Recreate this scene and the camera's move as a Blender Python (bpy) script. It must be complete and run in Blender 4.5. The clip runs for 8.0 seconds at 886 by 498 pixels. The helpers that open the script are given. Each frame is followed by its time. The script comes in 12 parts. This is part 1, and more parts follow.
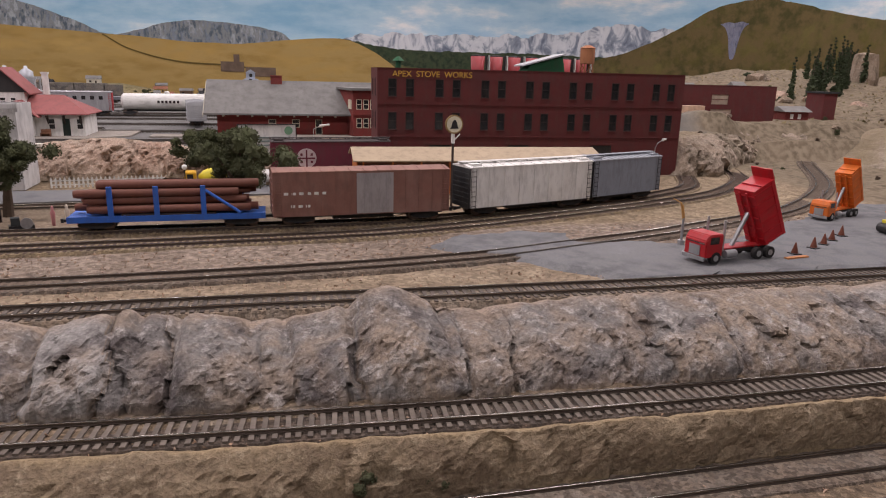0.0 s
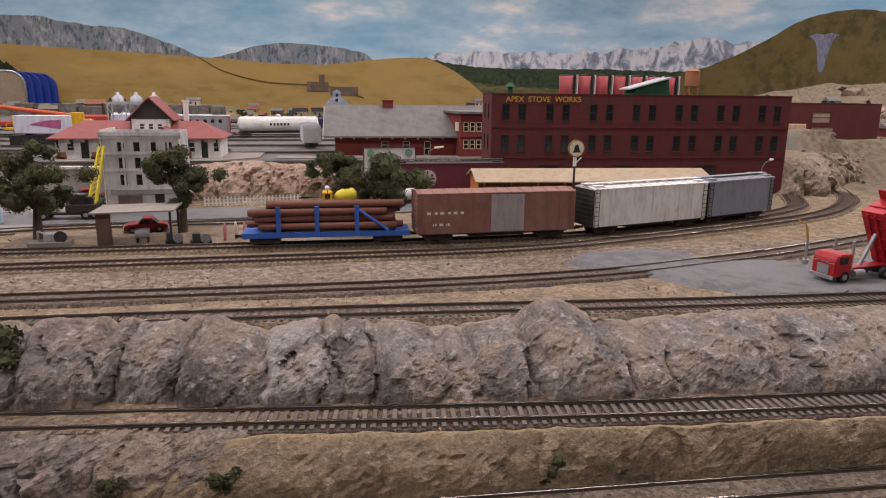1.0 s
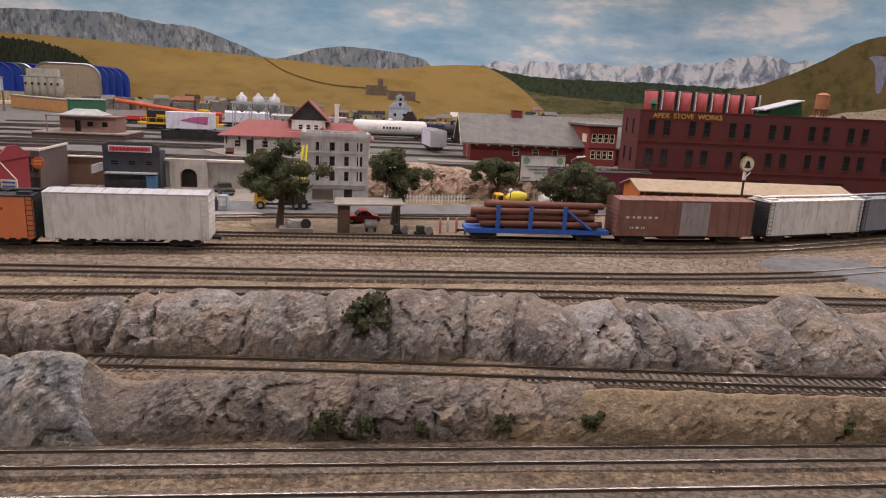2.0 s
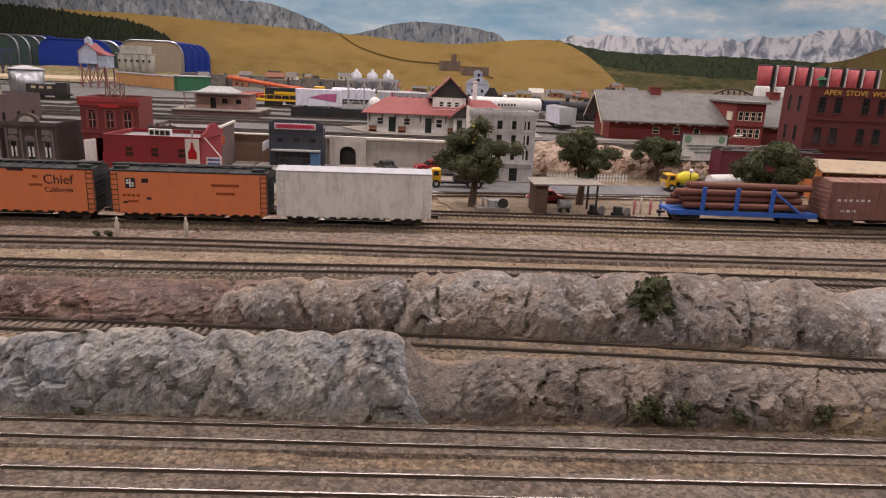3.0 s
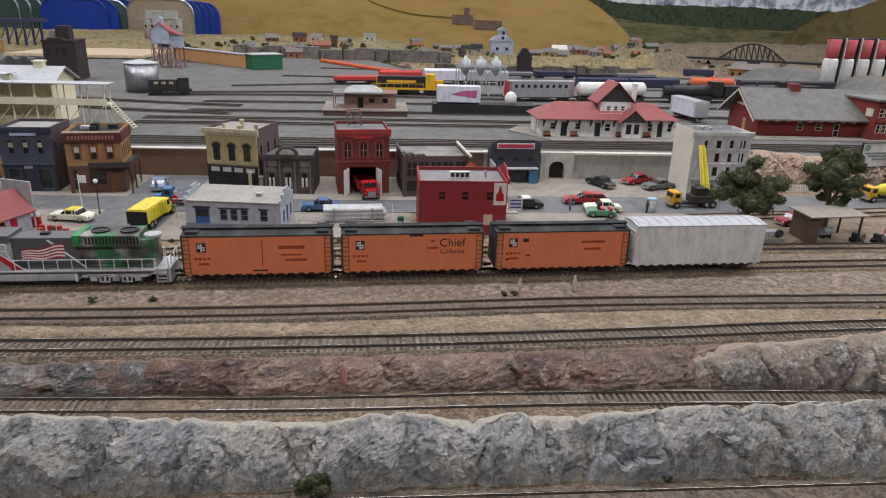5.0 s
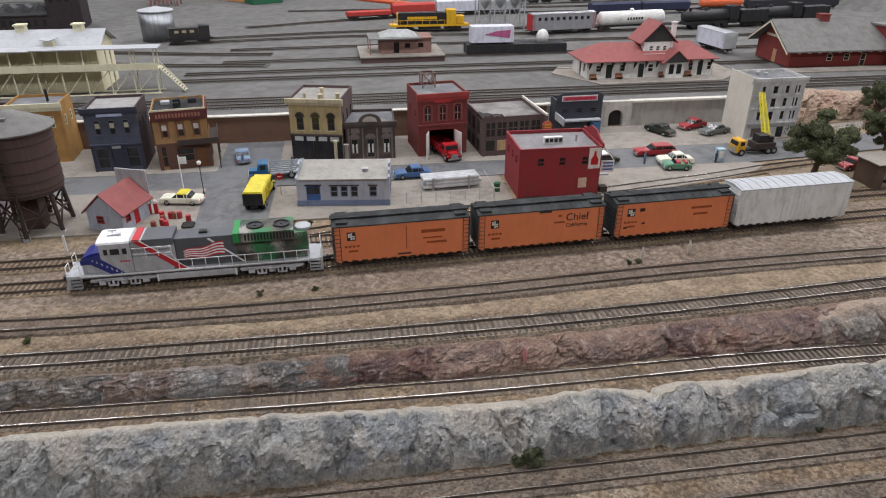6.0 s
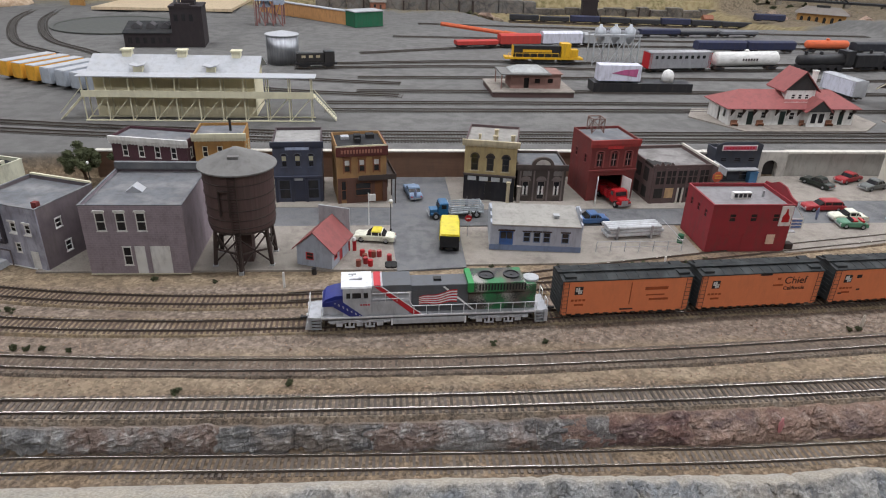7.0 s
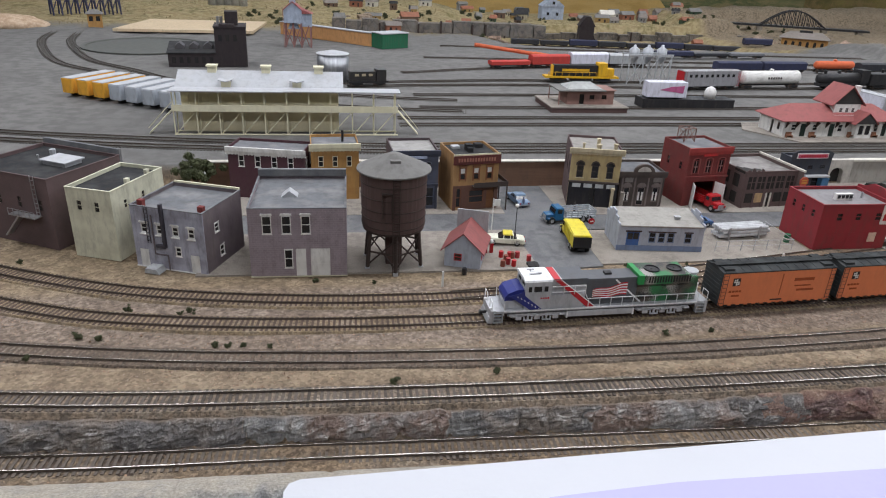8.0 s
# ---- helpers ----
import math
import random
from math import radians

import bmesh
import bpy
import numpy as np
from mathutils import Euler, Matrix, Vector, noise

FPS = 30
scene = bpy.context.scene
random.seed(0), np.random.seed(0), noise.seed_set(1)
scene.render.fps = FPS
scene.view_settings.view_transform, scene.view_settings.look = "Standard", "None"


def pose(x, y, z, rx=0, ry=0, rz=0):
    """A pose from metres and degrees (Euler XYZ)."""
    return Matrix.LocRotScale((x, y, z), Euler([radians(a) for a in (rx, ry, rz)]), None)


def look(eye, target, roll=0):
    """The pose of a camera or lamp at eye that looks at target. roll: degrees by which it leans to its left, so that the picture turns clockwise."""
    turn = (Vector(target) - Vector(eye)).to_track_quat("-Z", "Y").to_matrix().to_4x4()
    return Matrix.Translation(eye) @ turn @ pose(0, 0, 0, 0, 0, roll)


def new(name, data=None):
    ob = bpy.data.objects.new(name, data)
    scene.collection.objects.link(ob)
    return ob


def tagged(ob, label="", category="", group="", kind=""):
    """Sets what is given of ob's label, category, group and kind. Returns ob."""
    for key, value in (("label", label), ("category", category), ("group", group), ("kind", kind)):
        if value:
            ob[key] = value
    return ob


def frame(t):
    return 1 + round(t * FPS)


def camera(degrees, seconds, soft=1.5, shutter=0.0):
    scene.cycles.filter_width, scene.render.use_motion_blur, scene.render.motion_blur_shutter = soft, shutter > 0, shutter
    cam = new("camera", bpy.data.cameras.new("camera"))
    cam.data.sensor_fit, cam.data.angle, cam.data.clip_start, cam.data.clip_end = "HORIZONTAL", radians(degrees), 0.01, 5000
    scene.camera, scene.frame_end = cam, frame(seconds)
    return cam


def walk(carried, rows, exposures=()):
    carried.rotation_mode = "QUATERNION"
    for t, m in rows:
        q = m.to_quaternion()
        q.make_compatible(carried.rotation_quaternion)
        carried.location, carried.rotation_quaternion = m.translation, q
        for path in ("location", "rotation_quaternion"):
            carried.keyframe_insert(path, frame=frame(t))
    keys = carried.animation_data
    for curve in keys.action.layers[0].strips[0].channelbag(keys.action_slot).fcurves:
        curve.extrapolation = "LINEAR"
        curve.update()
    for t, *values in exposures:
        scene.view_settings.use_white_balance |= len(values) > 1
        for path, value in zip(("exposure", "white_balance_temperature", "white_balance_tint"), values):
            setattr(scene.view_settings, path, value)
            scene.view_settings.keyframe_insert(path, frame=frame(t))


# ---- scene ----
cam = camera(66.5, 8.0, soft=1.1)
PATH = [
    (0, (-0.001, -0.003, 0.146), (0.469, 1.876, -0.354), 1.4),
    (0.5, (-0.016, -0.027, 0.157), (0.241, 1.895, -0.332), -0.8),
    (1, (-0.075, -0.044, 0.16), (0.2, 1.882, -0.302), 0.6),
    (1.5, (-0.191, -0.094, 0.164), (0.077, 1.834, -0.294), 0.3),
    (1.7, (-0.235, -0.114, 0.165), (0.028, 1.817, -0.283), 2.1),
    (2.8, (-0.409, -0.092, 0.161), (-0.318, 1.845, -0.328), 1.6),
    (3, (-0.455, -0.093, 0.16), (-0.388, 1.836, -0.362), 2.5),
    (3.5, (-0.575, -0.115, 0.182), (-0.431, 1.813, -0.327), 1.5),
    (4, (-0.699, -0.144, 0.19), (-0.459, 1.747, -0.415), 2.3),
    (4.5, (-0.796, -0.136, 0.225), (-0.638, 1.752, -0.417), 0.5),
    (4.7, (-0.822, -0.118, 0.249), (-0.668, 1.765, -0.405), 1.3),
    (5.8, (-1.009, -0.114, 0.332), (-0.766, 1.672, -0.534), 0.9),
    (6, (-1.046, -0.114, 0.356), (-0.781, 1.642, -0.563), 0.2),
    (6.5, (-1.16, -0.104, 0.391), (-0.868, 1.66, -0.507), 1.5),
    (7, (-1.259, -0.077, 0.393), (-1.065, 1.706, -0.491), 2.1),
    (7.5, (-1.368, -0.068, 0.384), (-1.079, 1.714, -0.477), 2.3),
    (8, (-1.488, -0.094, 0.372), (-1.187, 1.708, -0.442), 2.6),
]
walk(cam, [(t, look(eye, target, roll)) for t, eye, target, roll in PATH], [(0, -0.10, 7000, 22), (1.5, -0.05, 7200, 22), (3.0, 0.04, 7350, 23), (4.5, 0.0, 6500, 13), (6.0, 0.0, 6450, 10), (8.0, 0.0, 6300, 9)])


# ---------------------------------------------------------------- light
world = bpy.data.worlds.new("room_air")
scene.world = world
world.use_nodes = True
world.node_tree.nodes["Background"].inputs[0].default_value = (0.75, 0.87, 1.0, 1)
world.node_tree.nodes["Background"].inputs[1].default_value = 0.008

LAMP_POWER = 15.5
CEILING = 1.55


def ceiling_lamp(x, y, power):
    """A long fluorescent tube fitting under the ceiling."""
    data = bpy.data.lights.new("tube_light", "AREA")
    data.shape, data.size, data.size_y = "RECTANGLE", 1.25, 0.12
    data.energy, data.color = power, (0.955, 0.955, 1.0)
    ob = new("tube_light", data)
    ob.matrix_world = pose(x, y, CEILING - 0.09)


for lx in (-2.6, -0.9, 0.8):
    for ly in (0.75, 2.1, 3.9):
        ceiling_lamp(lx, ly, LAMP_POWER)
for lx in (-2.3, -0.9, 0.5):
    ceiling_lamp(lx, -0.85, LAMP_POWER * 0.75)
# right-hand tubes, unseen, added to brighten the backdrop's right end
for ly in (0.75, 2.1, 3.6):
    ceiling_lamp(2.4, ly, LAMP_POWER)

# ---------------------------------------------------------------- materials
MATS = {}


def mat(name, color, rough=0.75, metal=0.0, var=0.25, scale=60.0, bump=0.25, grain=600.0, dist=0.0006, dirt=None, dirt_amount=0.6, dirt_scale=38.0, spec=0.3, stretch=(1, 1, 1), per_object=0.0, emit=0.0, grime=0.30):
    """A procedural surface: base colour, blotches, fine grain, dirt patches and relief."""
    if name in MATS:
        return MATS[name]
    m = bpy.data.materials.new(name)
    m.use_nodes = True
    nt = m.node_tree
    n, l = nt.nodes, nt.links
    bsdf = n["Principled BSDF"]
    bsdf.inputs["Roughness"].default_value = rough
    bsdf.inputs["Metallic"].default_value = metal
    bsdf.inputs["Specular IOR Level"].default_value = spec
    tc = n.new("ShaderNodeTexCoord")
    mp = n.new("ShaderNodeMapping")
    mp.inputs["Scale"].default_value = stretch
    l.new(tc.outputs["Object"], mp.inputs["Vector"])
    big = n.new("ShaderNodeTexNoise")
    big.inputs["Scale"].default_value, big.inputs["Detail"].default_value = scale, 5
    fine = n.new("ShaderNodeTexNoise")
    fine.inputs["Scale"].default_value, fine.inputs["Detail"].default_value = grain, 3
    for t in (big, fine):
        l.new(mp.outputs["Vector"], t.inputs["Vector"])
    mix = n.new("ShaderNodeMix")
    mix.data_type = "RGBA"
    c = Vector(color)
    mix.inputs["A"].default_value = (*(c * (1 - var)), 1)
    mix.inputs["B"].default_value = (*[min(1, v * (1 + var)) for v in c], 1)
    add = n.new("ShaderNodeMath")
    add.operation = "MULTIPLY_ADD"
    add.inputs[1].default_value = 0.45
    l.new(fine.outputs["Fac"], add.inputs[0])
    sub = n.new("ShaderNodeMath")
    sub.operation = "MULTIPLY_ADD"
    sub.inputs[1].default_value, sub.inputs[2].default_value = 1.3, -0.375
    l.new(big.outputs["Fac"], sub.inputs[0])
    l.new(sub.outputs[0], add.inputs[2])
    l.new(add.outputs[0], mix.inputs["Factor"])
    out = mix.outputs["Result"]
    if dirt:
        dn = n.new("ShaderNodeTexNoise")
        dn.inputs["Scale"].default_value, dn.inputs["Detail"].default_value = dirt_scale, 6
        l.new(tc.outputs["Object"], dn.inputs["Vector"])
        ramp = n.new("ShaderNodeMapRange")
        ramp.inputs["From Min"].default_value, ramp.inputs["From Max"].default_value = 0.46, 0.68
        ramp.inputs["To Max"].default_value = dirt_amount
        l.new(dn.outputs["Fac"], ramp.inputs["Value"])
        dm = n.new("ShaderNodeMix")
        dm.data_type = "RGBA"
        dm.inputs["B"].default_value = (*dirt, 1)
        l.new(ramp.outputs["Result"], dm.inputs["Factor"])
        l.new(out, dm.inputs["A"])
        out = dm.outputs["Result"]
    if grime:
        run = n.new("ShaderNodeMapping")
        run.inputs["Scale"].default_value = (1, 1, 0.3)
        l.new(tc.outputs["Object"], run.inputs["Vector"])
        gn = n.new("ShaderNodeTexNoise")
        gn.inputs["Scale"].default_value, gn.inputs["Detail"].default_value, gn.inputs["Roughness"].default_value = 120, 7, 0.7
        l.new(run.outputs["Vector"], gn.inputs["Vector"])
        gr = n.new("ShaderNodeMapRange")
        gr.inputs["From Min"].default_value, gr.inputs["From Max"].default_value, gr.inputs["To Max"].default_value = 0.47, 0.66, grime
        l.new(gn.outputs["Fac"], gr.inputs["Value"])
        gm = n.new("ShaderNodeMix")
        gm.data_type = "RGBA"
        gm.inputs["B"].default_value = (0.075, 0.062, 0.052, 1)
        l.new(gr.outputs["Result"], gm.inputs["Factor"])
        l.new(out, gm.inputs["A"])
        out = gm.outputs["Result"]
    if per_object:
        info = n.new("ShaderNodeObjectInfo")
        hsv = n.new("ShaderNodeHueSaturation")
        rng = n.new("ShaderNodeMapRange")
        rng.inputs["To Min"].default_value, rng.inputs["To Max"].default_value = 1 - per_object, 1 + per_object
        l.new(info.outputs["Random"], rng.inputs["Value"])
        l.new(rng.outputs["Result"], hsv.inputs["Value"])
        l.new(out, hsv.inputs["Color"])
        out = hsv.outputs["Color"]
    l.new(out, bsdf.inputs["Base Color"])
    if bump:
        b = n.new("ShaderNodeBump")
        b.inputs["Strength"].default_value, b.inputs["Distance"].default_value = bump, dist
        l.new(add.outputs[0], b.inputs["Height"])
        l.new(b.outputs["Normal"], bsdf.inputs["Normal"])
    if emit:
        bsdf.inputs["Emission Color"].default_value = (*color, 1)
        bsdf.inputs["Emission Strength"].default_value = emit
    MATS[name] = m
    return m


def brick_mat(name, c1, c2, mortar, width=0.0026, height=0.0009, rough=0.85):
    """Moulded brick sheet with courses about a millimetre high."""
    if name in MATS:
        return MATS[name]
    m = mat(name, c1, rough=rough, grime=0.45, var=0.28, scale=45, bump=0.25, dirt=tuple(v * 0.55 + 0.02 for v in c1), dirt_amount=0.7)
    nt = m.node_tree
    n, l = nt.nodes, nt.links
    tc = n.new("ShaderNodeTexCoord")
    sep = n.new("ShaderNodeSeparateXYZ")
    l.new(tc.outputs["Object"], sep.inputs[0])
    add = n.new("ShaderNodeMath")
    l.new(sep.outputs["X"], add.inputs[0])
    l.new(sep.outputs["Y"], add.inputs[1])
    com = n.new("ShaderNodeCombineXYZ")
    l.new(add.outputs[0], com.inputs["X"])
    l.new(sep.outputs["Z"], com.inputs["Y"])
    br = n.new("ShaderNodeTexBrick")
    br.inputs["Color1"].default_value, br.inputs["Color2"].default_value, br.inputs["Mortar"].default_value = (*c1, 1), (*c2, 1), (*mortar, 1)
    br.inputs["Scale"].default_value = 1.0
    br.inputs["Brick Width"].default_value, br.inputs["Row Height"].default_value = width, height
    br.inputs["Mortar Size"].default_value = height * 0.12
    l.new(com.outputs[0], br.inputs["Vector"])
    bsdf = n["Principled BSDF"]
    old = bsdf.inputs["Base Color"].links[0].from_socket
    mx = n.new("ShaderNodeMix")
    mx.data_type = "RGBA"
    mx.inputs["Factor"].default_value = 0.45
    l.new(old, mx.inputs["A"])
    l.new(br.outputs["Color"], mx.inputs["B"])
    l.new(mx.outputs["Result"], bsdf.inputs["Base Color"])
    return m


def blend_mat(name, colors, scales, rough=0.95, bump=0.6, dist=0.0015, grain=900.0, stretch=(1, 1, 1), world_space=True, contrast=(0.38, 0.62), crack=0.0, fleck=0.0, grit=0.2, fleck_range=(0.8, 1.22)):
    """Ground or rock: four colours laid over one another by three noises, with grit and relief."""
    m = bpy.data.materials.new(name)
    m.use_nodes = True
    nt = m.node_tree
    n, l = nt.nodes, nt.links
    bsdf = n["Principled BSDF"]
    bsdf.inputs["Roughness"].default_value = rough
    bsdf.inputs["Specular IOR Level"].default_value = 0.12
    tc = n.new("ShaderNodeTexCoord")
    mp = n.new("ShaderNodeMapping")
    mp.inputs["Scale"].default_value = stretch
    l.new(tc.outputs["Object"], mp.inputs["Vector"])
    out = None
    heights = []
    for i, sc in enumerate(scales):
        t = n.new("ShaderNodeTexNoise")
        t.inputs["Scale"].default_value, t.inputs["Detail"].default_value, t.inputs["Roughness"].default_value = sc, 8, 0.6
        off = n.new("ShaderNodeVectorMath")
        off.operation = "ADD"
        off.inputs[1].default_value = (3.7 * i, 1.9 * i, 7.3 * i)
        l.new(mp.outputs["Vector"], off.inputs[0])
        l.new(off.outputs[0], t.inputs["Vector"])
        r = n.new("ShaderNodeMapRange")
        r.interpolation_type = "SMOOTHSTEP"
        r.inputs["From Min"].default_value, r.inputs["From Max"].default_value = contrast
        l.new(t.outputs["Fac"], r.inputs["Value"])
        heights.append(t.outputs["Fac"])
        mx = n.new("ShaderNodeMix")
        mx.data_type = "RGBA"
        if out is None:
            mx.inputs["A"].default_value = (*colors[0], 1)
        else:
            l.new(out, mx.inputs["A"])
        mx.inputs["B"].default_value = (*colors[i + 1], 1)
        l.new(r.outputs["Result"], mx.inputs["Factor"])
        out = mx.outputs["Result"]
    g = n.new("ShaderNodeTexNoise")
    g.inputs["Scale"].default_value, g.inputs["Detail"].default_value = grain, 4
    l.new(tc.outputs["Object"], g.inputs["Vector"])
    gr = n.new("ShaderNodeMapRange")
    gr.inputs["From Min"].default_value, gr.inputs["From Max"].default_value = 0.3, 0.7
    gr.inputs["To Min"].default_value, gr.inputs["To Max"].default_value = 1 - grit, 1 + grit
    l.new(g.outputs["Fac"], gr.inputs["Value"])
    mul = n.new("ShaderNodeVectorMath")
    mul.operation = "SCALE"
    l.new(out, mul.inputs[0])
    l.new(gr.outputs["Result"], mul.inputs["Scale"])
    out = mul.outputs[0]
    hsum = n.new("ShaderNodeMath")
    hsum.operation = "ADD"
    l.new(heights[-1], hsum.inputs[0])
    l.new(g.outputs["Fac"], hsum.inputs[1])
    hout = hsum.outputs[0]
    if crack:
        v = n.new("ShaderNodeTexVoronoi")
        v.feature = "DISTANCE_TO_EDGE"
        v.inputs["Scale"].default_value = crack
        wob = n.new("ShaderNodeMix")
        wob.data_type = "VECTOR"
        wob.inputs["Factor"].default_value = 0.02
        l.new(mp.outputs["Vector"], wob.inputs["A"])
        wn = n.new("ShaderNodeTexNoise")
        wn.inputs["Scale"].default_value, wn.inputs["Detail"].default_value = 40, 5
        l.new(tc.outputs["Object"], wn.inputs["Vector"])
        l.new(wn.outputs["Color"], wob.inputs["B"])
        l.new(wob.outputs["Result"], v.inputs["Vector"])
        cr = n.new("ShaderNodeMapRange")
        cr.inputs["From Max"].default_value = 0.06
        cr.inputs["To Min"].default_value = 0.72
        l.new(v.outputs["Distance"], cr.inputs["Value"])
        m2 = n.new("ShaderNodeVectorMath")
        m2.operation = "SCALE"
        l.new(out, m2.inputs[0])
        l.new(cr.outputs["Result"], m2.inputs["Scale"])
        out = m2.outputs[0]
        h2 = n.new("ShaderNodeMath")
        h2.operation = "ADD"
        l.new(hout, h2.inputs[0])
        l.new(cr.outputs["Result"], h2.inputs[1])
        hout = h2.outputs[0]
    if fleck:
        fv = n.new("ShaderNodeTexVoronoi")
        fv.inputs["Scale"].default_value = fleck
        l.new(tc.outputs["Object"], fv.inputs["Vector"])
        sepc = n.new("ShaderNodeSeparateColor")
        l.new(fv.outputs["Color"], sepc.inputs[0])
        fr = n.new("ShaderNodeMapRange")
        fr.inputs["To Min"].default_value, fr.inputs["To Max"].default_value = fleck_range
        l.new(sepc.outputs[0], fr.inputs["Value"])
        m3 = n.new("ShaderNodeVectorMath")
        m3.operation = "SCALE"
        l.new(out, m3.inputs[0])
        l.new(fr.outputs["Result"], m3.inputs["Scale"])
        out = m3.outputs[0]
    l.new(out, bsdf.inputs["Base Color"])
    b = n.new("ShaderNodeBump")
    b.inputs["Strength"].default_value, b.inputs["Distance"].default_value = bump, dist
    l.new(hout, b.inputs["Height"])
    l.new(b.outputs["Normal"], bsdf.inputs["Normal"])
    MATS[name] = m
    return m


def rock_mat(name, casts, soil, stain, highlight, streak=(1, 1, 0.3)):
    """Painted plaster rock: one wash per casting, dark stains, pale flecks painting highlights on the grain, sand on
    top.
    """
    m = bpy.data.materials.new(name)
    m.use_nodes = True
    n, l = m.node_tree.nodes, m.node_tree.links
    bsdf = n["Principled BSDF"]
    bsdf.inputs["Roughness"].default_value = 0.92
    bsdf.inputs["Specular IOR Level"].default_value = 0.15
    tc = n.new("ShaderNodeTexCoord")
    mp = n.new("ShaderNodeMapping")
    mp.inputs["Scale"].default_value = streak
    l.new(tc.outputs["Object"], mp.inputs["Vector"])

    def speck(scale, detail, rough, lo, hi, to_lo, to_hi, vector):
        t = n.new("ShaderNodeTexNoise")
        t.inputs["Scale"].default_value, t.inputs["Detail"].default_value, t.inputs["Roughness"].default_value = scale, detail, rough
        l.new(vector, t.inputs["Vector"])
        r = n.new("ShaderNodeMapRange")
        r.inputs["From Min"].default_value, r.inputs["From Max"].default_value = lo, hi
        r.inputs["To Min"].default_value, r.inputs["To Max"].default_value = to_lo, to_hi
        l.new(t.outputs["Fac"], r.inputs["Value"])
        return r.outputs["Result"], t.outputs["Fac"]

    def lay(under, color, factor):
        mx = n.new("ShaderNodeMix")
        mx.data_type = "RGBA"
        l.new(under, mx.inputs["A"])
        mx.inputs["B"].default_value = (*color, 1)
        l.new(factor, mx.inputs["Factor"])
        return mx.outputs["Result"]
    plain = tc.outputs["Object"]
    cast = n.new("ShaderNodeAttribute")
    cast.attribute_name = "casting"
    shift, _ = speck(17, 6, 0.6, 0.3, 0.7, -0.4, 0.4, plain)
    pick = n.new("ShaderNodeMath")
    l.new(cast.outputs["Fac"], pick.inputs[0])
    l.new(shift, pick.inputs[1])
    ramp = n.new("ShaderNodeValToRGB")
    while len(ramp.color_ramp.elements) < len(casts):
        ramp.color_ramp.elements.new(0.5)
    for i, c in enumerate(casts):
        ramp.color_ramp.elements[i].position = i / (len(casts) - 1)
        ramp.color_ramp.elements[i].color = (*c, 1)
    l.new(pick.outputs[0], ramp.inputs["Fac"])
    f, _ = speck(24, 9, 0.72, 0.49, 0.60, 0.0, 0.70, mp.outputs["Vector"])
    out = lay(ramp.outputs["Color"], stain, f)
    # pale flecks on the raised grain put highlights into the colour
    f, rough_h = speck(110, 7, 0.75, 0.53, 0.66, 0.0, 0.75, plain)
    out = lay(out, highlight, f)
    sand = n.new("ShaderNodeAttribute")
    sand.attribute_name = "soil"
    f, _ = speck(60, 5, 0.6, 0.3, 0.7, 0.55, 1.0, plain)
    mul = n.new("ShaderNodeMath")
    mul.operation = "MULTIPLY"
    l.new(sand.outputs["Fac"], mul.inputs[0])
    l.new(f, mul.inputs[1])
    out = lay(out, soil, mul.outputs[0])
    f, fine_h = speck(420, 4, 0.6, 0.3, 0.7, 0.72, 1.28, plain)
    sc = n.new("ShaderNodeVectorMath")
    sc.operation = "SCALE"
    l.new(out, sc.inputs[0])
    l.new(f, sc.inputs["Scale"])
    l.new(sc.outputs[0], bsdf.inputs["Base Color"])
    add = n.new("ShaderNodeMath")
    l.new(rough_h, add.inputs[0])
    l.new(fine_h, add.inputs[1])
    b = n.new("ShaderNodeBump")
    b.inputs["Strength"].default_value, b.inputs["Distance"].default_value = 1.0, 0.0022
    l.new(add.outputs[0], b.inputs["Height"])
    l.new(b.outputs["Normal"], bsdf.inputs["Normal"])
    MATS[name] = m
    return m


EARTH = blend_mat("earth", [(0.165, 0.126, 0.090), (0.225, 0.182, 0.136), (0.105, 0.079, 0.058), (0.185, 0.135, 0.089)], (6, 14, 45), fleck=380, fleck_range=(0.66, 1.4), bump=0.9, dist=0.0014)
BALLAST_TAN = blend_mat("sandy_ballast", [(0.225, 0.175, 0.123), (0.29, 0.235, 0.173), (0.155, 0.12, 0.086), (0.25, 0.19, 0.118)], (9, 30, 90), fleck=420, fleck_range=(0.7, 1.35), bump=1.0, dist=0.0014)
BALLAST = blend_mat("ballast", [(0.195, 0.16, 0.126), (0.27, 0.225, 0.177), (0.12, 0.098, 0.077), (0.22, 0.168, 0.123)], (8, 30, 90), fleck=480, fleck_range=(0.6, 1.45), bump=1.0, dist=0.0014)
BALLAST_FRONT = blend_mat("dusty_grey_ballast", [(0.145, 0.120, 0.098), (0.195, 0.163, 0.132), (0.092, 0.075, 0.061), (0.165, 0.128, 0.098)], (8, 30, 90), fleck=480, fleck_range=(0.6, 1.45), bump=1.0, dist=0.0014)
ROCK = rock_mat("cast_rock", [(0.182, 0.168, 0.158), (0.268, 0.214, 0.170), (0.225, 0.211, 0.198), (0.305, 0.238, 0.182), (0.318, 0.30, 0.282)], (0.36, 0.28, 0.215), (0.085, 0.070, 0.070), (0.52, 0.48, 0.45))
ROCK_BLUE = rock_mat("pale_cast_rock", [(0.295, 0.297, 0.292), (0.36, 0.343, 0.312), (0.25, 0.264, 0.276), (0.375, 0.338, 0.293), (0.325, 0.325, 0.313)], (0.44, 0.395, 0.325), (0.11, 0.115, 0.125), (0.55, 0.53, 0.50))
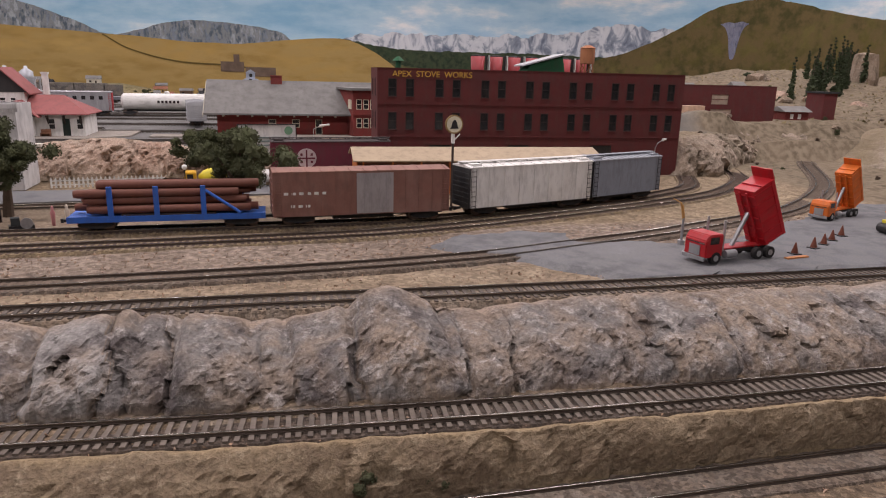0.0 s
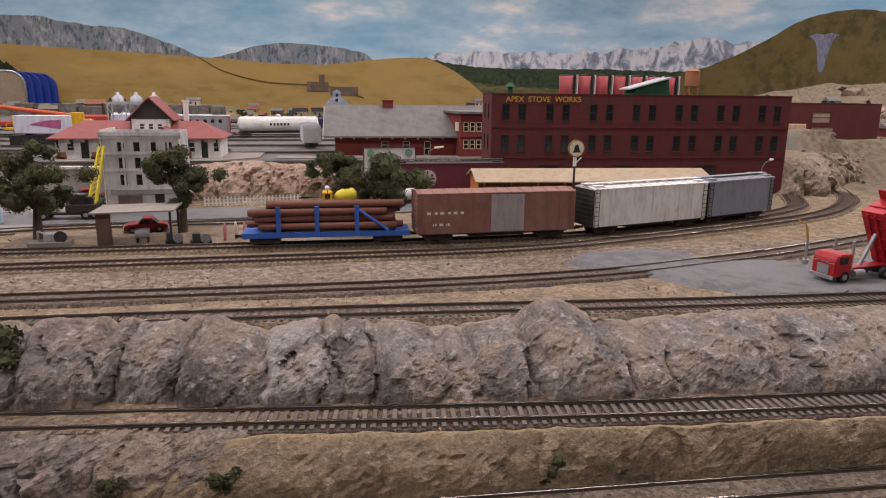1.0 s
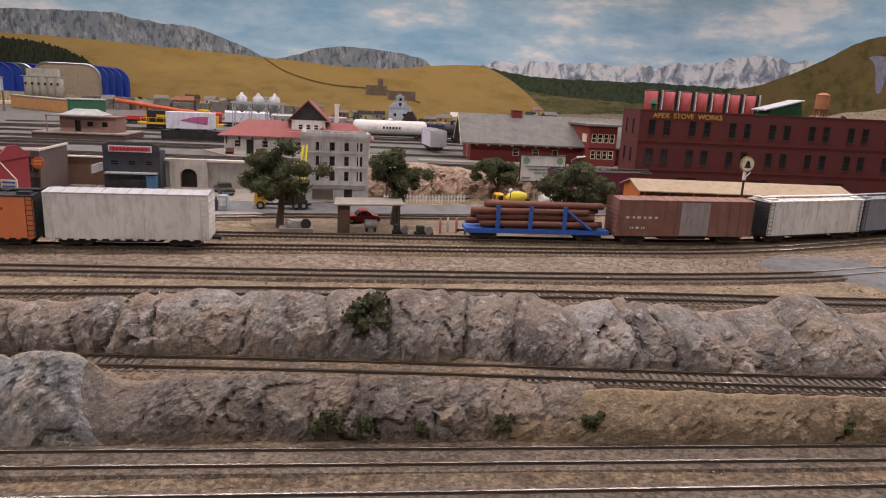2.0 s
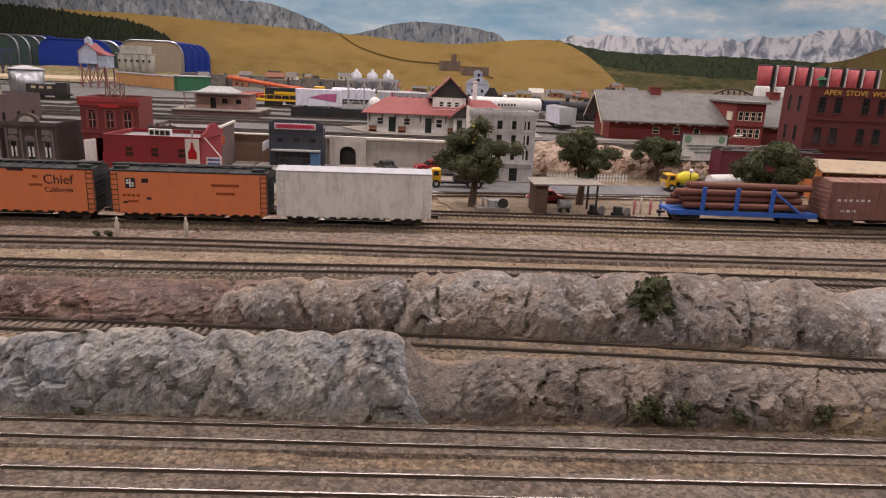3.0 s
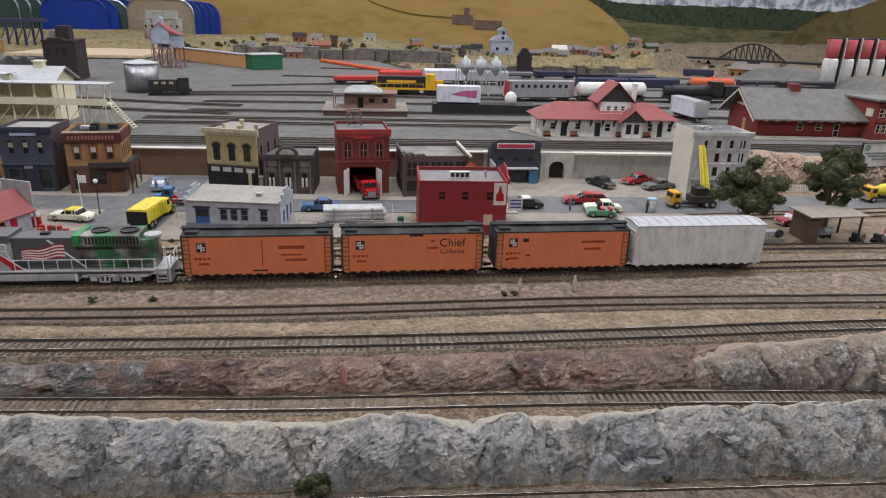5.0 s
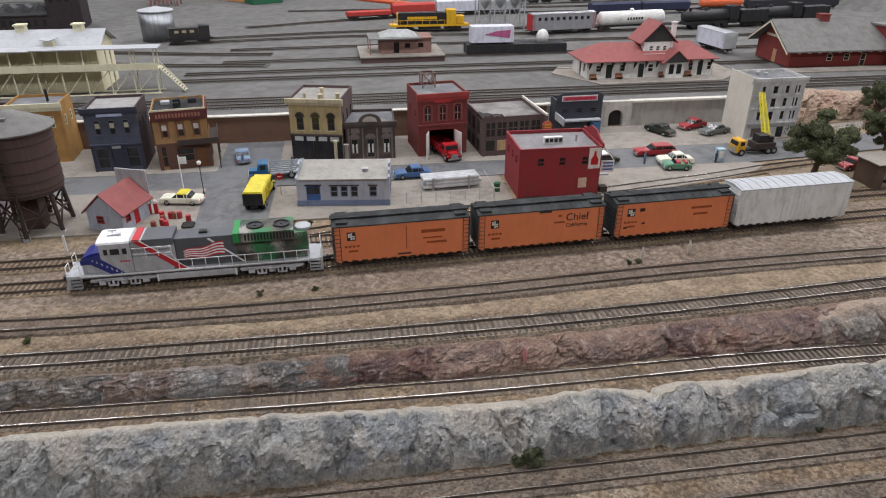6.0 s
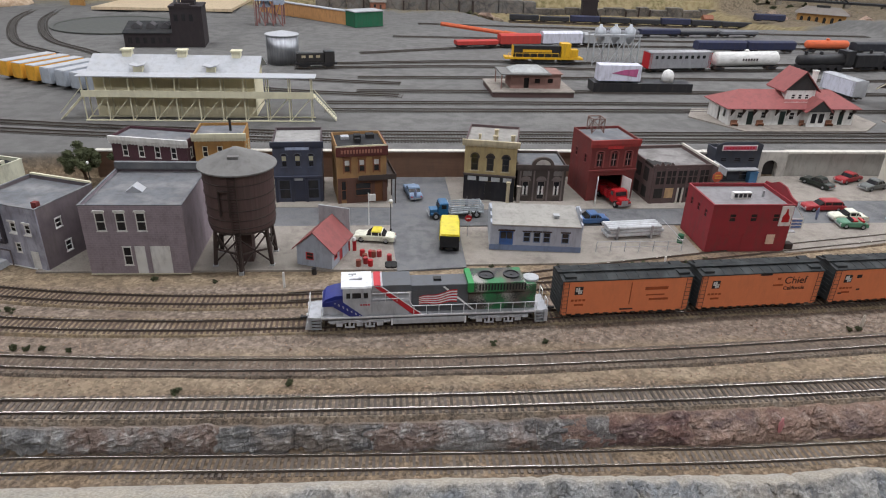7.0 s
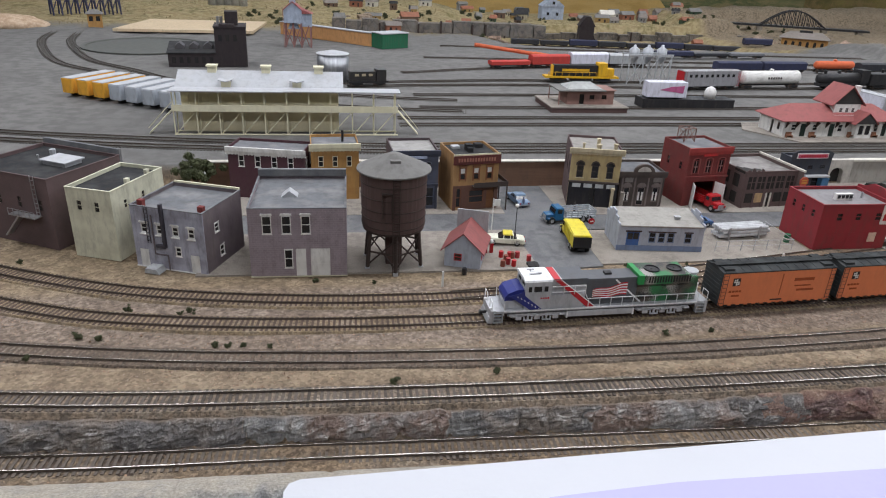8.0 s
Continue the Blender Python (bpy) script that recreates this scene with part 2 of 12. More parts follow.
ROCK_RED = rock_mat("red_clay_bank", [(0.205, 0.112, 0.086), (0.255, 0.150, 0.112), (0.155, 0.112, 0.10), (0.30, 0.205, 0.158), (0.155, 0.092, 0.078)], (0.24, 0.165, 0.12), (0.075, 0.055, 0.06), (0.42, 0.34, 0.29), (0.35, 1, 1.6))
ROCK_SLAG = rock_mat("grey_slag_bank", [(0.165, 0.155, 0.15), (0.25, 0.215, 0.185), (0.14, 0.137, 0.137), (0.33, 0.325, 0.315), (0.22, 0.165, 0.14)], (0.20, 0.155, 0.12), (0.075, 0.07, 0.07), (0.55, 0.53, 0.50), (0.35, 1, 1.8))
ROCK_PINK = rock_mat("pink_sandstone", [(0.42, 0.29, 0.22), (0.48, 0.36, 0.28), (0.34, 0.25, 0.19), (0.45, 0.37, 0.30)], (0.36, 0.29, 0.21), (0.18, 0.13, 0.10), (0.55, 0.45, 0.37))
ROCK_TAN = rock_mat("tan_hill_rock", [(0.27, 0.205, 0.15), (0.32, 0.255, 0.20), (0.21, 0.17, 0.12), (0.30, 0.245, 0.19)], (0.21, 0.165, 0.105), (0.09, 0.07, 0.05), (0.40, 0.34, 0.27))
ROCK_BROWN = rock_mat("brown_cast_rock", [(0.19, 0.158, 0.135), (0.235, 0.19, 0.152), (0.17, 0.152, 0.14), (0.265, 0.212, 0.168)], (0.29, 0.215, 0.15), (0.07, 0.058, 0.055), (0.38, 0.34, 0.30))
BANK = rock_mat("sandy_bank", [(0.295, 0.222, 0.140), (0.245, 0.185, 0.124), (0.335, 0.258, 0.168)], (0.342, 0.254, 0.150), (0.165, 0.118, 0.080), (0.437, 0.354, 0.247), (0.8, 1, 1))
YARD = blend_mat("yard_cinders", [(0.16, 0.158, 0.155), (0.21, 0.205, 0.20), (0.115, 0.112, 0.11), (0.185, 0.175, 0.16)], (3, 9, 40), bump=0.4, dist=0.0006, fleck=600)
ASPHALT = blend_mat("street_asphalt", [(0.15, 0.153, 0.16), (0.19, 0.19, 0.195), (0.12, 0.12, 0.125), (0.17, 0.17, 0.17)], (6, 15, 60), bump=0.25, dist=0.0004)
CONCRETE = blend_mat("sidewalk_concrete", [(0.275, 0.245, 0.215), (0.32, 0.285, 0.25), (0.215, 0.19, 0.165), (0.29, 0.26, 0.225)], (8, 20, 70), bump=0.2, dist=0.0004)
GRASSLAND = blend_mat("dry_grassland", [(0.42, 0.34, 0.17), (0.50, 0.42, 0.24), (0.29, 0.24, 0.11), (0.40, 0.30, 0.18)], (2, 6, 25), bump=0.8, dist=0.004, fleck=160)
TIE = mat("tie_brown", (0.105, 0.086, 0.072), rough=0.9, var=0.35, scale=200, per_object=0.35)
TIE_DUSTY = mat("tie_dusty", (0.135, 0.10, 0.075), rough=0.95, var=0.3, scale=200, per_object=0.2)
TIE_RUST = mat("tie_rust_brown", (0.105, 0.072, 0.056), rough=0.95, var=0.35, scale=200, per_object=0.25)
# darker stone, for the beds that show between the ties
DARK_STONE = blend_mat("dark_ballast", [(0.085, 0.068, 0.056), (0.12, 0.098, 0.082), (0.055, 0.045, 0.038), (0.10, 0.075, 0.058)], (10, 40, 110), fleck=480, fleck_range=(0.6, 1.45), bump=1.0, dist=0.0012)
TIE_GREY = mat("tie_weathered", (0.140, 0.115, 0.095), rough=0.9, var=0.35, scale=200, per_object=0.22)
RAIL = mat("rail_web", (0.075, 0.055, 0.043), rough=0.7, metal=0.2, var=0.3, scale=80)
RAILTOP = mat("rail_head_polished", (0.28, 0.255, 0.23), rough=0.26, metal=1.0, var=0.12, scale=30, bump=0.05)
GLASS = mat("dark_window", (0.018, 0.018, 0.02), rough=0.15, var=0.5, scale=150, bump=0.0, spec=0.5)
# near-black colour that paints the shade of interiors and open mouths
INSIDE = mat("dark_inside", (0.03, 0.028, 0.026), rough=0.9, var=0.2)
YARD_TIE = mat("yard_tie", (0.095, 0.088, 0.080), rough=0.95, var=0.3, scale=200)
YARD_RAIL = mat("yard_rail_head", (0.13, 0.12, 0.11), rough=0.45, metal=0.6, var=0.2, scale=30, bump=0.05)
WHITE = mat("white_paint", (0.74, 0.73, 0.70), rough=0.6, var=0.06, dirt=(0.5, 0.47, 0.42), dirt_amount=0.35)
TIN = mat("tin_roof", (0.43, 0.44, 0.46), rough=0.6, metal=0.1, var=0.08, dirt=(0.42, 0.41, 0.40), dirt_amount=0.4, grime=0.18)
TARROOF = mat("tar_roof", (0.145, 0.15, 0.16), rough=0.95, var=0.3, scale=45, dirt=(0.26, 0.255, 0.25), dirt_amount=0.7, dirt_scale=35)
BLACK = mat("black_plastic", (0.02, 0.02, 0.022), rough=0.5, var=0.3)
DARKROOF = mat("near_black_roof", (0.032, 0.033, 0.035), rough=0.95, var=0.3, dirt=(0.075, 0.075, 0.075), spec=0.1)
RUBBER = mat("rubber", (0.02, 0.02, 0.02), rough=0.85, var=0.3)
STEEL = mat("dull_steel", (0.42, 0.42, 0.43), rough=0.45, metal=0.7, var=0.15)
GREYPLASTIC = mat("grey_plastic", (0.40, 0.41, 0.42), rough=0.6, var=0.12)

# ---------------------------------------------------------------- mesh tools
def part(name, bm, material, parent=None, label="", smooth=False):
    me = bpy.data.meshes.new(name)
    bm.to_mesh(me)
    bm.free()
    me.materials.append(material)
    if smooth:
        me.shade_smooth()
    ob = new(name, me)
    if parent is not None:
        ob.parent = parent
    if label:
        ob["label"] = label
    return ob


def thing(name, m, label, category, group="", kind=""):
    ob = new(name)
    ob.empty_display_size = 0.01
    ob.matrix_world = m
    return tagged(ob, label, category, group, kind)


def box(bm, x0, x1, y0, y1, z0, z1, bevel=0.0):
    v = [bm.verts.new(p) for p in ((x0, y0, z0), (x1, y0, z0), (x1, y1, z0), (x0, y1, z0), (x0, y0, z1), (x1, y0, z1), (x1, y1, z1), (x0, y1, z1))]
    f = [bm.faces.new([v[i] for i in q]) for q in ((3, 2, 1, 0), (4, 5, 6, 7), (0, 1, 5, 4), (1, 2, 6, 5), (2, 3, 7, 6), (3, 0, 4, 7))]
    if bevel:
        edges = list({e for q in f for e in q.edges})
        bmesh.ops.bevel(bm, geom=edges, offset=bevel, segments=2, affect="EDGES", profile=0.6)
    return v


def boxes(*dims, bevel=0.0):
    bm = bmesh.new()
    for d in dims:
        box(bm, *d, bevel=bevel)
    return bm


def prism(bm, pts, a, b, axis="y"):
    """A polygon given in two coordinates, drawn out from a to b along the third axis."""
    def at(p, q):
        return {"y": (p[0], q, p[1]), "x": (q, p[0], p[1]), "z": (p[0], p[1], q)}[axis]
    lo = [bm.verts.new(at(p, a)) for p in pts]
    hi = [bm.verts.new(at(p, b)) for p in pts]
    n = len(pts)
    bm.faces.new(lo)
    bm.faces.new(hi[::-1])
    for i in range(n):
        bm.faces.new((lo[i], lo[(i + 1) % n], hi[(i + 1) % n], hi[i]))
    bmesh.ops.recalc_face_normals(bm, faces=bm.faces[:])


def prisms(*items):
    bm = bmesh.new()
    for pts, a, b, axis in items:
        prism(bm, pts, a, b, axis)
    return bm


def tube(bm, p, q, r, r2=None, sides=8, caps=True):
    """A straight rod or cone from p to q."""
    p, q = Vector(p), Vector(q)
    r2 = r if r2 is None else r2
    turn = (q - p).to_track_quat("Z", "Y")
    ends = []
    for c, rad in ((p, r), (q, r2)):
        ends.append([bm.verts.new(c + turn @ Vector((rad * math.cos(2 * math.pi * i / sides), rad * math.sin(2 * math.pi * i / sides), 0))) for i in range(sides)])
    for i in range(sides):
        j = (i + 1) % sides
        bm.faces.new((ends[0][i], ends[0][j], ends[1][j], ends[1][i]))
    if caps:
        bm.faces.new(ends[0][::-1])
        bm.faces.new(ends[1])


def tubes(*rods, sides=8):
    bm = bmesh.new()
    for rod in rods:
        tube(bm, *rod, sides=sides)
    return bm


def lathe(profile, sides=20, center=(0, 0, 0)):
    """Turns (radius, height) pairs round the z axis."""
    bm = bmesh.new()
    rings = []
    for r, z in profile:
        r = max(r, 1e-5)
        rings.append([bm.verts.new((center[0] + r * math.cos(2 * math.pi * i / sides), center[1] + r * math.sin(2 * math.pi * i / sides), center[2] + z)) for i in range(sides)])
    for a, b in zip(rings, rings[1:]):
        for i in range(sides):
            j = (i + 1) % sides
            bm.faces.new((a[i], a[j], b[j], b[i]))
    bm.faces.new(rings[0][::-1])
    bm.faces.new(rings[-1])
    return bm


def smoothstep(a, b, x):
    t = min(1.0, max(0.0, (x - a) / (b - a)))
    return t * t * (3 - 2 * t)


def curve_y(knots):
    """A smooth curve through (x, y) knots."""
    xs = [k[0] for k in knots]
    ys = [k[1] for k in knots]

    def f(x):
        if x <= xs[0]:
            return ys[0] + (ys[1] - ys[0]) / (xs[1] - xs[0]) * (x - xs[0])
        if x >= xs[-1]:
            return ys[-1] + (ys[-1] - ys[-2]) / (xs[-1] - xs[-2]) * (x - xs[-1])
        i = max(j for j in range(len(xs) - 1) if xs[j] <= x)
        def slope(k):
            if k == 0 or k == len(xs) - 1:
                a, b = (0, 1) if k == 0 else (k - 1, k)
            else:
                a, b = k - 1, k + 1
            return (ys[b] - ys[a]) / (xs[b] - xs[a])
        h = xs[i + 1] - xs[i]
        t = (x - xs[i]) / h
        return (2 * t**3 - 3 * t**2 + 1) * ys[i] + (t**3 - 2 * t**2 + t) * h * slope(i) + (-2 * t**3 + 3 * t**2) * ys[i + 1] + (t**3 - t**2) * h * slope(i + 1)
    return f


def panel_wall(bm, w, h, thick, holes, origin=(0, 0), axis="x", flip=False):
    """An upright wall with real rectangular openings (x0, x1, z0, z1): along x at y=origin[1], or along y at x=origin[0]. One closed mesh."""
    xs = sorted({0.0, w, *[v for q in holes for v in q[:2]]})
    zs = sorted({0.0, h, *[v for q in holes for v in q[2:4]]})
    ox, oy = origin
    depth = (-thick, 0.0) if flip else (0.0, thick)
    made = {}

    def vert(i, j, k):
        if (i, j, k) not in made:
            p = (ox + xs[i], oy + depth[k], zs[j]) if axis == "x" else (ox + depth[k], oy + xs[i], zs[j])
            made[i, j, k] = bm.verts.new(p)
        return made[i, j, k]

    def solid(i, j):
        if not (0 <= i < len(xs) - 1 and 0 <= j < len(zs) - 1):
            return False
        cx, cz = (xs[i] + xs[i + 1]) / 2, (zs[j] + zs[j + 1]) / 2
        return not any(q[0] < cx < q[1] and q[2] < cz < q[3] for q in holes)
    for i in range(len(xs) - 1):
        for j in range(len(zs) - 1):
            if not solid(i, j):
                continue
            bm.faces.new((vert(i, j, 0), vert(i + 1, j, 0), vert(i + 1, j + 1, 0), vert(i, j + 1, 0)))
            bm.faces.new((vert(i, j, 1), vert(i, j + 1, 1), vert(i + 1, j + 1, 1), vert(i + 1, j, 1)))
            for di, dj, a, b in ((-1, 0, (i, j), (i, j + 1)), (1, 0, (i + 1, j), (i + 1, j + 1)), (0, -1, (i, j), (i + 1, j)), (0, 1, (i, j + 1), (i + 1, j + 1))):
                if not solid(i + di, j + dj):
                    bm.faces.new((vert(*a, 0), vert(*b, 0), vert(*b, 1), vert(*a, 1)))
    bmesh.ops.recalc_face_normals(bm, faces=bm.faces[:])

# ---------------------------------------------------------------- the lie of the land
LOW_Z, FRONT_Z, YARD_Z = -0.026, -0.053, 0.036
track_a = curve_y([(-2.6, 0.60), (-2.1, 0.48), (-1.75, 0.428), (-1.54, 0.414), (-1.24, 0.404), (-0.93, 0.403), (-0.67, 0.411), (-0.41, 0.425), (-0.1, 0.428), (0.19, 0.419), (0.5, 0.414), (1.4, 0.40)])
track_b = curve_y([(-2.6, 0.74), (-2.1, 0.585), (-1.8, 0.512), (-1.56, 0.478), (-1.24, 0.462), (-0.93, 0.467), (-0.67, 0.481), (-0.3, 0.486), (0.0, 0.494), (0.16, 0.513)])
track_low = curve_y([(-2.6, 0.45), (-1.75, 0.378), (-1.53, 0.370), (-1.24, 0.358), (-0.94, 0.349), (-0.67, 0.349), (-0.35, 0.337), (-0.16, 0.324), (0.1, 0.305), (0.4, 0.297), (1.4, 0.29)])
MAIN = [(-2.9, 1.15), (-2.45, 0.92), (-2.1, 0.725), (-1.82, 0.597), (-1.67, 0.557), (-1.5, 0.54), (-1.33, 0.538), (-1.08, 0.545), (-0.8, 0.559), (-0.585, 0.571), (-0.32, 0.585), (-0.1, 0.594), (0.08, 0.606), (0.2, 0.633), (0.354, 0.685), (0.485, 0.735), (0.585, 0.79), (0.69, 0.89), (0.76, 1.02)]
SIDING = [(-2.9, 1.25), (-2.45, 1.0), (-2.1, 0.80), (-1.85, 0.676), (-1.68, 0.618), (-1.49, 0.592), (-1.3, 0.592), (-1.1, 0.606), (-0.9, 0.62), (-0.7, 0.632), (-0.4, 0.642), (-0.15, 0.650), (0.08, 0.656), (0.22, 0.680), (0.36, 0.724), (0.47, 0.77), (0.56, 0.83), (0.62, 0.93)]
SPUR = [(-1.36, 0.594), (-1.16, 0.617), (-0.99, 0.652), (-0.67, 0.71), (-0.53, 0.734), (-0.377, 0.766), (-0.206, 0.780), (-0.10, 0.79)]
B_CURVE = [(0.16, 0.513), (0.247, 0.537), (0.333, 0.562), (0.40, 0.585), (0.55, 0.643), (0.634, 0.695), (0.725, 0.769), (0.80, 0.846), (0.865, 0.93), (0.93, 1.02), (0.985, 1.09)]


def slope_foot(x):
    return min(0.93 + 0.9 * max(0.0, x - 0.68), 1.13)


def ground_height(x, y):
    """Heights of the modelled land: front benches, terraces, town, yard, hills."""
    n1 = noise.fractal(Vector((x * 7, y * 7, 1.3)), 1.0, 2.1, 4)
    n2 = noise.noise(Vector((x * 60, y * 60, 5.1)))
    yl, ya = track_low(x), track_a(x)
    # front bench, bank, low track
    z = FRONT_Z
    bank = smoothstep(0.300, 0.318, y)
    z += bank * (LOW_Z - FRONT_Z + 0.001)
    # terrace of the upper tracks
    z += smoothstep(ya - 0.030, ya - 0.012, y) * (-0.002 - LOW_Z)
    # front lip near the layout's edge
    z += smoothstep(0.175, 0.135, y) * 0.008 * (0.6 + n1)
    # yard plateau
    edge = 0.99 if x < -0.30 else 0.985 + 0.05 * noise.noise(Vector((x * 9, 2.2, 0)))
    side = smoothstep(0.10, 0.02, x) if y < 1.12 else 1.0
    z += smoothstep(edge + 0.004, edge + 0.016, y) * YARD_Z * side
    # hills on the far side and to the right
    far = smoothstep(2.75, 3.3, y)
    n0 = noise.fractal(Vector((x * 1.6, y * 1.6, 3.3)), 1.0, 2.0, 3)
    # sunken valley behind the yard, up to the far retaining wall
    valley = smoothstep(2.45, 3.35, y) * smoothstep(-0.95, -0.60, x)
    back = smoothstep(3.93, 3.99, y) * smoothstep(1.05, 0.92, x) + smoothstep(4.35, 4.55, y) * smoothstep(0.92, 1.05, x)
    z += far * (0.004 + 0.022 * n0 * (1 - valley * (1 - back)) + 0.026 * smoothstep(0.2, 1.2, x) * smoothstep(4.1, 4.5, y) * back)
    z -= valley * (0.135 - 0.078 * back)
    hill = smoothstep(0.62, 0.72, x) * smoothstep(slope_foot(x) + 0.01, slope_foot(x) + 0.085, y)
    # cutting for the track that curves away
    s = max(0.0, min(1.0, ((x - 0.725) * 0.29 + (y - 0.769) * 0.36) / 0.2137))
    off = math.hypot(x - 0.725 - 0.29 * s, y - 0.769 - 0.36 * s)
    hill *= smoothstep(0.026, 0.09, off)
    z += hill * (0.046 + 0.012 * n1)
    tall = smoothstep(0.95, 1.9, x) * smoothstep(1.45, 2.4, y)
    tall *= 1 - 0.8 * smoothstep(2.45, 3.0, y)
    z += tall * (0.10 + 0.05 * n0)
    rough = 0.0012 if y < 0.64 or valley > 0.5 and y < 3.8 else (0.0003 if y < 2.6 and x < 0.65 else 0.005)
    if x > 0.65:
        rough *= smoothstep(0.022, 0.10, off)
        shelf = smoothstep(0.70, 0.78, x) * smoothstep(1.36, 1.28, x) * smoothstep(1.17, 1.24, y) * smoothstep(1.56, 1.46, y)
        z += shelf * (0.0635 - z)
        rough *= 1 - shelf
    return z + rough * (n1 * 1.2 + n2 * 0.6)


def grid_mesh(name, xs, ys, height):
    verts = [(x, y, height(x, y)) for y in ys for x in xs]
    nx = len(xs)
    faces = [(j * nx + i, j * nx + i + 1, (j + 1) * nx + i + 1, (j + 1) * nx + i) for j in range(len(ys) - 1) for i in range(nx - 1)]
    me = bpy.data.meshes.new(name)
    me.from_pydata(verts, [], faces)
    me.shade_smooth()
    return me


def steps(*spans):
    out = []
    for a, b, d in spans:
        k = max(1, round((b - a) / d))
        out += [a + (b - a) * i / k for i in range(k)]
    return out + [spans[-1][1]]


def ground_material():
    """Earth, cinders and dry grass in their own areas of the one sheet."""
    m = EARTH.copy()
    m.name = "modelled_land"
    nt = m.node_tree
    n, l = nt.nodes, nt.links
    bsdf = n["Principled BSDF"]
    earth = bsdf.inputs["Base Color"].links[0].from_socket
    tc = n.new("ShaderNodeTexCoord")
    sep = n.new("ShaderNodeSeparateXYZ")
    l.new(tc.outputs["Object"], sep.inputs[0])
    wob = n.new("ShaderNodeTexNoise")
    wob.inputs["Scale"].default_value, wob.inputs["Detail"].default_value = 14, 6
    l.new(tc.outputs["Object"], wob.inputs["Vector"])

    def area(colors, socket, lo, hi, spread, scales, last):
        out = None
        for i, sc in enumerate(scales):
            t = n.new("ShaderNodeTexNoise")
            t.inputs["Scale"].default_value, t.inputs["Detail"].default_value = sc, 6
            l.new(tc.outputs["Object"], t.inputs["Vector"])
            mx = n.new("ShaderNodeMix")
            mx.data_type = "RGBA"
            r = n.new("ShaderNodeMapRange")
            r.inputs["From Min"].default_value, r.inputs["From Max"].default_value = 0.38, 0.62
            l.new(t.outputs["Fac"], r.inputs["Value"])
            l.new(r.outputs["Result"], mx.inputs["Factor"])
            if out is None:
                mx.inputs["A"].default_value = (*colors[0], 1)
            else:
                l.new(out, mx.inputs["A"])
            mx.inputs["B"].default_value = (*colors[i + 1], 1)
            out = mx.outputs["Result"]
        add = n.new("ShaderNodeMath")
        add.operation = "MULTIPLY_ADD"
        add.inputs[1].default_value = spread
        l.new(wob.outputs["Fac"], add.inputs[0])
        l.new(socket, add.inputs[2])
        r = n.new("ShaderNodeMapRange")
        r.inputs["From Min"].default_value, r.inputs["From Max"].default_value = lo + spread / 2, hi + spread / 2
        l.new(add.outputs[0], r.inputs["Value"])
        mx = n.new("ShaderNodeMix")
        mx.data_type = "RGBA"
        l.new(r.outputs["Result"], mx.inputs["Factor"])
        l.new(last, mx.inputs["A"])
        l.new(out, mx.inputs["B"])
        return mx.outputs["Result"], r.outputs["Result"]
    tan = [(0.265, 0.203, 0.138), (0.31, 0.245, 0.172), (0.205, 0.155, 0.108)]
    gravel = [(0.235, 0.182, 0.14), (0.31, 0.25, 0.20), (0.165, 0.128, 0.10)]
    out, _ = area(tan, sep.outputs["Y"], 0.425, 0.436, 0.02, (9, 45), earth)
    out, _ = area(gravel, sep.outputs["Y"], 0.486, 0.500, 0.03, (12, 130), out)
    out, _ = area([(0.27, 0.205, 0.135), (0.32, 0.25, 0.17), (0.20, 0.15, 0.10)], sep.outputs["Y"], 0.615, 0.640, 0.03, (9, 60), out)
    fleck = n.new("ShaderNodeTexVoronoi")
    fleck.inputs["Scale"].default_value = 330
    l.new(tc.outputs["Object"], fleck.inputs["Vector"])
    tone = n.new("ShaderNodeSeparateColor")
    l.new(fleck.outputs["Color"], tone.inputs[0])
    span = n.new("ShaderNodeMapRange")
    span.inputs["To Min"].default_value, span.inputs["To Max"].default_value = 0.72, 1.32
    l.new(tone.outputs[0], span.inputs["Value"])
    spread_out = n.new("ShaderNodeVectorMath")
    spread_out.operation = "SCALE"
    l.new(out, spread_out.inputs[0])
    l.new(span.outputs["Result"], spread_out.inputs["Scale"])
    out, _ = area([(0.160, 0.156, 0.149), (0.185, 0.180, 0.171), (0.135, 0.131, 0.125)], sep.outputs["Y"], 0.998, 1.006, 0.004, (4, 40), spread_out.outputs[0])
    out, _ = area([(0.26, 0.20, 0.10), (0.21, 0.155, 0.085), (0.14, 0.12, 0.055), (0.30, 0.245, 0.14)], sep.outputs["Y"], 2.80, 3.02, 0.30, (3, 9, 40), out)
    dry = [(0.165, 0.127, 0.086), (0.105, 0.084, 0.055), (0.215, 0.172, 0.122)]
    out, _ = area(dry, sep.outputs["X"], 0.70, 0.78, 0.12, (13, 85), out)
    l.new(out, bsdf.inputs["Base Color"])
    return m


XS = steps((-3.6, -2.2, 0.04), (-2.2, 1.0, 0.0065), (1.0, 2.9, 0.02))
YS = steps((0.125, 0.27, 0.006), (0.27, 0.42, 0.004), (0.42, 0.66, 0.006), (0.66, 0.97, 0.012), (0.97, 1.03, 0.004), (1.03, 1.5, 0.02), (1.5, 4.75, 0.035))
land = new("ground", grid_mesh("ground", XS, YS, ground_height))
land.data.materials.append(ground_material())
tagged(land, "scenery ground of sandy earth, cinders and dry grass", "ground", kind="structure")


# ---------------------------------------------------------------- room: floor, walls, ceiling, painted backdrop
def slab(name, dims, material, label, category):
    ob = part(name, boxes(dims), material)
    return tagged(ob, label, category, kind="structure")


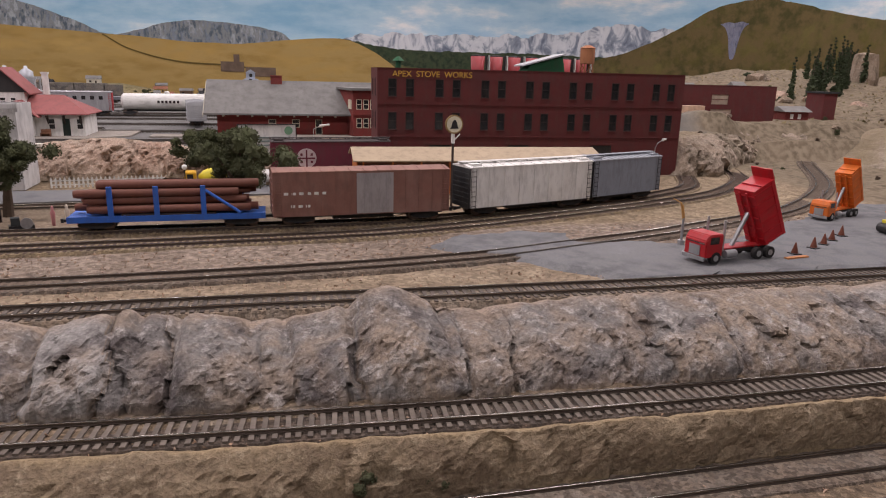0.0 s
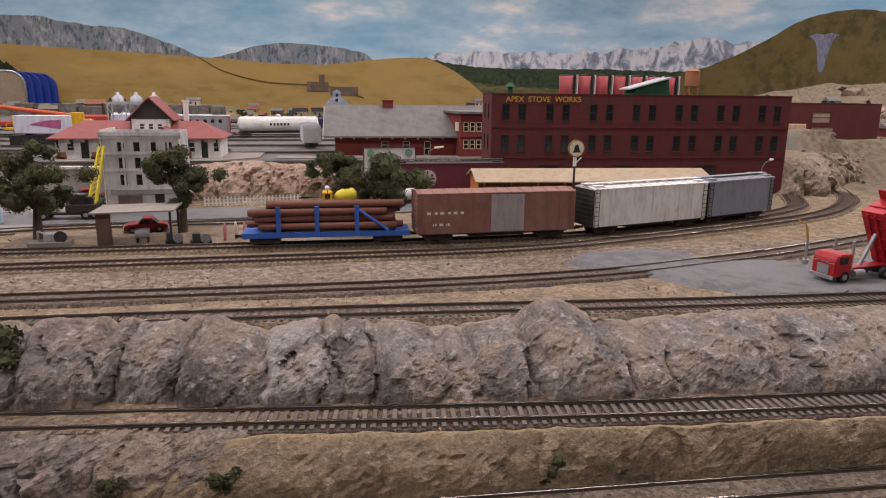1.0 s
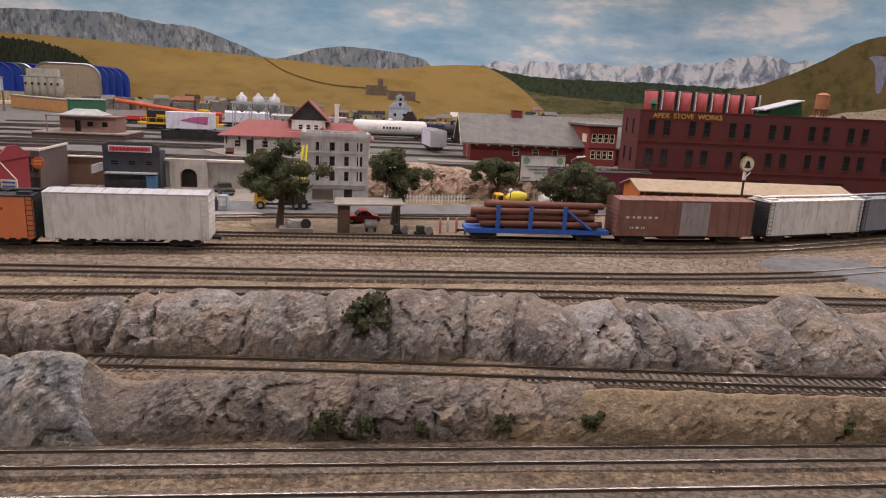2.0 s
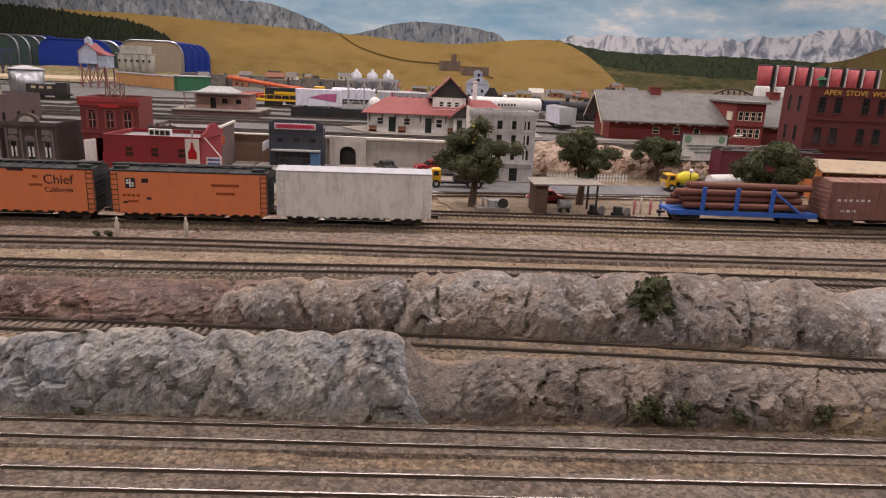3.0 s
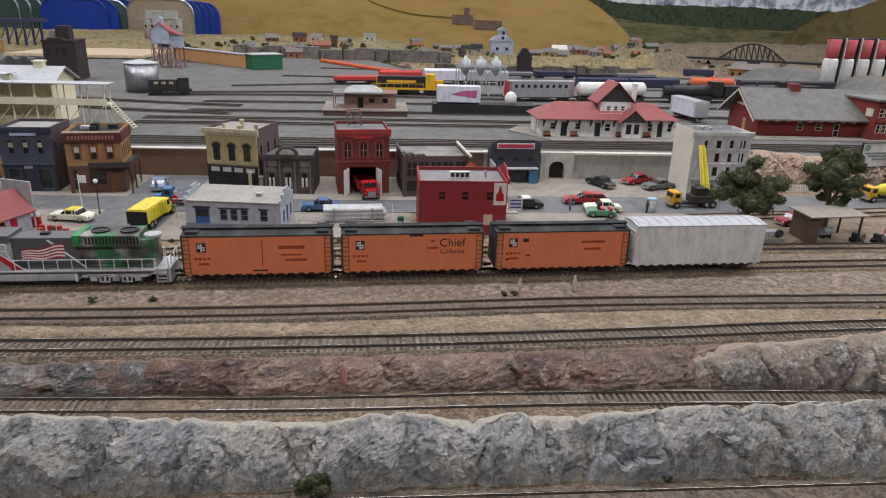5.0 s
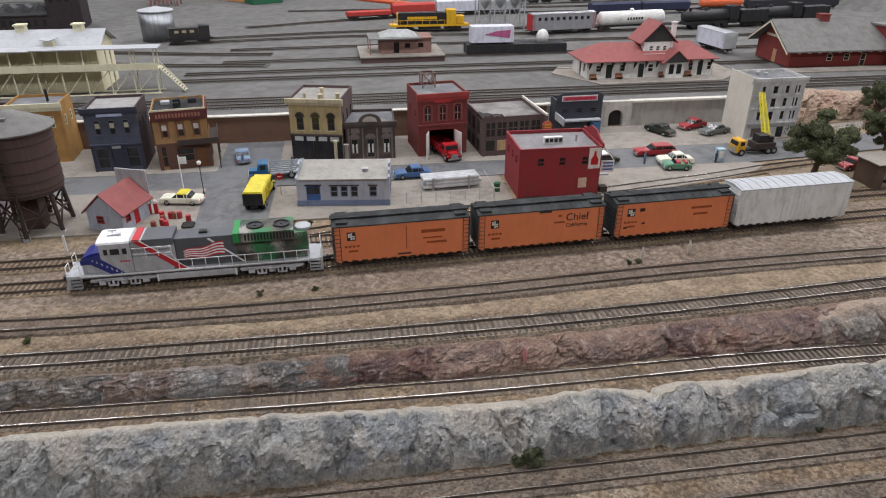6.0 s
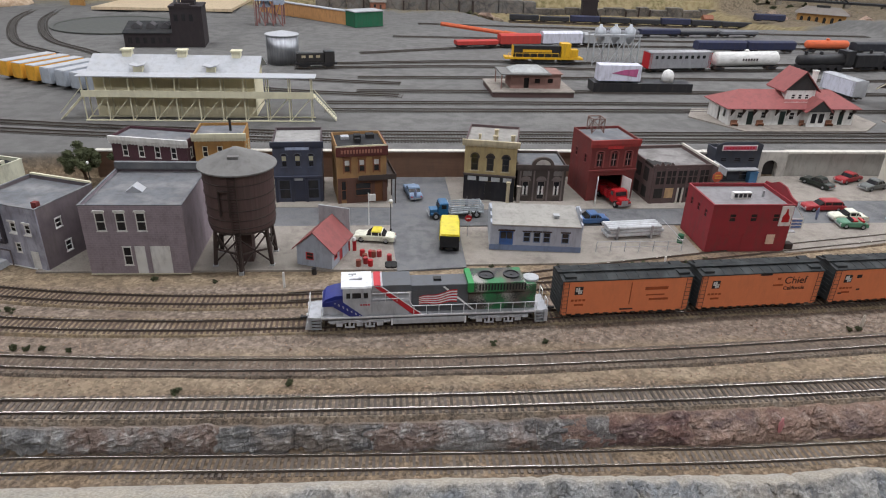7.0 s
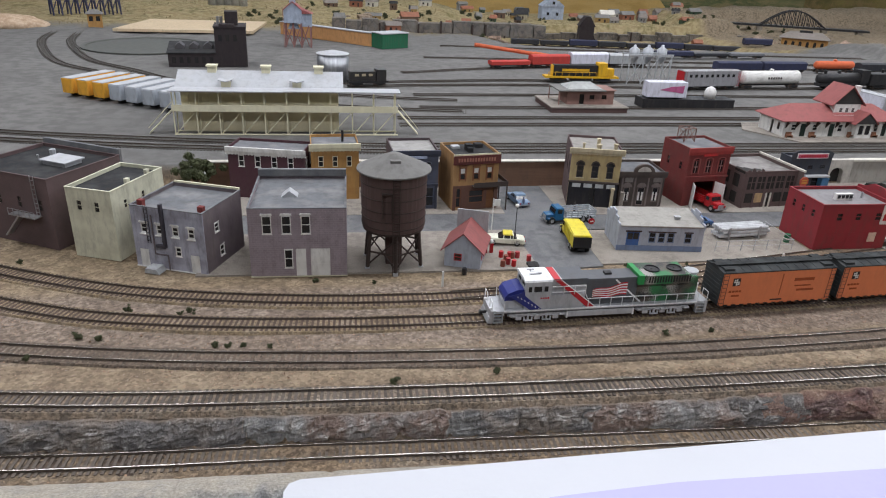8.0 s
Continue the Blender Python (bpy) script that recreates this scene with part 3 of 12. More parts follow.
# walls and ceiling are out of view; their greys limit the bounce light
ROOMWALL = mat("room_wall_paint", (0.28, 0.27, 0.25), rough=0.9, var=0.05)
slab("floor", (-5.2, 3.8, -3.2, 5.5, -1.16, -1.10), mat("grey_carpet", (0.16, 0.16, 0.17), rough=1.0, var=0.2), "grey carpeted floor of the exhibition room", "floor")
slab("ceiling", (-5.2, 3.8, -3.2, 5.5, CEILING, CEILING + 0.05), mat("ceiling_grey", (0.36, 0.355, 0.345), rough=0.95, var=0.05), "unseen grey ceiling over the layout", "ceiling")
slab("wall_south", (-5.2, 3.8, -3.25, -3.2, -1.1, CEILING), ROOMWALL, "unseen grey-beige wall behind the visitors' aisle", "wall")
slab("wall_west", (-5.25, -5.2, -3.2, 5.5, -1.1, CEILING), ROOMWALL, "unseen grey-beige side wall of the room", "wall")
slab("wall_east", (3.8, 3.85, -3.2, 5.5, -1.1, CEILING), ROOMWALL, "unseen grey-beige side wall of the room", "wall")
slab("layout_fascia", (-3.6, 2.9, 0.10, 0.125, -1.10, -0.05), mat("fascia_board", (0.10, 0.085, 0.07), rough=0.6, var=0.15), "dark brown fascia board along the layout front", "fascia")
slab("layout_table", (-3.6, 2.9, 0.125, 4.75, -0.16, -0.13), mat("plywood", (0.42, 0.30, 0.18), rough=0.8, var=0.15), "plywood table top under the scenery", "table")

BACK_Y = 5.25


def bent(u, off):
    """The backdrop's line: straight, then bending forward on the right."""
    if u < 1.9:
        return u, BACK_Y - off
    a = (u - 1.9) / 1.75
    past = max(0.0, a - math.pi / 2) * 1.75
    a = min(a, math.pi / 2)
    r = 1.75 - off
    return 1.9 + r * math.sin(a), BACK_Y - 1.75 + r * math.cos(a) - past


def painted(name, us, top, bottom, off, material, label, rough_edge=0.0, seed=0.0, rate=4.0):
    """A painted shape on the backdrop: a strip between two outlines."""
    verts, faces = [], []
    for i, u in enumerate(us):
        x, y = bent(u, off)
        jag = rough_edge * noise.fractal(Vector((u * rate, seed, 0)), 0.8, 2.2, 6)
        verts += [(x, y, bottom), (x, y, (bottom + max(bottom + 0.002, top(u) + jag)) / 2), (x, y, max(bottom + 0.004, top(u) + jag))]
        if i:
            k = 3 * i
            faces += [(k - 3, k, k + 1, k - 2), (k - 2, k + 1, k + 2, k - 1)]
    me = bpy.data.meshes.new(name)
    me.from_pydata(verts, [], faces)
    me.materials.append(material)
    ob = new(name, me)
    return tagged(ob, label, "backdrop", kind="structure")


def sky_material():
    m = bpy.data.materials.new("painted_sky")
    m.use_nodes = True
    n, l = m.node_tree.nodes, m.node_tree.links
    tc = n.new("ShaderNodeTexCoord")
    mp = n.new("ShaderNodeMapping")
    mp.inputs["Scale"].default_value = (0.8, 0.8, 2.4)
    l.new(tc.outputs["Object"], mp.inputs["Vector"])
    t = n.new("ShaderNodeTexNoise")
    t.inputs["Scale"].default_value, t.inputs["Detail"].default_value, t.inputs["Roughness"].default_value = 1.6, 9, 0.62
    l.new(mp.outputs["Vector"], t.inputs["Vector"])
    r = n.new("ShaderNodeValToRGB")
    r.color_ramp.elements[0].position, r.color_ramp.elements[0].color = 0.36, (0.25, 0.50, 0.70, 1)
    r.color_ramp.elements[1].position, r.color_ramp.elements[1].color = 0.65, (0.87, 0.90, 0.92, 1)
    e = r.color_ramp.elements.new(0.54)
    e.color = (0.46, 0.67, 0.80, 1)
    l.new(t.outputs["Fac"], r.inputs["Fac"])
    l.new(r.outputs["Color"], n["Principled BSDF"].inputs["Base Color"])
    n["Principled BSDF"].inputs["Roughness"].default_value = 0.9
    return m


def ridge_paint(name, tones):
    """Brushed mountain faces: slanting ridges of snow and blue shade."""
    m = bpy.data.materials.new(name)
    m.use_nodes = True
    n, l = m.node_tree.nodes, m.node_tree.links
    tc = n.new("ShaderNodeTexCoord")
    mp = n.new("ShaderNodeMapping")
    mp.inputs["Rotation"].default_value = (0, 0.5, 0)
    mp.inputs["Scale"].default_value = (2.0, 1.0, 1.2)
    l.new(tc.outputs["Object"], mp.inputs["Vector"])
    t = n.new("ShaderNodeTexNoise")
    t.inputs["Scale"].default_value, t.inputs["Detail"].default_value = 5.5, 9
    t.inputs["Distortion"].default_value, t.inputs["Roughness"].default_value = 0.8, 0.62
    l.new(mp.outputs["Vector"], t.inputs["Vector"])
    r = n.new("ShaderNodeValToRGB")
    for e, (p, c) in zip((r.color_ramp.elements[0], r.color_ramp.elements[1], r.color_ramp.elements.new(0.45), r.color_ramp.elements.new(0.55)), ((0.36, tones[0]), (0.64, tones[3]), (0.46, tones[1]), (0.53, tones[2]))):
        e.position, e.color = p, (*c, 1)
    l.new(t.outputs["Fac"], r.inputs["Fac"])
    l.new(r.outputs["Color"], n["Principled BSDF"].inputs["Base Color"])
    n["Principled BSDF"].inputs["Roughness"].default_value = 0.9
    return m


US = [-5.0 + 0.02 * i for i in range(530)]
painted("backdrop", US[::6], lambda u: 1.5, -0.3, 0.0, sky_material(), "painted backdrop of blue sky with thin white cloud")
MOUNT = blend_mat("painted_grey_mountain", [(0.21, 0.25, 0.30), (0.38, 0.41, 0.44), (0.10, 0.13, 0.16), (0.24, 0.26, 0.27)], (5, 13, 30), bump=0.0, stretch=(1.9, 1, 0.9), contrast=(0.44, 0.58))
SNOW = ridge_paint("painted_snow_mountain", [(0.16, 0.19, 0.25), (0.33, 0.37, 0.44), (0.66, 0.68, 0.72), (0.80, 0.80, 0.82)])
GOLD = blend_mat("painted_wheat_field", [(0.46, 0.30, 0.10), (0.51, 0.345, 0.125), (0.36, 0.235, 0.08), (0.44, 0.30, 0.115)], (1.4, 3.5, 12), bump=0.0, stretch=(0.6, 1, 2))
PINES = blend_mat("painted_pine_ridge", [(0.042, 0.066, 0.038), (0.060, 0.086, 0.048), (0.028, 0.045, 0.029), (0.066, 0.082, 0.047)], (4, 12, 30), bump=0.0)
OLIVE = blend_mat("painted_olive_hill", [(0.135, 0.112, 0.035), (0.18, 0.145, 0.055), (0.085, 0.075, 0.03), (0.165, 0.12, 0.055)], (2.2, 5, 14), bump=0.0)
grey_top = curve_y([(-5, 0.52), (-3.4, 0.60), (-2.43, 0.625), (-2.2, 0.622), (-1.95, 0.58), (-1.62, 0.55), (-1.32, 0.455), (-1.12, 0.372), (-1.02, 0.36), (-0.73, 0.445), (-0.53, 0.475), (-0.28, 0.462), (-0.07, 0.44), (0.12, 0.375), (0.4, 0.1)])
painted("painted_mountains", [u for u in US if u < 0.42], grey_top, 0.0, 0.006, MOUNT, "painted blue-grey mountains on the backdrop", 0.012, 1.0, 9)
snow_top = curve_y([(0.44, 0.30), (0.52, 0.38), (0.72, 0.43), (1.17, 0.435), (1.62, 0.445), (2.08, 0.465), (2.40, 0.50), (2.66, 0.555), (2.85, 0.54), (3.05, 0.52), (3.4, 0.5), (4.2, 0.45), (5.6, 0.4)])
painted("painted_snow_range", [u for u in US if u > 0.44], snow_top, 0.0, 0.006, SNOW, "painted snow-capped mountain range on the backdrop", 0.034, 2.0, 7)
MEADOW = blend_mat("painted_meadow", [(0.10, 0.115, 0.05), (0.15, 0.145, 0.07), (0.065, 0.085, 0.04), (0.19, 0.16, 0.08)], (2.5, 6, 16), bump=0.0, stretch=(0.6, 1, 2))
meadow_top = curve_y([(0.4, 0.36), (0.7, 0.262), (1.1, 0.19), (1.8, 0.158), (2.4, 0.155), (3.5, 0.15)])
painted("painted_meadow", [u for u in US if u > 0.5], meadow_top, -0.25, 0.015, MEADOW, "painted green meadow slope on the backdrop", 0.010, 8.0, 6)
gold_top = curve_y([(-5, 0.42), (-3.1, 0.445), (-2.4, 0.43), (-1.11, 0.364), (-0.3, 0.321), (0.12, 0.362), (0.5, 0.382), (0.74, 0.296), (0.98, 0.12), (1.2, -0.1)])
painted("painted_wheat_hills", [u for u in US if u < 1.2], gold_top, -0.25, 0.018, GOLD, "painted golden wheat hills on the backdrop", 0.004, 3.0)
pine_top = curve_y([(0.4, 0.40), (0.56, 0.375), (0.96, 0.322), (1.6, 0.318), (2.1, 0.318), (2.65, 0.30), (3.5, 0.25)])
painted("painted_pine_ridge", [u for u in US if u > 0.48], pine_top, -0.25, 0.012, PINES, "painted dark green wooded ridge on the backdrop", 0.014, 4.0, 14)
west_pines = curve_y([(-5, 0.52), (-3.4, 0.46), (-2.95, 0.415), (-2.65, 0.385), (-2.4, 0.295), (-2.3, 0.2)])
PINES_DARK = blend_mat("painted_dark_pines", [(0.022, 0.036, 0.022), (0.04, 0.055, 0.032), (0.012, 0.02, 0.014), (0.05, 0.055, 0.035)], (8, 24, 60), bump=0.0, stretch=(2.5, 1, 0.6))
painted("painted_pine_wood", [-5.0 + 0.006 * i for i in range(446)], west_pines, 0.24, 0.024, PINES_DARK, "painted dark pine wood on the backdrop", 0.03, 5.0, 45)
olive_top = curve_y([(2.25, 0.10), (2.5, 0.27), (2.75, 0.35), (3.09, 0.50), (3.3, 0.63), (3.45, 0.69), (3.7, 0.712), (3.9, 0.69), (4.11, 0.63), (4.3, 0.585), (4.6, 0.53), (5.6, 0.47)])
painted("painted_olive_hills", [u for u in US if u > 2.25], olive_top, -0.25, 0.018, OLIVE, "painted olive-brown hills on the backdrop", 0.012, 6.0, 5)
GULLY = blend_mat("painted_gully", [(0.20, 0.22, 0.30), (0.30, 0.31, 0.38), (0.12, 0.13, 0.19), (0.24, 0.24, 0.30)], (8, 20, 50), bump=0.0, stretch=(2, 1, 0.6))
gully_top = curve_y([(3.40, 0.560), (3.44, 0.556), (3.48, 0.566), (3.53, 0.560), (3.58, 0.568), (3.62, 0.556), (3.66, 0.552)])
gully_low = curve_y([(3.40, 0.556), (3.44, 0.545), (3.475, 0.51), (3.497, 0.44), (3.508, 0.36), (3.52, 0.31), (3.548, 0.31), (3.56, 0.36), (3.572, 0.44), (3.592, 0.51), (3.622, 0.545), (3.66, 0.552)])
verts = []
for i in range(30):
    u = 3.43 + 0.20 * i / 29
    x, y = bent(u, 0.024)
    verts += [(x, y, gully_low(u)), (x, y, max(gully_low(u), gully_top(u)))]
me = bpy.data.meshes.new("painted_gully")
me.from_pydata(verts, [], [(2 * i, 2 * i + 2, 2 * i + 3, 2 * i + 1) for i in range(29)])
me.materials.append(GULLY)
tagged(new("painted_gully", me), "painted blue-grey rocky gully on the olive hill", "backdrop", kind="structure")
TRACKPAINT = mat("painted_trail", (0.16, 0.11, 0.03), rough=0.9, var=0.3, scale=8, bump=0)
trail_top = curve_y([(-1.12, 0.362), (-0.96, 0.272), (-0.66, 0.197), (-0.2, 0.166), (0.05, 0.09)])
verts = []
for i in range(60):
    u = -1.12 + 1.18 * i / 59
    verts += [(u, BACK_Y - 0.022, trail_top(u) - 0.008), (u, BACK_Y - 0.022, trail_top(u) + 0.003)]
me = bpy.data.meshes.new("painted_trail")
me.from_pydata(verts, [], [(2 * i, 2 * i + 2, 2 * i + 3, 2 * i + 1) for i in range(59)])
me.materials.append(TRACKPAINT)
tagged(new("painted_trail", me), "painted hedge line winding across the wheat hills", "backdrop", kind="structure")
bm = boxes((-0.36, -0.20, BACK_Y - 0.024, BACK_Y - 0.02, 0.13, 0.20), (-0.27, -0.23, BACK_Y - 0.025, BACK_Y - 0.021, 0.2, 0.25), (-0.19, 0.02, BACK_Y - 0.024, BACK_Y - 0.02, 0.10, 0.165))
tagged(part("painted_farm", bm, mat("painted_farm_brown", (0.16, 0.11, 0.08), var=0.4, scale=20, bump=0)), "painted brown farm buildings on the backdrop", "backdrop", kind="structure")


# ---------------------------------------------------------------- cliffs and banks
def rock_strip(name, x0, x1, dx, foot, crest, back, material, label, lump=0.006, seed=0.0, rows=16, mass=0.0, deep=0.0, grain=(42, 26), clefts=None, tones={}):
    """A cast rock face along the tracks: foot, leaning face, crest, and down behind. Its castings are rounded masses parted by clefts."""
    nx = round((x1 - x0) / dx)
    verts, faces, casts, soils = [], [], [], []
    dice = random.Random(round(seed * 7) + 3)
    seeds, gaps = [], []
    if clefts:
        gaps = [(c, tones.get(c, dice.random()), dice.uniform(-0.5, 0.5), dice.uniform(-0.35, 0.35)) for c in [x0 - 0.2] + clefts + [x1 + 0.2]]
    elif mass:
        u = x0 - mass
        while u < x1 + mass:
            seeds.append((u, dice.random(), dice.uniform(-0.5, 0.5), dice.uniform(-0.35, 0.35)))
            u += mass * dice.choice((0.35, 0.5, 0.8, 1.1, 1.6, 2.1)) * dice.uniform(0.85, 1.15)
    for i in range(nx + 1):
        x = x0 + (x1 - x0) * i / nx
        fade = smoothstep(0, 0.05, min(x - x0, x1 - x))
        (fy, fz), (cy, cz), (by, bz) = foot(x), crest(x), back(x)
        cz += 0.003 * noise.noise(Vector((x * 38, seed, 0))) + 0.002 * noise.noise(Vector((x * 110, seed, 3)))
        if clefts:
            cz -= sum(0.0040 * math.exp(-(((x - c) / 0.0035) ** 2)) for c in clefts)
        for j in range(rows + 1):
            s = j / rows
            if s < 0.66:
                k = s / 0.66
                y, z = fy + (cy - fy) * k ** 1.9, fz + (cz - fz) * k ** 0.72
                out = math.sin(math.pi * min(1, k * 0.75 + 0.18)) * 0.85 + 0.15
            else:
                k = (s - 0.66) / 0.34
                y, z = cy + (by - cy) * k, cz + (bz - cz) * k ** 1.6
                out = 0.45 * (1 - k)
            d, tint = 0.0, 0.5
            if mass:
                w = x + 0.020 * noise.noise(Vector((x * 20, z * 34, seed))) + 0.010 * noise.noise(Vector((x * 60, z * 75, seed + 4))) + 0.004 * noise.noise(Vector((x * 160, z * 160, seed + 6)))
                if clefts:
                    w = x + 0.55 * (w - x)
                    k = max(i for i, q in enumerate(gaps) if i == 0 or w >= q[0] + (z - fz) * q[3])
                    q1, q2 = gaps[k], gaps[min(k + 1, len(gaps) - 1)]
                    e = min(w - q1[0] - (z - fz) * q1[3], q2[0] + (z - fz) * q2[3] - w)
                    e, reach = max(0.0, e), 0.004 + 0.12 * min(0.09, q2[0] - q1[0])
                else:
                    near = sorted((abs(w + (z - fz) * q[3] - q[0]), q) for q in seeds if abs(w - q[0]) < 5 * mass)
                    (d1, q1), (d2, _) = near[0], near[1]
                    e, reach = (d2 - d1) / 2, 0.30 * mass
                tint = q1[1]
                bulge = math.sqrt(max(0.0, 1 - (1 - min(1, e / reach)) ** 2))
                d += deep * (0.7 * (bulge - 0.75) + 0.9 * q1[2] - (0.35 if clefts else 0.65) * math.exp(-((e / 0.0022) ** 2)))
            p = Vector((x * 32, y * 20, z * 20 + seed))
            p += 0.35 * Vector((noise.noise(p * 1.9), 0.0, noise.noise(p * 1.9 + Vector((0, 5, 0)))))
            dist, near = noise.voronoi(p)
            c = near[0]
            tilt = (p - c).dot(Vector((noise.noise(c * 3.1), 0, noise.noise(c * 3.1 + Vector((9, 0, 0)))))) * 2.2
            f = 0.45 * noise.noise(c * 5.3) + tilt - (0.20 if clefts else 0.45) * max(0.0, 1 - (dist[1] - dist[0]) / 0.10)
            q = Vector((x * grain[0], y * 42, z * grain[1] + seed))
            q += 0.7 * noise.noise(q * 0.5) * Vector((1, 0, 1))
            f += 0.62 * (0.35 - abs(noise.noise(q))) + 0.50 * (0.3 - abs(noise.noise(q * 2.3))) + 0.40 * (0.3 - abs(noise.noise(q * 4.9))) + 0.22 * noise.noise(q * 9.5)
            d = (d + f * lump) * out * fade
            verts.append((x, y - d, z + 0.35 * d))
            casts.append(tint)
            soils.append(smoothstep(0.60, 0.72, s + 0.06 * noise.noise(q * 1.3)) + smoothstep(0.09, 0.0, s + 0.05 * noise.noise(q)))
    nr = rows + 1
    for i in range(nx):
        for j in range(rows):
            a = i * nr + j
            faces.append((a, a + nr, a + nr + 1, a + 1))
    me = bpy.data.meshes.new(name)
    me.from_pydata(verts, [], faces)
    me.attributes.new("casting", "FLOAT", "POINT").data.foreach_set("value", casts)
    me.attributes.new("soil", "FLOAT", "POINT").data.foreach_set("value", [min(1.0, v) for v in soils])
    me.materials.append(material)
    ob = new(name, me)
    return tagged(ob, label, "rock face", kind="structure")


CLIFF_CLEFTS = [-0.578, -0.538, -0.465, -0.445, -0.383, -0.32, -0.276, -0.224, -0.183, -0.131, -0.094, -0.079, -0.059, -0.019, 0.0, 0.038, 0.093, 0.125, 0.218, 0.266, 0.381, 0.405, 0.50, 0.57, 0.68, 0.80, 0.95]
RIDGE_CLEFTS = [-1.95, -1.8, -1.62, -1.5, -1.36, -1.25, -1.13, -1.064, -1.016, -0.974, -0.91, -0.862, -0.798, -0.755, -0.716, -0.653, -0.59, -0.558, -0.509]
cliff_crest = curve_y([(-0.67, -0.030), (-0.63, -0.020), (-0.585, -0.004), (-0.55, 0.006), (-0.505, 0.004), (-0.44, 0.012), (-0.33, 0.013), (-0.25, 0.016), (-0.2, 0.012), (-0.164, 0.014), (-0.134, 0.004), (-0.09, 0.011), (0.01, 0.001), (0.063, 0.020), (0.1, 0.003), (0.2, 0.007), (0.45, 0.005), (1.3, 0.008)])
rock_strip("rock_cliff", -0.66, 1.25, 0.0021, lambda x: (track_low(x) + 0.017, LOW_Z - 0.004), lambda x: (track_a(x) - 0.036, cliff_crest(x)), lambda x: (track_a(x) - 0.012, -0.006), ROCK, "grey-brown cast rock cliff between two track levels", 0.0070, 0.0, 42, 0.062, 0.0088, (58, 13), CLIFF_CLEFTS, {-0.183: 0.05, -0.131: 1.0, -0.094: 0.0, -0.079: 0.1, -0.059: 0.45, -0.019: 0.5, 0.0: 0.35, 0.038: 0.6, 0.093: 0.3, 0.125: 0.3, 0.218: 0.5, -0.32: 0.05, -0.276: 0.1, -0.224: 0.55, -0.383: 0.4, -0.465: 0.95})
rock_strip("clay_bank", -1.10, -0.53, 0.0026, lambda x: (track_low(x) + 0.014, LOW_Z - 0.004), lambda x: (track_a(x) - 0.020, -0.002), lambda x: (track_a(x) - 0.008, -0.007), ROCK_RED, "reddish clay cutting bank beside the lower track", 0.0050, 4.0, 26, 0.11, 0.003, (26, 60))
rock_strip("slag_bank", -2.4, -1.05, 0.003, lambda x: (track_low(x) + 0.014, LOW_Z - 0.004), lambda x: (track_a(x) - 0.022, -0.003), lambda x: (track_a(x) - 0.012, -0.007), ROCK_SLAG, "dark grey slag bank beside the lower track", 0.0055, 8.0, 24, 0.13, 0.003, (24, 60))
ridge_crest = curve_y([(-2.3, -0.012), (-1.4, -0.009), (-1.3, -0.004), (-1.17, -0.003), (-1.03, -0.009), (-0.92, -0.017), (-0.86, -0.007), (-0.80, -0.019), (-0.77, -0.010), (-0.73, -0.017), (-0.65, -0.008), (-0.52, -0.006), (-0.468, -0.005), (-0.446, -0.024), (-0.39, -0.019), (-0.28, -0.020), (-0.15, -0.024), (-0.05, -0.034), (0.0, -0.05)])
rock_strip("rock_ridge", -2.3, -0.43, 0.0022, lambda x: (0.283, FRONT_Z - 0.003), lambda x: (0.308 + 0.35 * max(0.0, track_low(x) - 0.352), ridge_crest(x) - 0.034 * smoothstep(-0.468, -0.432, x)), lambda x: (track_low(x) - 0.017, LOW_Z - 0.003), ROCK_BLUE, "pale blue-grey cast rock ridge along the front tracks", 0.0078, 12.0, 40, 0.055, 0.0052, (54, 15), RIDGE_CLEFTS)
rock_strip("brown_rock_ridge", -0.462, -0.02, 0.0022, lambda x: (0.283, FRONT_Z - 0.003), lambda x: (0.308 + 0.35 * max(0.0, track_low(x) - 0.352), ridge_crest(x)), lambda x: (track_low(x) - 0.017, LOW_Z - 0.003), ROCK_BROWN, "low grey-brown cast rock ridge along the front tracks", 0.0065, 12.0, 44, 0.055, 0.0045)
rock_strip("grass_bank", -0.34, 1.25, 0.0035, lambda x: (0.286 - 0.014 * smoothstep(-0.3, -0.05, x), FRONT_Z - 0.002), lambda x: (track_low(x) - 0.022, -0.050 + 0.0255 * smoothstep(-0.33, -0.10, x)), lambda x: (track_low(x) - 0.013, LOW_Z - 0.003), BANK, "sandy brown grass bank sloping to the front tracks", 0.0045, 20.0, 20)
rock_strip("front_bank", -0.70, -0.20, 0.005, lambda x: (0.125, FRONT_Z - 0.004), lambda x: (0.148, -0.034), lambda x: (0.176, FRONT_Z - 0.003), BANK, "low sandy rock bank at the layout's front edge", 0.005, 24.0, 14)
rock_strip("sandstone_bank", -0.32, 0.16, 0.004, lambda x: (0.955 - 0.02 * math.sin(x * 9), 0.0), lambda x: (1.0, 0.046 + 0.006 * math.sin(x * 21)), lambda x: (1.05, 0.032), ROCK_PINK, "pinkish sandstone bank below the station yard", 0.010, 31.0, 24, 0.07, 0.008)
rock_strip("hillside_rock", 0.595, 1.40, 0.004, lambda x: (slope_foot(x), -0.008), lambda x: (slope_foot(x) + 0.075, -0.006 + 0.060 * smoothstep(0.595, 0.64, x)), lambda x: (1.245, -0.006 + 0.064 * smoothstep(0.595, 0.64, x)), ROCK_TAN, "tan rocky hillside below the warehouse terrace", 0.011, 40.0, 26, 0.09, 0.009)
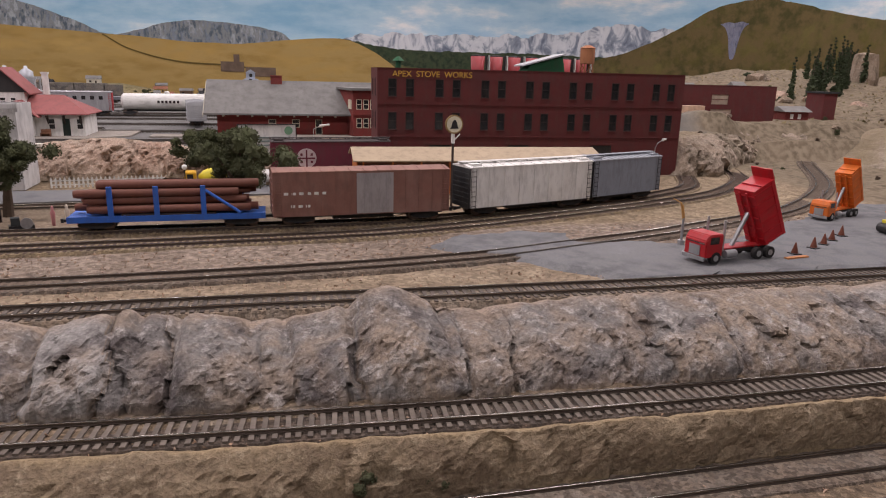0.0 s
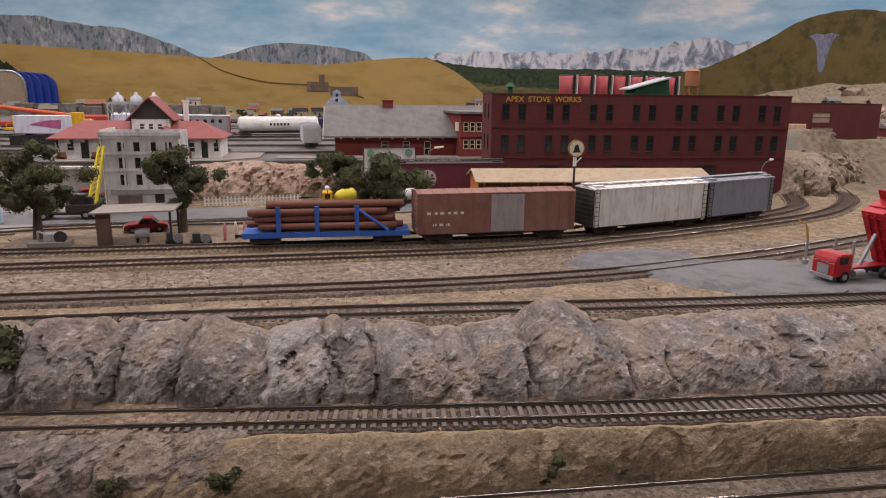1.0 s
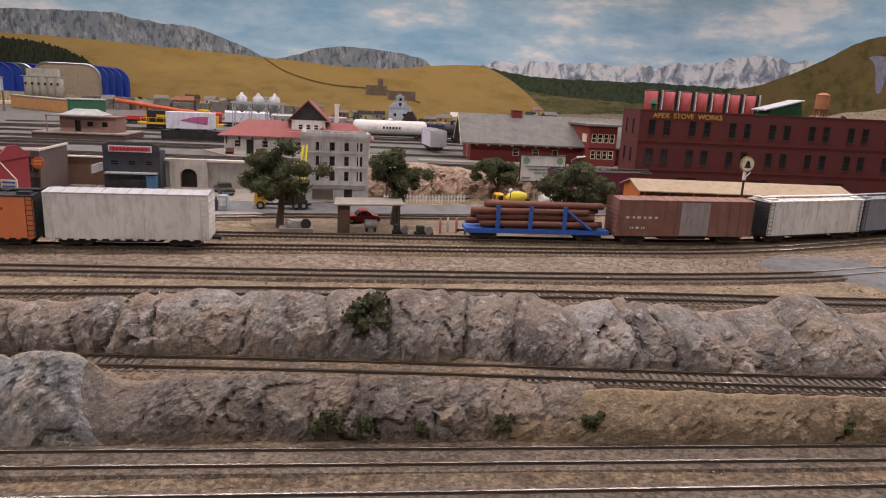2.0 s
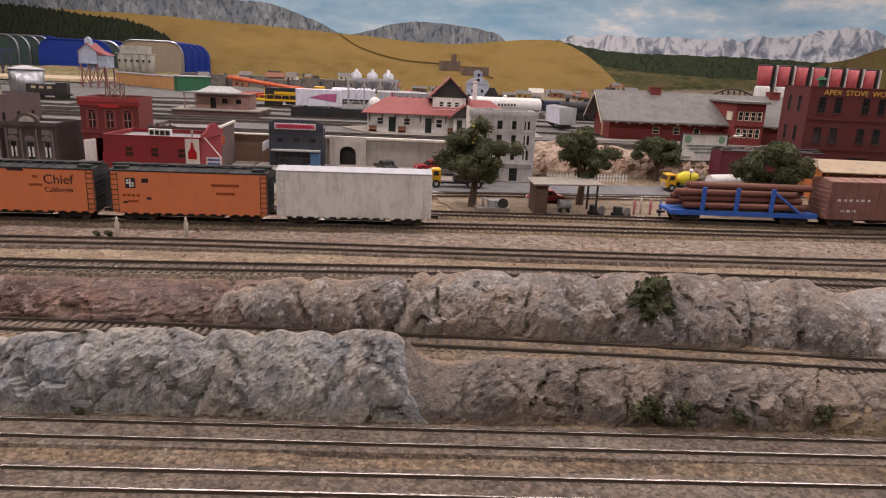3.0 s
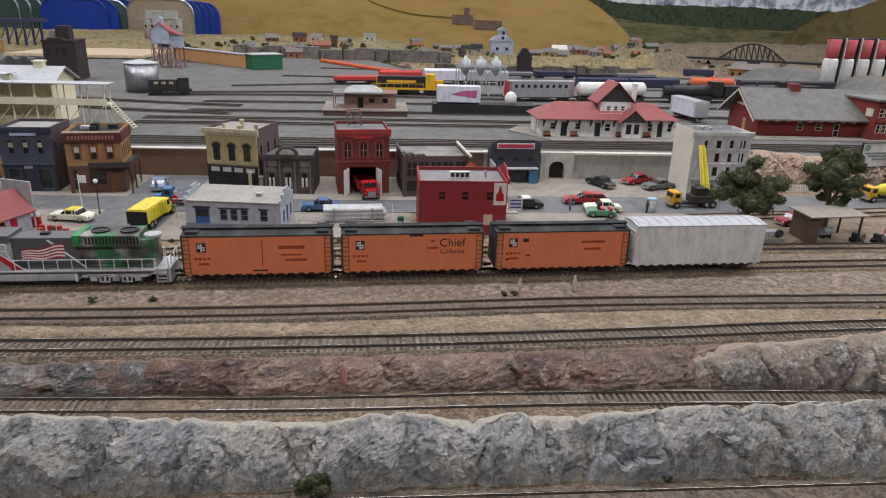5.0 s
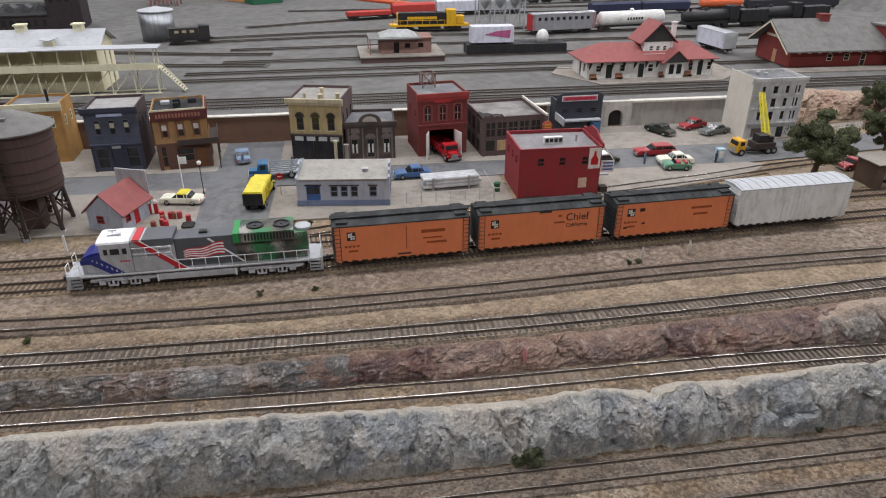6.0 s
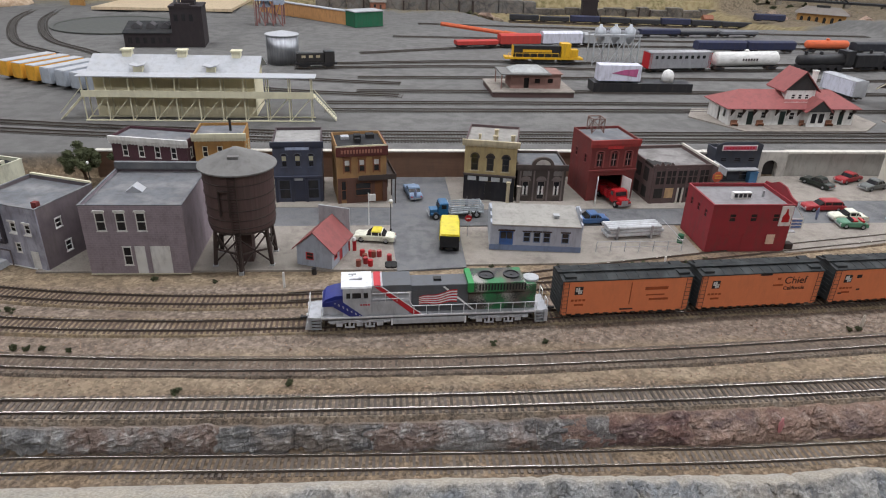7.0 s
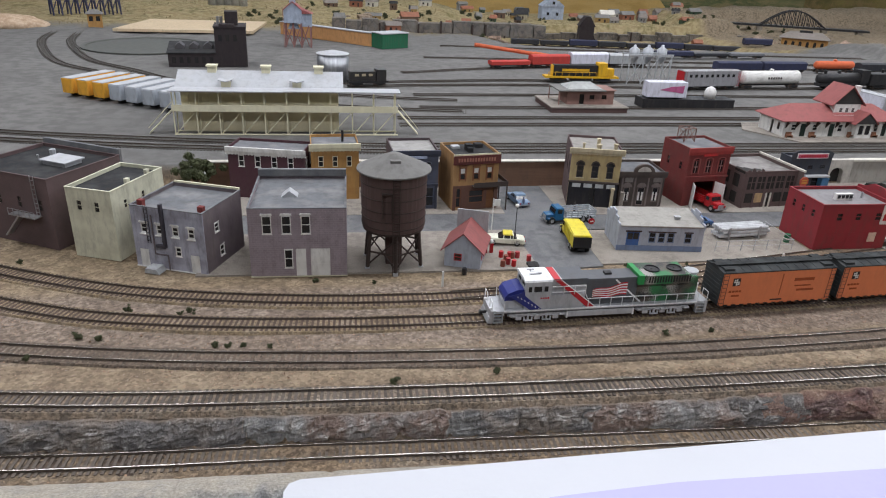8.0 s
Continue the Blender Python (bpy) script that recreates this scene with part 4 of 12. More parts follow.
rock_strip("slope_rock", 1.04, 2.0, 0.007, lambda x: (0.88 + 0.2 * (x - 1.04), -0.008), lambda x: (1.01 + 0.42 * (x - 1.04), -0.006 + 0.07 * smoothstep(1.04, 1.22, x)), lambda x: (1.20 + 0.35 * (x - 1.04), -0.006 + 0.05 * smoothstep(1.04, 1.22, x)), ROCK_TAN, "dry tan slope with rocky ledges", 0.010, 44.0, 22, 0.16, 0.012)


# ---------------------------------------------------------------- railway tracks
GAUGE = 0.0165


def resample(pts, step):
    """Even points along a smooth curve through the knots, with headings."""
    dense = []
    n = len(pts)
    for i in range(n - 1):
        p0, p1, p2, p3 = (Vector(pts[max(0, min(n - 1, k))]) for k in (i - 1, i, i + 1, i + 2))
        for j in range(24):
            t = j / 24
            dense.append(0.5 * ((2 * p1) + (p2 - p0) * t + (2 * p0 - 5 * p1 + 4 * p2 - p3) * t * t + (3 * p1 - p0 - 3 * p2 + p3) * t**3))
    dense.append(Vector(pts[-1]))
    out, gone = [], 0.0
    for a, b in zip(dense, dense[1:]):
        d = (b - a).length
        while gone <= d and d > 0:
            out.append((a.lerp(b, gone / d), (b - a).normalized()))
            gone += step
        gone -= d
    return out


def sweep(bm, line, offset, profile, z):
    """Draws a closed (side, height) profile along a line."""
    rings = []
    for p, d in line:
        nrm = Vector((-d.y, d.x))
        rings.append([bm.verts.new((p.x + nrm.x * (offset + s), p.y + nrm.y * (offset + s), z + h)) for s, h in profile])
    k = len(profile)
    for a, b in zip(rings, rings[1:]):
        for i in range(k):
            j = (i + 1) % k
            bm.faces.new((a[i], b[i], b[j], a[j]))


TIE_MESH = {}


def railway(name, pts, z, label, tie_mat, piece_span=None, spacing=0.0057, ballast=True, ties=True, sunk=0.0, bed=0.0007, uneven=0.0003, stone=None):
    """A track: ballast bed, ties, two rails with polished heads."""
    root = thing(name, Matrix.Identity(4), label, "railway track", kind="structure")
    line = resample(pts, 0.012)
    if ballast:
        bm = bmesh.new()
        sweep(bm, line, 0, [(-0.019, -0.004), (0.019, -0.004), (0.0160, bed), (-0.0160, bed)], z)
        part("ballast_bed", bm, stone or BALLAST, root, "gravel ballast bed")
    for side in (-1, 1):
        bm = bmesh.new()
        o = side * (GAUGE / 2 + 0.0005)
        sweep(bm, line, o, [(-0.0011, 0), (0.0011, 0), (0.0011, 0.0004), (0.00035, 0.0006), (0.00035, 0.0014), (-0.00035, 0.0014), (-0.00035, 0.0006), (-0.0011, 0.0004)], z + 0.0016 - sunk)
        rail = part("rail", bm, RAIL, root, "rusty brown rail web")
        bm = bmesh.new()
        sweep(bm, line, o, [(-0.0006, 0), (0.0006, 0), (0.0006, 0.0006), (0.0004, 0.0008), (-0.0004, 0.0008), (-0.0006, 0.0006)], z + 0.0030 - sunk)
        part("rail_head", bm, YARD_RAIL if tie_mat == YARD_TIE else RAILTOP, rail, "worn steel rail head")
    if not ties:
        return root
    key = tie_mat.name
    if key not in TIE_MESH:
        me = bpy.data.meshes.new("tie")
        bm = boxes((-0.0013, 0.0013, -0.0145, 0.0145, -0.001, 0.0016))
        bm.to_mesh(me)
        bm.free()
        me.materials.append(tie_mat)
        TIE_MESH[key] = me
    rest = bmesh.new()
    count = 0
    for p, d in resample(pts, spacing):
        a = math.atan2(d.y, d.x) + random.uniform(-0.04, 0.04)
        m = Matrix.Translation((p.x, p.y, z + random.uniform(-uneven, uneven * 0.4))) @ Matrix.Rotation(a, 4, "Z")
        if piece_span and piece_span[0] < p.x < piece_span[1] and count < 290:
            ob = new("tie", TIE_MESH[key])
            ob.parent, ob.matrix_local = root, m
            count += 1
        else:
            v = box(rest, -0.0013, 0.0013, -0.0145, 0.0145, -0.001, 0.0016)
            for q in v:
                q.co = m @ q.co
    if rest.verts:
        tagged(part("tie_row", rest, tie_mat, root), kind="stuff")
    else:
        rest.free()
    return root


def from_curve(f, x0, x1, step=0.12):
    k = round((x1 - x0) / step)
    return [(x0 + (x1 - x0) * i / k, f(x0 + (x1 - x0) * i / k)) for i in range(k + 1)]


railway("lower_track", from_curve(track_low, -2.6, 1.3), LOW_Z, "single weathered track at the foot of the cliff", TIE_GREY, (-1.2, 0.45), bed=0.0004, uneven=0.0001, stone=DARK_STONE)
railway("cliff_top_track", from_curve(track_a, -2.6, 1.3), 0.0, "single track along the cliff top", TIE, (-1.7, 0.2))
railway("middle_track", from_curve(track_b, -2.6, 0.16) + B_CURVE[1:], 0.0, "single track curving away over the road", TIE_DUSTY, (-1.7, 0.2), sunk=0.0001, bed=0.0013, uneven=0.0001, stone=BALLAST_FRONT)
railway("main_track", MAIN, 0.0, "main line track carrying the freight train", TIE_RUST, (-1.45, 0.2), bed=0.0012, uneven=0.0001, stone=BALLAST_TAN)
railway("siding_track", SIDING, 0.0, "siding track with standing freight cars", TIE_RUST, (-1.6, 0.0), bed=0.0012, uneven=0.0001, stone=BALLAST_TAN)
railway("spur_track", SPUR, -0.0008, "half-buried spur track beside the town", TIE_DUSTY, bed=0.0016, uneven=0.0004, stone=EARTH)
railway("front_track", [(-2.6, 0.262), (-1.2, 0.262), (0.2, 0.259), (1.3, 0.255)], FRONT_Z, "front track half buried in brown gravel", TIE_DUSTY, (-1.3, 0.5), bed=0.00175, uneven=0.0001, stone=BALLAST_FRONT)
railway("front_track", [(-2.6, 0.213), (-1.2, 0.213), (0.2, 0.213), (1.3, 0.213)], FRONT_Z, "front track half buried in brown gravel", TIE_DUSTY, (-1.3, 0.5), bed=0.00175, uneven=0.0001, stone=BALLAST_FRONT)
for y0, y1, y2 in ((3.58, 3.51, 3.42), (3.40, 3.34, 3.26), (3.20, 3.15, 3.08)):
    railway("valley_track", [(-0.56, y0), (0.36, y1), (0.95, y2)], ground_height(0.2, y1) + 0.003, "dark track in the valley behind the yard", TIE_GREY, stone=DARK_STONE)
# yard tracks, laid flush in cinders
for pts in ([(-2.6, 1.42), (-2.2, 1.24), (-1.85, 1.165), (-1.5, 1.125), (-1.2, 1.118), (0.3, 1.125), (0.7, 1.125)],
            [(-2.6, 1.36), (-2.2, 1.19), (-1.85, 1.118), (-1.5, 1.083), (-1.2, 1.078), (0.3, 1.083), (0.7, 1.083)],
            [(-1.36, 1.275), (-0.6, 1.29), (0.0, 1.30)],
            [(-1.36, 1.335), (-0.9, 1.345), (-0.3, 1.35)],
            [(-1.3, 1.44), (-0.75, 1.455), (-0.45, 1.46), (0.1, 1.46)],
            [(-1.3, 1.58), (-0.8, 1.60), (0.2, 1.62)],
            [(-1.46, 1.68), (-1.0, 1.73), (-0.5, 1.715), (0.3, 1.775)],
            [(-1.5, 1.72), (-1.0, 1.80), (-0.6, 1.80), (0.5, 1.84)],
            [(-2.5, 2.7), (-2.45, 2.4), (-2.27, 2.0), (-2.08, 1.81), (-1.85, 1.60), (-1.5, 1.45), (-1.2, 1.40)],
            [(-2.42, 2.7), (-2.36, 2.4), (-2.2, 2.05), (-2.03, 1.87), (-1.8, 1.66), (-1.4, 1.55), (-1.2, 1.52)],
            [(-1.3, 1.9), (-0.7, 2.07), (0.4, 2.1)], [(-1.2, 2.2), (-0.3, 2.2), (0.5, 2.2)], [(-1.1, 2.5), (0.0, 2.42), (0.6, 2.40)]):
    railway("yard_track", pts, YARD_Z - 0.0012, "yard track sunk in dark cinders", YARD_TIE, ballast=False)

# ---------------------------------------------------------------- buildings
def window_rows(w, n, z0, z1, ww, margin=0.0):
    """Evenly spread openings."""
    gap = (w - 2 * margin) / n
    return [(margin + gap * (i + 0.5) - ww / 2, margin + gap * (i + 0.5) + ww / 2, z0, z1) for i in range(n)]


def fit_window(parent, hole, face, frame_mat, glass=None, arch=False, sash=True, sill=None, depth=0.0010):
    """A frame, pane and sill in an opening. face: ('x'|'y', place, outward sign)."""
    glass = glass or GLASS
    x0, x1, z0, z1 = hole
    axis, place, sign = face
    f = min(0.0010, (x1 - x0) * 0.16)

    def put(name, dims, material, par, label=""):
        bm = bmesh.new()
        for a0, a1, d0, d1, c0, c1 in dims:
            lo, hi = sorted((place + sign * d0, place + sign * d1))
            if axis == "x":
                box(bm, a0, a1, lo, hi, c0, c1)
            else:
                box(bm, lo, hi, a0, a1, c0, c1)
        return part(name, bm, material, par, label)
    bars = [(x0, x0 + f, -depth, 0.0003, z0, z1), (x1 - f, x1, -depth, 0.0003, z0, z1), (x0 + f, x1 - f, -depth, 0.0003, z1 - f, z1), (x0 + f, x1 - f, -depth, 0.0003, z0, z0 + f)]
    if sash and z1 - z0 > 0.006:
        zm = (z0 + z1) / 2
        bars.append((x0 + f, x1 - f, -depth, -0.0003, zm - 0.0005, zm + 0.0005))
    win = put("window", bars, frame_mat, parent)
    put("pane", [(x0 + f, x1 - f, -depth * 0.95, -depth * 0.7, z0 + f, z1 - f)], glass, win)
    if sill:
        put("sill", [(x0 - 0.0006, x1 + 0.0006, 0.00005, 0.0009, z0 - 0.0008, z0)], sill, win)
        put("lintel", [(x0 - 0.0004, x1 + 0.0004, 0.00005, 0.0006, z1, z1 + 0.0009)], sill, win)
    return win


def arched_head(parent, cx, z, r, y, ring_mat, rise=1.0, band=0.0016, glass=None):
    """A round window head on a front wall: a proud brick or stone arch over a dark fanlight."""
    arc = [(math.cos(math.radians(a)), math.sin(math.radians(a)) * rise) for a in range(0, 181, 18)]
    ring = [(cx + (r + band) * c, z + (r + band) * s) for c, s in arc] + [(cx + r * c, z + r * s) for c, s in reversed(arc)]
    bm = bmesh.new()
    prism(bm, ring, y - 0.0013, y - 0.00005, "y")
    head = part("window_arch", bm, ring_mat, parent)
    part("fanlight", prisms(([(cx + r * c, z + r * s) for c, s in arc], y - 0.0005, y - 0.00005, "y")), glass or GLASS, head)
    return head


def blind(parent, hole, y, material):
    """A roller blind drawn half way down behind a sash."""
    x0, x1, z0, z1 = hole
    return part("blind", boxes((x0 + 0.001, x1 - 0.001, y + 0.0000, y + 0.0003, z0 + 0.55 * (z1 - z0), z1 - 0.001)), material, parent)


def block_house(name, label, m, w, d, h, wall_mat, roof_mat=None, front=(), left=(), right=(), back=(), trim=None, glass=None, parapet=0.004, cornice=None, sill=None, doors=(), thick=0.0016, group="town buildings", base=None, side=None):
    """A flat-roofed building: four walls with openings, roof, parapet, windows, doors. Origin at the front left corner; the front faces -y."""
    root = thing(name, m, label, "building", group)
    trim = trim or WHITE
    roof_mat = roof_mat or TARROOF
    sides = (("x", front, (0, 0), w, False, 0.0, -1), ("x", back, (0, d), w, True, d, 1), ("y", left, (0, thick), d - 2 * thick, False, 0.0, -1), ("y", right, (w, thick), d - 2 * thick, True, w, 1))
    for i, (axis, holes, origin, length, flip, place, sign) in enumerate(sides):
        openings = list(holes) + ([q[:4] for q in doors] if i == 0 else [])
        bm = bmesh.new()
        panel_wall(bm, length, h, thick, openings, origin, axis, flip)
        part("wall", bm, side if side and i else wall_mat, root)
        for q in holes:
            if axis == "y":
                q = (q[0] + thick, q[1] + thick, q[2], q[3])
            fit_window(root, q, (axis, place, sign), trim, glass, sill=sill)
    for q in doors:
        x0, x1, z0, z1, material = q
        part("door", boxes((x0, x1, 0.0006, 0.0012, z0, z1), (x0 + 0.0006, x1 - 0.0006, 0.0003, 0.0006, z0 + 0.0008, z1 * 0.45), (x0 + 0.0006, x1 - 0.0006, 0.0003, 0.0006, z1 * 0.55, z1 - 0.001)), material, root)
    part("roof", boxes((thick, w - thick, thick, d - thick, h - parapet - 0.001, h - parapet)), roof_mat, root)
    # floor coloured near-black so rooms look unlit through the openings
    part("inner_floor", boxes((thick, w - thick, thick, d - thick, 0.0002, 0.001)), INSIDE, root, "dark floor inside")
    if cornice:
        mc, out, hh = cornice
        bm = boxes((-out, w + out, -out, 0.0, h - hh, h + 0.0006), (-out, w + out, -out * 0.55, 0.0, h - hh * 1.8, h - hh))
        k = int(w / 0.005)
        for i in range(k):
            x = (i + 0.5) * w / k
            box(bm, x - 0.0006, x + 0.0006, -out * 0.85, 0, h - hh * 1.9, h - hh)
        part("cornice", bm, mc, root)
    else:
        part("coping", boxes((-0.0005, w + 0.0005, -0.0005, thick + 0.0003, h, h + 0.0008), (-0.0005, w + 0.0005, d - thick - 0.0003, d + 0.0005, h, h + 0.0008), (-0.0005, thick + 0.0003, thick + 0.0003, d - thick - 0.0003, h, h + 0.0008), (w - thick - 0.0003, w + 0.0005, thick + 0.0003, d - thick - 0.0003, h, h + 0.0008)), trim if not base else base, root)
    return root


def roof_clutter(root, w, d, z, seed, n=3, material=None):
    """Vents, chimneys and hatches on a flat roof."""
    rnd = random.Random(seed)
    for i in range(n):
        x, y = rnd.uniform(0.2, 0.8) * w, rnd.uniform(0.25, 0.85) * d
        if rnd.random() < 0.4:
            part("roof_vent", tubes(((x, y, z), (x, y, z + 0.005), 0.0009), ((x, y, z + 0.0045), (x, y, z + 0.006), 0.0016)), STEEL, root)
        else:
            a, b, c = rnd.uniform(0.002, 0.004), rnd.uniform(0.002, 0.004), rnd.uniform(0.002, 0.006)
            part("chimney" if c > 0.004 else "roof_hatch", boxes((x - a, x + a, y - b, y + b, z, z + c), (x - a - 0.0004, x + a + 0.0004, y - b - 0.0004, y + b + 0.0004, z + c, z + c + 0.0007)), material or GREYPLASTIC, root)


def at(x, y, deg=0, z=0.0):
    return pose(x, y, z, 0, 0, deg)


def sign_text(body, size, m, material, parent, name="lettering"):
    """Raised letters in the built-in font, turned into a mesh."""
    cu = bpy.data.curves.new(name, "FONT")
    cu.body, cu.size, cu.extrude, cu.align_x, cu.align_y = body, size, 0.0002, "CENTER", "CENTER"
    tmp = new(name, cu)
    me = bpy.data.meshes.new_from_object(tmp.evaluated_get(bpy.context.evaluated_depsgraph_get()))
    bpy.data.objects.remove(tmp)
    me.materials.clear()
    me.materials.append(material)
    ob = new(name, me)
    ob.parent, ob.matrix_local = parent, m
    return ob


APEX_BRICK = brick_mat("oxblood_brick", (0.115, 0.022, 0.022), (0.085, 0.018, 0.018), (0.13, 0.05, 0.045))
FIRE_BRICK = brick_mat("red_fire_brick", (0.19, 0.034, 0.032), (0.14, 0.028, 0.027), (0.22, 0.09, 0.075))
RED_STUCCO = mat("red_painted_plaster", (0.27, 0.034, 0.042), var=0.10, dirt=(0.22, 0.03, 0.035), scale=20)
MAUVE = brick_mat("mauve_block", (0.31, 0.255, 0.28), (0.25, 0.205, 0.23), (0.36, 0.31, 0.325), 0.006, 0.0028)
LAVENDER = mat("lavender_stucco", (0.41, 0.41, 0.475), var=0.2, dirt=(0.15, 0.14, 0.17), scale=25, grime=0.5)
# side walls and drain pipe take this, darker and browner than the front
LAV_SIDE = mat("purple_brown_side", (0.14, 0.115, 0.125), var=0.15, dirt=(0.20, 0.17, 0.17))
CREAM = mat("cream_stucco", (0.62, 0.61, 0.47), var=0.08, dirt=(0.42, 0.40, 0.30))
BROWNBRICK = brick_mat("dark_brown_brick", (0.125, 0.083, 0.084), (0.098, 0.066, 0.068), (0.16, 0.12, 0.112))
SLATE = mat("slate_blue_paint", (0.085, 0.095, 0.135), var=0.15, dirt=(0.05, 0.05, 0.06))
MUSTARD = mat("mustard_paint", (0.40, 0.22, 0.07), var=0.12, dirt=(0.28, 0.14, 0.05))
TAN = mat("tan_paint", (0.46, 0.36, 0.18), var=0.1, dirt=(0.33, 0.25, 0.13))
ORANGE_TAN = mat("ochre_paint", (0.37, 0.215, 0.095), var=0.12, dirt=(0.30, 0.16, 0.06))
ORNATE = mat("dark_umber_paint", (0.07, 0.055, 0.05), var=0.2, dirt=(0.14, 0.11, 0.09))
BURNT = brick_mat("sooty_brick", (0.135, 0.09, 0.085), (0.10, 0.075, 0.07), (0.16, 0.13, 0.12))
NAVY = mat("charcoal_blue_paint", (0.045, 0.05, 0.065), var=0.2)
BLUEWALL = mat("pale_blue_plaster", (0.40, 0.43, 0.49), var=0.08, dirt=(0.33, 0.35, 0.40))
BLUETRIM = mat("mid_blue_trim", (0.05, 0.13, 0.36), var=0.15)
SLATEBAND = mat("grey_blue_band", (0.17, 0.22, 0.33), var=0.12)
ROOFGREY = mat("shingle_grey", (0.175, 0.17, 0.16), var=0.2, scale=60, dirt=(0.125, 0.12, 0.115))
REDROOF = mat("red_shingle", (0.30, 0.095, 0.09), var=0.14, scale=60, dirt=(0.28, 0.09, 0.085))
DEPOTRED = brick_mat("depot_red_brick", (0.21, 0.035, 0.03), (0.17, 0.03, 0.028), (0.22, 0.06, 0.05))
HOTELWALL = mat("hotel_grey_plaster", (0.62, 0.61, 0.60), var=0.1, dirt=(0.40, 0.39, 0.39))
HOTELSIDE = mat("hotel_cream_side", (0.64, 0.60, 0.52), var=0.05, dirt=(0.56, 0.52, 0.44), grime=0.06)
GREEN = mat("dark_green_paint", (0.02, 0.11, 0.05), var=0.15)
YELLOWSIGN = mat("gilt_paint", (0.62, 0.36, 0.06), var=0.1)
REDPAINT = mat("bright_red_paint", (0.43, 0.014, 0.02), rough=0.4, var=0.12)
PINKSIGN = mat("pink_sign_paint", (0.50, 0.10, 0.17), var=0.1)
CREAMTIMBER = mat("cream_timber", (0.68, 0.64, 0.46), var=0.08, dirt=(0.56, 0.52, 0.38), grime=0.12)
YELLOWPAINT = mat("bright_yellow_paint", (0.66, 0.55, 0.04), rough=0.45, var=0.1)
RETAIN = mat("retaining_concrete", (0.36, 0.345, 0.31), var=0.12, scale=20, dirt=(0.28, 0.26, 0.23))
RETAIN_TOP = mat("wall_coping", (0.60, 0.57, 0.50), var=0.08)
PORTALMAT = mat("portal_stone", (0.50, 0.47, 0.42), var=0.08, dirt=(0.22, 0.21, 0.20))
WOODWALL = mat("brown_plank_wall", (0.18, 0.105, 0.07), var=0.25, scale=30, stretch=(0.4, 1, 6))
TANKWOOD = mat("tank_staves", (0.088, 0.055, 0.05), var=0.25, scale=120, stretch=(3, 3, 0.15))
TIMBER = mat("dark_timber", (0.05, 0.035, 0.03), var=0.3)

# Large four-storey works
AX, AY, AW, AD, AH = 0.141, 0.968, 0.475, 0.085, 0.153
win = []
for c in range(7):
    for k in (-0.0125, 0.0125):
        cx = AW * (c + 0.5) / 7 + k
        for z0 in (0.1145, 0.068):
            win.append((cx - 0.0060, cx + 0.0060, z0, z0 + 0.0245))
sidewin = [(cy - 0.0048, cy + 0.0048, z0, z0 + 0.0245) for cy in (0.026, 0.058) for z0 in (0.1145, 0.068)]
# INSIDE panels paint the dark of the open loading bays
loading = [(x - 0.016, x + 0.016, 0.03, 0.046, INSIDE) for x in (0.092, 0.212)] + [(0.328, 0.362, 0.004, 0.046, INSIDE)]
works = block_house("brick_factory", "long dark red brick factory with paired windows and gilt lettering", at(AX, AY, -2, 0.0), AW, AD, AH, APEX_BRICK, DARKROOF, front=win, left=sidewin, right=sidewin, trim=mat("soot_sash", (0.028, 0.018, 0.018)), sill=mat("oxblood_lintel", (0.09, 0.035, 0.035)), doors=loading, base=APEX_BRICK, group="factory buildings")
sign_text("APEX  STOVE  WORKS", 0.0115, pose(0.079, -0.0008, 0.1455, 90, 0, 0), YELLOWSIGN, works)
part("string_course", boxes((0, AW, -0.0008, 0, 0.0575, 0.059), (0, AW, -0.0008, 0, 0.1035, 0.105)), APEX_BRICK, works)
for x in (0.09, 0.21, 0.345):
    part("arch", boxes((x - 0.018, x + 0.018, -0.0008, 0, 0.0465, 0.049)), APEX_BRICK, works)
# saw-tooth stair house and roof vents
part("roof_house", prisms(([(0.225, AH - 0.004), (0.29, AH - 0.004), (0.285, AH + 0.024), (0.235, AH + 0.010)], 0.03, 0.07, "y")), GREEN, works, "dark green roof house")
part("roof_house_top", prisms(([(0.222, AH + 0.008), (0.288, AH + 0.026), (0.288, AH + 0.028), (0.222, AH + 0.010)], 0.026, 0.074, "y")), TIN, works, "pale sloping tin roof")
part("roof_vent", tubes(((0.035, 0.04, AH - 0.004), (0.035, 0.04, AH + 0.011), 0.004), ((0.035, 0.04, AH + 0.011), (0.035, 0.04, AH + 0.017), 0.009, 0.002)), GREEN, works)
rt = thing("roof_water_tank", at(0.475, 1.005, 0, AH - 0.004), "small rusty orange water tank on the factory roof", "water tank")
RUSTY = mat("orange_tank_paint", (0.42, 0.17, 0.08), var=0.15, dirt=(0.25, 0.1, 0.05))
part("tank", lathe([(0.0105, 0.018), (0.0112, 0.019), (0.0112, 0.041), (0.012, 0.042), (0.004, 0.046)], 16), RUSTY, rt)
for a in range(4):
    c, s = math.cos(a * math.pi / 2 + 0.78), math.sin(a * math.pi / 2 + 0.78)
    part("leg", tubes(((c * 0.011, s * 0.011, 0), (c * 0.009, s * 0.009, 0.0185), 0.0011)), RUSTY, rt)
    c2, s2 = math.cos((a + 1) * math.pi / 2 + 0.78), math.sin((a + 1) * math.pi / 2 + 0.78)
    part("brace", tubes(((c * 0.011, s * 0.011, 0.001), (c2 * 0.009, s2 * 0.009, 0.017), 0.0006), sides=5), RUSTY, rt)

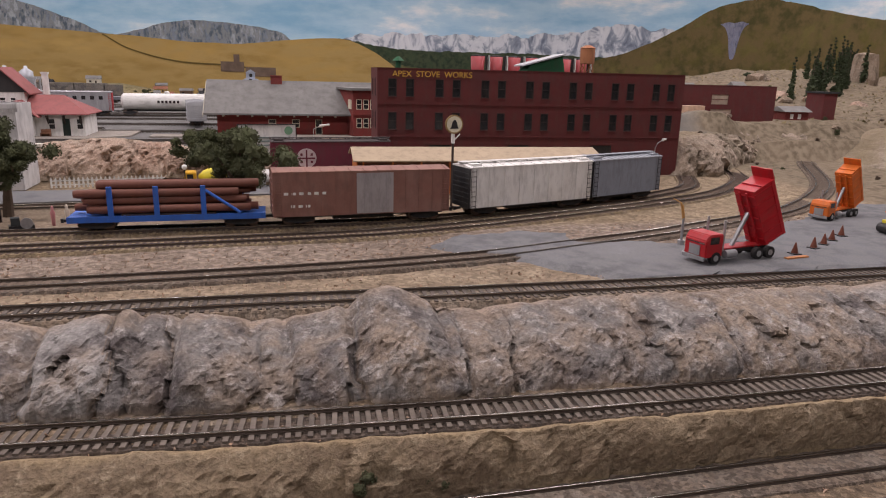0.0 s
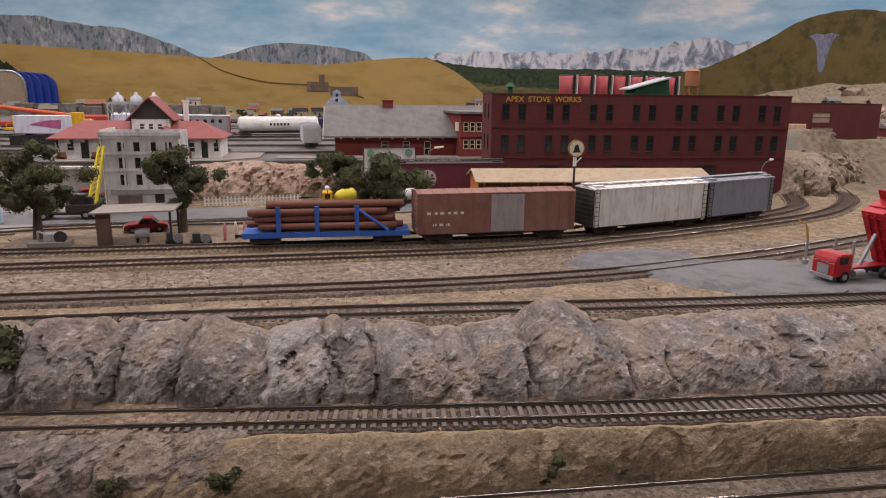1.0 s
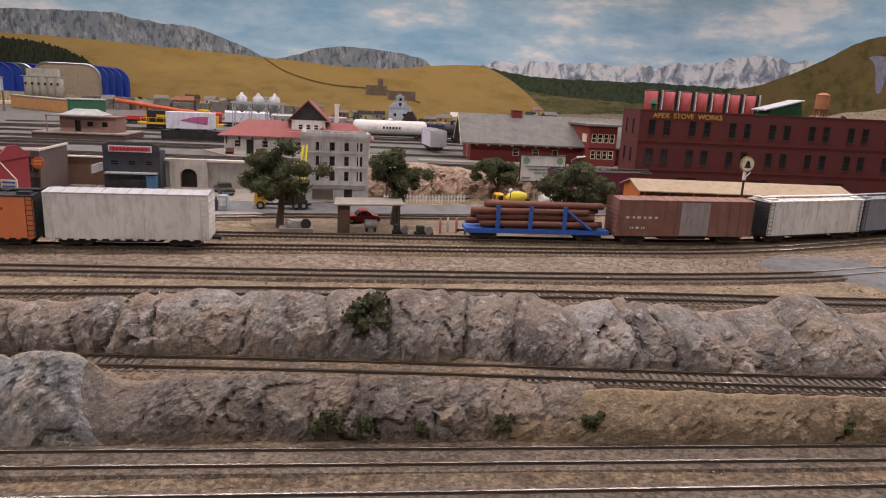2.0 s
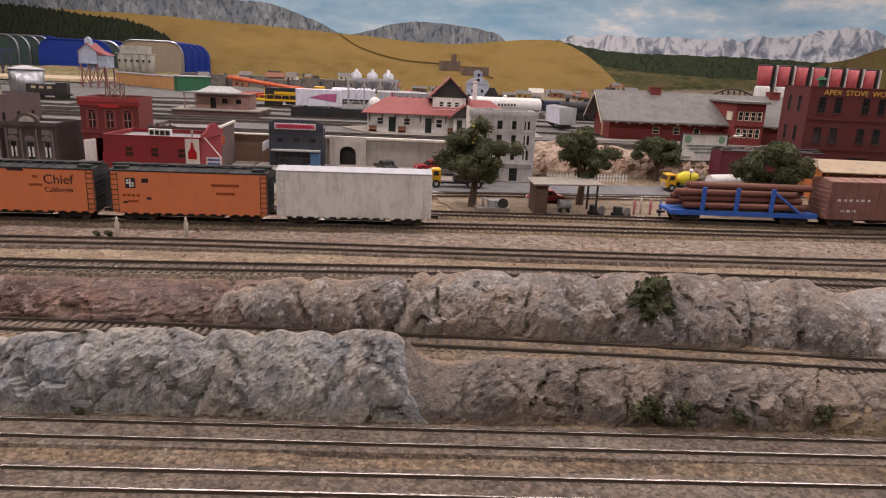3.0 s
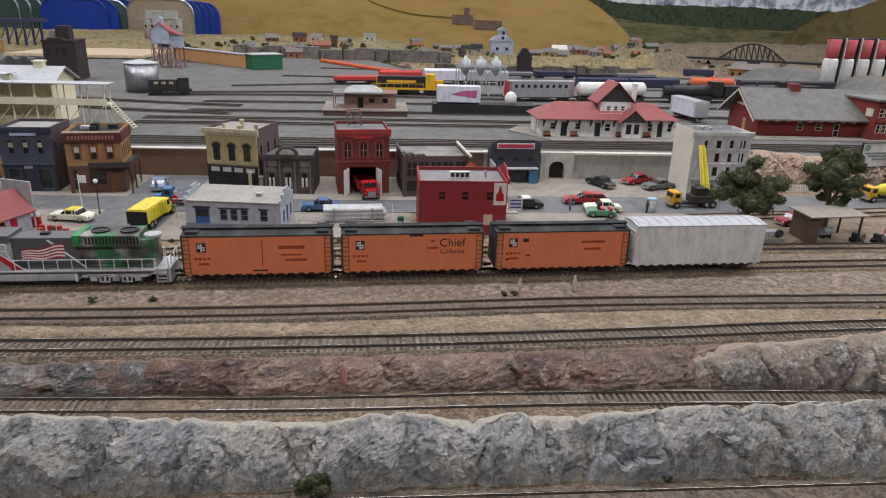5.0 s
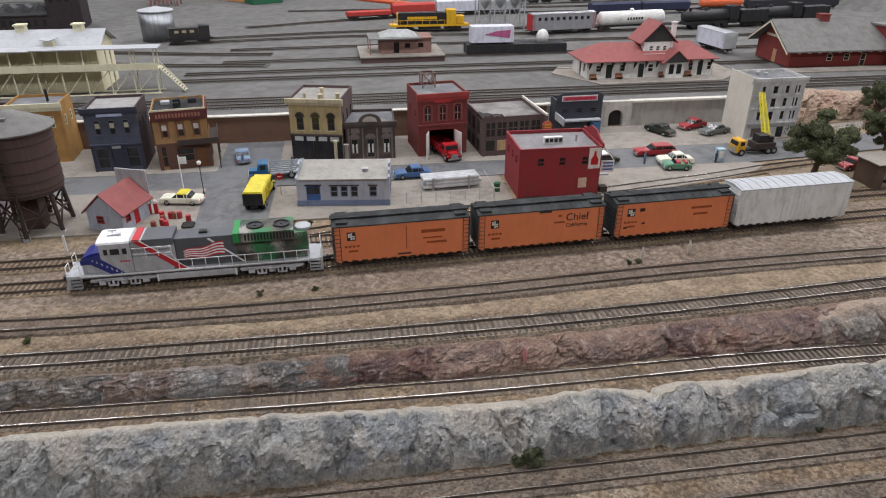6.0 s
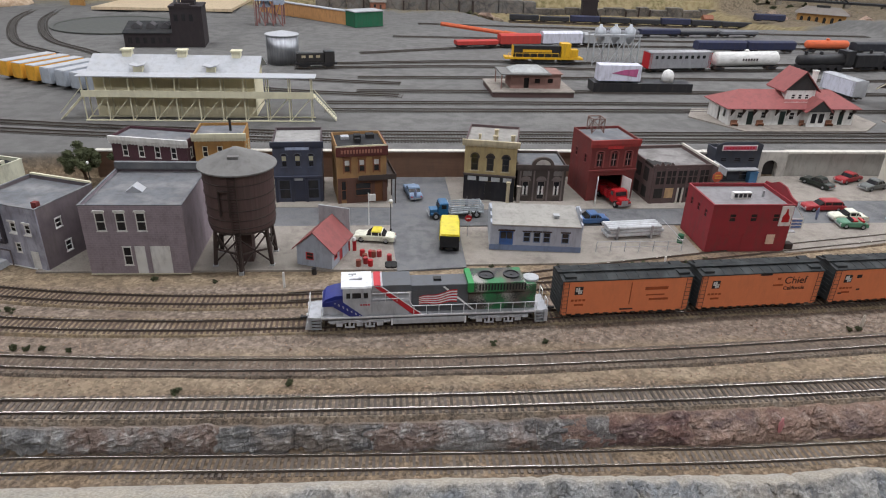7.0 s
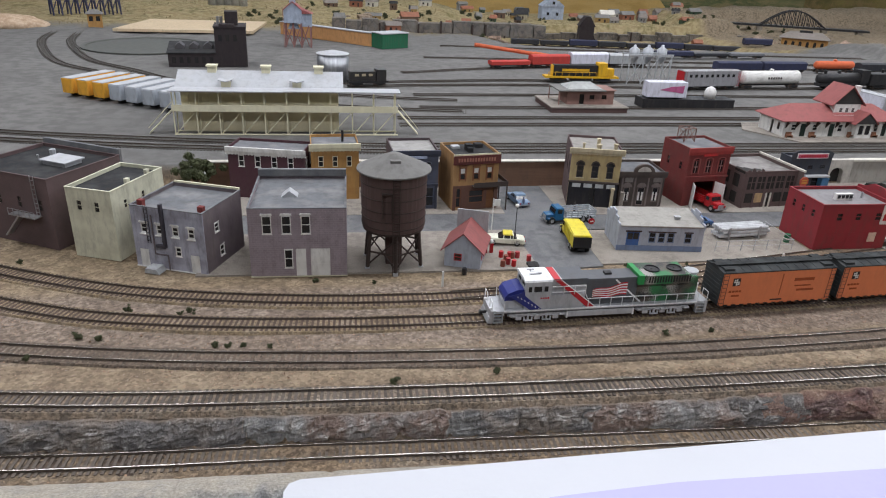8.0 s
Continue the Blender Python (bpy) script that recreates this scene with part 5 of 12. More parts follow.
# Town, front row
h1 = block_house("corner_building", "dark brown brick building with a fire escape", at(-1.96, 0.815, -28), 0.135, 0.12, 0.094, BROWNBRICK, DARKROOF, front=window_rows(0.135, 4, 0.05, 0.066, 0.008), right=[(0.03, 0.04, 0.05, 0.066), (0.075, 0.085, 0.05, 0.066)], trim=BROWNBRICK)
part("fire_escape", boxes((0.075, 0.118, -0.012, -0.0005, 0.043, 0.0445), (0.075, 0.118, -0.012, -0.0115, 0.052, 0.0526), *[(0.075 + i * 0.0086, 0.0756 + i * 0.0086, -0.012, -0.0115, 0.0445, 0.052) for i in range(6)]), STEEL, h1)
part("stair", prisms(([(0.06, 0.012), (0.063, 0.012), (0.093, 0.0445), (0.09, 0.0445)], -0.011, -0.002, "y")), STEEL, h1)
part("roof_hatch", boxes((0.070, 0.108, 0.055, 0.082, 0.0901, 0.0955), (0.067, 0.111, 0.052, 0.085, 0.0956, 0.0972)), TIN, h1, "pale roof hatch")
part("roof_vent", tubes(((0.05, 0.09, 0.09), (0.05, 0.09, 0.099), 0.004)), TIN, h1)
part("parapet", boxes((0.0, 0.135, 0.1205, 0.1245, 0.0, 0.102)), TARROOF, h1, "grey back parapet")
for side in (0.112, 0.1175):
    part("ladder_rail", tubes(((side, -0.0022, 0.045), (side, -0.0022, 0.097), 0.0005), sides=5), STEEL, h1)
for k in range(8):
    part("ladder_rung", tubes(((0.112, -0.0022, 0.049 + k * 0.006), (0.1175, -0.0022, 0.049 + k * 0.006), 0.0004), sides=5), STEEL, h1)
roof_clutter(h1, 0.135, 0.12, 0.09, 3, 2)
h2 = block_house("cream_building", "tall narrow cream stucco building with a black roof", at(-1.815, 0.736, -21), 0.062, 0.105, 0.0905, CREAM, DARKROOF, front=[(0.013, 0.021, 0.062, 0.076), (0.037, 0.045, 0.062, 0.076)], right=[(0.02, 0.027, 0.062, 0.074), (0.055, 0.062, 0.062, 0.074)], trim=CREAM)
for y in (0.035, 0.075):
    part("chimney", boxes((0.056, 0.0605, y, y + 0.006, 0.0865, 0.096)), CREAM, h2)
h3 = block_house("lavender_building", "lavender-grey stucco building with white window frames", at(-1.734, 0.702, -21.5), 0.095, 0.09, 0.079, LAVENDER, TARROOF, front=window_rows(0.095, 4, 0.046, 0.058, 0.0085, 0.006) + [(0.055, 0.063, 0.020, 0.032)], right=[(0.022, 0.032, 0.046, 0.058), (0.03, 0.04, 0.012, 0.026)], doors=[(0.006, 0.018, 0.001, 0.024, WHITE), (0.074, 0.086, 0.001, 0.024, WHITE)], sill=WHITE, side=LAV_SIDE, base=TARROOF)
part("wall_coping", boxes((0.002, 0.094, 0.0885, 0.0912, 0.0795, 0.0822)), CREAMTIMBER, h3, "pale coping of the back wall")
part("plinth_line", boxes((-0.0004, 0.0954, -0.0009, -0.00005, 0, 0.0012)), WHITE, h3)
part("drain_pipe", tubes(((0.028, -0.0012, 0.02), (0.028, -0.0012, 0.07), 0.0009), ((0.028, -0.0012, 0.02), (0.045, -0.0012, 0.02), 0.0009), ((0.045, -0.0012, 0.02), (0.045, -0.0012, 0.001), 0.0009)), LAV_SIDE, h3)
for x, y in ((0.008, 0.004), (0.086, 0.006)):
    part("chimney", boxes((x, x + 0.007, y, y + 0.006, 0.075, 0.085)), FIRE_BRICK, h3)
for q in window_rows(0.095, 4, 0.046, 0.058, 0.0085, 0.006):
    part("window_hood", prisms(([(q[0] - 0.0018, 0.0592), (q[1] + 0.0018, 0.0592), (q[1] + 0.0010, 0.0612), (q[0] - 0.0010, 0.0612)], -0.0018, -0.0007, "y")), WHITE, h3)
    part("window_sill", boxes((q[0] - 0.0014, q[1] + 0.0014, -0.0022, -0.0010, 0.0438, 0.0452)), WHITE, h3)
DUCT = mat("sooty_pipe", (0.05, 0.045, 0.055), var=0.3)
part("duct", boxes((0.0415, 0.0450, -0.0045, -0.0001, 0.030, 0.086), (0.0320, 0.0415, -0.0045, -0.0001, 0.030, 0.0335), bevel=0.0005), DUCT, h3, "dark square duct")
for side in (0.0205, 0.0245):
    part("ladder_rail", tubes(((side, -0.0022, 0.034), (side, -0.0022, 0.080), 0.0006), sides=5), DUCT, h3)
for k in range(9):
    part("ladder_rung", tubes(((0.0205, -0.0022, 0.037 + k * 0.005), (0.0245, -0.0022, 0.037 + k * 0.005), 0.0004), sides=5), DUCT, h3)
part("loading_step", prisms(([(0.02, 0.0), (0.04, 0.0), (0.036, 0.006), (0.022, 0.006)], -0.016, -0.0005, "y")), GREYPLASTIC, h3)
h4 = block_house("mauve_warehouse", "mauve-grey block warehouse with white doors", at(-1.594, 0.659, -1), 0.114, 0.125, 0.088, MAUVE, TARROOF, front=[(0.016, 0.027, 0.056, 0.079), (0.0385, 0.0495, 0.056, 0.079), (0.061, 0.072, 0.056, 0.079), (0.040, 0.050, 0.012, 0.036)], doors=[(0.0535, 0.0655, 0.001, 0.037, WHITE), (0.071, 0.094, 0.001, 0.037, WHITE)], sill=WHITE, base=TARROOF)
for a in (0.016, 0.0385, 0.061):
    part("window_hood", prisms(([(a - 0.0016, 0.0802), (a + 0.0126, 0.0802), (a + 0.0116, 0.0822), (a - 0.0006, 0.0822)], -0.0018, -0.0007, "y")), WHITE, h4)
part("plinth_line", boxes((-0.0004, 0.1144, -0.0009, -0.00005, 0, 0.0012)), CREAMTIMBER, h4)
part("parapet", boxes((0, 0.114, 0.119, 0.1248, 0.0888, 0.098)), TARROOF, h4)
part("skylight", prisms(([(0.035, 0.0842), (0.055, 0.0842), (0.045, 0.092)], 0.05, 0.066, "y")), TIN, h4)

# Water tower
wt = thing("water_tower", at(-1.421, 0.694), "brown wooden water tower with a conical grey roof on timber legs", "water tower")
part("tank", lathe([(0.0375, 0.0525), (0.0392, 0.0535), (0.0408, 0.124), (0.0408, 0.125)], 40), TANKWOOD, wt, smooth=False)
part("roof", lathe([(0.0455, 0.1245), (0.0455, 0.1262), (0.024, 0.1365), (0.006, 0.1445), (0.0005, 0.145)], 32), ROOFGREY, wt, "weathered grey conical roof")
for z in (0.058, 0.068, 0.080, 0.095, 0.111):
    r = 0.0396 + (z - 0.0615) * 0.0208
    part("hoop", lathe([(r, z), (r + 0.0006, z + 0.0001), (r + 0.0006, z + 0.0009), (r, z + 0.001)], 40), TIMBER, wt)
part("roof_hatch", boxes((-0.006, 0.006, -0.022, -0.012, 0.136, 0.1405)), ROOFGREY, wt)
for i in range(6):
    a = math.radians(30 + 60 * i)
    c, s = math.cos(a), math.sin(a)
    part("leg", tubes(((c * 0.039, s * 0.039, 0), (c * 0.0345, s * 0.0345, 0.050), 0.0026)), TIMBER, wt)
    a2 = a + math.radians(60)
    part("brace", tubes(((c * 0.0387, s * 0.0387, 0.006), (math.cos(a2) * 0.0350, math.sin(a2) * 0.0350, 0.044), 0.0011), sides=5), TIMBER, wt)
    part("brace", tubes(((math.cos(a2) * 0.0385, math.sin(a2) * 0.0385, 0.006), (c * 0.0348, s * 0.0348, 0.044), 0.0011), sides=5), TIMBER, wt)
    part("girt", tubes(((c * 0.037, s * 0.037, 0.024), (math.cos(a2) * 0.037, math.sin(a2) * 0.037, 0.024), 0.0013), sides=5), TIMBER, wt)
    part("footing", boxes((c * 0.039 - 0.003, c * 0.039 + 0.003, s * 0.039 - 0.003, s * 0.039 + 0.003, -0.001, 0.003)), GREYPLASTIC, wt)
part("deck", lathe([(0.0385, 0.0500), (0.0385, 0.0526)], 24), TIMBER, wt)
part("frost_box", boxes((-0.010, 0.010, -0.010, 0.010, 0.0, 0.050)), TANKWOOD, wt)
rods = [((-0.004, -0.0415, 0.0), (-0.004, -0.0425, 0.125), 0.0005), ((0.004, -0.0415, 0.0), (0.004, -0.0425, 0.125), 0.0005)]
rods += [((-0.004, -0.0415 - 0.001 * i / 34, 0.005 + i * 0.0034), (0.004, -0.0415 - 0.001 * i / 34, 0.005 + i * 0.0034), 0.0004) for i in range(35)]
part("ladder", tubes(*rods, sides=4), TIMBER, wt)
part("spout_frame", boxes((-0.017, -0.0155, -0.0415, -0.0365, 0.075, 0.105), (-0.006, -0.0045, -0.0425, -0.040, 0.075, 0.105), (-0.017, -0.0045, -0.0425, -0.0365, 0.105, 0.1065)), TIMBER, wt)

# Filling station hut
gs = thing("filling_station", at(-1.357, 0.676, -20), "small pale grey hut with a red gable roof", "building", "town buildings")
GW, GD = 0.046, 0.055
bm = bmesh.new()
panel_wall(bm, GW, 0.026, 0.0014, [(0.012, 0.022, 0.010, 0.020)], (0, 0), "x")
part("wall", bm, BLUEWALL, gs)
part("gable", prisms(([(0, 0.026), (GW, 0.026), (GW / 2, 0.046)], 0, 0.0014, "y")), BLUEWALL, gs)
part("gable", prisms(([(0, 0.026), (GW, 0.026), (GW / 2, 0.046)], GD - 0.0014, GD, "y")), BLUEWALL, gs)
part("wall", boxes((0, GW, GD - 0.0014, GD, 0, 0.026)), BLUEWALL, gs)
part("wall", boxes((0, 0.0014, 0.0014, GD - 0.0014, 0, 0.026)), BLUEWALL, gs)
bm = bmesh.new()
panel_wall(bm, GD - 0.0028, 0.026, 0.0014, [(0.006, 0.015, 0.010, 0.021), (0.022, 0.032, 0.0, 0.022)], (GW, 0.0014), "y", True)
part("wall", bm, BLUEWALL, gs)
fit_window(gs, (0.012, 0.022, 0.010, 0.020), ("x", 0, -1), REDPAINT)
fit_window(gs, (0.0074, 0.0164, 0.010, 0.021), ("y", GW, 1), REDPAINT)
part("door", boxes((GW - 0.0012, GW - 0.0006, 0.0234, 0.0334, 0, 0.022)), REDPAINT, gs)
for sgn in (0, 1):
    pts = [(GW / 2, 0.0475), (GW / 2, 0.049), (-0.005, 0.0235), (-0.005, 0.022)]
    if sgn:
        pts = [(GW - p[0], p[1]) for p in pts][::-1]
    part("roof", prisms((pts, -0.003, GD + 0.003, "y")), REDROOF, gs, "faded red roof slope")
part("billboard", boxes((0.004, 0.046, GD + 0.004, GD + 0.006, 0.014, 0.058), (0.008, 0.01, GD + 0.006, GD + 0.008, 0, 0.05), (0.04, 0.042, GD + 0.006, GD + 0.008, 0, 0.05)), GREYPLASTIC, gs, "blank grey back of a sign board")

# Pale blue shop
bs = block_house("blue_shop", "low pale blue plaster shop with stepped parapets", at(-1.112, 0.711, -6.5), 0.119, 0.062, 0.036, BLUEWALL, mat("pale_roof", (0.32, 0.305, 0.275), var=0.16, scale=30, dirt=(0.24, 0.225, 0.205), dirt_amount=0.5), front=[(0.043, 0.0525, 0.0135, 0.0285), (0.056, 0.0655, 0.0135, 0.0285), (0.069, 0.0785, 0.0135, 0.0285), (0.093, 0.103, 0.0135, 0.0285)], right=[(0.01, 0.017, 0.01, 0.026), (0.026, 0.033, 0.006, 0.028), (0.044, 0.051, 0.01, 0.026)], doors=[(0.012, 0.030, 0.001, 0.029, BLUETRIM)], trim=SLATEBAND, base=BLUEWALL)
part("shed_roof", prisms(([(-0.0022, 0.0370), (0.0615, 0.0415), (0.0615, 0.0430), (-0.0022, 0.0385)], 0.0018, 0.1168, "x")), MATS["pale_roof"], bs, "dusty beige felt roof sloping to the front")
part("door_lintel", boxes((0.010, 0.032, -0.0014, -0.0001, 0.029, 0.0308)), TIMBER, bs)
part("door_pane", boxes((0.0135, 0.0205, -0.0004, 0.0002, 0.018, 0.027)), GLASS, bs)
part("door_pane", boxes((0.0215, 0.0285, -0.0004, 0.0002, 0.018, 0.027)), GLASS, bs)
for lx in (0.0415, 0.0545, 0.0675, 0.0915):
    part("window_lintel", boxes((lx, lx + 0.0125, -0.0012, -0.0001, 0.0285, 0.0300)), TIMBER, bs)
for x0 in (-0.0006, 0.1174):
    part("stepped_parapet", prisms(([(-0.001, 0.034), (0.063, 0.034), (0.063, 0.040), (0.052, 0.040), (0.052, 0.046), (0.040, 0.046), (0.040, 0.051), (0.022, 0.051), (0.022, 0.046), (0.010, 0.046), (0.010, 0.041), (-0.001, 0.041)], x0, x0 + 0.0022, "x")), BLUEWALL, bs)
part("plinth", boxes((-0.0006, 0.1196, -0.0008, -0.00005, 0, 0.009)), SLATEBAND, bs, "grey-blue painted plinth")
part("chimney", boxes((0.084, 0.09, 0.02, 0.026, 0.031, 0.043), (0.083, 0.091, 0.019, 0.027, 0.043, 0.0445)), GREYPLASTIC, bs)

# Red corner shop
rs = block_house("red_shop", "red painted two-storey shop with a side mural board", at(-0.823, 0.697, -0.5), 0.111, 0.08, 0.068, RED_STUCCO, mat("mauve_grey_roof", (0.21, 0.20, 0.205), var=0.2, dirt=(0.27, 0.26, 0.26), dirt_amount=0.4), front=[(0.024, 0.034, 0.044, 0.056), (0.053, 0.063, 0.044, 0.056), (0.084, 0.094, 0.044, 0.056)], left=[(0.012, 0.02, 0.044, 0.056), (0.034, 0.042, 0.044, 0.056), (0.056, 0.064, 0.044, 0.056)], trim=RED_STUCCO, base=RED_STUCCO)
part("skylight", boxes((0.040, 0.066, 0.03, 0.036, 0.064, 0.0735)), WHITE, rs, "white skylight box")
for i in range(4):
    part("skylight_pane", boxes((0.0418 + i * 0.0062, 0.0462 + i * 0.0062, 0.0292, 0.0298, 0.067, 0.072)), GLASS, rs)
part("roof_vent", tubes(((0.088, 0.04, 0.064), (0.088, 0.04, 0.073), 0.0016)), STEEL, rs)
part("shaped_parapet", prisms(([(0.0, 0.066), (0.08, 0.066), (0.08, 0.072), (0.066, 0.074), (0.05, 0.082), (0.03, 0.082), (0.014, 0.074), (0.0, 0.072)], 0.1115, 0.1135, "x")), RED_STUCCO, rs)
part("poster", boxes((0.0935, 0.1095, -0.0012, -0.0002, 0.0385, 0.067)), WHITE, rs, "white poster with a red figure shape")
part("poster_shape", prisms(([(0.0965, 0.044), (0.1065, 0.044), (0.1065, 0.052), (0.1035, 0.056), (0.1025, 0.063), (0.1005, 0.063), (0.0995, 0.056), (0.0965, 0.052)], -0.0016, -0.00125, "y")), REDPAINT, rs)
part("notice", boxes((0.082, 0.0935, -0.0009, -0.0002, 0.012, 0.026)), mat("faded_notice", (0.62, 0.48, 0.38), var=0.2, scale=150), rs, "faded pink notice")
for x in (0.018, 0.048, 0.079):
    part("blind_window", boxes((x, x + 0.0008, -0.0006, -0.0001, 0.008, 0.026), (x, x + 0.014, -0.0006, -0.0001, 0.026, 0.0268)), RED_STUCCO, rs)

part("side_sign", boxes((0.1145, 0.1325, 0.006, 0.0075, 0.030, 0.046)), WHITE, rs, "white signboard with blue bars")
for z in (0.033, 0.0375, 0.042):
    part("sign_bar", boxes((0.1165, 0.1305, 0.0053, 0.0059, z, z + 0.002)), BLUETRIM, rs)
part("sign_strut", tubes(((0.1136, 0.007, 0.068), (0.1320, 0.007, 0.046), 0.0006), sides=6), WHITE, rs)
part("shop_awning", boxes((0.1136, 0.128, 0.010, 0.06, 0.0235, 0.025)), GREYPLASTIC, rs)
part("crate", boxes((0.115, 0.126, 0.004, 0.014, 0.0, 0.009)), TIMBER, rs)

# Town, back row
b1 = block_house("maroon_building", "maroon brick building with a white cornice", at(-1.655, 0.945, -12), 0.118, 0.055, 0.082, brick_mat("maroon_brick", (0.085, 0.034, 0.045), (0.065, 0.028, 0.038), (0.12, 0.075, 0.08)), TARROOF, front=window_rows(0.118, 4, 0.052, 0.07, 0.009, 0.008), right=window_rows(0.05, 2, 0.052, 0.068, 0.008), sill=WHITE, cornice=(WHITE, 0.003, 0.006))
b2 = block_house("mustard_building", "mustard yellow building with a cream cornice", at(-1.529, 0.925, 3), 0.073, 0.06, 0.091, MUSTARD, TARROOF, front=window_rows(0.073, 3, 0.055, 0.072, 0.008, 0.004), right=window_rows(0.056, 2, 0.055, 0.07, 0.008), cornice=(CREAMTIMBER, 0.003, 0.006), trim=CREAMTIMBER)
part("chimney", tubes(((0.05, 0.03, 0.087), (0.05, 0.03, 0.105), 0.002)), BLACK, b2)
CURTAIN = mat("curtained_window", (0.10, 0.09, 0.07), rough=0.3, var=0.6, scale=260)
BLIND = mat("yellowed_blind", (0.55, 0.53, 0.36), var=0.1)
SLATE_DARK = mat("slate_shopfront", (0.045, 0.05, 0.075), var=0.2)
PLUM = mat("dull_plum_side", (0.085, 0.06, 0.065), var=0.2, dirt=(0.05, 0.04, 0.045))
hw3 = window_rows(0.07, 3, 0.056, 0.0735, 0.0082, 0.006)
b3 = block_house("slate_building", "dark slate blue shop building with arched upper windows", at(-1.408, 0.877, 3), 0.07, 0.075, 0.094, SLATE, mat("pale_tar_roof", (0.31, 0.30, 0.285), var=0.2, dirt=(0.25, 0.24, 0.23)), front=hw3 + [(0.006, 0.0225, 0.006, 0.036), (0.0475, 0.064, 0.006, 0.036)], right=window_rows(0.07, 3, 0.058, 0.072, 0.008), doors=[(0.026, 0.044, 0.001, 0.036, SLATE_DARK)], trim=SLATE, cornice=(SLATE_DARK, 0.003, 0.005), side=PLUM)
for q in hw3:
    arched_head(b3, (q[0] + q[1]) / 2, q[3], 0.0041, 0, mat("slate_hood", (0.13, 0.14, 0.18), var=0.2), 0.7)
    blind(b3, q, 0, BLIND)
for q in hw3:
    part("window_ledge", boxes((q[0] - 0.001, q[1] + 0.001, -0.0013, -0.0001, q[2] - 0.0014, q[2])), SLATE, b3)
part("name_board", boxes((0.018, 0.052, -0.0032, -0.0022, 0.0825, 0.0865)), mat("pale_blue_board", (0.36, 0.41, 0.54)), b3, "pale blue name board with worn letters")
part("awning", boxes((0.0, 0.07, -0.004, -0.0001, 0.040, 0.0425)), SLATE_DARK, b3)
for x in (0.001, 0.0235, 0.0445, 0.0655):
    part("pilaster", boxes((x, x + 0.0035, -0.0018, -0.0001, 0.0, 0.040)), SLATE_DARK, b3)
part("door_sign", boxes((0.029, 0.041, -0.0026, -0.0018, 0.0355, 0.0395)), GREYPLASTIC, b3)
BROWNSHOP = brick_mat("brown_shop_brick", (0.135, 0.065, 0.045), (0.105, 0.05, 0.038), (0.17, 0.10, 0.08))
RUST = mat("rust_trim", (0.22, 0.09, 0.045))
hw4 = window_rows(0.073, 3, 0.050, 0.069, 0.0088, 0.004)
b4 = block_house("ochre_hotel", "ochre hotel with a dark red frieze and brown brick shopfront", at(-1.316, 0.870, 9), 0.073, 0.072, 0.09, ORANGE_TAN, DARKROOF, front=hw4 + [(0.005, 0.013, 0.006, 0.037), (0.026, 0.050, 0.012, 0.033)], right=window_rows(0.068, 5, 0.048, 0.068, 0.006) + [(0.02, 0.05, 0.008, 0.034)], doors=[(0.055, 0.067, 0.001, 0.034, mat("brown_door", (0.16, 0.07, 0.03)))], trim=RUST, side=ORANGE_TAN, cornice=(CREAMTIMBER, 0.0012, 0.0016))
bm = bmesh.new()
panel_wall(bm, 0.0728, 0.041, 0.0011, [(0.0049, 0.0129, 0.0, 0.037), (0.0259, 0.0499, 0.012, 0.033), (0.0549, 0.0669, 0.0, 0.034)], (0.0001, -0.0012), "x")
part("shopfront", bm, BROWNSHOP, b4, "brown brick shopfront")
part("side_front", boxes((0.0731, 0.0742, 0.0, 0.0215, 0, 0.041), (0.0731, 0.0742, 0.0517, 0.072, 0, 0.041), (0.0731, 0.0742, 0.0215, 0.0517, 0.0345, 0.041)), BROWNSHOP, b4, "brown brick side of the shopfront")
for q in hw4:
    part("window_surround", boxes((q[0] - 0.0014, q[0], -0.0010, -0.0001, q[2] - 0.002, q[3] + 0.002), (q[1], q[1] + 0.0014, -0.0010, -0.0001, q[2] - 0.002, q[3] + 0.002), (q[0] - 0.0022, q[1] + 0.0022, -0.0016, -0.0001, q[3] + 0.002, q[3] + 0.0038)), RUST, b4)
    blind(b4, q, 0, WHITE)
part("frieze", boxes((-0.001, 0.074, -0.0025, -0.0001, 0.0745, 0.0882), (0.0731, 0.0755, -0.001, 0.073, 0.0745, 0.0882)), mat("dark_red_frieze", (0.11, 0.028, 0.025), var=0.2), b4, "dark red frieze with worn lettering")
for i in range(14):
    x = 0.006 + i * 0.0044
    part("letter_bar", boxes((x, x + 0.0028, -0.0031, -0.0026, 0.0790, 0.0845)), mat("worn_letters", (0.34, 0.15, 0.11), var=0.2), b4)
DARKBALC = mat("dark_balcony", (0.06, 0.045, 0.04))
part("balcony", boxes((0.030, 0.086, -0.012, -0.0013, 0.040, 0.0418), (0.0743, 0.086, -0.0013, 0.06, 0.040, 0.0418)), DARKBALC, b4, "dark timber balcony")
for x, y in ((0.0845, -0.0115), (0.0845, 0.02), (0.0845, 0.058)):
    part("post", boxes((x - 0.0008, x + 0.0008, y - 0.0008, y + 0.0008, 0, 0.040)), TIMBER, b4)
part("balcony_rail", boxes((0.030, 0.086, -0.0119, -0.0112, 0.0418, 0.0478), (0.0848, 0.0856, -0.0112, 0.06, 0.0418, 0.0478)), DARKBALC, b4, "boarded dark balcony rail")
for x, y, a, c in ((0.012, 0.045, 0.012, 0.004), (0.030, 0.030, 0.010, 0.010), (0.030, 0.022, 0.008, 0.007), (0.05, 0.045, 0.012, 0.006)):
    part("roof_hatch", boxes((x, x + a, y, y + 0.012, 0.086, 0.086 + c)), DARKROOF if c > 0.005 else TIN, b4)
hw5 = window_rows(0.078, 3, 0.049, 0.069, 0.0105, 0.004)
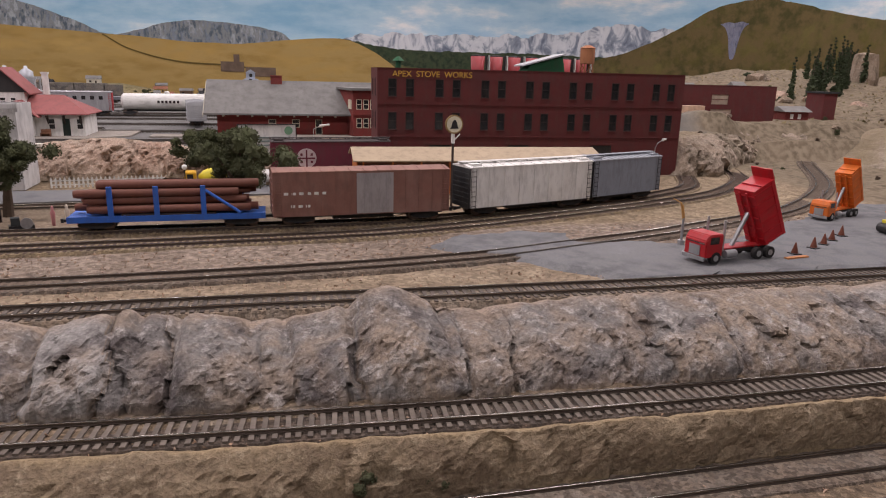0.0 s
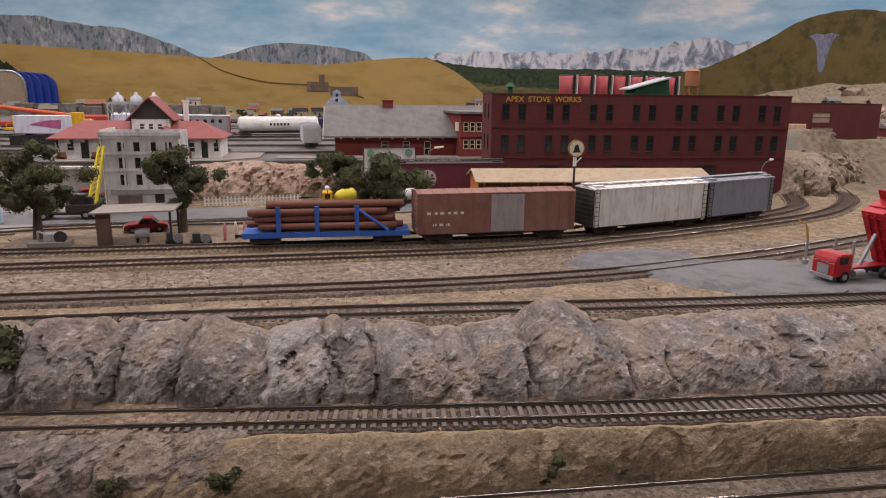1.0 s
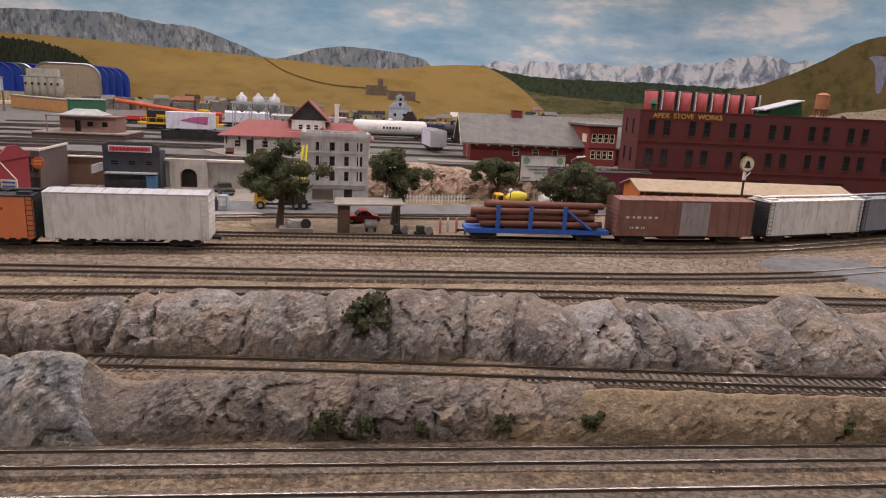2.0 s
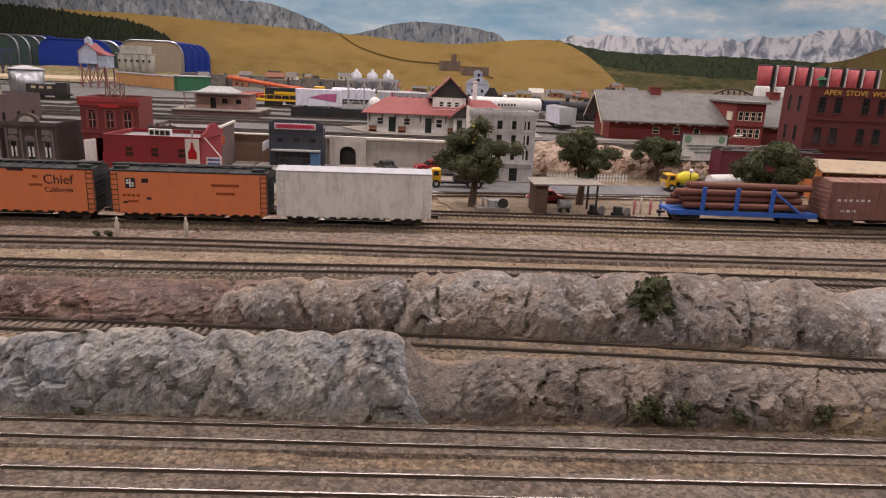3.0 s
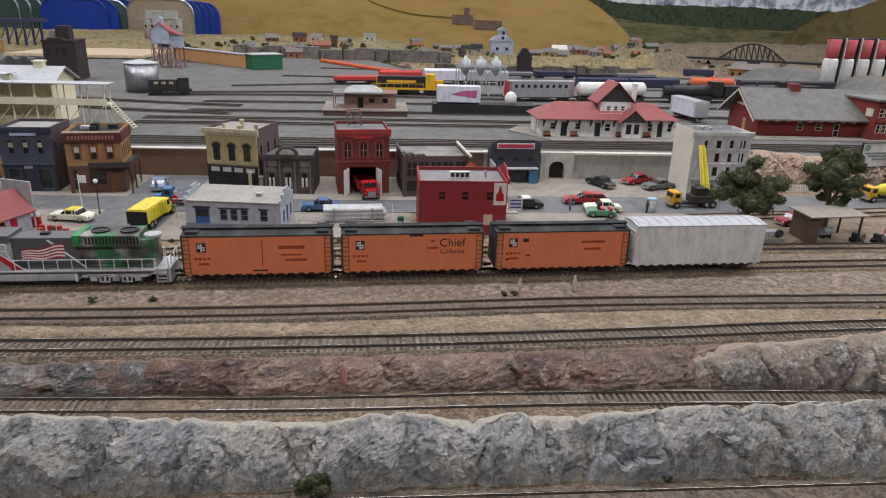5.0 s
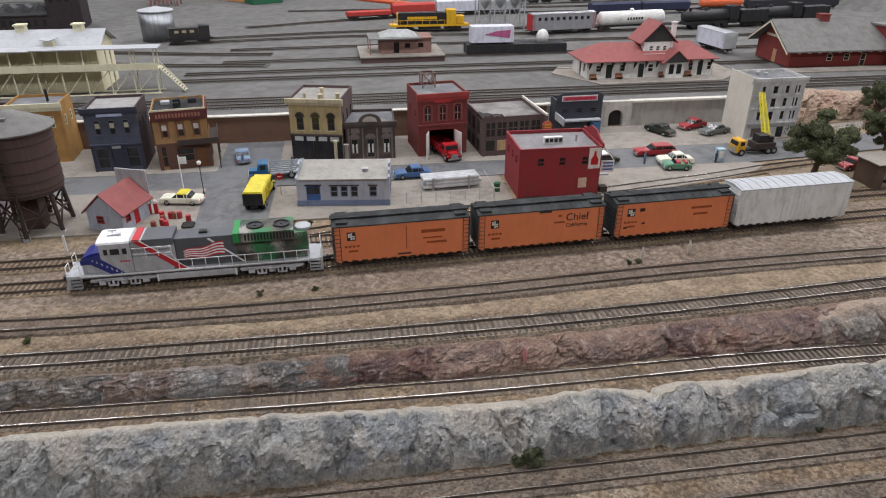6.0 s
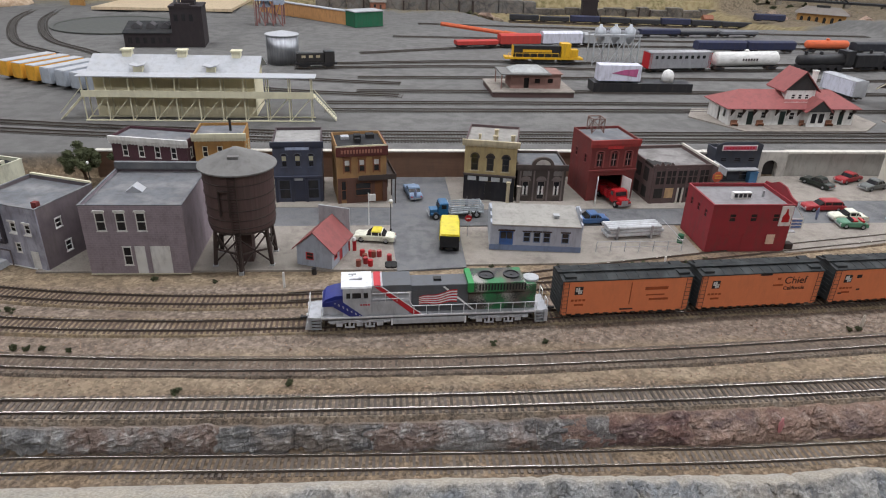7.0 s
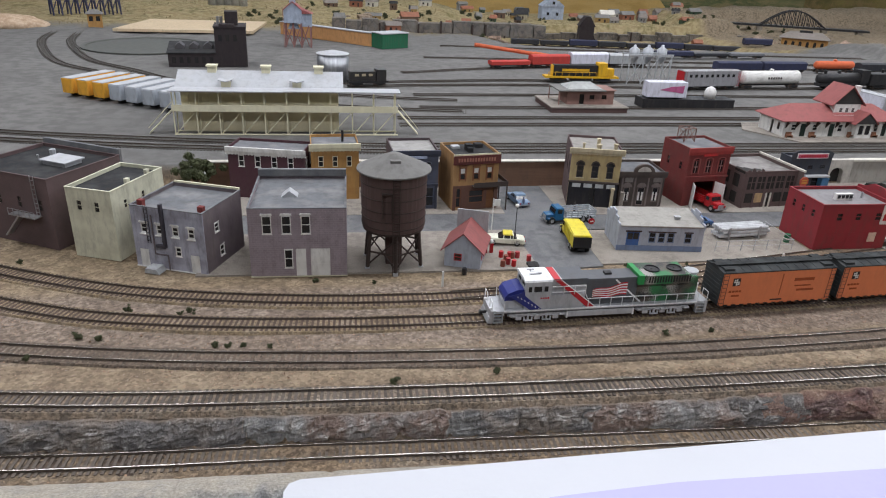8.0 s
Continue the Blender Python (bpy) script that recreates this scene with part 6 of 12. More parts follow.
TANTRIM = mat("tan_cornice", (0.50, 0.43, 0.29), var=0.1)
SASH = mat("dark_sash", (0.05, 0.038, 0.032))
b5 = block_house("tan_cafe", "tan building with three arched windows over a black shopfront", at(-1.126, 0.890, -13), 0.078, 0.085, 0.096, TAN, mat("light_tar_roof", (0.28, 0.265, 0.24), var=0.25, dirt=(0.18, 0.17, 0.155), dirt_amount=0.5), front=hw5, left=window_rows(0.08, 3, 0.05, 0.072, 0.006), right=window_rows(0.08, 3, 0.05, 0.072, 0.006), cornice=(TANTRIM, 0.004, 0.005), trim=SASH, doors=[(0.033, 0.043, 0.001, 0.032, BLACK)], side=BROWNBRICK)
for q in hw5:
    arched_head(b5, (q[0] + q[1]) / 2, q[3], 0.00525, 0, SASH, 1.05, 0.0020)
    part("window_ledge", boxes((q[0] - 0.0015, q[1] + 0.0015, -0.0013, -0.0001, q[2] - 0.0014, q[2])), TANTRIM, b5)
part("shopfront", boxes((0.0002, 0.033, -0.0016, -0.0001, 0.001, 0.041), (0.043, 0.0778, -0.0016, -0.0001, 0.001, 0.041), (0.033, 0.043, -0.0016, -0.0001, 0.033, 0.041)), mat("black_shopfront", (0.02, 0.02, 0.025), rough=0.35), b5, "black panelled shopfront")
part("shop_cornice", boxes((-0.001, 0.079, -0.0034, -0.0001, 0.041, 0.0435)), ORNATE, b5)
for x in (0.006, 0.024, 0.042, 0.060):
    part("transom", boxes((x, x + 0.013, -0.0021, -0.00165, 0.033, 0.0395)), mat("pale_transom", (0.52, 0.53, 0.54)), b5, "pale transom window")
part("porch_column", tubes(((0.069, -0.010, 0.0), (0.069, -0.010, 0.034), 0.0026), ((0.069, -0.010, 0.034), (0.069, -0.010, 0.037), 0.0036)), TANTRIM, b5, "pale round porch column")
for x, y, r, c in ((0.020, 0.02, 0.002, 0.006), (0.044, 0.02, 0.0035, 0.005), (0.044, 0.03, 0.003, 0.012), (0.070, 0.02, 0.003, 0.007)):
    part("roof_vent", tubes(((x, y, 0.092), (x, y, 0.092 + c), r), ((x, y, 0.092 + c), (x, y, 0.0935 + c), r * 1.3)), TANTRIM, b5)
b6 = block_house("ornate_shop", "dark umber shop with ornate arched gable", at(-1.045, 0.878, -2), 0.074, 0.07, 0.060, ORNATE, TARROOF, front=[(0.008, 0.018, 0.010, 0.034), (0.031, 0.043, 0.004, 0.034), (0.056, 0.066, 0.010, 0.034)], trim=mat("umber_light", (0.19, 0.155, 0.145)), cornice=(ORNATE, 0.003, 0.005))
for x in (0.008, 0.055):
    part("frieze_panel", boxes((x, x + 0.013, -0.0014, -0.0001, 0.043, 0.051)), mat("umber_grey", (0.20, 0.18, 0.165), var=0.2), b6)
ring = [(0.037 + 0.017 * math.cos(math.radians(a)), 0.060 + 0.013 * math.sin(math.radians(a))) for a in range(0, 181, 15)]
part("arched_gable", prisms((ring, -0.003, 0.0015, "y")), ORNATE, b6)
ring2 = [(0.037 + 0.011 * math.cos(math.radians(a)), 0.061 + 0.008 * math.sin(math.radians(a))) for a in range(0, 181, 15)]
part("gable_panel", prisms((ring2, -0.0036, -0.00305, "y")), mat("gable_grey", (0.42, 0.39, 0.35), var=0.2), b6, "grey fan panel")
for x in (0.003, 0.024, 0.046, 0.068):
    part("pilaster", boxes((x, x + 0.0025, -0.0012, -0.0001, 0, 0.052)), mat("umber_light", (0.19, 0.155, 0.145)), b6)
for cx in (0.013, 0.037, 0.061):
    part("curtain", boxes((cx - 0.0042, cx - 0.0015, -0.0001, 0.0002, 0.012, 0.026), (cx + 0.0015, cx + 0.0042, -0.0001, 0.0002, 0.012, 0.026)), WHITE, b6)
    arc = [(cx + 0.008 * math.cos(math.radians(a)), 0.035 + 0.007 * math.sin(math.radians(a))) for a in range(0, 181, 20)]
    part("arch_hood", prisms((arc, -0.0012, -0.0001, "y")), mat("umber_light", (0.19, 0.155, 0.145)), b6)
fs = block_house("fire_station", "red brick fire station with open white doors", at(-0.935, 0.877, 7), 0.077, 0.075, 0.098, FIRE_BRICK, TARROOF, front=[(0.010, 0.020, 0.056, 0.078), (0.0335, 0.0435, 0.056, 0.078), (0.057, 0.067, 0.056, 0.078), (0.018, 0.056, 0.0, 0.042)], left=window_rows(0.07, 2, 0.058, 0.072, 0.008), trim=FIRE_BRICK, sill=FIRE_BRICK, cornice=(mat("fire_cornice", (0.34, 0.05, 0.045)), 0.0025, 0.006))
for o in [c for c in fs.children if c.name.startswith("window")]:
    if o.dimensions.z > 0.03 or o.data.vertices[0].co.z < 0.01:
        for c in list(o.children):
            bpy.data.objects.remove(c)
        bpy.data.objects.remove(o)
part("door_leaf", boxes((0.0, 0.020, -0.0012, 0.0, 0.001, 0.041), (0.002, 0.018, -0.0016, -0.00125, 0.004, 0.02)), WHITE, fs, "white open door leaf").matrix_local = pose(0.017, -0.0005, 0, 0, 0, -115)
part("door_leaf", boxes((0.0, 0.020, 0.0, 0.0012, 0.001, 0.041), (0.002, 0.018, 0.00125, 0.0016, 0.004, 0.02)), WHITE, fs, "white open door leaf").matrix_local = pose(0.057, -0.0005, 0, 0, 0, -75)
for cx in (0.015, 0.0385, 0.062):
    arched_head(fs, cx, 0.0785, 0.0050, 0, mat("fire_arch", (0.30, 0.085, 0.075), var=0.2), 0.45, 0.0024)
    part("pilaster", boxes((cx - 0.0072, cx - 0.0055, -0.0009, -0.0001, 0.055, 0.0785)), MATS["fire_arch"], fs)
    part("pilaster", boxes((cx + 0.0055, cx + 0.0072, -0.0009, -0.0001, 0.055, 0.0785)), MATS["fire_arch"], fs)
    part("sash_bar", boxes((cx - 0.0006, cx + 0.0006, -0.0001, 0.0002, 0.057, 0.077), (cx - 0.004, cx + 0.004, -0.0001, 0.0002, 0.0665, 0.0677)), mat("dusty_pink_sash", (0.36, 0.22, 0.20)), fs)
part("string_course", boxes((-0.001, 0.078, -0.0022, -0.0001, 0.0485, 0.0515)), FIRE_BRICK, fs)
part("name_board", boxes((0.026, 0.051, -0.0020, -0.0004, 0.0845, 0.0890)), mat("fire_sign", (0.55, 0.04, 0.04)), fs, "small red name board")
tw = []
for x in (0.020, 0.040):
    for y in (0.05, 0.07):
        tw.append(((x, y, 0.094), (x, y, 0.117), 0.0009))
for a, b in (((0.02, 0.05), (0.04, 0.05)), ((0.04, 0.05), (0.04, 0.07)), ((0.04, 0.07), (0.02, 0.07)), ((0.02, 0.07), (0.02, 0.05))):
    tw += [((*a, 0.095), (*b, 0.116), 0.0006), ((*b, 0.095), (*a, 0.116), 0.0006), ((*a, 0.1165), (*b, 0.1165), 0.0009)]
for rod in tw:
    part("tower_strut", tubes(rod, sides=5), mat("rusty_frame", (0.20, 0.12, 0.10)), fs)
bb = block_house("burnt_building", "gutted sooty brick building with broken roof and boarded window", at(-0.838, 0.864, 5), 0.098, 0.10, 0.062, BURNT, mat("ash_grey_roof", (0.235, 0.22, 0.21), var=0.25, dirt=(0.10, 0.09, 0.085), dirt_amount=0.9), front=[], right=[], doors=[(0.048, 0.058, 0.001, 0.026, INSIDE)], trim=BURNT, base=BURNT)
# black panels on the wall paint the dark of empty windows
for x in (0.006, 0.024, 0.042, 0.060, 0.079):
    part("burnt_window", boxes((x, x + 0.0135, -0.0007, -0.0001, 0.033, 0.054)), INSIDE, bb, "black panel for the dark of an empty window")
    part("pilaster", boxes((x - 0.0042, x - 0.001, -0.0014, -0.0001, 0, 0.058)), BURNT, bb)
    part("window_bar", boxes((x + 0.006, x + 0.0075, -0.0012, -0.00075, 0.033, 0.054), (x, x + 0.0135, -0.0012, -0.00075, 0.044, 0.0452)), BURNT, bb)
# INSIDE panels paint dark openings; the plywood one is a real board
for x, mm in ((0.006, INSIDE), (0.024, mat("new_plywood", (0.52, 0.36, 0.19), var=0.15)), (0.060, INSIDE), (0.079, INSIDE)):
    part("boarding", boxes((x, x + 0.0145, -0.0009, -0.0001, 0.010, 0.026)), mm, bb)
part("door_leaf", boxes((0.044, 0.047, -0.0014, -0.0005, 0.001, 0.026), (0.052, 0.055, -0.0014, -0.0005, 0.001, 0.026)), RETAIN_TOP, bb)
# black panels paint the dark of the side windows too
for y in (0.014, 0.040, 0.066):
    part("burnt_window", boxes((-0.0007, -0.0001, y, y + 0.015, 0.033, 0.054)), INSIDE, bb, "black panel for the dark of an empty window")
    part("burnt_window", boxes((-0.0007, -0.0001, y, y + 0.015, 0.006, 0.024)), INSIDE, bb, "black panel for the dark of an empty window")
# black slab laid on the roof paints the dark of a charred hole
part("charred_hole", prisms(([(-0.0004, 0.004), (0.016, 0.0015), (0.030, 0.004), (0.034, 0.012), (0.026, 0.017), (0.020, 0.014), (0.012, 0.026), (0.008, 0.022), (0.004, 0.034), (-0.0004, 0.03)], 0.0582, 0.0632, "z")), INSIDE, bb, "black slab for the dark of a charred hole in the roof edge")
for k, (x, h) in enumerate(((0.002, 0.004), (0.010, 0.0065), (0.019, 0.003), (0.027, 0.005))):
    part("broken_brick", prisms(([(x, 0.062), (x + 0.007, 0.062), (x + 0.005, 0.0622 + h * 0.6), (x + 0.002, 0.0622 + h)], 0.0, 0.0016, "y")), BURNT, bb)
part("roof_coping", boxes((0.0968, 0.1, -0.014, 0.10, 0.0632, 0.0662)), RETAIN_TOP, bb, "pale slanting wall coping")
part("wing_wall", boxes((0.0975, 0.0995, -0.012, -0.0002, 0.0, 0.063)), BURNT, bb)
octagon = [(0.0985 + 0.0085 * math.cos(math.radians(22.5 + 45 * k)), 0.048 + 0.0085 * math.sin(math.radians(22.5 + 45 * k))) for k in range(8)]
part("hanging_sign", prisms((octagon, -0.0165, -0.0150, "y")), mat("orange_red_sign", (0.50, 0.11, 0.06)), bb, "orange-red eight-sided hanging sign")
part("sign_stripe", boxes((0.0935, 0.1035, -0.0170, -0.01655, 0.0495, 0.0512), (0.0935, 0.1035, -0.0170, -0.01655, 0.0455, 0.0472)), YELLOWSIGN, bb)
sp = block_house("sign_shop", "charcoal shop with a pink sign and sloped side board", at(-0.693, 0.960, 2), 0.082, 0.03, 0.058, NAVY, TARROOF, front=[(0.01, 0.022, 0.036, 0.044), (0.035, 0.047, 0.036, 0.044), (0.06, 0.072, 0.036, 0.044), (0.008, 0.030, 0.004, 0.022), (0.05, 0.074, 0.004, 0.022)], trim=NAVY, base=NAVY)
part("shaped_front", prisms(([(0, 0.058), (0.082, 0.058), (0.082, 0.066), (0.070, 0.071), (0.012, 0.071), (0.0, 0.066)], -0.0012, 0.0012, "y")), NAVY, sp)
part("sign", boxes((0.009, 0.071, -0.0024, -0.00125, 0.0565, 0.066)), WHITE, sp, "white-edged sign")
part("sign_panel", boxes((0.0105, 0.0695, -0.0030, -0.00245, 0.058, 0.0645)), PINKSIGN, sp, "pink sign panel")
for i in range(10):
    part("letter_bar", boxes((0.015 + i * 0.0052, 0.0185 + i * 0.0052, -0.0034, -0.00305, 0.0598, 0.063)), REDPAINT, sp)
part("awning", boxes((0.004, 0.078, -0.012, -0.0002, 0.024, 0.0262)), GREYPLASTIC, sp)
part("wall_board", boxes((-0.002, 0.0, -0.045, -0.002, 0.028, 0.04)), GREYPLASTIC, sp)

# Hotel on the corner, square to nothing else
hw = window_rows(0.085, 4, 0.076, 0.088, 0.008, 0.003) + window_rows(0.085, 4, 0.054, 0.068, 0.008, 0.003) + window_rows(0.085, 4, 0.032, 0.046, 0.008, 0.003) + [(0.05, 0.062, 0.001, 0.02)]
ht = block_house("corner_hotel", "four-storey grey-cream hotel with many small windows", at(-0.389, 0.890, 1.5), 0.095, 0.062, 0.101, HOTELWALL, TARROOF, front=[(q[0] + 0.010, q[1] + 0.010, q[2], q[3]) for q in hw], trim=mat("dark_sash", (0.07, 0.05, 0.04)), sill=HOTELWALL, cornice=(HOTELWALL, 0.003, 0.005))
part("blank_side", boxes((-0.0012, -0.0001, -0.003, 0.065, 0, 0.104)), HOTELSIDE, ht, "plain cream side wall")
for z in (0.026, 0.050, 0.072):
    part("string_course", boxes((0, 0.095, -0.0014, -0.0001, z, z + 0.002)), HOTELWALL, ht)
part("shop_window", boxes((0.014, 0.044, -0.0008, -0.0001, 0.004, 0.018)), mat("dusty_shop_window", (0.16, 0.13, 0.11), var=0.4), ht)
part("name_band", boxes((0.006, 0.092, -0.002, -0.0001, 0.020, 0.0255)), mat("hotel_band", (0.30, 0.29, 0.27)), ht, "band with worn raised letters")
for i in range(9):
    part("pilaster", boxes((0.001 + i * 0.0113, 0.0035 + i * 0.0113, -0.001, -0.0001, 0.0285, 0.095)), HOTELWALL, ht)
roof_clutter(ht, 0.095, 0.062, 0.097, 12, 3)

# ---------------------------------------------------------------- streets, pavements, walls
def ragged(pts, step=0.012, wander=0.004, seed=1):
    """The same outline with an uneven, worn edge."""
    rnd = random.Random(seed)
    out = []
    for a, b in zip(pts, pts[1:] + pts[:1]):
        n = max(1, round(math.dist(a, b) / step))
        for k in range(n):
            s = k / n
            out.append((a[0] + (b[0] - a[0]) * s + rnd.uniform(-wander, wander), a[1] + (b[1] - a[1]) * s + rnd.uniform(-wander, wander)))
    return out


def flat(name, pts, z0, z1, material, label, category):
    ob = part(name, prisms((pts, z0, z1, "z")), material)
    return tagged(ob, label, category, kind="structure")


flat("pavement", [(-1.66, 0.665), (-1.235, 0.658), (-1.24, 0.79), (-1.66, 0.79)], -0.003, 0.0014, CONCRETE, "pale sandy pavement round the water tower", "pavement")
flat("pavement", [(-1.66, 0.862), (-1.235, 0.855), (-1.235, 0.985), (-1.66, 0.985)], -0.003, 0.0014, CONCRETE, "pale pavement before the back row of shops", "pavement")
flat("pavement", [(-1.145, 0.845), (-0.715, 0.845), (-0.715, 0.985), (-1.145, 0.985)], -0.003, 0.0014, CONCRETE, "pale pavement before the back row of shops", "pavement")
flat("pavement", [(-1.148, 0.668), (-0.985, 0.668), (-0.83, 0.690), (-0.83, 0.782), (-1.145, 0.782)], -0.003, 0.0014, CONCRETE, "pale pavement round the blue shop", "pavement")
flat("pavement", [(-0.712, 0.69), (-0.60, 0.705), (-0.47, 0.735), (-0.42, 0.77), (-0.44, 0.785), (-0.712, 0.785)], -0.003, 0.0014, CONCRETE, "pale sandy forecourt beside the red shop", "pavement")
flat("car_park", [(-0.712, 0.872), (-0.40, 0.872), (-0.33, 0.90), (-0.33, 0.988), (-0.712, 0.988)], -0.003, 0.0012, CONCRETE, "pale car park before the tunnel portal", "car park")
flat("main_street", [(-1.70, 0.79), (-0.44, 0.785), (-0.30, 0.80), (-0.1, 0.825), (0.15, 0.855), (0.15, 0.92), (-0.1, 0.895), (-0.33, 0.88), (-0.70, 0.872), (-0.712, 0.845), (-1.145, 0.845), (-1.145, 0.985), (-1.235, 0.985), (-1.235, 0.855), (-1.70, 0.862)], -0.003, 0.0009, ASPHALT, "grey asphalt main street through the town", "road")
flat("side_street", [(-1.235, 0.655), (-1.148, 0.662), (-1.145, 0.7899), (-1.24, 0.7899)], -0.003, 0.0010, ASPHALT, "short grey asphalt side street", "road")
crossing_road = flat("crossing_road", ragged([(0.140, 0.556), (0.165, 0.586), (0.225, 0.592), (0.262, 0.580), (0.262, 0.545), (0.318, 0.540), (0.355, 0.520), (0.43, 0.540), (0.52, 0.585), (0.70, 0.68), (0.95, 0.62), (1.0, 0.47), (0.50, 0.437), (0.27, 0.434), (0.225, 0.468), (0.195, 0.508)]), -0.003, 0.0024, ASPHALT, "grey asphalt road over the grade crossing", "road")
for v in crossing_road.data.vertices:
    if v.co.z < 0:  # the asphalt feathers out into the dirt
        away = Vector((v.co.x - 0.55, v.co.y - 0.55, 0)).normalized()
        v.co += away * 0.02
flat("bare_ground", ragged([(-0.42, 0.665), (0.02, 0.672), (0.14, 0.70), (0.14, 0.82), (-0.3, 0.79), (-0.44, 0.765)]), -0.003, 0.0006, blend_mat("packed_dirt", [(0.22, 0.172, 0.125), (0.28, 0.225, 0.165), (0.155, 0.118, 0.085), (0.245, 0.19, 0.135)], (7, 20, 60), bump=0.4, dist=0.0006, fleck=500), "packed sandy dirt beside the siding", "ground")

WALLTOP = 0.043
tagged(part("retaining_wall", boxes((-1.70, -0.70, 0.990, 0.996, -0.002, WALLTOP)), WOODWALL), "brown plank-faced retaining wall behind the town", "wall", kind="structure")
tagged(part("wall_coping", boxes((-1.70, -0.70, 0.988, 0.999, WALLTOP, WALLTOP + 0.002)), RETAIN_TOP), "pale coping along the retaining wall", "coping", kind="structure")
bm = boxes((-0.70, -0.604, 0.990, 0.997, -0.002, WALLTOP - 0.001), (-0.547, -0.30, 0.990, 0.997, -0.002, WALLTOP - 0.001))
tagged(part("concrete_wall", bm, RETAIN), "grey-tan concrete retaining wall beside the tunnel", "wall", kind="structure")
tagged(part("wall_coping", boxes((-0.70, -0.604, 0.987, 1.000, WALLTOP - 0.001, WALLTOP + 0.0025), (-0.547, -0.30, 0.987, 1.000, WALLTOP - 0.001, WALLTOP + 0.0025)), RETAIN_TOP), "pale coping along the concrete wall", "coping", kind="structure")
# tunnel portal with an arched mouth
bm = bmesh.new()
arch = [(0.013 * math.cos(math.radians(a)), 0.020 + 0.011 * math.sin(math.radians(a))) for a in range(0, 181, 15)]
outer = [(0.0285, 0.0), (0.0285, 0.046), (-0.0285, 0.046), (-0.0285, 0.0)]
poly = [(-0.0285, 0.0), (-0.0285, 0.046), (0.0, 0.046), (0.0, arch[6][1])] + [arch[i] for i in range(7, 13)] + [(-0.013, 0.0)]
prism(bm, poly, 0.0, 0.010, "y")
prism(bm, [(-p[0], p[1]) for p in poly][::-1], 0.0, 0.010, "y")
portal = part("tunnel_portal", bm, PORTALMAT)
portal.matrix_world = pose(-0.5755, 0.985, 0)
tagged(portal, "pale stone tunnel portal with a dark arched mouth", "tunnel portal", kind="structure")
# thin black panel behind the portal paints the tunnel's darkness
tun = part("tunnel_bore", boxes((-0.5895, -0.5615, 0.9952, 0.998, 0, 0.033)), INSIDE)
tagged(tun, "black panel standing in for the tunnel's dark inside", "tunnel", kind="structure")
flat("station_platform", [(-0.615, 1.245), (-0.545, 1.140), (-0.29, 1.145), (-0.23, 1.20), (-0.23, 1.30), (-0.58, 1.31)], YARD_Z - 0.004, YARD_Z + 0.0018, CONCRETE, "pale concrete platform under the small depot", "platform")
flat("depot_platform", [(-0.20, 1.185), (0.62, 1.175), (0.62, 1.22), (-0.20, 1.225)], YARD_Z - 0.004, YARD_Z + 0.0018, CONCRETE, "pale concrete platform before the brick depot", "platform")

# low stone wall at the far side of the yard, with dark posts before it
FARSTONE = blend_mat("far_stone", [(0.17, 0.16, 0.148), (0.24, 0.225, 0.205), (0.11, 0.102, 0.095), (0.20, 0.175, 0.15)], (5, 14, 40), bump=0.8, dist=0.004, crack=14)
far = thing("far_wall", Matrix.Identity(4), "weathered grey stone retaining wall at the far side of the yard", "wall", kind="structure")
dice = random.Random(14)
x = -1.5
while x < 1.0:
    w = dice.uniform(0.05, 0.12)
    y, base, top = (2.90, YARD_Z - 0.004, dice.uniform(0.040, 0.060)) if x < -0.62 else (3.91, -0.135, dice.uniform(0.070, 0.092))
    part("stone_panel", boxes((x, x + w - 0.004, y + dice.uniform(-0.006, 0.006), y + 0.06, base, base + top)), FARSTONE, far)
    if dice.random() < 0.5:
        part("post", boxes((x - 0.004, x + 0.003, y - 0.015, y - 0.006, base, base + top + dice.uniform(-0.01, 0.012))), TIMBER, far)
    x += w

# ---------------------------------------------------------------- depots and yard buildings
def hip_roof(bm, x0, x1, y0, y1, z0, z1, inset, thick=0.0015):
    """A hipped roof body with a ridge along x."""
    ym = (y0 + y1) / 2
    pts = [(x0, y0, z0), (x1, y0, z0), (x1, y1, z0), (x0, y1, z0), (x0 + inset, ym, z1), (x1 - inset, ym, z1)]
    v = [bm.verts.new(p) for p in pts] + [bm.verts.new((p[0], p[1], p[2] - thick)) for p in pts[:4]]
    for q in ((0, 1, 5, 4), (1, 2, 5), (2, 3, 4, 5), (3, 0, 4), (6, 7, 1, 0), (7, 8, 2, 1), (8, 9, 3, 2), (9, 6, 0, 3), (9, 8, 7, 6)):
        bm.faces.new([v[i] for i in q])


# white depot with red roof
DW, DD = 0.268, 0.085
dp = thing("small_depot", at(-0.562, 1.184, 1, YARD_Z + 0.0018), "white wooden depot with a faded red hipped roof", "station", "stations")
holes = [(0.018, 0.030, 0.013, 0.026), (0.040, 0.053, 0.0, 0.027), (0.068, 0.080, 0.013, 0.026), (0.108, 0.120, 0.0, 0.027), (0.128, 0.140, 0.010, 0.026), (0.216, 0.226, 0.010, 0.027), (0.236, 0.247, 0.0, 0.027), (0.256, 0.266, 0.010, 0.027)]
bm = bmesh.new()
panel_wall(bm, DW, 0.033, 0.0016, holes, (0, 0), "x")
part("wall", bm, WHITE, dp)
part("wall", boxes((0, DW, DD - 0.0016, DD, 0, 0.033)), WHITE, dp)
bm = bmesh.new()
panel_wall(bm, DD - 0.0032, 0.033, 0.0016, [(0.012, 0.020, 0.012, 0.026), (0.034, 0.042, 0.0, 0.027)], (0, 0.0016), "y")
part("wall", bm, WHITE, dp)
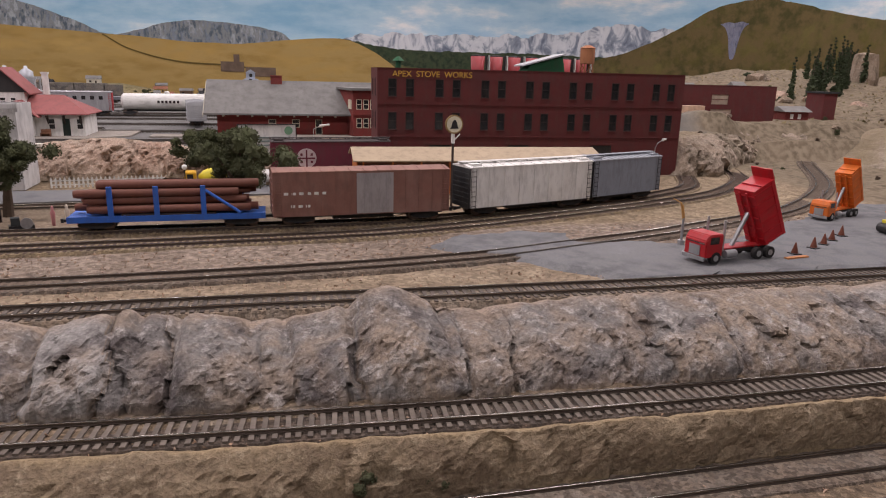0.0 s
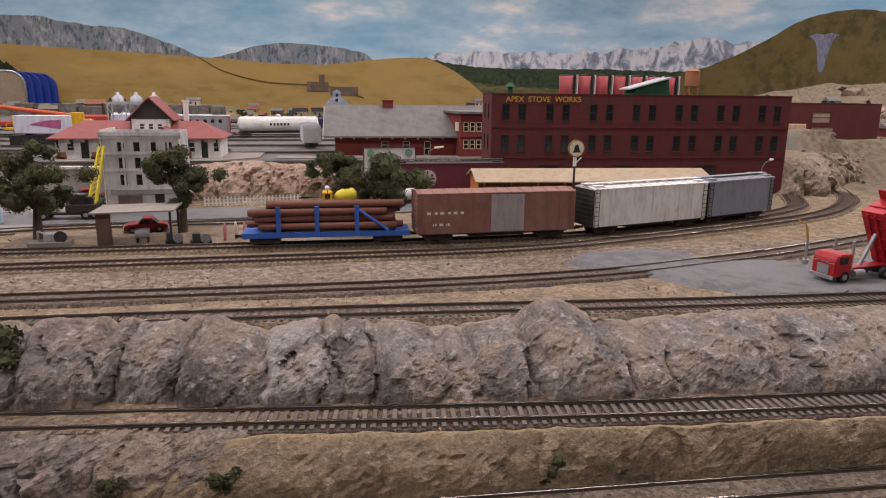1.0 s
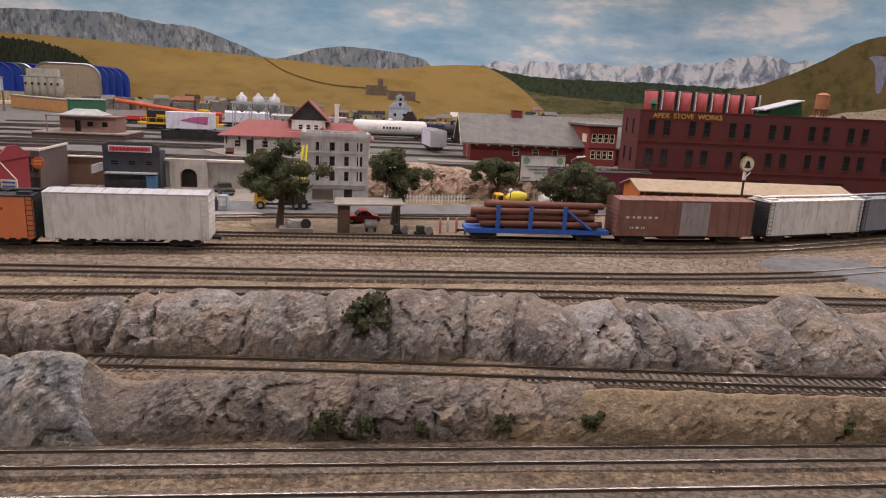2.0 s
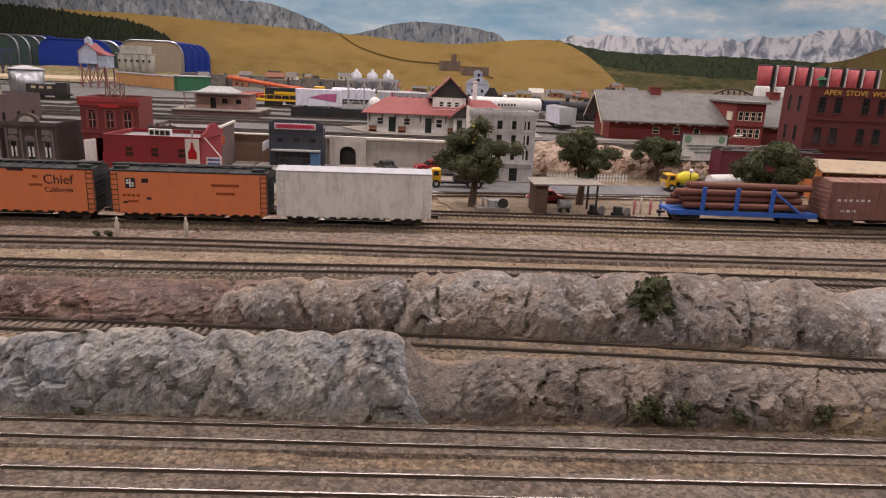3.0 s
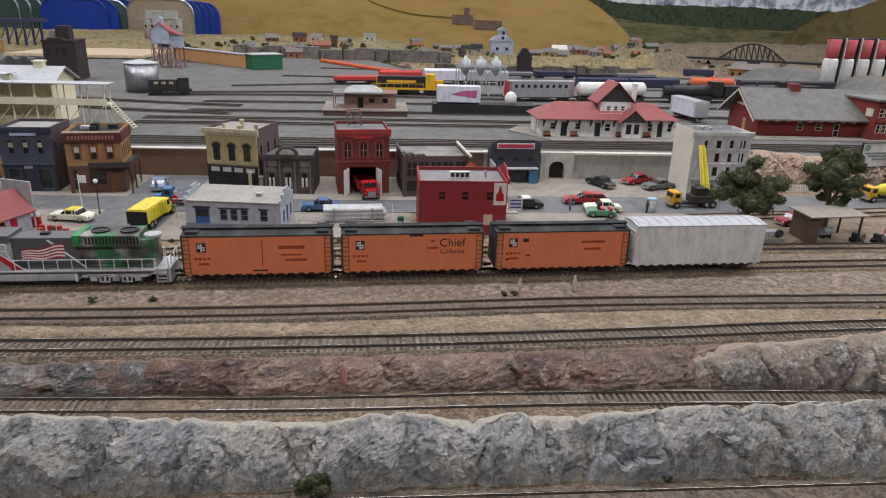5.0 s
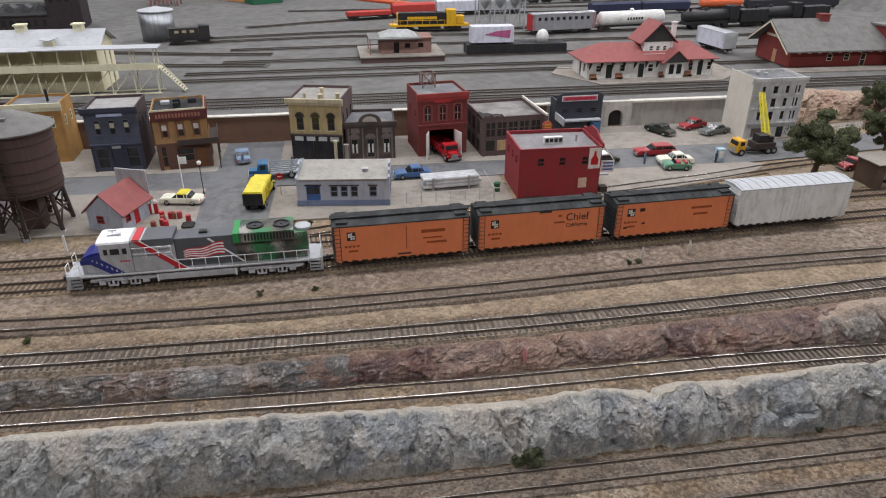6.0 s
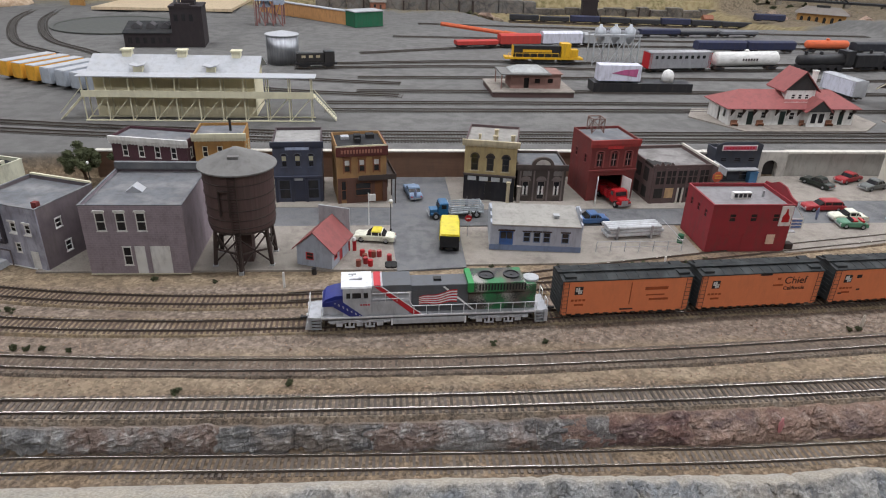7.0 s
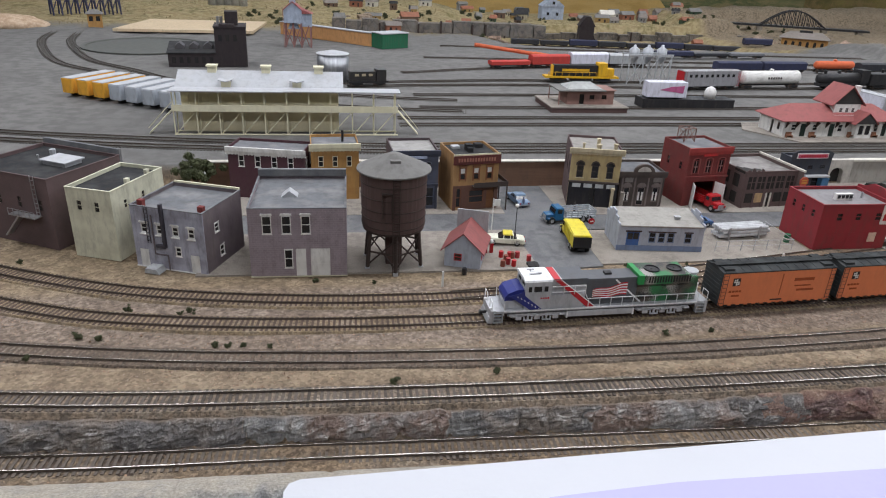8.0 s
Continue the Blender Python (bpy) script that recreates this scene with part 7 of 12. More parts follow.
part("wall", boxes((DW - 0.0016, DW, 0.0016, DD - 0.0016, 0, 0.033)), WHITE, dp)
for q in holes:
    if q[2] > 0.001:
        fit_window(dp, q, ("x", 0, -1), WHITE)
    else:
        part("door", boxes((q[0], q[1], 0.0006, 0.0012, 0.0004, q[3])), mat("dark_green_door", (0.02, 0.035, 0.03)), dp, "dark green door")
for wx0, wx1 in ((0, 0.040), (0.053, 0.108), (0.120, 0.158), (0.20, 0.236)):
    part("wainscot", boxes((wx0, wx1, -0.0006, -0.00005, 0, 0.009)), WHITE, dp)
bm = bmesh.new()
hip_roof(bm, -0.010, DW + 0.008, -0.009, DD + 0.009, 0.0345, 0.062, 0.045)
part("roof", bm, REDROOF, dp, "faded red shingle hipped roof")
bm = bmesh.new()
panel_wall(bm, 0.062, 0.030, 0.0016, [(0.012, 0.021, 0.012, 0.022), (0.0265, 0.0355, 0.012, 0.022), (0.041, 0.050, 0.012, 0.022)], (0.108, -0.006), "x")
v0 = part("dormer_wall", bm, WHITE, dp)
v0.location = (0, 0, 0.036)
for q in ((0.012, 0.021), (0.0265, 0.0355), (0.041, 0.050)):
    wdw = fit_window(dp, (0.108 + q[0], 0.108 + q[1], 0.048, 0.058), ("x", -0.006, -1), WHITE)
part("dormer_side", boxes((0.108, 0.1096, -0.0044, 0.04, 0.036, 0.066)), WHITE, dp)
part("dormer_side", boxes((0.1684, 0.170, -0.0044, 0.04, 0.036, 0.066)), WHITE, dp)
part("dormer_apron", prisms(([(0.098, 0.034), (0.180, 0.034), (0.174, 0.044), (0.104, 0.044)], -0.014, -0.0062, "y")), WHITE, dp)
part("dormer_gable", prisms(([(0.104, 0.066), (0.174, 0.066), (0.139, 0.100)], -0.0065, -0.004, "y")), mat("black_shingle", (0.035, 0.033, 0.033), var=0.2), dp, "black shingled gable")
for s in (-1, 1):
    pts = [(0.139, 0.1015), (0.139, 0.1035), (0.139 + s * 0.04, 0.064), (0.139 + s * 0.04, 0.062)]
    part("dormer_roof", prisms((pts if s > 0 else pts[::-1], -0.010, 0.055, "y")), REDROOF, dp, "faded red dormer roof slope")
part("bay", boxes((0.160, 0.198, -0.016, 0.0, 0, 0.031)), WHITE, dp, "white bay window")
for x in (0.166, 0.182):
    part("bay_window", boxes((x, x + 0.010, -0.0168, -0.0161, 0.008, 0.027)), GLASS, dp)
part("bay_gable", prisms(([(0.154, 0.031), (0.204, 0.031), (0.179, 0.052)], -0.020, -0.0155, "y")), MATS["black_shingle"], dp, "black bay gable")
for s in (-1, 1):
    pts = [(0.179, 0.053), (0.179, 0.0548), (0.179 + s * 0.029, 0.0305), (0.179 + s * 0.029, 0.0288)]
    part("bay_roof", prisms((pts if s > 0 else pts[::-1], -0.021, 0.02, "y")), REDROOF, dp)
part("chimney", boxes((0.186, 0.194, 0.034, 0.042, 0.05, 0.094), (0.185, 0.195, 0.033, 0.043, 0.094, 0.097)), WHITE, dp)
for c in dp.children:
    if c.name.startswith(("dormer", "chimney")) or (c.name.startswith("window") and c.data.vertices[0].co.z > 0.04):
        c.location += Vector((0.013, 0.022, 0))
for i in range(12):
    x = 0.004 + i * 0.0235
    if not 0.154 < x < 0.2:
        part("eave_bracket", prisms(([(-0.0001, 0.018), (-0.0001, 0.032), (-0.012, 0.032)], x, x + 0.0016, "x")), TIMBER, dp)
for x in (0.004, 0.058, 0.150, 0.206):
    part("bench", boxes((x, x + 0.014, -0.012, -0.006, 0.004, 0.0055), (x, x + 0.001, -0.012, -0.006, 0, 0.004), (x + 0.013, x + 0.014, -0.012, -0.006, 0, 0.004), (x, x + 0.014, -0.006, -0.005, 0.0, 0.011)), mat("brown_bench", (0.20, 0.09, 0.05)), dp)

# red brick depot
bd = thing("brick_depot", at(-0.0965, 1.228, -1, YARD_Z + 0.0018), "long red brick depot with grey shingle roof and two-storey bay", "station", "stations")
BW, BD = 0.56, 0.13
holes = [(x, x + 0.013, 0.012, 0.026) for x in (0.085, 0.125)] + [(0.165, 0.177, 0.0, 0.026)] + [(x, x + 0.013, 0.012, 0.026) for x in (0.35, 0.40, 0.45)]
bm = bmesh.new()
panel_wall(bm, BW, 0.038, 0.002, holes, (0, 0), "x")
part("wall", bm, DEPOTRED, bd)
part("wall", boxes((0, BW, BD - 0.002, BD, 0, 0.038)), DEPOTRED, bd)
bm = bmesh.new()
panel_wall(bm, BD - 0.004, 0.038, 0.002, [(0.05, 0.065, 0.0, 0.028)], (0, 0.002), "y")
part("wall", bm, DEPOTRED, bd)
part("wall", boxes((BW - 0.002, BW, 0.002, BD - 0.002, 0, 0.038)), DEPOTRED, bd)
part("end_door", boxes((0.0005, 0.001, 0.052, 0.067, 0, 0.028)), mat("tan_door", (0.42, 0.25, 0.14)), bd, "tan end door")
part("gable", prisms(([(0.0, 0.038), (BD, 0.038), (BD / 2, 0.086)], 0.0, 0.002, "x")), DEPOTRED, bd)
part("gable", prisms(([(0.0, 0.038), (BD, 0.038), (BD / 2, 0.086)], BW - 0.002, BW, "x")), DEPOTRED, bd)
for q in holes:
    fit_window(bd, q, ("x", 0, -1), mat("cream_sash", (0.60, 0.55, 0.42)))
for s in (0, 1):
    pts = [(-0.018, 0.0335), (-0.018, 0.0365), (BD / 2, 0.0905), (BD / 2, 0.0875)]
    if s:
        pts = [(BD - p[0], p[1]) for p in pts][::-1]
    part("roof", prisms((pts, -0.020, BW + 0.02, "x")), ROOFGREY, bd, "weathered grey shingle roof slope")
part("barge_board", prisms(([(-0.018, 0.030), (-0.018, 0.0334), (BD / 2, 0.0874), (BD / 2, 0.084)], -0.0215, -0.0202, "x"), ([(BD + 0.018, 0.0334), (BD + 0.018, 0.030), (BD / 2, 0.084), (BD / 2, 0.0874)], -0.0215, -0.0202, "x")), mat("cream_sash", (0.6, 0.55, 0.42)), bd, "cream barge boards")
part("gable_band", boxes((-0.0008, -0.0001, 0.03, 0.10, 0.052, 0.057)), mat("cream_sash", (0.6, 0.55, 0.42)), bd)
for i in range(24):
    x = 0.01 + i * 0.0235
    if not 0.2 < x < 0.31:
        part("rafter_end", boxes((x, x + 0.003, -0.014, -0.0001, 0.0305, 0.0335)), mat("cream_sash", (0.6, 0.55, 0.42)), bd)
bay = []
bm = bmesh.new()
bayholes = [(x, x + 0.0095, z, z + 0.017) for z in (0.046, 0.014) for x in (0.0055, 0.0175, 0.0295, 0.0415)]
panel_wall(bm, 0.056, 0.078, 0.002, bayholes, (0.229, -0.030), "x")
part("bay_wall", bm, DEPOTRED, bd)
part("bay_wall", boxes((0.283, 0.285, -0.028, 0.06, 0, 0.078)), DEPOTRED, bd)
part("bay_wall", prisms(([(0.211, 0.045), (0.229, -0.030), (0.2312, -0.0278), (0.214, 0.045)], 0, 0.078, "z")), DEPOTRED, bd)
for q in bayholes:
    fit_window(bd, (q[0] + 0.229, q[1] + 0.229, q[2], q[3]), ("x", -0.030, -1), mat("cream_sash", (0.6, 0.55, 0.42)))
part("bay_side_window", prisms(([(0.2222, -0.006), (0.2262, -0.0225), (0.2272, -0.0222), (0.2232, -0.0058)], 0.046, 0.062, "z")), mat("cream_sash", (0.6, 0.55, 0.42)), bd)
bm = bmesh.new()
prism(bm, [(0.206, 0.048), (0.2245, -0.036), (0.290, -0.036), (0.290, 0.065), (0.206, 0.065)], 0.078, 0.082, "z")
part("bay_roof", bm, ROOFGREY, bd, "grey bay roof")
part("bay_belt", boxes((0.229, 0.285, -0.032, -0.0301, 0.036, 0.039)), DEPOTRED, bd)
for x in (0.09, 0.33):
    part("chimney", boxes((x, x + 0.02, 0.055, 0.075, 0.084, 0.098), (x - 0.001, x + 0.021, 0.054, 0.076, 0.098, 0.0995)), DEPOTRED, bd)

# cream icing dock with tall platform
ic = thing("icing_house", at(-1.785, 1.225, 0, YARD_Z), "cream boarded ice house with a pale tin roof", "ice house", "yard buildings")
# wall cream is lightened in the colour to offset the platform's shade
part("wall", boxes((0.01, 0.30, 0.0, 0.10, 0, 0.078)), mat("ice_house_boards", (0.78, 0.71, 0.50), var=0.06, grime=0.05), ic, "cream boarded walls")
for i in range(24):
    part("batten", boxes((0.012 + i * 0.0121, 0.0128 + i * 0.0121, -0.0006, -0.00005, 0, 0.078)), MATS["ice_house_boards"], ic)
part("gable", prisms(([(0.0, 0.078), (0.10, 0.078), (0.05, 0.100)], 0.0101, 0.0116, "x"), ([(0.0, 0.078), (0.10, 0.078), (0.05, 0.100)], 0.2984, 0.2999, "x")), CREAMTIMBER, ic)
for s in (0, 1):
    pts = [(-0.008, 0.0755), (-0.008, 0.077), (0.05, 0.1045), (0.05, 0.103)]
    if s:
        pts = [(0.10 - p[0], p[1]) for p in pts][::-1]
    part("roof", prisms((pts, 0.0, 0.31, "x")), TIN, ic, "pale tin roof slope")
for x in (0.055, 0.155, 0.255):
    part("cupola", boxes((x, x + 0.016, 0.042, 0.058, 0.098, 0.112), (x - 0.002, x + 0.018, 0.040, 0.060, 0.112, 0.1145)), CREAMTIMBER, ic)
for x in (0.085, 0.215):
    part("roof_door", boxes((x, x + 0.016, -0.002, 0.012, 0.070, 0.092)), CREAMTIMBER, ic)
    part("roof_door_top", prisms(([(x - 0.005, 0.0945), (x + 0.008, 0.0915), (x + 0.021, 0.0945), (x + 0.021, 0.096), (x + 0.008, 0.093), (x - 0.005, 0.096)], -0.006, 0.016, "y")), TIN, ic)
dk = thing("icing_platform", at(-1.785, 1.188, 0, YARD_Z), "long cream timber icing platform on trussed posts", "platform", "yard buildings")
part("deck", boxes((0, 0.412, 0.0, 0.030, 0.045, 0.0465)), CREAMTIMBER, dk)
part("fascia", boxes((0, 0.412, -0.0016, -0.0001, 0.044, 0.056)), CREAMTIMBER, dk)
part("canopy", boxes((-0.004, 0.20, -0.004, 0.034, 0.080, 0.082), (0.20, 0.416, -0.004, 0.034, 0.081, 0.083)), TIN, dk, "flat tin canopy")
for i in range(11):
    x = 0.002 + i * 0.0405
    for y in (0.001, 0.028):
        part("post", boxes((x - 0.0009, x + 0.0009, y, y + 0.0018, 0.0, 0.0799)), CREAMTIMBER, dk)
    if i < 10:
        part("brace", tubes(((x + 0.002, 0.0019, 0.002), (x + 0.0385, 0.0019, 0.043), 0.0008), sides=5), CREAMTIMBER, dk)
part("sill_beam", boxes((0, 0.412, 0.0, 0.0025, 0, 0.002), (0, 0.412, 0.0275, 0.030, 0, 0.002)), CREAMTIMBER, dk)
for x0, x1 in ((0.412, 0.452), (0.0, -0.045)):
    part("stair_string", tubes(((x0, 0.006, 0.046), (x1, 0.006, 0.001), 0.001), ((x0, 0.024, 0.046), (x1, 0.024, 0.001), 0.001), ((x0, 0.006, 0.060), (x1, 0.006, 0.012), 0.0007), sides=5), CREAMTIMBER, dk)
    bm = bmesh.new()
    for i in range(11):
        f = (i + 0.5) / 11
        box(bm, x0 + (x1 - x0) * f - 0.0016, x0 + (x1 - x0) * f + 0.0016, 0.006, 0.024, 0.045 * (1 - f) + 0.0008, 0.045 * (1 - f) + 0.0016)
    part("stair_treads", bm, CREAMTIMBER, dk)

# small brick yard office on its plinth
yo = thing("yard_office", at(-1.0, 1.40, 1, YARD_Z), "small brown brick yard office on a plinth", "building", "yard buildings")
PINKBRICK = brick_mat("salmon_brick", (0.27, 0.15, 0.125), (0.23, 0.125, 0.105), (0.30, 0.20, 0.17))
part("plinth", boxes((0, 0.185, 0, 0.13, -0.001, 0.010)), mat("umber_plinth", (0.10, 0.06, 0.055)), yo, "dark brown plinth")
part("deck", boxes((-0.002, 0.187, -0.002, 0.132, 0.010, 0.0125)), CONCRETE, yo)
bm = bmesh.new()
panel_wall(bm, 0.115, 0.032, 0.002, [(0.03, 0.042, 0.0, 0.024), (0.055, 0.067, 0.012, 0.022), (0.085, 0.097, 0.012, 0.022)], (0.045, 0.03), "x")
w1 = part("wall", bm, PINKBRICK, yo)
w1.location.z = 0.0125
part("wall", boxes((0.045, 0.047, 0.032, 0.09, 0.0125, 0.0445), (0.158, 0.16, 0.032, 0.09, 0.0125, 0.0445), (0.045, 0.16, 0.09, 0.092, 0.0125, 0.0445)), PINKBRICK, yo)
# dark sheet behind the openings paints the shade indoors
part("inner_dark", boxes((0.048, 0.157, 0.036, 0.0365, 0.0127, 0.044)), INSIDE, yo)
part("porch_roof", boxes((0.02, 0.135, 0.018, 0.10, 0.0446, 0.047)), ROOFGREY, yo)
bm = bmesh.new()
hip_roof(bm, 0.045, 0.13, 0.03, 0.095, 0.048, 0.060, 0.02)
part("roof", bm, mat("pale_shingle", (0.36, 0.37, 0.36)), yo, "pale grey hipped roof")
part("annex_roof", boxes((0.135, 0.163, 0.026, 0.096, 0.0446, 0.0465)), PINKBRICK, yo)
for y in (0.02, 0.095):
    part("post", boxes((0.021, 0.023, y, y + 0.002, 0.0125, 0.0446)), PINKBRICK, yo)

# coaling tower, tanks, sheds
ct = thing("coal_house", at(-1.962, 1.93, 6, YARD_Z), "near-black brick power house with a tower", "building", "yard buildings")
SOOT = brick_mat("sooty_black_brick", (0.035, 0.027, 0.03), (0.03, 0.024, 0.026), (0.05, 0.04, 0.04))
part("hall", prisms(([(0, 0), (0.10, 0), (0.10, 0.054), (0, 0.036)], 0.012, 0.14, "x")), SOOT, ct)
part("hall_roof", prisms(([(-0.003, 0.0362), (0.10, 0.0545), (0.10, 0.057), (-0.003, 0.0387)], 0.009, 0.1398, "x")), DARKROOF, ct)
for i in range(3):
    x = 0.030 + i * 0.038
    part("roof_vent", prisms(([(x, 0.045), (x + 0.024, 0.045), (x + 0.024, 0.053), (x + 0.012, 0.062), (x, 0.053)], 0.030, 0.070, "y")), mat("vent_grey", (0.10, 0.095, 0.10), var=0.25), ct)
for i in range(6):
    x = 0.022 + i * 0.020
    part("window", boxes((x, x + 0.010, -0.0008, -0.0001, 0.010, 0.026)), GLASS, ct)
part("parapet", boxes((0.138, 0.227, -0.002, 0.102, 0.105, 0.110), (0.155, 0.195, -0.002, 0.02, 0.110, 0.116)), SOOT, ct)
part("tower", boxes((0.14, 0.225, 0, 0.10, 0, 0.105)), SOOT, ct)
part("turret", boxes((0.17, 0.205, 0.03, 0.07, 0.1101, 0.147)), SOOT, ct)
for x in (0.15, 0.17, 0.19):
    part("window", boxes((x, x + 0.010, -0.0008, -0.0001, 0.07, 0.088)), GLASS, ct)
for x in (0.15, 0.16):
    part("chimney", tubes(((x, 0.05, 0.110), (x, 0.05, 0.132), 0.004)), STEEL, ct)
tk = thing("oil_tank", at(-1.496, 1.750, 0, YARD_Z) @ Matrix.Diagonal((1.02, 1.02, 0.98, 1)), "silver corrugated oil tank with a pale lid", "tank", "yard buildings")
part("shell", lathe([(0.040, 0.0), (0.040, 0.072)], 36), mat("bright_galvanised", (0.36, 0.37, 0.39), rough=0.38, metal=0.85, var=0.35, scale=40, stretch=(6, 6, 0.3)), tk, smooth=True)
part("lid", lathe([(0.042, 0.072), (0.042, 0.074), (0.005, 0.082)], 36), TIN, tk)
bt = thing("sanding_tower", at(-1.66, 2.37, 0, YARD_Z) @ Matrix.Diagonal((1.08, 1.0, 0.98, 1)), "pale blue timber grain house on rust-red legs", "tower", "yard buildings")
PALEBLUE = mat("pale_blue_boards", (0.36, 0.41, 0.50), var=0.16, dirt=(0.22, 0.25, 0.30))
LEGRED = mat("leg_grey_red", (0.24, 0.12, 0.11))
part("house", prisms(([(0, 0.082), (0.056, 0.082), (0.056, 0.124), (0.028, 0.150), (0, 0.124)], 0, 0.07, "y")), PALEBLUE, bt)
part("cupola", prisms(([(0.019, 0.135), (0.037, 0.135), (0.037, 0.165), (0.028, 0.174), (0.019, 0.165)], 0.006, 0.024, "y")), PALEBLUE, bt)
part("roof", prisms(([(0.056, 0.1245), (0.060, 0.1235), (0.028, 0.1535), (0.028, 0.1505)], -0.003, 0.073, "y")), REDROOF, bt)
part("roof", prisms(([(0.0, 0.1245), (-0.004, 0.1235), (0.028, 0.1535), (0.028, 0.1505)], -0.003, 0.073, "y")), REDROOF, bt)
part("lean_to", boxes((0.056, 0.086, 0.006, 0.06, 0.070, 0.112)), PALEBLUE, bt)
part("lean_to_roof", prisms(([(0.056, 0.113), (0.056, 0.128), (0.090, 0.113)], 0.002, 0.064, "y")), REDROOF, bt)
for x in (0.003, 0.028, 0.053, 0.082):
    for y in (0.004, 0.062):
        part("leg", boxes((x - 0.0022, x + 0.0022, y - 0.0022, y + 0.0022, 0, 0.082 if x < 0.06 else 0.070)), LEGRED, bt)
for x in (0.003, 0.028, 0.053):
    part("brace", tubes(((x, 0.002, 0.004), (x + 0.025, 0.002, 0.075), 0.0016)), LEGRED, bt)
    part("brace", tubes(((x + 0.025, 0.003, 0.004), (x, 0.003, 0.075), 0.0016)), LEGRED, bt)
part("chute", prisms(([(0.010, 0.060), (0.046, 0.060), (0.036, 0.082), (0.020, 0.082)], 0.015, 0.05, "y")), PALEBLUE, bt)
part("ladder_rail", tubes(((-0.002, -0.001, 0), (-0.002, -0.001, 0.125), 0.0008)), LEGRED, bt)
of = thing("board_fence", at(-1.70, 2.74, -42, YARD_Z), "long orange-brown boarded wall with a pale top", "wall", "yard buildings")
ORANGEWALL = mat("orange_clay_board", (0.52, 0.27, 0.11), var=0.15)
part("board_face", boxes((0, 0.50, 0, 0.02, 0, 0.045)), ORANGEWALL, of)
part("top", boxes((-0.002, 0.502, -0.003, 0.023, 0.045, 0.048)), TIN, of)
gsd = thing("green_shed", at(-1.325, 2.37, 30, YARD_Z), "small dark green corrugated shed", "shed", "yard buildings")
part("wall", boxes((0, 0.11, 0, 0.07, 0, 0.05)), mat("corrugated_green", (0.02, 0.12, 0.06), var=0.2, scale=60, stretch=(8, 8, 0.2)), gsd)
part("roof", boxes((-0.003, 0.113, -0.003, 0.073, 0.05, 0.053)), TIN, gsd)
pit = part("turntable_pit", lathe([(0.20, 0.0), (0.20, 0.004), (0.186, 0.004), (0.184, 0.0008), (0.0005, 0.0008)], 48), mat("pit_concrete", (0.085, 0.088, 0.08), var=0.25))
pit.matrix_world = pose(-2.10, 2.33, YARD_Z)
tagged(pit, "round concrete turntable pit in the yard", "turntable", kind="structure")
tp = thing("tan_board", at(-2.30, 2.66, 0, YARD_Z), "bare tan plywood board lying on the layout", "board", "yard buildings")
part("board", prisms(([(0, 0), (0.50, 0.02), (0.52, 0.38), (0.05, 0.36)], 0.004, 0.014, "z")), mat("bare_plywood", (0.56, 0.44, 0.29), var=0.08, scale=8), tp)
part("batten", boxes((0.06, 0.5, 0.04, 0.06, 0, 0.004), (0.06, 0.5, 0.3, 0.32, 0, 0.004)), mat("bare_plywood", (0.56, 0.44, 0.29)), tp)
wh = thing("watch_hut", at(-2.42, 2.78, 15, YARD_Z), "mustard yellow crossing tower with hipped roof", "hut", "yard buildings")
part("wall", boxes((0, 0.05, 0, 0.04, 0, 0.05)), MUSTARD, wh)
bm = bmesh.new()
hip_roof(bm, -0.006, 0.056, -0.006, 0.046, 0.051, 0.066, 0.02)
part("roof", bm, ROOFGREY, wh)
for x in (0.006, 0.03):
    part("window", boxes((x, x + 0.014, -0.0008, -0.0001, 0.024, 0.042)), GLASS, wh)
ms = thing("mustard_station", at(1.016, 3.565, -32, ground_height(1.11, 3.50) - 0.006), "long mustard yellow station with arched dark openings and grey hipped roof", "station", "stations")
part("wall", boxes((0, 0.235, 0, 0.09, -0.01, 0.050)), MUSTARD, ms)
for i in range(6):
    x = 0.016 + i * 0.037
    part("arch_window", prisms(([(x, 0.006), (x + 0.015, 0.006), (x + 0.015, 0.030), (x + 0.011, 0.036), (x + 0.004, 0.036), (x, 0.030)], -0.0012, -0.0001, "y")), GLASS, ms)
part("plinth", boxes((-0.002, 0.237, -0.003, -0.0013, -0.01, 0.005)), BROWNBRICK, ms)
bm = bmesh.new()
hip_roof(bm, -0.014, 0.249, -0.016, 0.106, 0.052, 0.086, 0.05)
part("roof", bm, mat("tan_shingle", (0.20, 0.175, 0.155), var=0.15), ms, "grey-brown hipped roof")
part("roof_monitor", boxes((0.085, 0.150, 0.036, 0.054, 0.080, 0.092)), DARKROOF, ms)
cw = thing("coal_tower", at(-0.135, 3.70, -8, ground_height(-0.09, 3.72) - 0.005), "sooty black timber coaling tower in the valley", "tower", "yard buildings")
part("body", boxes((0, 0.080, 0, 0.07, 0, 0.105)), SOOT, cw)
part("roof", prisms(([(-0.006, 0.105), (0.086, 0.105), (0.052, 0.158), (0.028, 0.158)], -0.004, 0.074, "y")), SOOT, cw)
part("chute", tubes(((0.080, 0.03, 0.06), (0.112, 0.03, 0.0), 0.005), sides=6), SOOT, cw)

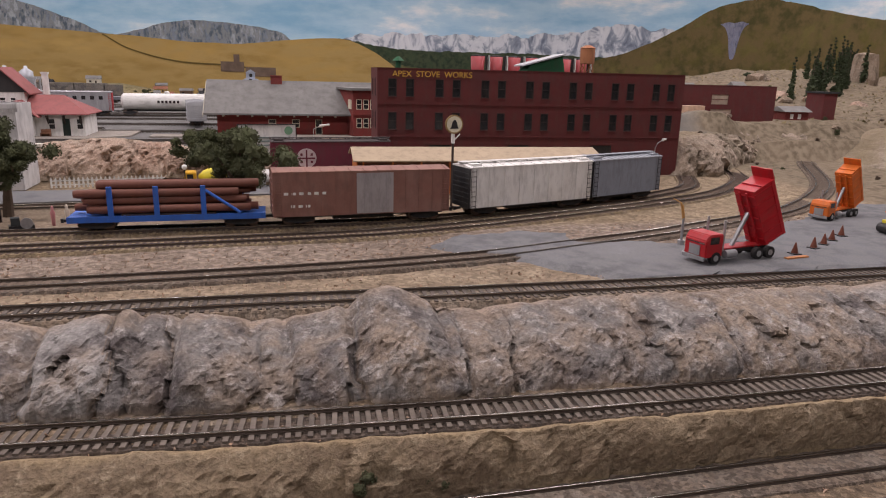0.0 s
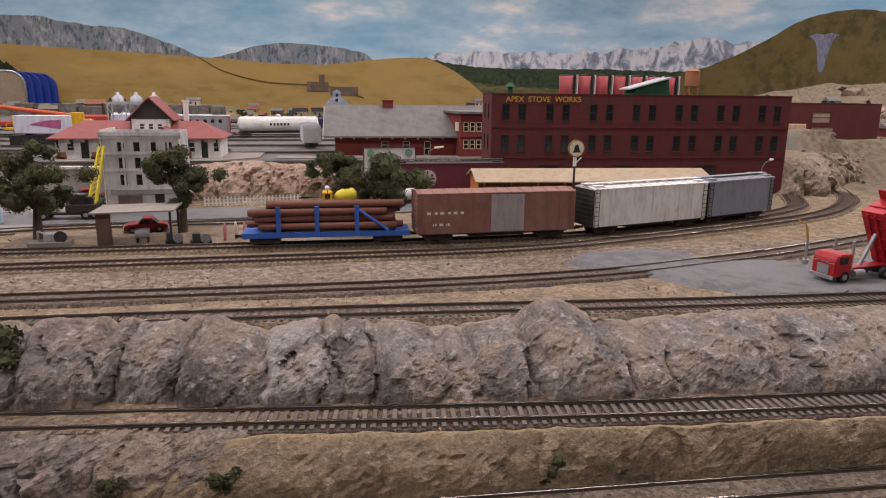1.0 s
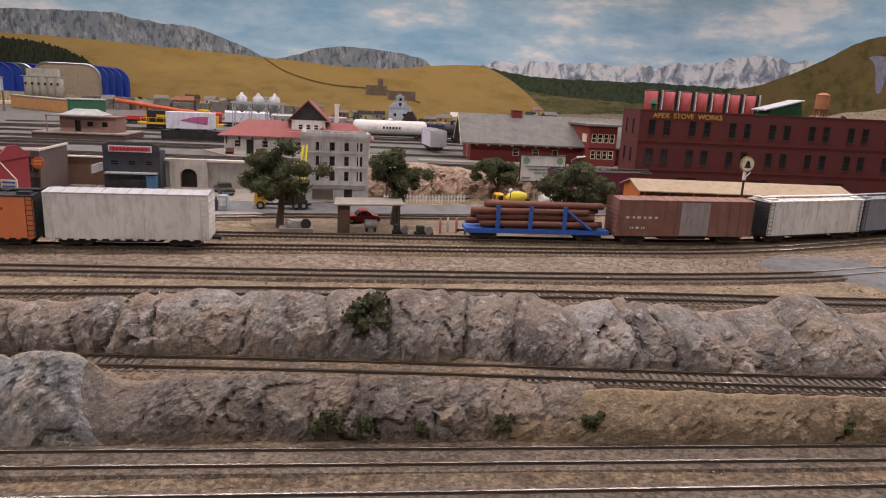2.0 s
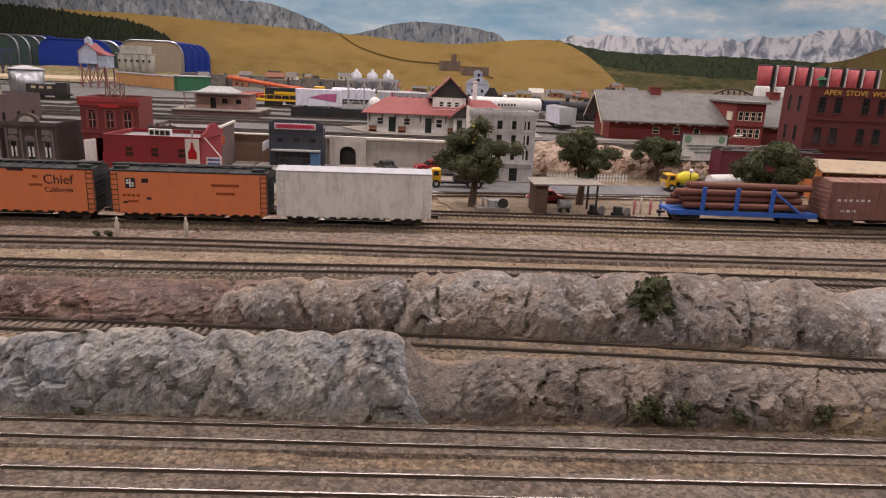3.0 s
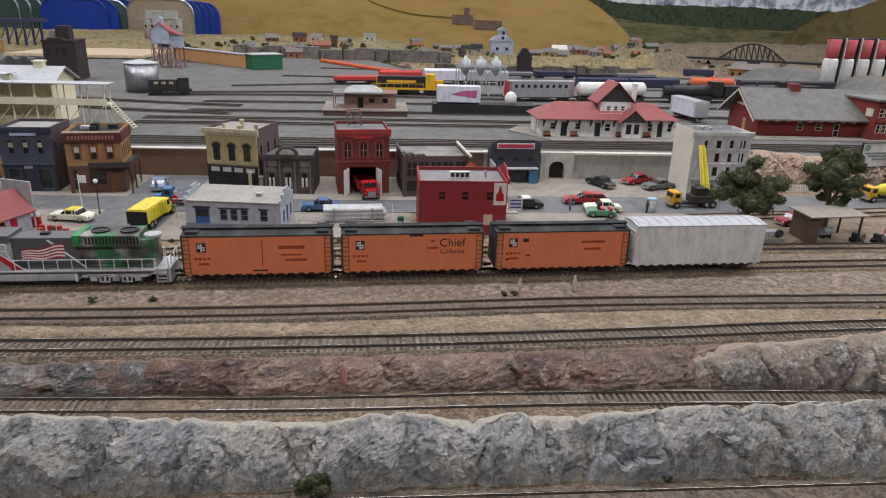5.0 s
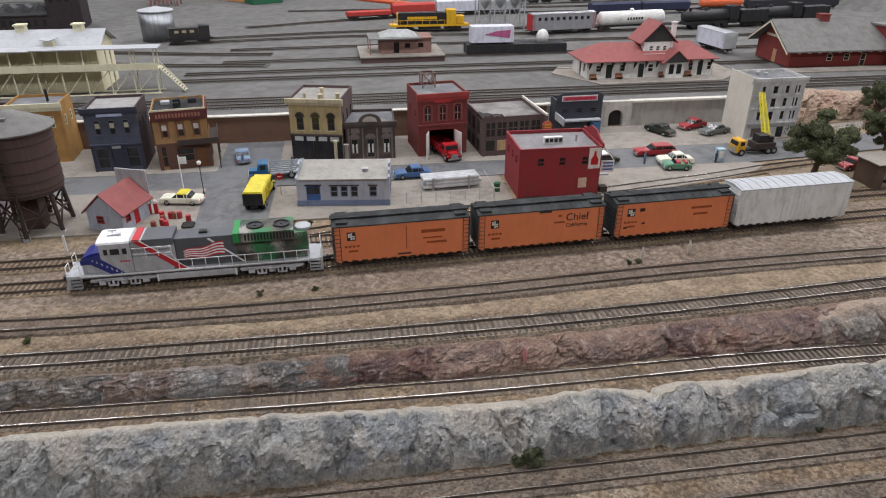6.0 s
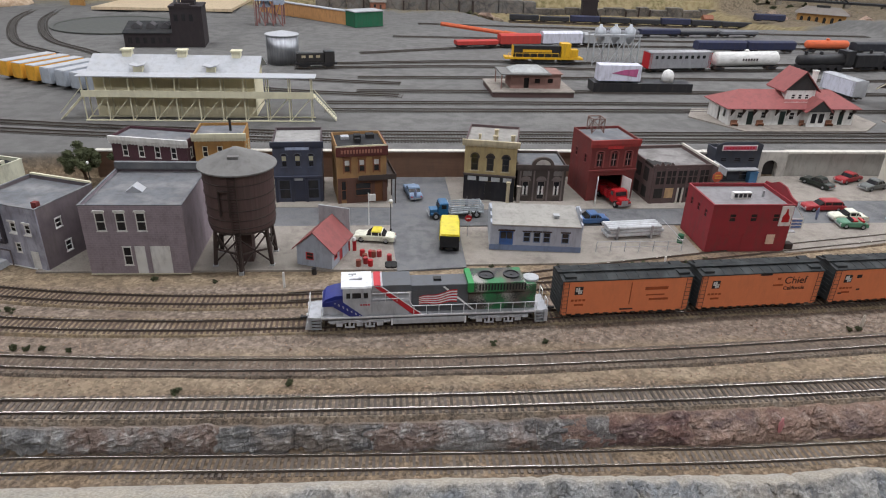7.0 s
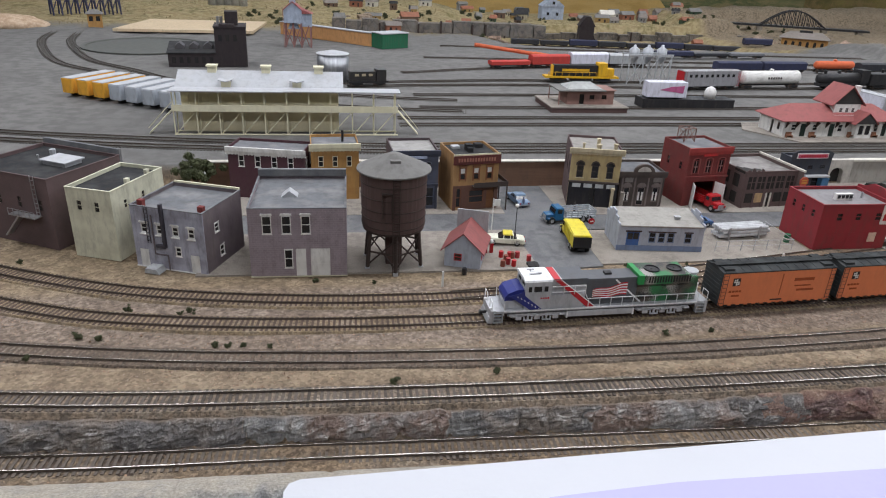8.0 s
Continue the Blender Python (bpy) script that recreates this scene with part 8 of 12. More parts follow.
# banded silos behind the brick depot
SILO_RED = mat("silo_red_band", (0.33, 0.05, 0.055), rough=0.4, var=0.15, scale=10)
SILO_WHITE = mat("silo_white_band", (0.66, 0.65, 0.62), rough=0.4, var=0.1, scale=10)
for i in range(7):
    si = thing("silo", at(0.628 + i * 0.064, 2.12 + 0.012 * i, 0, YARD_Z + 0.0), "tall silo with white lower and red upper half", "silo", "banded silos")
    part("lower_shell", lathe([(0.0230, 0.0), (0.0235, 0.098), (0.0205, 0.1055)], 24), SILO_WHITE, si, "white lower shell", smooth=True)
    part("upper_shell", lathe([(0.0185, 0.1051), (0.0195, 0.112), (0.0225, 0.168)], 24), SILO_RED, si, "red upper shell", smooth=True)
    part("cap", lathe([(0.0225, 0.1681), (0.0225, 0.171), (0.004, 0.174)], 24), DARKROOF, si)
    # black strip paints the dark gap between neighbouring silos; a white one beside it
    part("ladder_rib", boxes((0.0265, 0.0295, -0.010, 0.006, 0, 0.172)), BLACK, si)
    part("ladder_rib", boxes((0.0345, 0.0375, -0.010, 0.006, 0, 0.172)), SILO_WHITE, si)

# white storage bins on a frame
bins = thing("hopper_bins", at(-0.668, 1.768, 3, YARD_Z), "three pale grey hopper bins on a steel frame", "bins", "yard buildings")
for i in range(3):
    x = 0.026 + i * 0.043
    part("bin", lathe([(0.003, 0.054), (0.0145, 0.070), (0.0145, 0.094), (0.0040, 0.1015), (0.0040, 0.106), (0.0006, 0.107)], 18, (x, 0.028, 0)), mat("bin_grey", (0.46, 0.48, 0.51), rough=0.45, metal=0.4, var=0.15), bins, smooth=True)
    part("bin_hoop", lathe([(0.0147, 0.0715), (0.0152, 0.072), (0.0147, 0.0725)], 18, (x, 0.028, 0)), GREYPLASTIC, bins)
for i in range(4):
    for y in (0.006, 0.050):
        part("leg", boxes((0.0045 + i * 0.043 - 0.0015, 0.0045 + i * 0.043 + 0.0015, y - 0.0015, y + 0.0015, 0, 0.080)), GREYPLASTIC, bins)
    if i < 3:
        part("brace", tubes(((0.0045 + i * 0.043, 0.005, 0.003), (0.0475 + i * 0.043, 0.005, 0.07), 0.001), sides=6), GREYPLASTIC, bins)
        part("brace", tubes(((0.0475 + i * 0.043, 0.005, 0.003), (0.0045 + i * 0.043, 0.005, 0.07), 0.001), sides=6), GREYPLASTIC, bins)
for y in (0.003, 0.048):
    part("frame_top", boxes((0, 0.138, y, y + 0.005, 0.078, 0.083)), GREYPLASTIC, bins)

# pale concrete elevator, dark trestle and a heap of sand behind the turntable
ce = thing("concrete_elevator", at(-2.137, 3.746, 0, ground_height(-2.047, 3.776) - 0.006), "pale grey concrete elevator of joined round bins with small dark windows", "grain elevator", "yard buildings")
PALECON = mat("pale_concrete", (0.44, 0.44, 0.41), var=0.1, dirt=(0.30, 0.29, 0.26))
for i in range(5):
    part("bin", lathe([(0.0235, 0.0), (0.0235, 0.105), (0.0225, 0.107)], 20, (0.022 + i * 0.038, 0.03, 0)), PALECON, ce, smooth=True)
part("roof_slab", boxes((-0.004, 0.200, 0.004, 0.056, 0.1075, 0.112)), PALECON, ce)
part("head_house", boxes((0.020, 0.176, 0.012, 0.048, 0.1121, 0.150), bevel=0.001), PALECON, ce)
for i in range(6):
    part("window", boxes((0.012 + i * 0.032, 0.021 + i * 0.032, 0.0035, 0.0085, 0.066, 0.078)), GLASS, ce)
tb2 = thing("timber_trestle", at(-2.68, 3.17, 30, ground_height(-2.55, 3.25) - 0.006), "dark blue-black timber trestle at the yard's far end", "trestle", "yard buildings")
INDIGO = mat("indigo_timber", (0.035, 0.04, 0.085), var=0.3)
part("deck", boxes((-0.02, 0.30, 0, 0.05, 0.105, 0.118)), INDIGO, tb2)
for i in range(9):
    for y, lean in ((0.002, -0.012), (0.044, 0.012)):
        part("bent_post", tubes(((0.034 * i, y + lean, 0), (0.034 * i, y, 0.105), 0.0035), sides=6), INDIGO, tb2)
    part("bent_brace", tubes(((0.034 * i, -0.010, 0.01), (0.034 * i, 0.050, 0.10), 0.0022), sides=5), INDIGO, tb2)
    if i < 8:
        part("side_brace", tubes(((0.034 * i, -0.002, 0.02), (0.034 * i + 0.034, -0.001, 0.095), 0.0022), sides=5), INDIGO, tb2)
bm = bmesh.new()
bmesh.ops.create_icosphere(bm, subdivisions=4, radius=0.10)
for v in bm.verts:
    v.co = Vector((v.co.x * 1.5, v.co.y * 0.9, max(-0.01, v.co.z) * 0.42)) * (1 + 0.10 * noise.noise(v.co * 25))
heap = part("sand_heap", bm, blend_mat("heap_sand", [(0.46, 0.34, 0.24), (0.52, 0.40, 0.29), (0.38, 0.27, 0.18)], (12, 50), bump=0.5), smooth=True)
heap.location = (-2.72, 2.80, ground_height(-2.72, 2.80))
tagged(heap, "heap of pale pinkish sand beside the yard", "sand heap")

# arched truss bridge
br = thing("truss_bridge", at(1.044, 4.215, -25, -0.0605) @ Matrix.Scale(1.27, 4), "black steel arch truss bridge on stone piers", "bridge")
rods = []
for k in range(13):
    u = k / 12
    rods.append((0.16 + 0.3 * u, 0.05 + 0.075 * math.sin(math.pi * u)))
for y in (0, 0.05):
    for a, b in zip(rods, rods[1:]):
        part("arch_chord", tubes(((a[0], y, a[1]), (b[0], y, b[1]), 0.0035), sides=6), BLACK, br)
    for i, a in enumerate(rods[1:-1], 1):
        part("truss_post", tubes(((a[0], y, 0.05), (a[0], y, a[1]), 0.0018), sides=5), BLACK, br)
        b = rods[i + 1]
        part("truss_brace", tubes(((a[0], y, a[1]), (b[0], y, 0.05), 0.0014), sides=5), BLACK, br)
part("deck", boxes((-0.05, 0.66, -0.004, 0.054, 0.043, 0.052)), BLACK, br)
for x in (0.0, 0.16, 0.46, 0.62):
    part("pier", boxes((x - 0.012, x + 0.012, 0, 0.05, -0.05, 0.043)), mat("pier_stone", (0.25, 0.22, 0.18)), br)

# far structures on the grassland
def far_house(x, y, w, d, h, wall, roof, label, deg=0, z=None):
    hh = ground_height(x, y) if z is None else z
    root = thing("far_house", at(x, y, deg, hh - 0.004), label, "house", "far houses")
    part("wall", boxes((0, w, 0, d, 0, h)), wall, root)
    part("roof", prisms(([(-0.004, h), (d + 0.004, h), (d / 2, h + d * 0.45)], -0.004, w + 0.004, "x")), roof, root)
    part("window", boxes((w * 0.2, w * 0.35, -0.0012, -0.0001, h * 0.4, h * 0.75)), GLASS, root)
    part("door", boxes((w * 0.6, w * 0.72, -0.0012, -0.0001, 0.004, h * 0.7)), TIMBER, root)
    return root


ch = thing("grain_elevator", at(-0.20, 4.25, 0, ground_height(-0.15, 4.25) - 0.004), "pale blue wooden grain elevator with stepped tower", "grain elevator", "far houses")
part("body", boxes((0, 0.14, 0, 0.09, 0, 0.085)), PALEBLUE, ch)
part("shoulder_roof", prisms(([(-0.004, 0.085), (0.144, 0.085), (0.105, 0.115), (0.035, 0.115)], -0.003, 0.093, "y")), PALEBLUE, ch)
part("head_house", boxes((0.045, 0.095, 0.015, 0.075, 0.115, 0.150)), PALEBLUE, ch)
part("head_roof", prisms(([(0.040, 0.150), (0.100, 0.150), (0.07, 0.168)], 0.01, 0.08, "y")), PALEBLUE, ch)
for x, z in ((0.03, 0.03), (0.09, 0.03), (0.062, 0.095), (0.064, 0.125)):
    part("window", boxes((x, x + 0.016, -0.004, -0.0031, z, z + 0.018)), GLASS, ch)
rnd = random.Random(77)
FARMATS = [RETAIN_TOP, mat("far_brown", (0.15, 0.095, 0.065)), mat("far_rust", (0.27, 0.11, 0.065)), mat("far_cream", (0.42, 0.37, 0.26)), mat("far_grey", (0.24, 0.235, 0.225)), mat("far_mustard", (0.36, 0.24, 0.09)), mat("far_green", (0.05, 0.085, 0.05))]
FARLAB = {0: "small white far-off house in dry grass", 1: "small brown far-off shed in dry grass", 2: "small rust-red far-off barn in dry grass", 3: "small cream far-off house in dry grass", 4: "small grey far-off store in dry grass", 5: "small yellow far-off house in dry grass", 6: "small green far-off shed in dry grass"}
for i in range(46):
    x, y = rnd.uniform(-1.75, 1.0), rnd.uniform(2.86, 4.2)
    if x > -0.75:
        y = 4.03 + (y - 2.86) * 0.4
    k = rnd.choice((0, 1, 1, 1, 2, 3, 4, 4, 5, 6))
    w = rnd.uniform(0.03, 0.085)
    far_house(x, y, w, rnd.uniform(0.03, 0.05), rnd.uniform(0.018, 0.042), FARMATS[k], rnd.choice((ROOFGREY, DARKROOF, ROOFGREY, MATS["tan_shingle"], MATS["far_rust"])), FARLAB[k], rnd.uniform(-20, 20))
far_house(0.20, 4.27, 0.09, 0.06, 0.040, FARMATS[0], RETAIN_TOP, FARLAB[0])
far_house(0.57, 4.50, 0.05, 0.07, 0.030, FARMATS[2], FARMATS[2], FARLAB[2])
far_house(0.56, 3.69, 0.05, 0.04, 0.030, FARMATS[2], FARMATS[2], "small rust-red far-off shed in the valley")
for x, y, k in ((1.05, 1.9, 0), (1.32, 2.05, 0), (1.55, 2.1, 4), (0.95, 2.2, 1), (1.2, 2.3, 0)):
    far_house(x, y, 0.045, 0.03, 0.022, FARMATS[k], ROOFGREY, FARLAB[k])
# buildings above the right-hand slope
rb = block_house("brick_warehouse", "dark red brick warehouse above the hillside", at(0.80, 1.27, -3, 0.062), 0.235, 0.08, 0.075, APEX_BRICK, DARKROOF, front=[(0.012, 0.045, 0.008, 0.03), (0.085, 0.125, 0.036, 0.058), (0.085, 0.135, 0.010, 0.028)], trim=APEX_BRICK, glass=mat("tan_pane", (0.36, 0.28, 0.22), rough=0.4), base=APEX_BRICK, group="factory buildings")
cr = thing("brick_cottage", at(1.135, 1.34, -3, 0.066), "small red cottage with white-edged roof above the slope", "house", "far houses")
part("wall", boxes((0, 0.06, 0, 0.05, -0.012, 0.016)), FIRE_BRICK, cr)
part("roof", prisms(([(-0.006, 0.016), (0.056, 0.016), (0.025, 0.028)], -0.006, 0.066, "x")), ROOFGREY, cr)
for x in (0.012, 0.032):
    part("window", boxes((x, x + 0.008, -0.001, -0.0001, 0.000, 0.011)), WHITE, cr)
ch2 = thing("brick_mill", at(1.252, 1.36, -3, 0.069), "tall narrow dark red mill building", "building", "factory buildings")
part("wall", boxes((0, 0.034, 0, 0.06, -0.015, 0.055)), APEX_BRICK, ch2)
part("roof", boxes((-0.003, 0.037, -0.003, 0.063, 0.055, 0.059)), DARKROOF, ch2)
ws = thing("orange_truck_trailer", at(0.80, 1.235, -3, 0.071), "small pale orange trailer parked before the warehouse", "trailer")
part("body", boxes((0.0, 0.05, 0, 0.018, 0.006, 0.026), bevel=0.001), mat("faded_orange_white", (0.62, 0.42, 0.30)), ws)
part("wheels", tubes(((0.01, 0, 0.003), (0.01, 0.018, 0.003), 0.003), ((0.04, 0, 0.003), (0.04, 0.018, 0.003), 0.003)), RUBBER, ws)

# long freight shed in front of the works
sh = thing("freight_shed", at(0.095, 0.815, -2, 0.0), "long low freight shed with orange ends and tan roof", "shed", "factory buildings")
ORANGESHED = mat("orange_shed_paint", (0.55, 0.17, 0.04), var=0.12, dirt=(0.36, 0.11, 0.04))
part("wall", boxes((0.0, 0.30, 0.02, 0.06, 0, 0.040)), mat("brown_shed_boards", (0.16, 0.07, 0.04), var=0.25, stretch=(4, 4, 0.3)), sh)
part("end_panel", boxes((-0.0012, -0.0001, 0.005, 0.075, 0, 0.042)), ORANGESHED, sh, "orange end wall")
part("end_gable", prisms(([(0.0, 0.042), (0.08, 0.042), (0.04, 0.053)], -0.0012, 0.0005, "x")), ORANGESHED, sh)
for s in (0, 1):
    pts = [(-0.004, 0.0415), (-0.004, 0.043), (0.04, 0.0555), (0.04, 0.054)]
    if s:
        pts = [(0.08 - p[0], p[1]) for p in pts][::-1]
    part("roof", prisms((pts, -0.006, 0.32, "x")), mat("tan_felt_roof", (0.40, 0.31, 0.21), var=0.12, scale=30), sh, "tan felt roof slope")
for i in range(9):
    x = 0.006 + i * 0.036
    part("post", boxes((x, x + 0.002, 0.004, 0.006, 0, 0.0425)), ORANGESHED, sh)
    if i < 8:
        part("door", boxes((x + 0.006, x + 0.024, 0.0190, 0.0199, 0.002, 0.034)), ORANGESHED, sh, "orange sliding door")
# billboard
bl = thing("billboard", at(-0.050, 0.967, 9, 0.0), "large white billboard with two green emblems and grey lettering bars", "billboard")
part("panel", boxes((0, 0.078, 0, 0.002, 0.032, 0.073)), WHITE, bl)
part("frame", boxes((-0.001, 0, -0.001, 0.003, 0.031, 0.074), (0.078, 0.079, -0.001, 0.003, 0.031, 0.074), (0, 0.078, -0.001, 0.003, 0.073, 0.074), (0, 0.078, -0.001, 0.003, 0.031, 0.032)), BLACK, bl)
for x in (0.010, 0.068):
    part("emblem", lathe([(0.0058, 0), (0.0058, 0.0004)], 20), mat("emblem_green", (0.18, 0.36, 0.22), var=0.3), bl, "green round emblem").matrix_local = pose(x, -0.0002, 0.0650, 90, 0, 0)
for z, a, b in ((0.0545, 0.008, 0.070), (0.0495, 0.014, 0.064), (0.0440, 0.024, 0.056), (0.0362, 0.004, 0.018)):
    part("letter_bar", boxes((a, b, -0.0008, -0.0001, z, z + 0.0022)), mat("ink_grey_green", (0.20, 0.25, 0.24)), bl)
for x in (0.012, 0.064):
    part("post", boxes((x, x + 0.0025, 0.0031, 0.0056, 0, 0.066)), TIMBER, bl)

# ---------------------------------------------------------------- trains
RAILHEAD = 0.0038


def on_track(pts, x, z=RAILHEAD):
    """The pose of a vehicle whose middle stands at that x on a track."""
    line = resample(pts, 0.004)
    p, d = min(line, key=lambda q: abs(q[0].x - x))
    return pose(p.x, p.y, z, 0, 0, math.degrees(math.atan2(d.y, d.x)))


def wheel_mesh(r):
    bm = bmesh.new()
    for s in (-1, 1):
        tube(bm, (0, s * 0.0065, 0), (0, s * 0.0095, 0), r, sides=16)
        tube(bm, (0, s * 0.0060, 0), (0, s * 0.0066, 0), r * 1.08, sides=16)
    tube(bm, (0, -0.0105, 0), (0, 0.0105, 0), r * 0.22, sides=8)
    return bm


def truck(root, x, frame_mat=None, axles=(-0.010, 0.010), r=0.0052, z=0.0):
    """A freight truck: side frames, bolster, axles with wheels."""
    frame_mat = frame_mat or BLACK
    h = max(axles) + 0.005
    bm = bmesh.new()
    for s in (-1, 1):
        y0, y1 = sorted((s * 0.0108, s * 0.0128))
        prism(bm, [(-h, 0.0055), (-h + 0.002, 0.0075), (-0.003, 0.0085), (0.003, 0.0085), (h - 0.002, 0.0075), (h, 0.0055), (h - 0.003, 0.004), (0.004, 0.0025), (-0.004, 0.0025), (-h + 0.003, 0.004)], y0, y1, "y")
    box(bm, -0.003, 0.003, -0.0108, 0.0108, 0.006, 0.0085)
    t = part("truck", bm, frame_mat, root)
    t.location = (x, 0, z)
    for a in axles:
        w = part("wheelset", wheel_mesh(r), MATS["wheel_steel"], t)
        w.location = (a, 0, r)


mat("wheel_steel", (0.16, 0.12, 0.10), rough=0.5, metal=0.6, var=0.3)


def coupler(root, x, s):
    part("coupler", boxes((min(x, x + s * 0.006), max(x, x + s * 0.006), -0.0012, 0.0012, 0.0068, 0.0092), (min(x + s * 0.006, x + s * 0.0085), max(x + s * 0.006, x + s * 0.0085), -0.0022, 0.0022, 0.0062, 0.0098)), BLACK, root)


def house_car(name, label, m, length, side_mat, roof_mat, end_mat, height=0.040, width=0.0345, door=None, ribs=0, marks=(), group="freight train", fringe=True, walk=True, doorpos=0.5, end_ribs=True):
    """A boxcar or reefer: body, ends with ribs, roof with seams and running board, door, trucks, ladders."""
    root = thing(name, m, label, "freight car", group)
    L, w, z0 = length / 2, width / 2, 0.0095
    z1 = z0 + height
    part("body", boxes((-L + 0.001, L - 0.001, -w, w, z0, z1)), side_mat, root)
    part("underframe", boxes((-L + 0.004, L - 0.004, -0.008, 0.008, 0.0065, z0), (-0.03, 0.03, -0.012, 0.012, 0.005, z0)), BLACK, root)
    for s in (-1, 1):
        end = part("end", boxes((*sorted((s * (L - 0.001), s * L)), -w, w, z0, z1)), end_mat, root)
        if end_ribs:
            for i in range(7):
                z = z0 + 0.003 + i * (height - 0.005) / 7
                part("end_rib", boxes((*sorted((s * L, s * (L + 0.0006))), -w + 0.002, w - 0.002, z, z + 0.0022)), end_mat, end)
        coupler(root, s * L, s)
        truck(root, s * (L - 0.024))
        for y in (-1, 1):
            rods = [((s * (L - 0.0015), y * (w + 0.0008), z0), (s * (L - 0.0015), y * (w + 0.0008), z1), 0.0003), ((s * (L - 0.0075), y * (w + 0.0008), z0), (s * (L - 0.0075), y * (w + 0.0008), z1), 0.0003)]
            rods += [((s * (L - 0.0015), y * (w + 0.0008), z0 + 0.002 + k * height / 8), (s * (L - 0.0075), y * (w + 0.0008), z0 + 0.002 + k * height / 8), 0.0003) for k in range(8)]
            part("ladder", tubes(*rods, sides=4), end_mat, root)
    r = prisms(([(-w - 0.0006, z1), (w + 0.0006, z1), (w + 0.0006, z1 + 0.0012), (0, z1 + 0.0034), (-w - 0.0006, z1 + 0.0012)], -L, L, "x"))
    ribs_at = []
    for i in range(13):
        x = -L + 0.004 + i * (2 * L - 0.008) / 12
        ribs_at.append(x)
    part("roof", r, roof_mat, root)
    for x in ribs_at:
        part("roof_rib", prisms(([(-w - 0.0006, z1 + 0.0012), (0, z1 + 0.0034), (w + 0.0006, z1 + 0.0012), (w + 0.0006, z1 + 0.0017), (0, z1 + 0.0040), (-w - 0.0006, z1 + 0.0017)], x - 0.0004, x + 0.0004, "x")), roof_mat, root)
    if walk:
        part("running_board", boxes((-L - 0.002, L + 0.002, -0.0042, -0.0015, z1 + 0.0048, z1 + 0.0054), (-L - 0.002, L + 0.002, -0.0012, 0.0012, z1 + 0.0048, z1 + 0.0054), (-L - 0.002, L + 0.002, 0.0015, 0.0042, z1 + 0.0048, z1 + 0.0054), *[(-L + i * 2 * L / 8 - 0.0006, -L + i * 2 * L / 8 + 0.0006, -0.004, 0.004, z1 + 0.0034, z1 + 0.0048) for i in range(9)]), roof_mat, root)
        for s in (-1, 1):
            for y in (-1, 1):
                part("ice_hatch", boxes((*sorted((s * (L - 0.004), s * (L - 0.016))), *sorted((y * 0.006, y * 0.014)), z1 + 0.001, z1 + 0.0042)), roof_mat, root)
    for y in (-1, 1):
        if door:
            dm, dw = door
            cx = (doorpos - 0.5) * length
            part("door", boxes((cx - dw / 2, cx + dw / 2, *sorted((y * w, y * (w + 0.0009))), z0 + 0.001, z1 - 0.001), *[(cx - dw / 2 + k * dw / 5, cx - dw / 2 + k * dw / 5 + 0.0006, *sorted((y * (w + 0.0009), y * (w + 0.0014))), z0 + 0.002, z1 - 0.002) for k in range(1, 5)]), dm, root)
        for i in range(ribs):
            x = -L + 0.004 + i * (2 * L - 0.008) / (ribs - 1)
            part("rib", boxes((x - 0.0005, x + 0.0005, *sorted((y * w, y * (w + 0.0006))), z0, z1)), side_mat, root)
        if fringe:
            bm = boxes((-L + 0.002, L - 0.002, *sorted((y * (w - 0.001), y * w)), z0 - 0.0004, z0))
            for i in range(14):
                x = -L + 0.006 + i * (2 * L - 0.012) / 13
                box(bm, x - 0.002, x + 0.002, *sorted((y * (w - 0.001), y * w)), z0 - 0.0018, z0 - 0.0003)
            part("side_sill", bm, side_mat, root)
    for x0, x1, za, zb, mm in marks:
        part("marking", boxes((x0, x1, -w - 0.0004, -w - 0.00005, za, zb)), mm, root)
    return root


ORANGECAR = mat("reefer_orange", (0.71, 0.215, 0.09), rough=0.6, var=0.08, scale=30, dirt=(0.62, 0.18, 0.075), dirt_amount=0.4, grime=0.10)
INK = mat("black_lettering", (0.03, 0.02, 0.02), var=0.2)
DARKORANGE = mat("brown_lettering", (0.33, 0.07, 0.02), var=0.2)
CARROOF = mat("black_car_roof", (0.032, 0.035, 0.036), rough=0.85, var=0.3, dirt=(0.085, 0.09, 0.09), spec=0.15)
CAREND = mat("black_car_end", (0.035, 0.04, 0.042), rough=0.7, var=0.25)
TRAIN_X0 = -0.992


def herald(root, x, z, y):
    """A black square herald with a white cross shape."""
    h = part("herald", boxes((x - 0.0045, x + 0.0045, y - 0.0004, y - 0.00005, z - 0.0048, z + 0.0048)), INK, root, "black square herald")
    part("herald_shape", boxes((x - 0.0036, x + 0.0036, y - 0.0007, y - 0.00045, z - 0.0008, z + 0.0008), (x - 0.0008, x + 0.0008, y - 0.0007, y - 0.00045, z + 0.0012, z + 0.004), (x - 0.0008, x + 0.0008, y - 0.0007, y - 0.00045, z - 0.004, z - 0.0012), (x - 0.0034, x - 0.0014, y - 0.0007, y - 0.00045, z + 0.0014, z + 0.0034), (x + 0.0014, x + 0.0034, y - 0.0007, y - 0.00045, z - 0.0034, z - 0.0014)), WHITE, h)


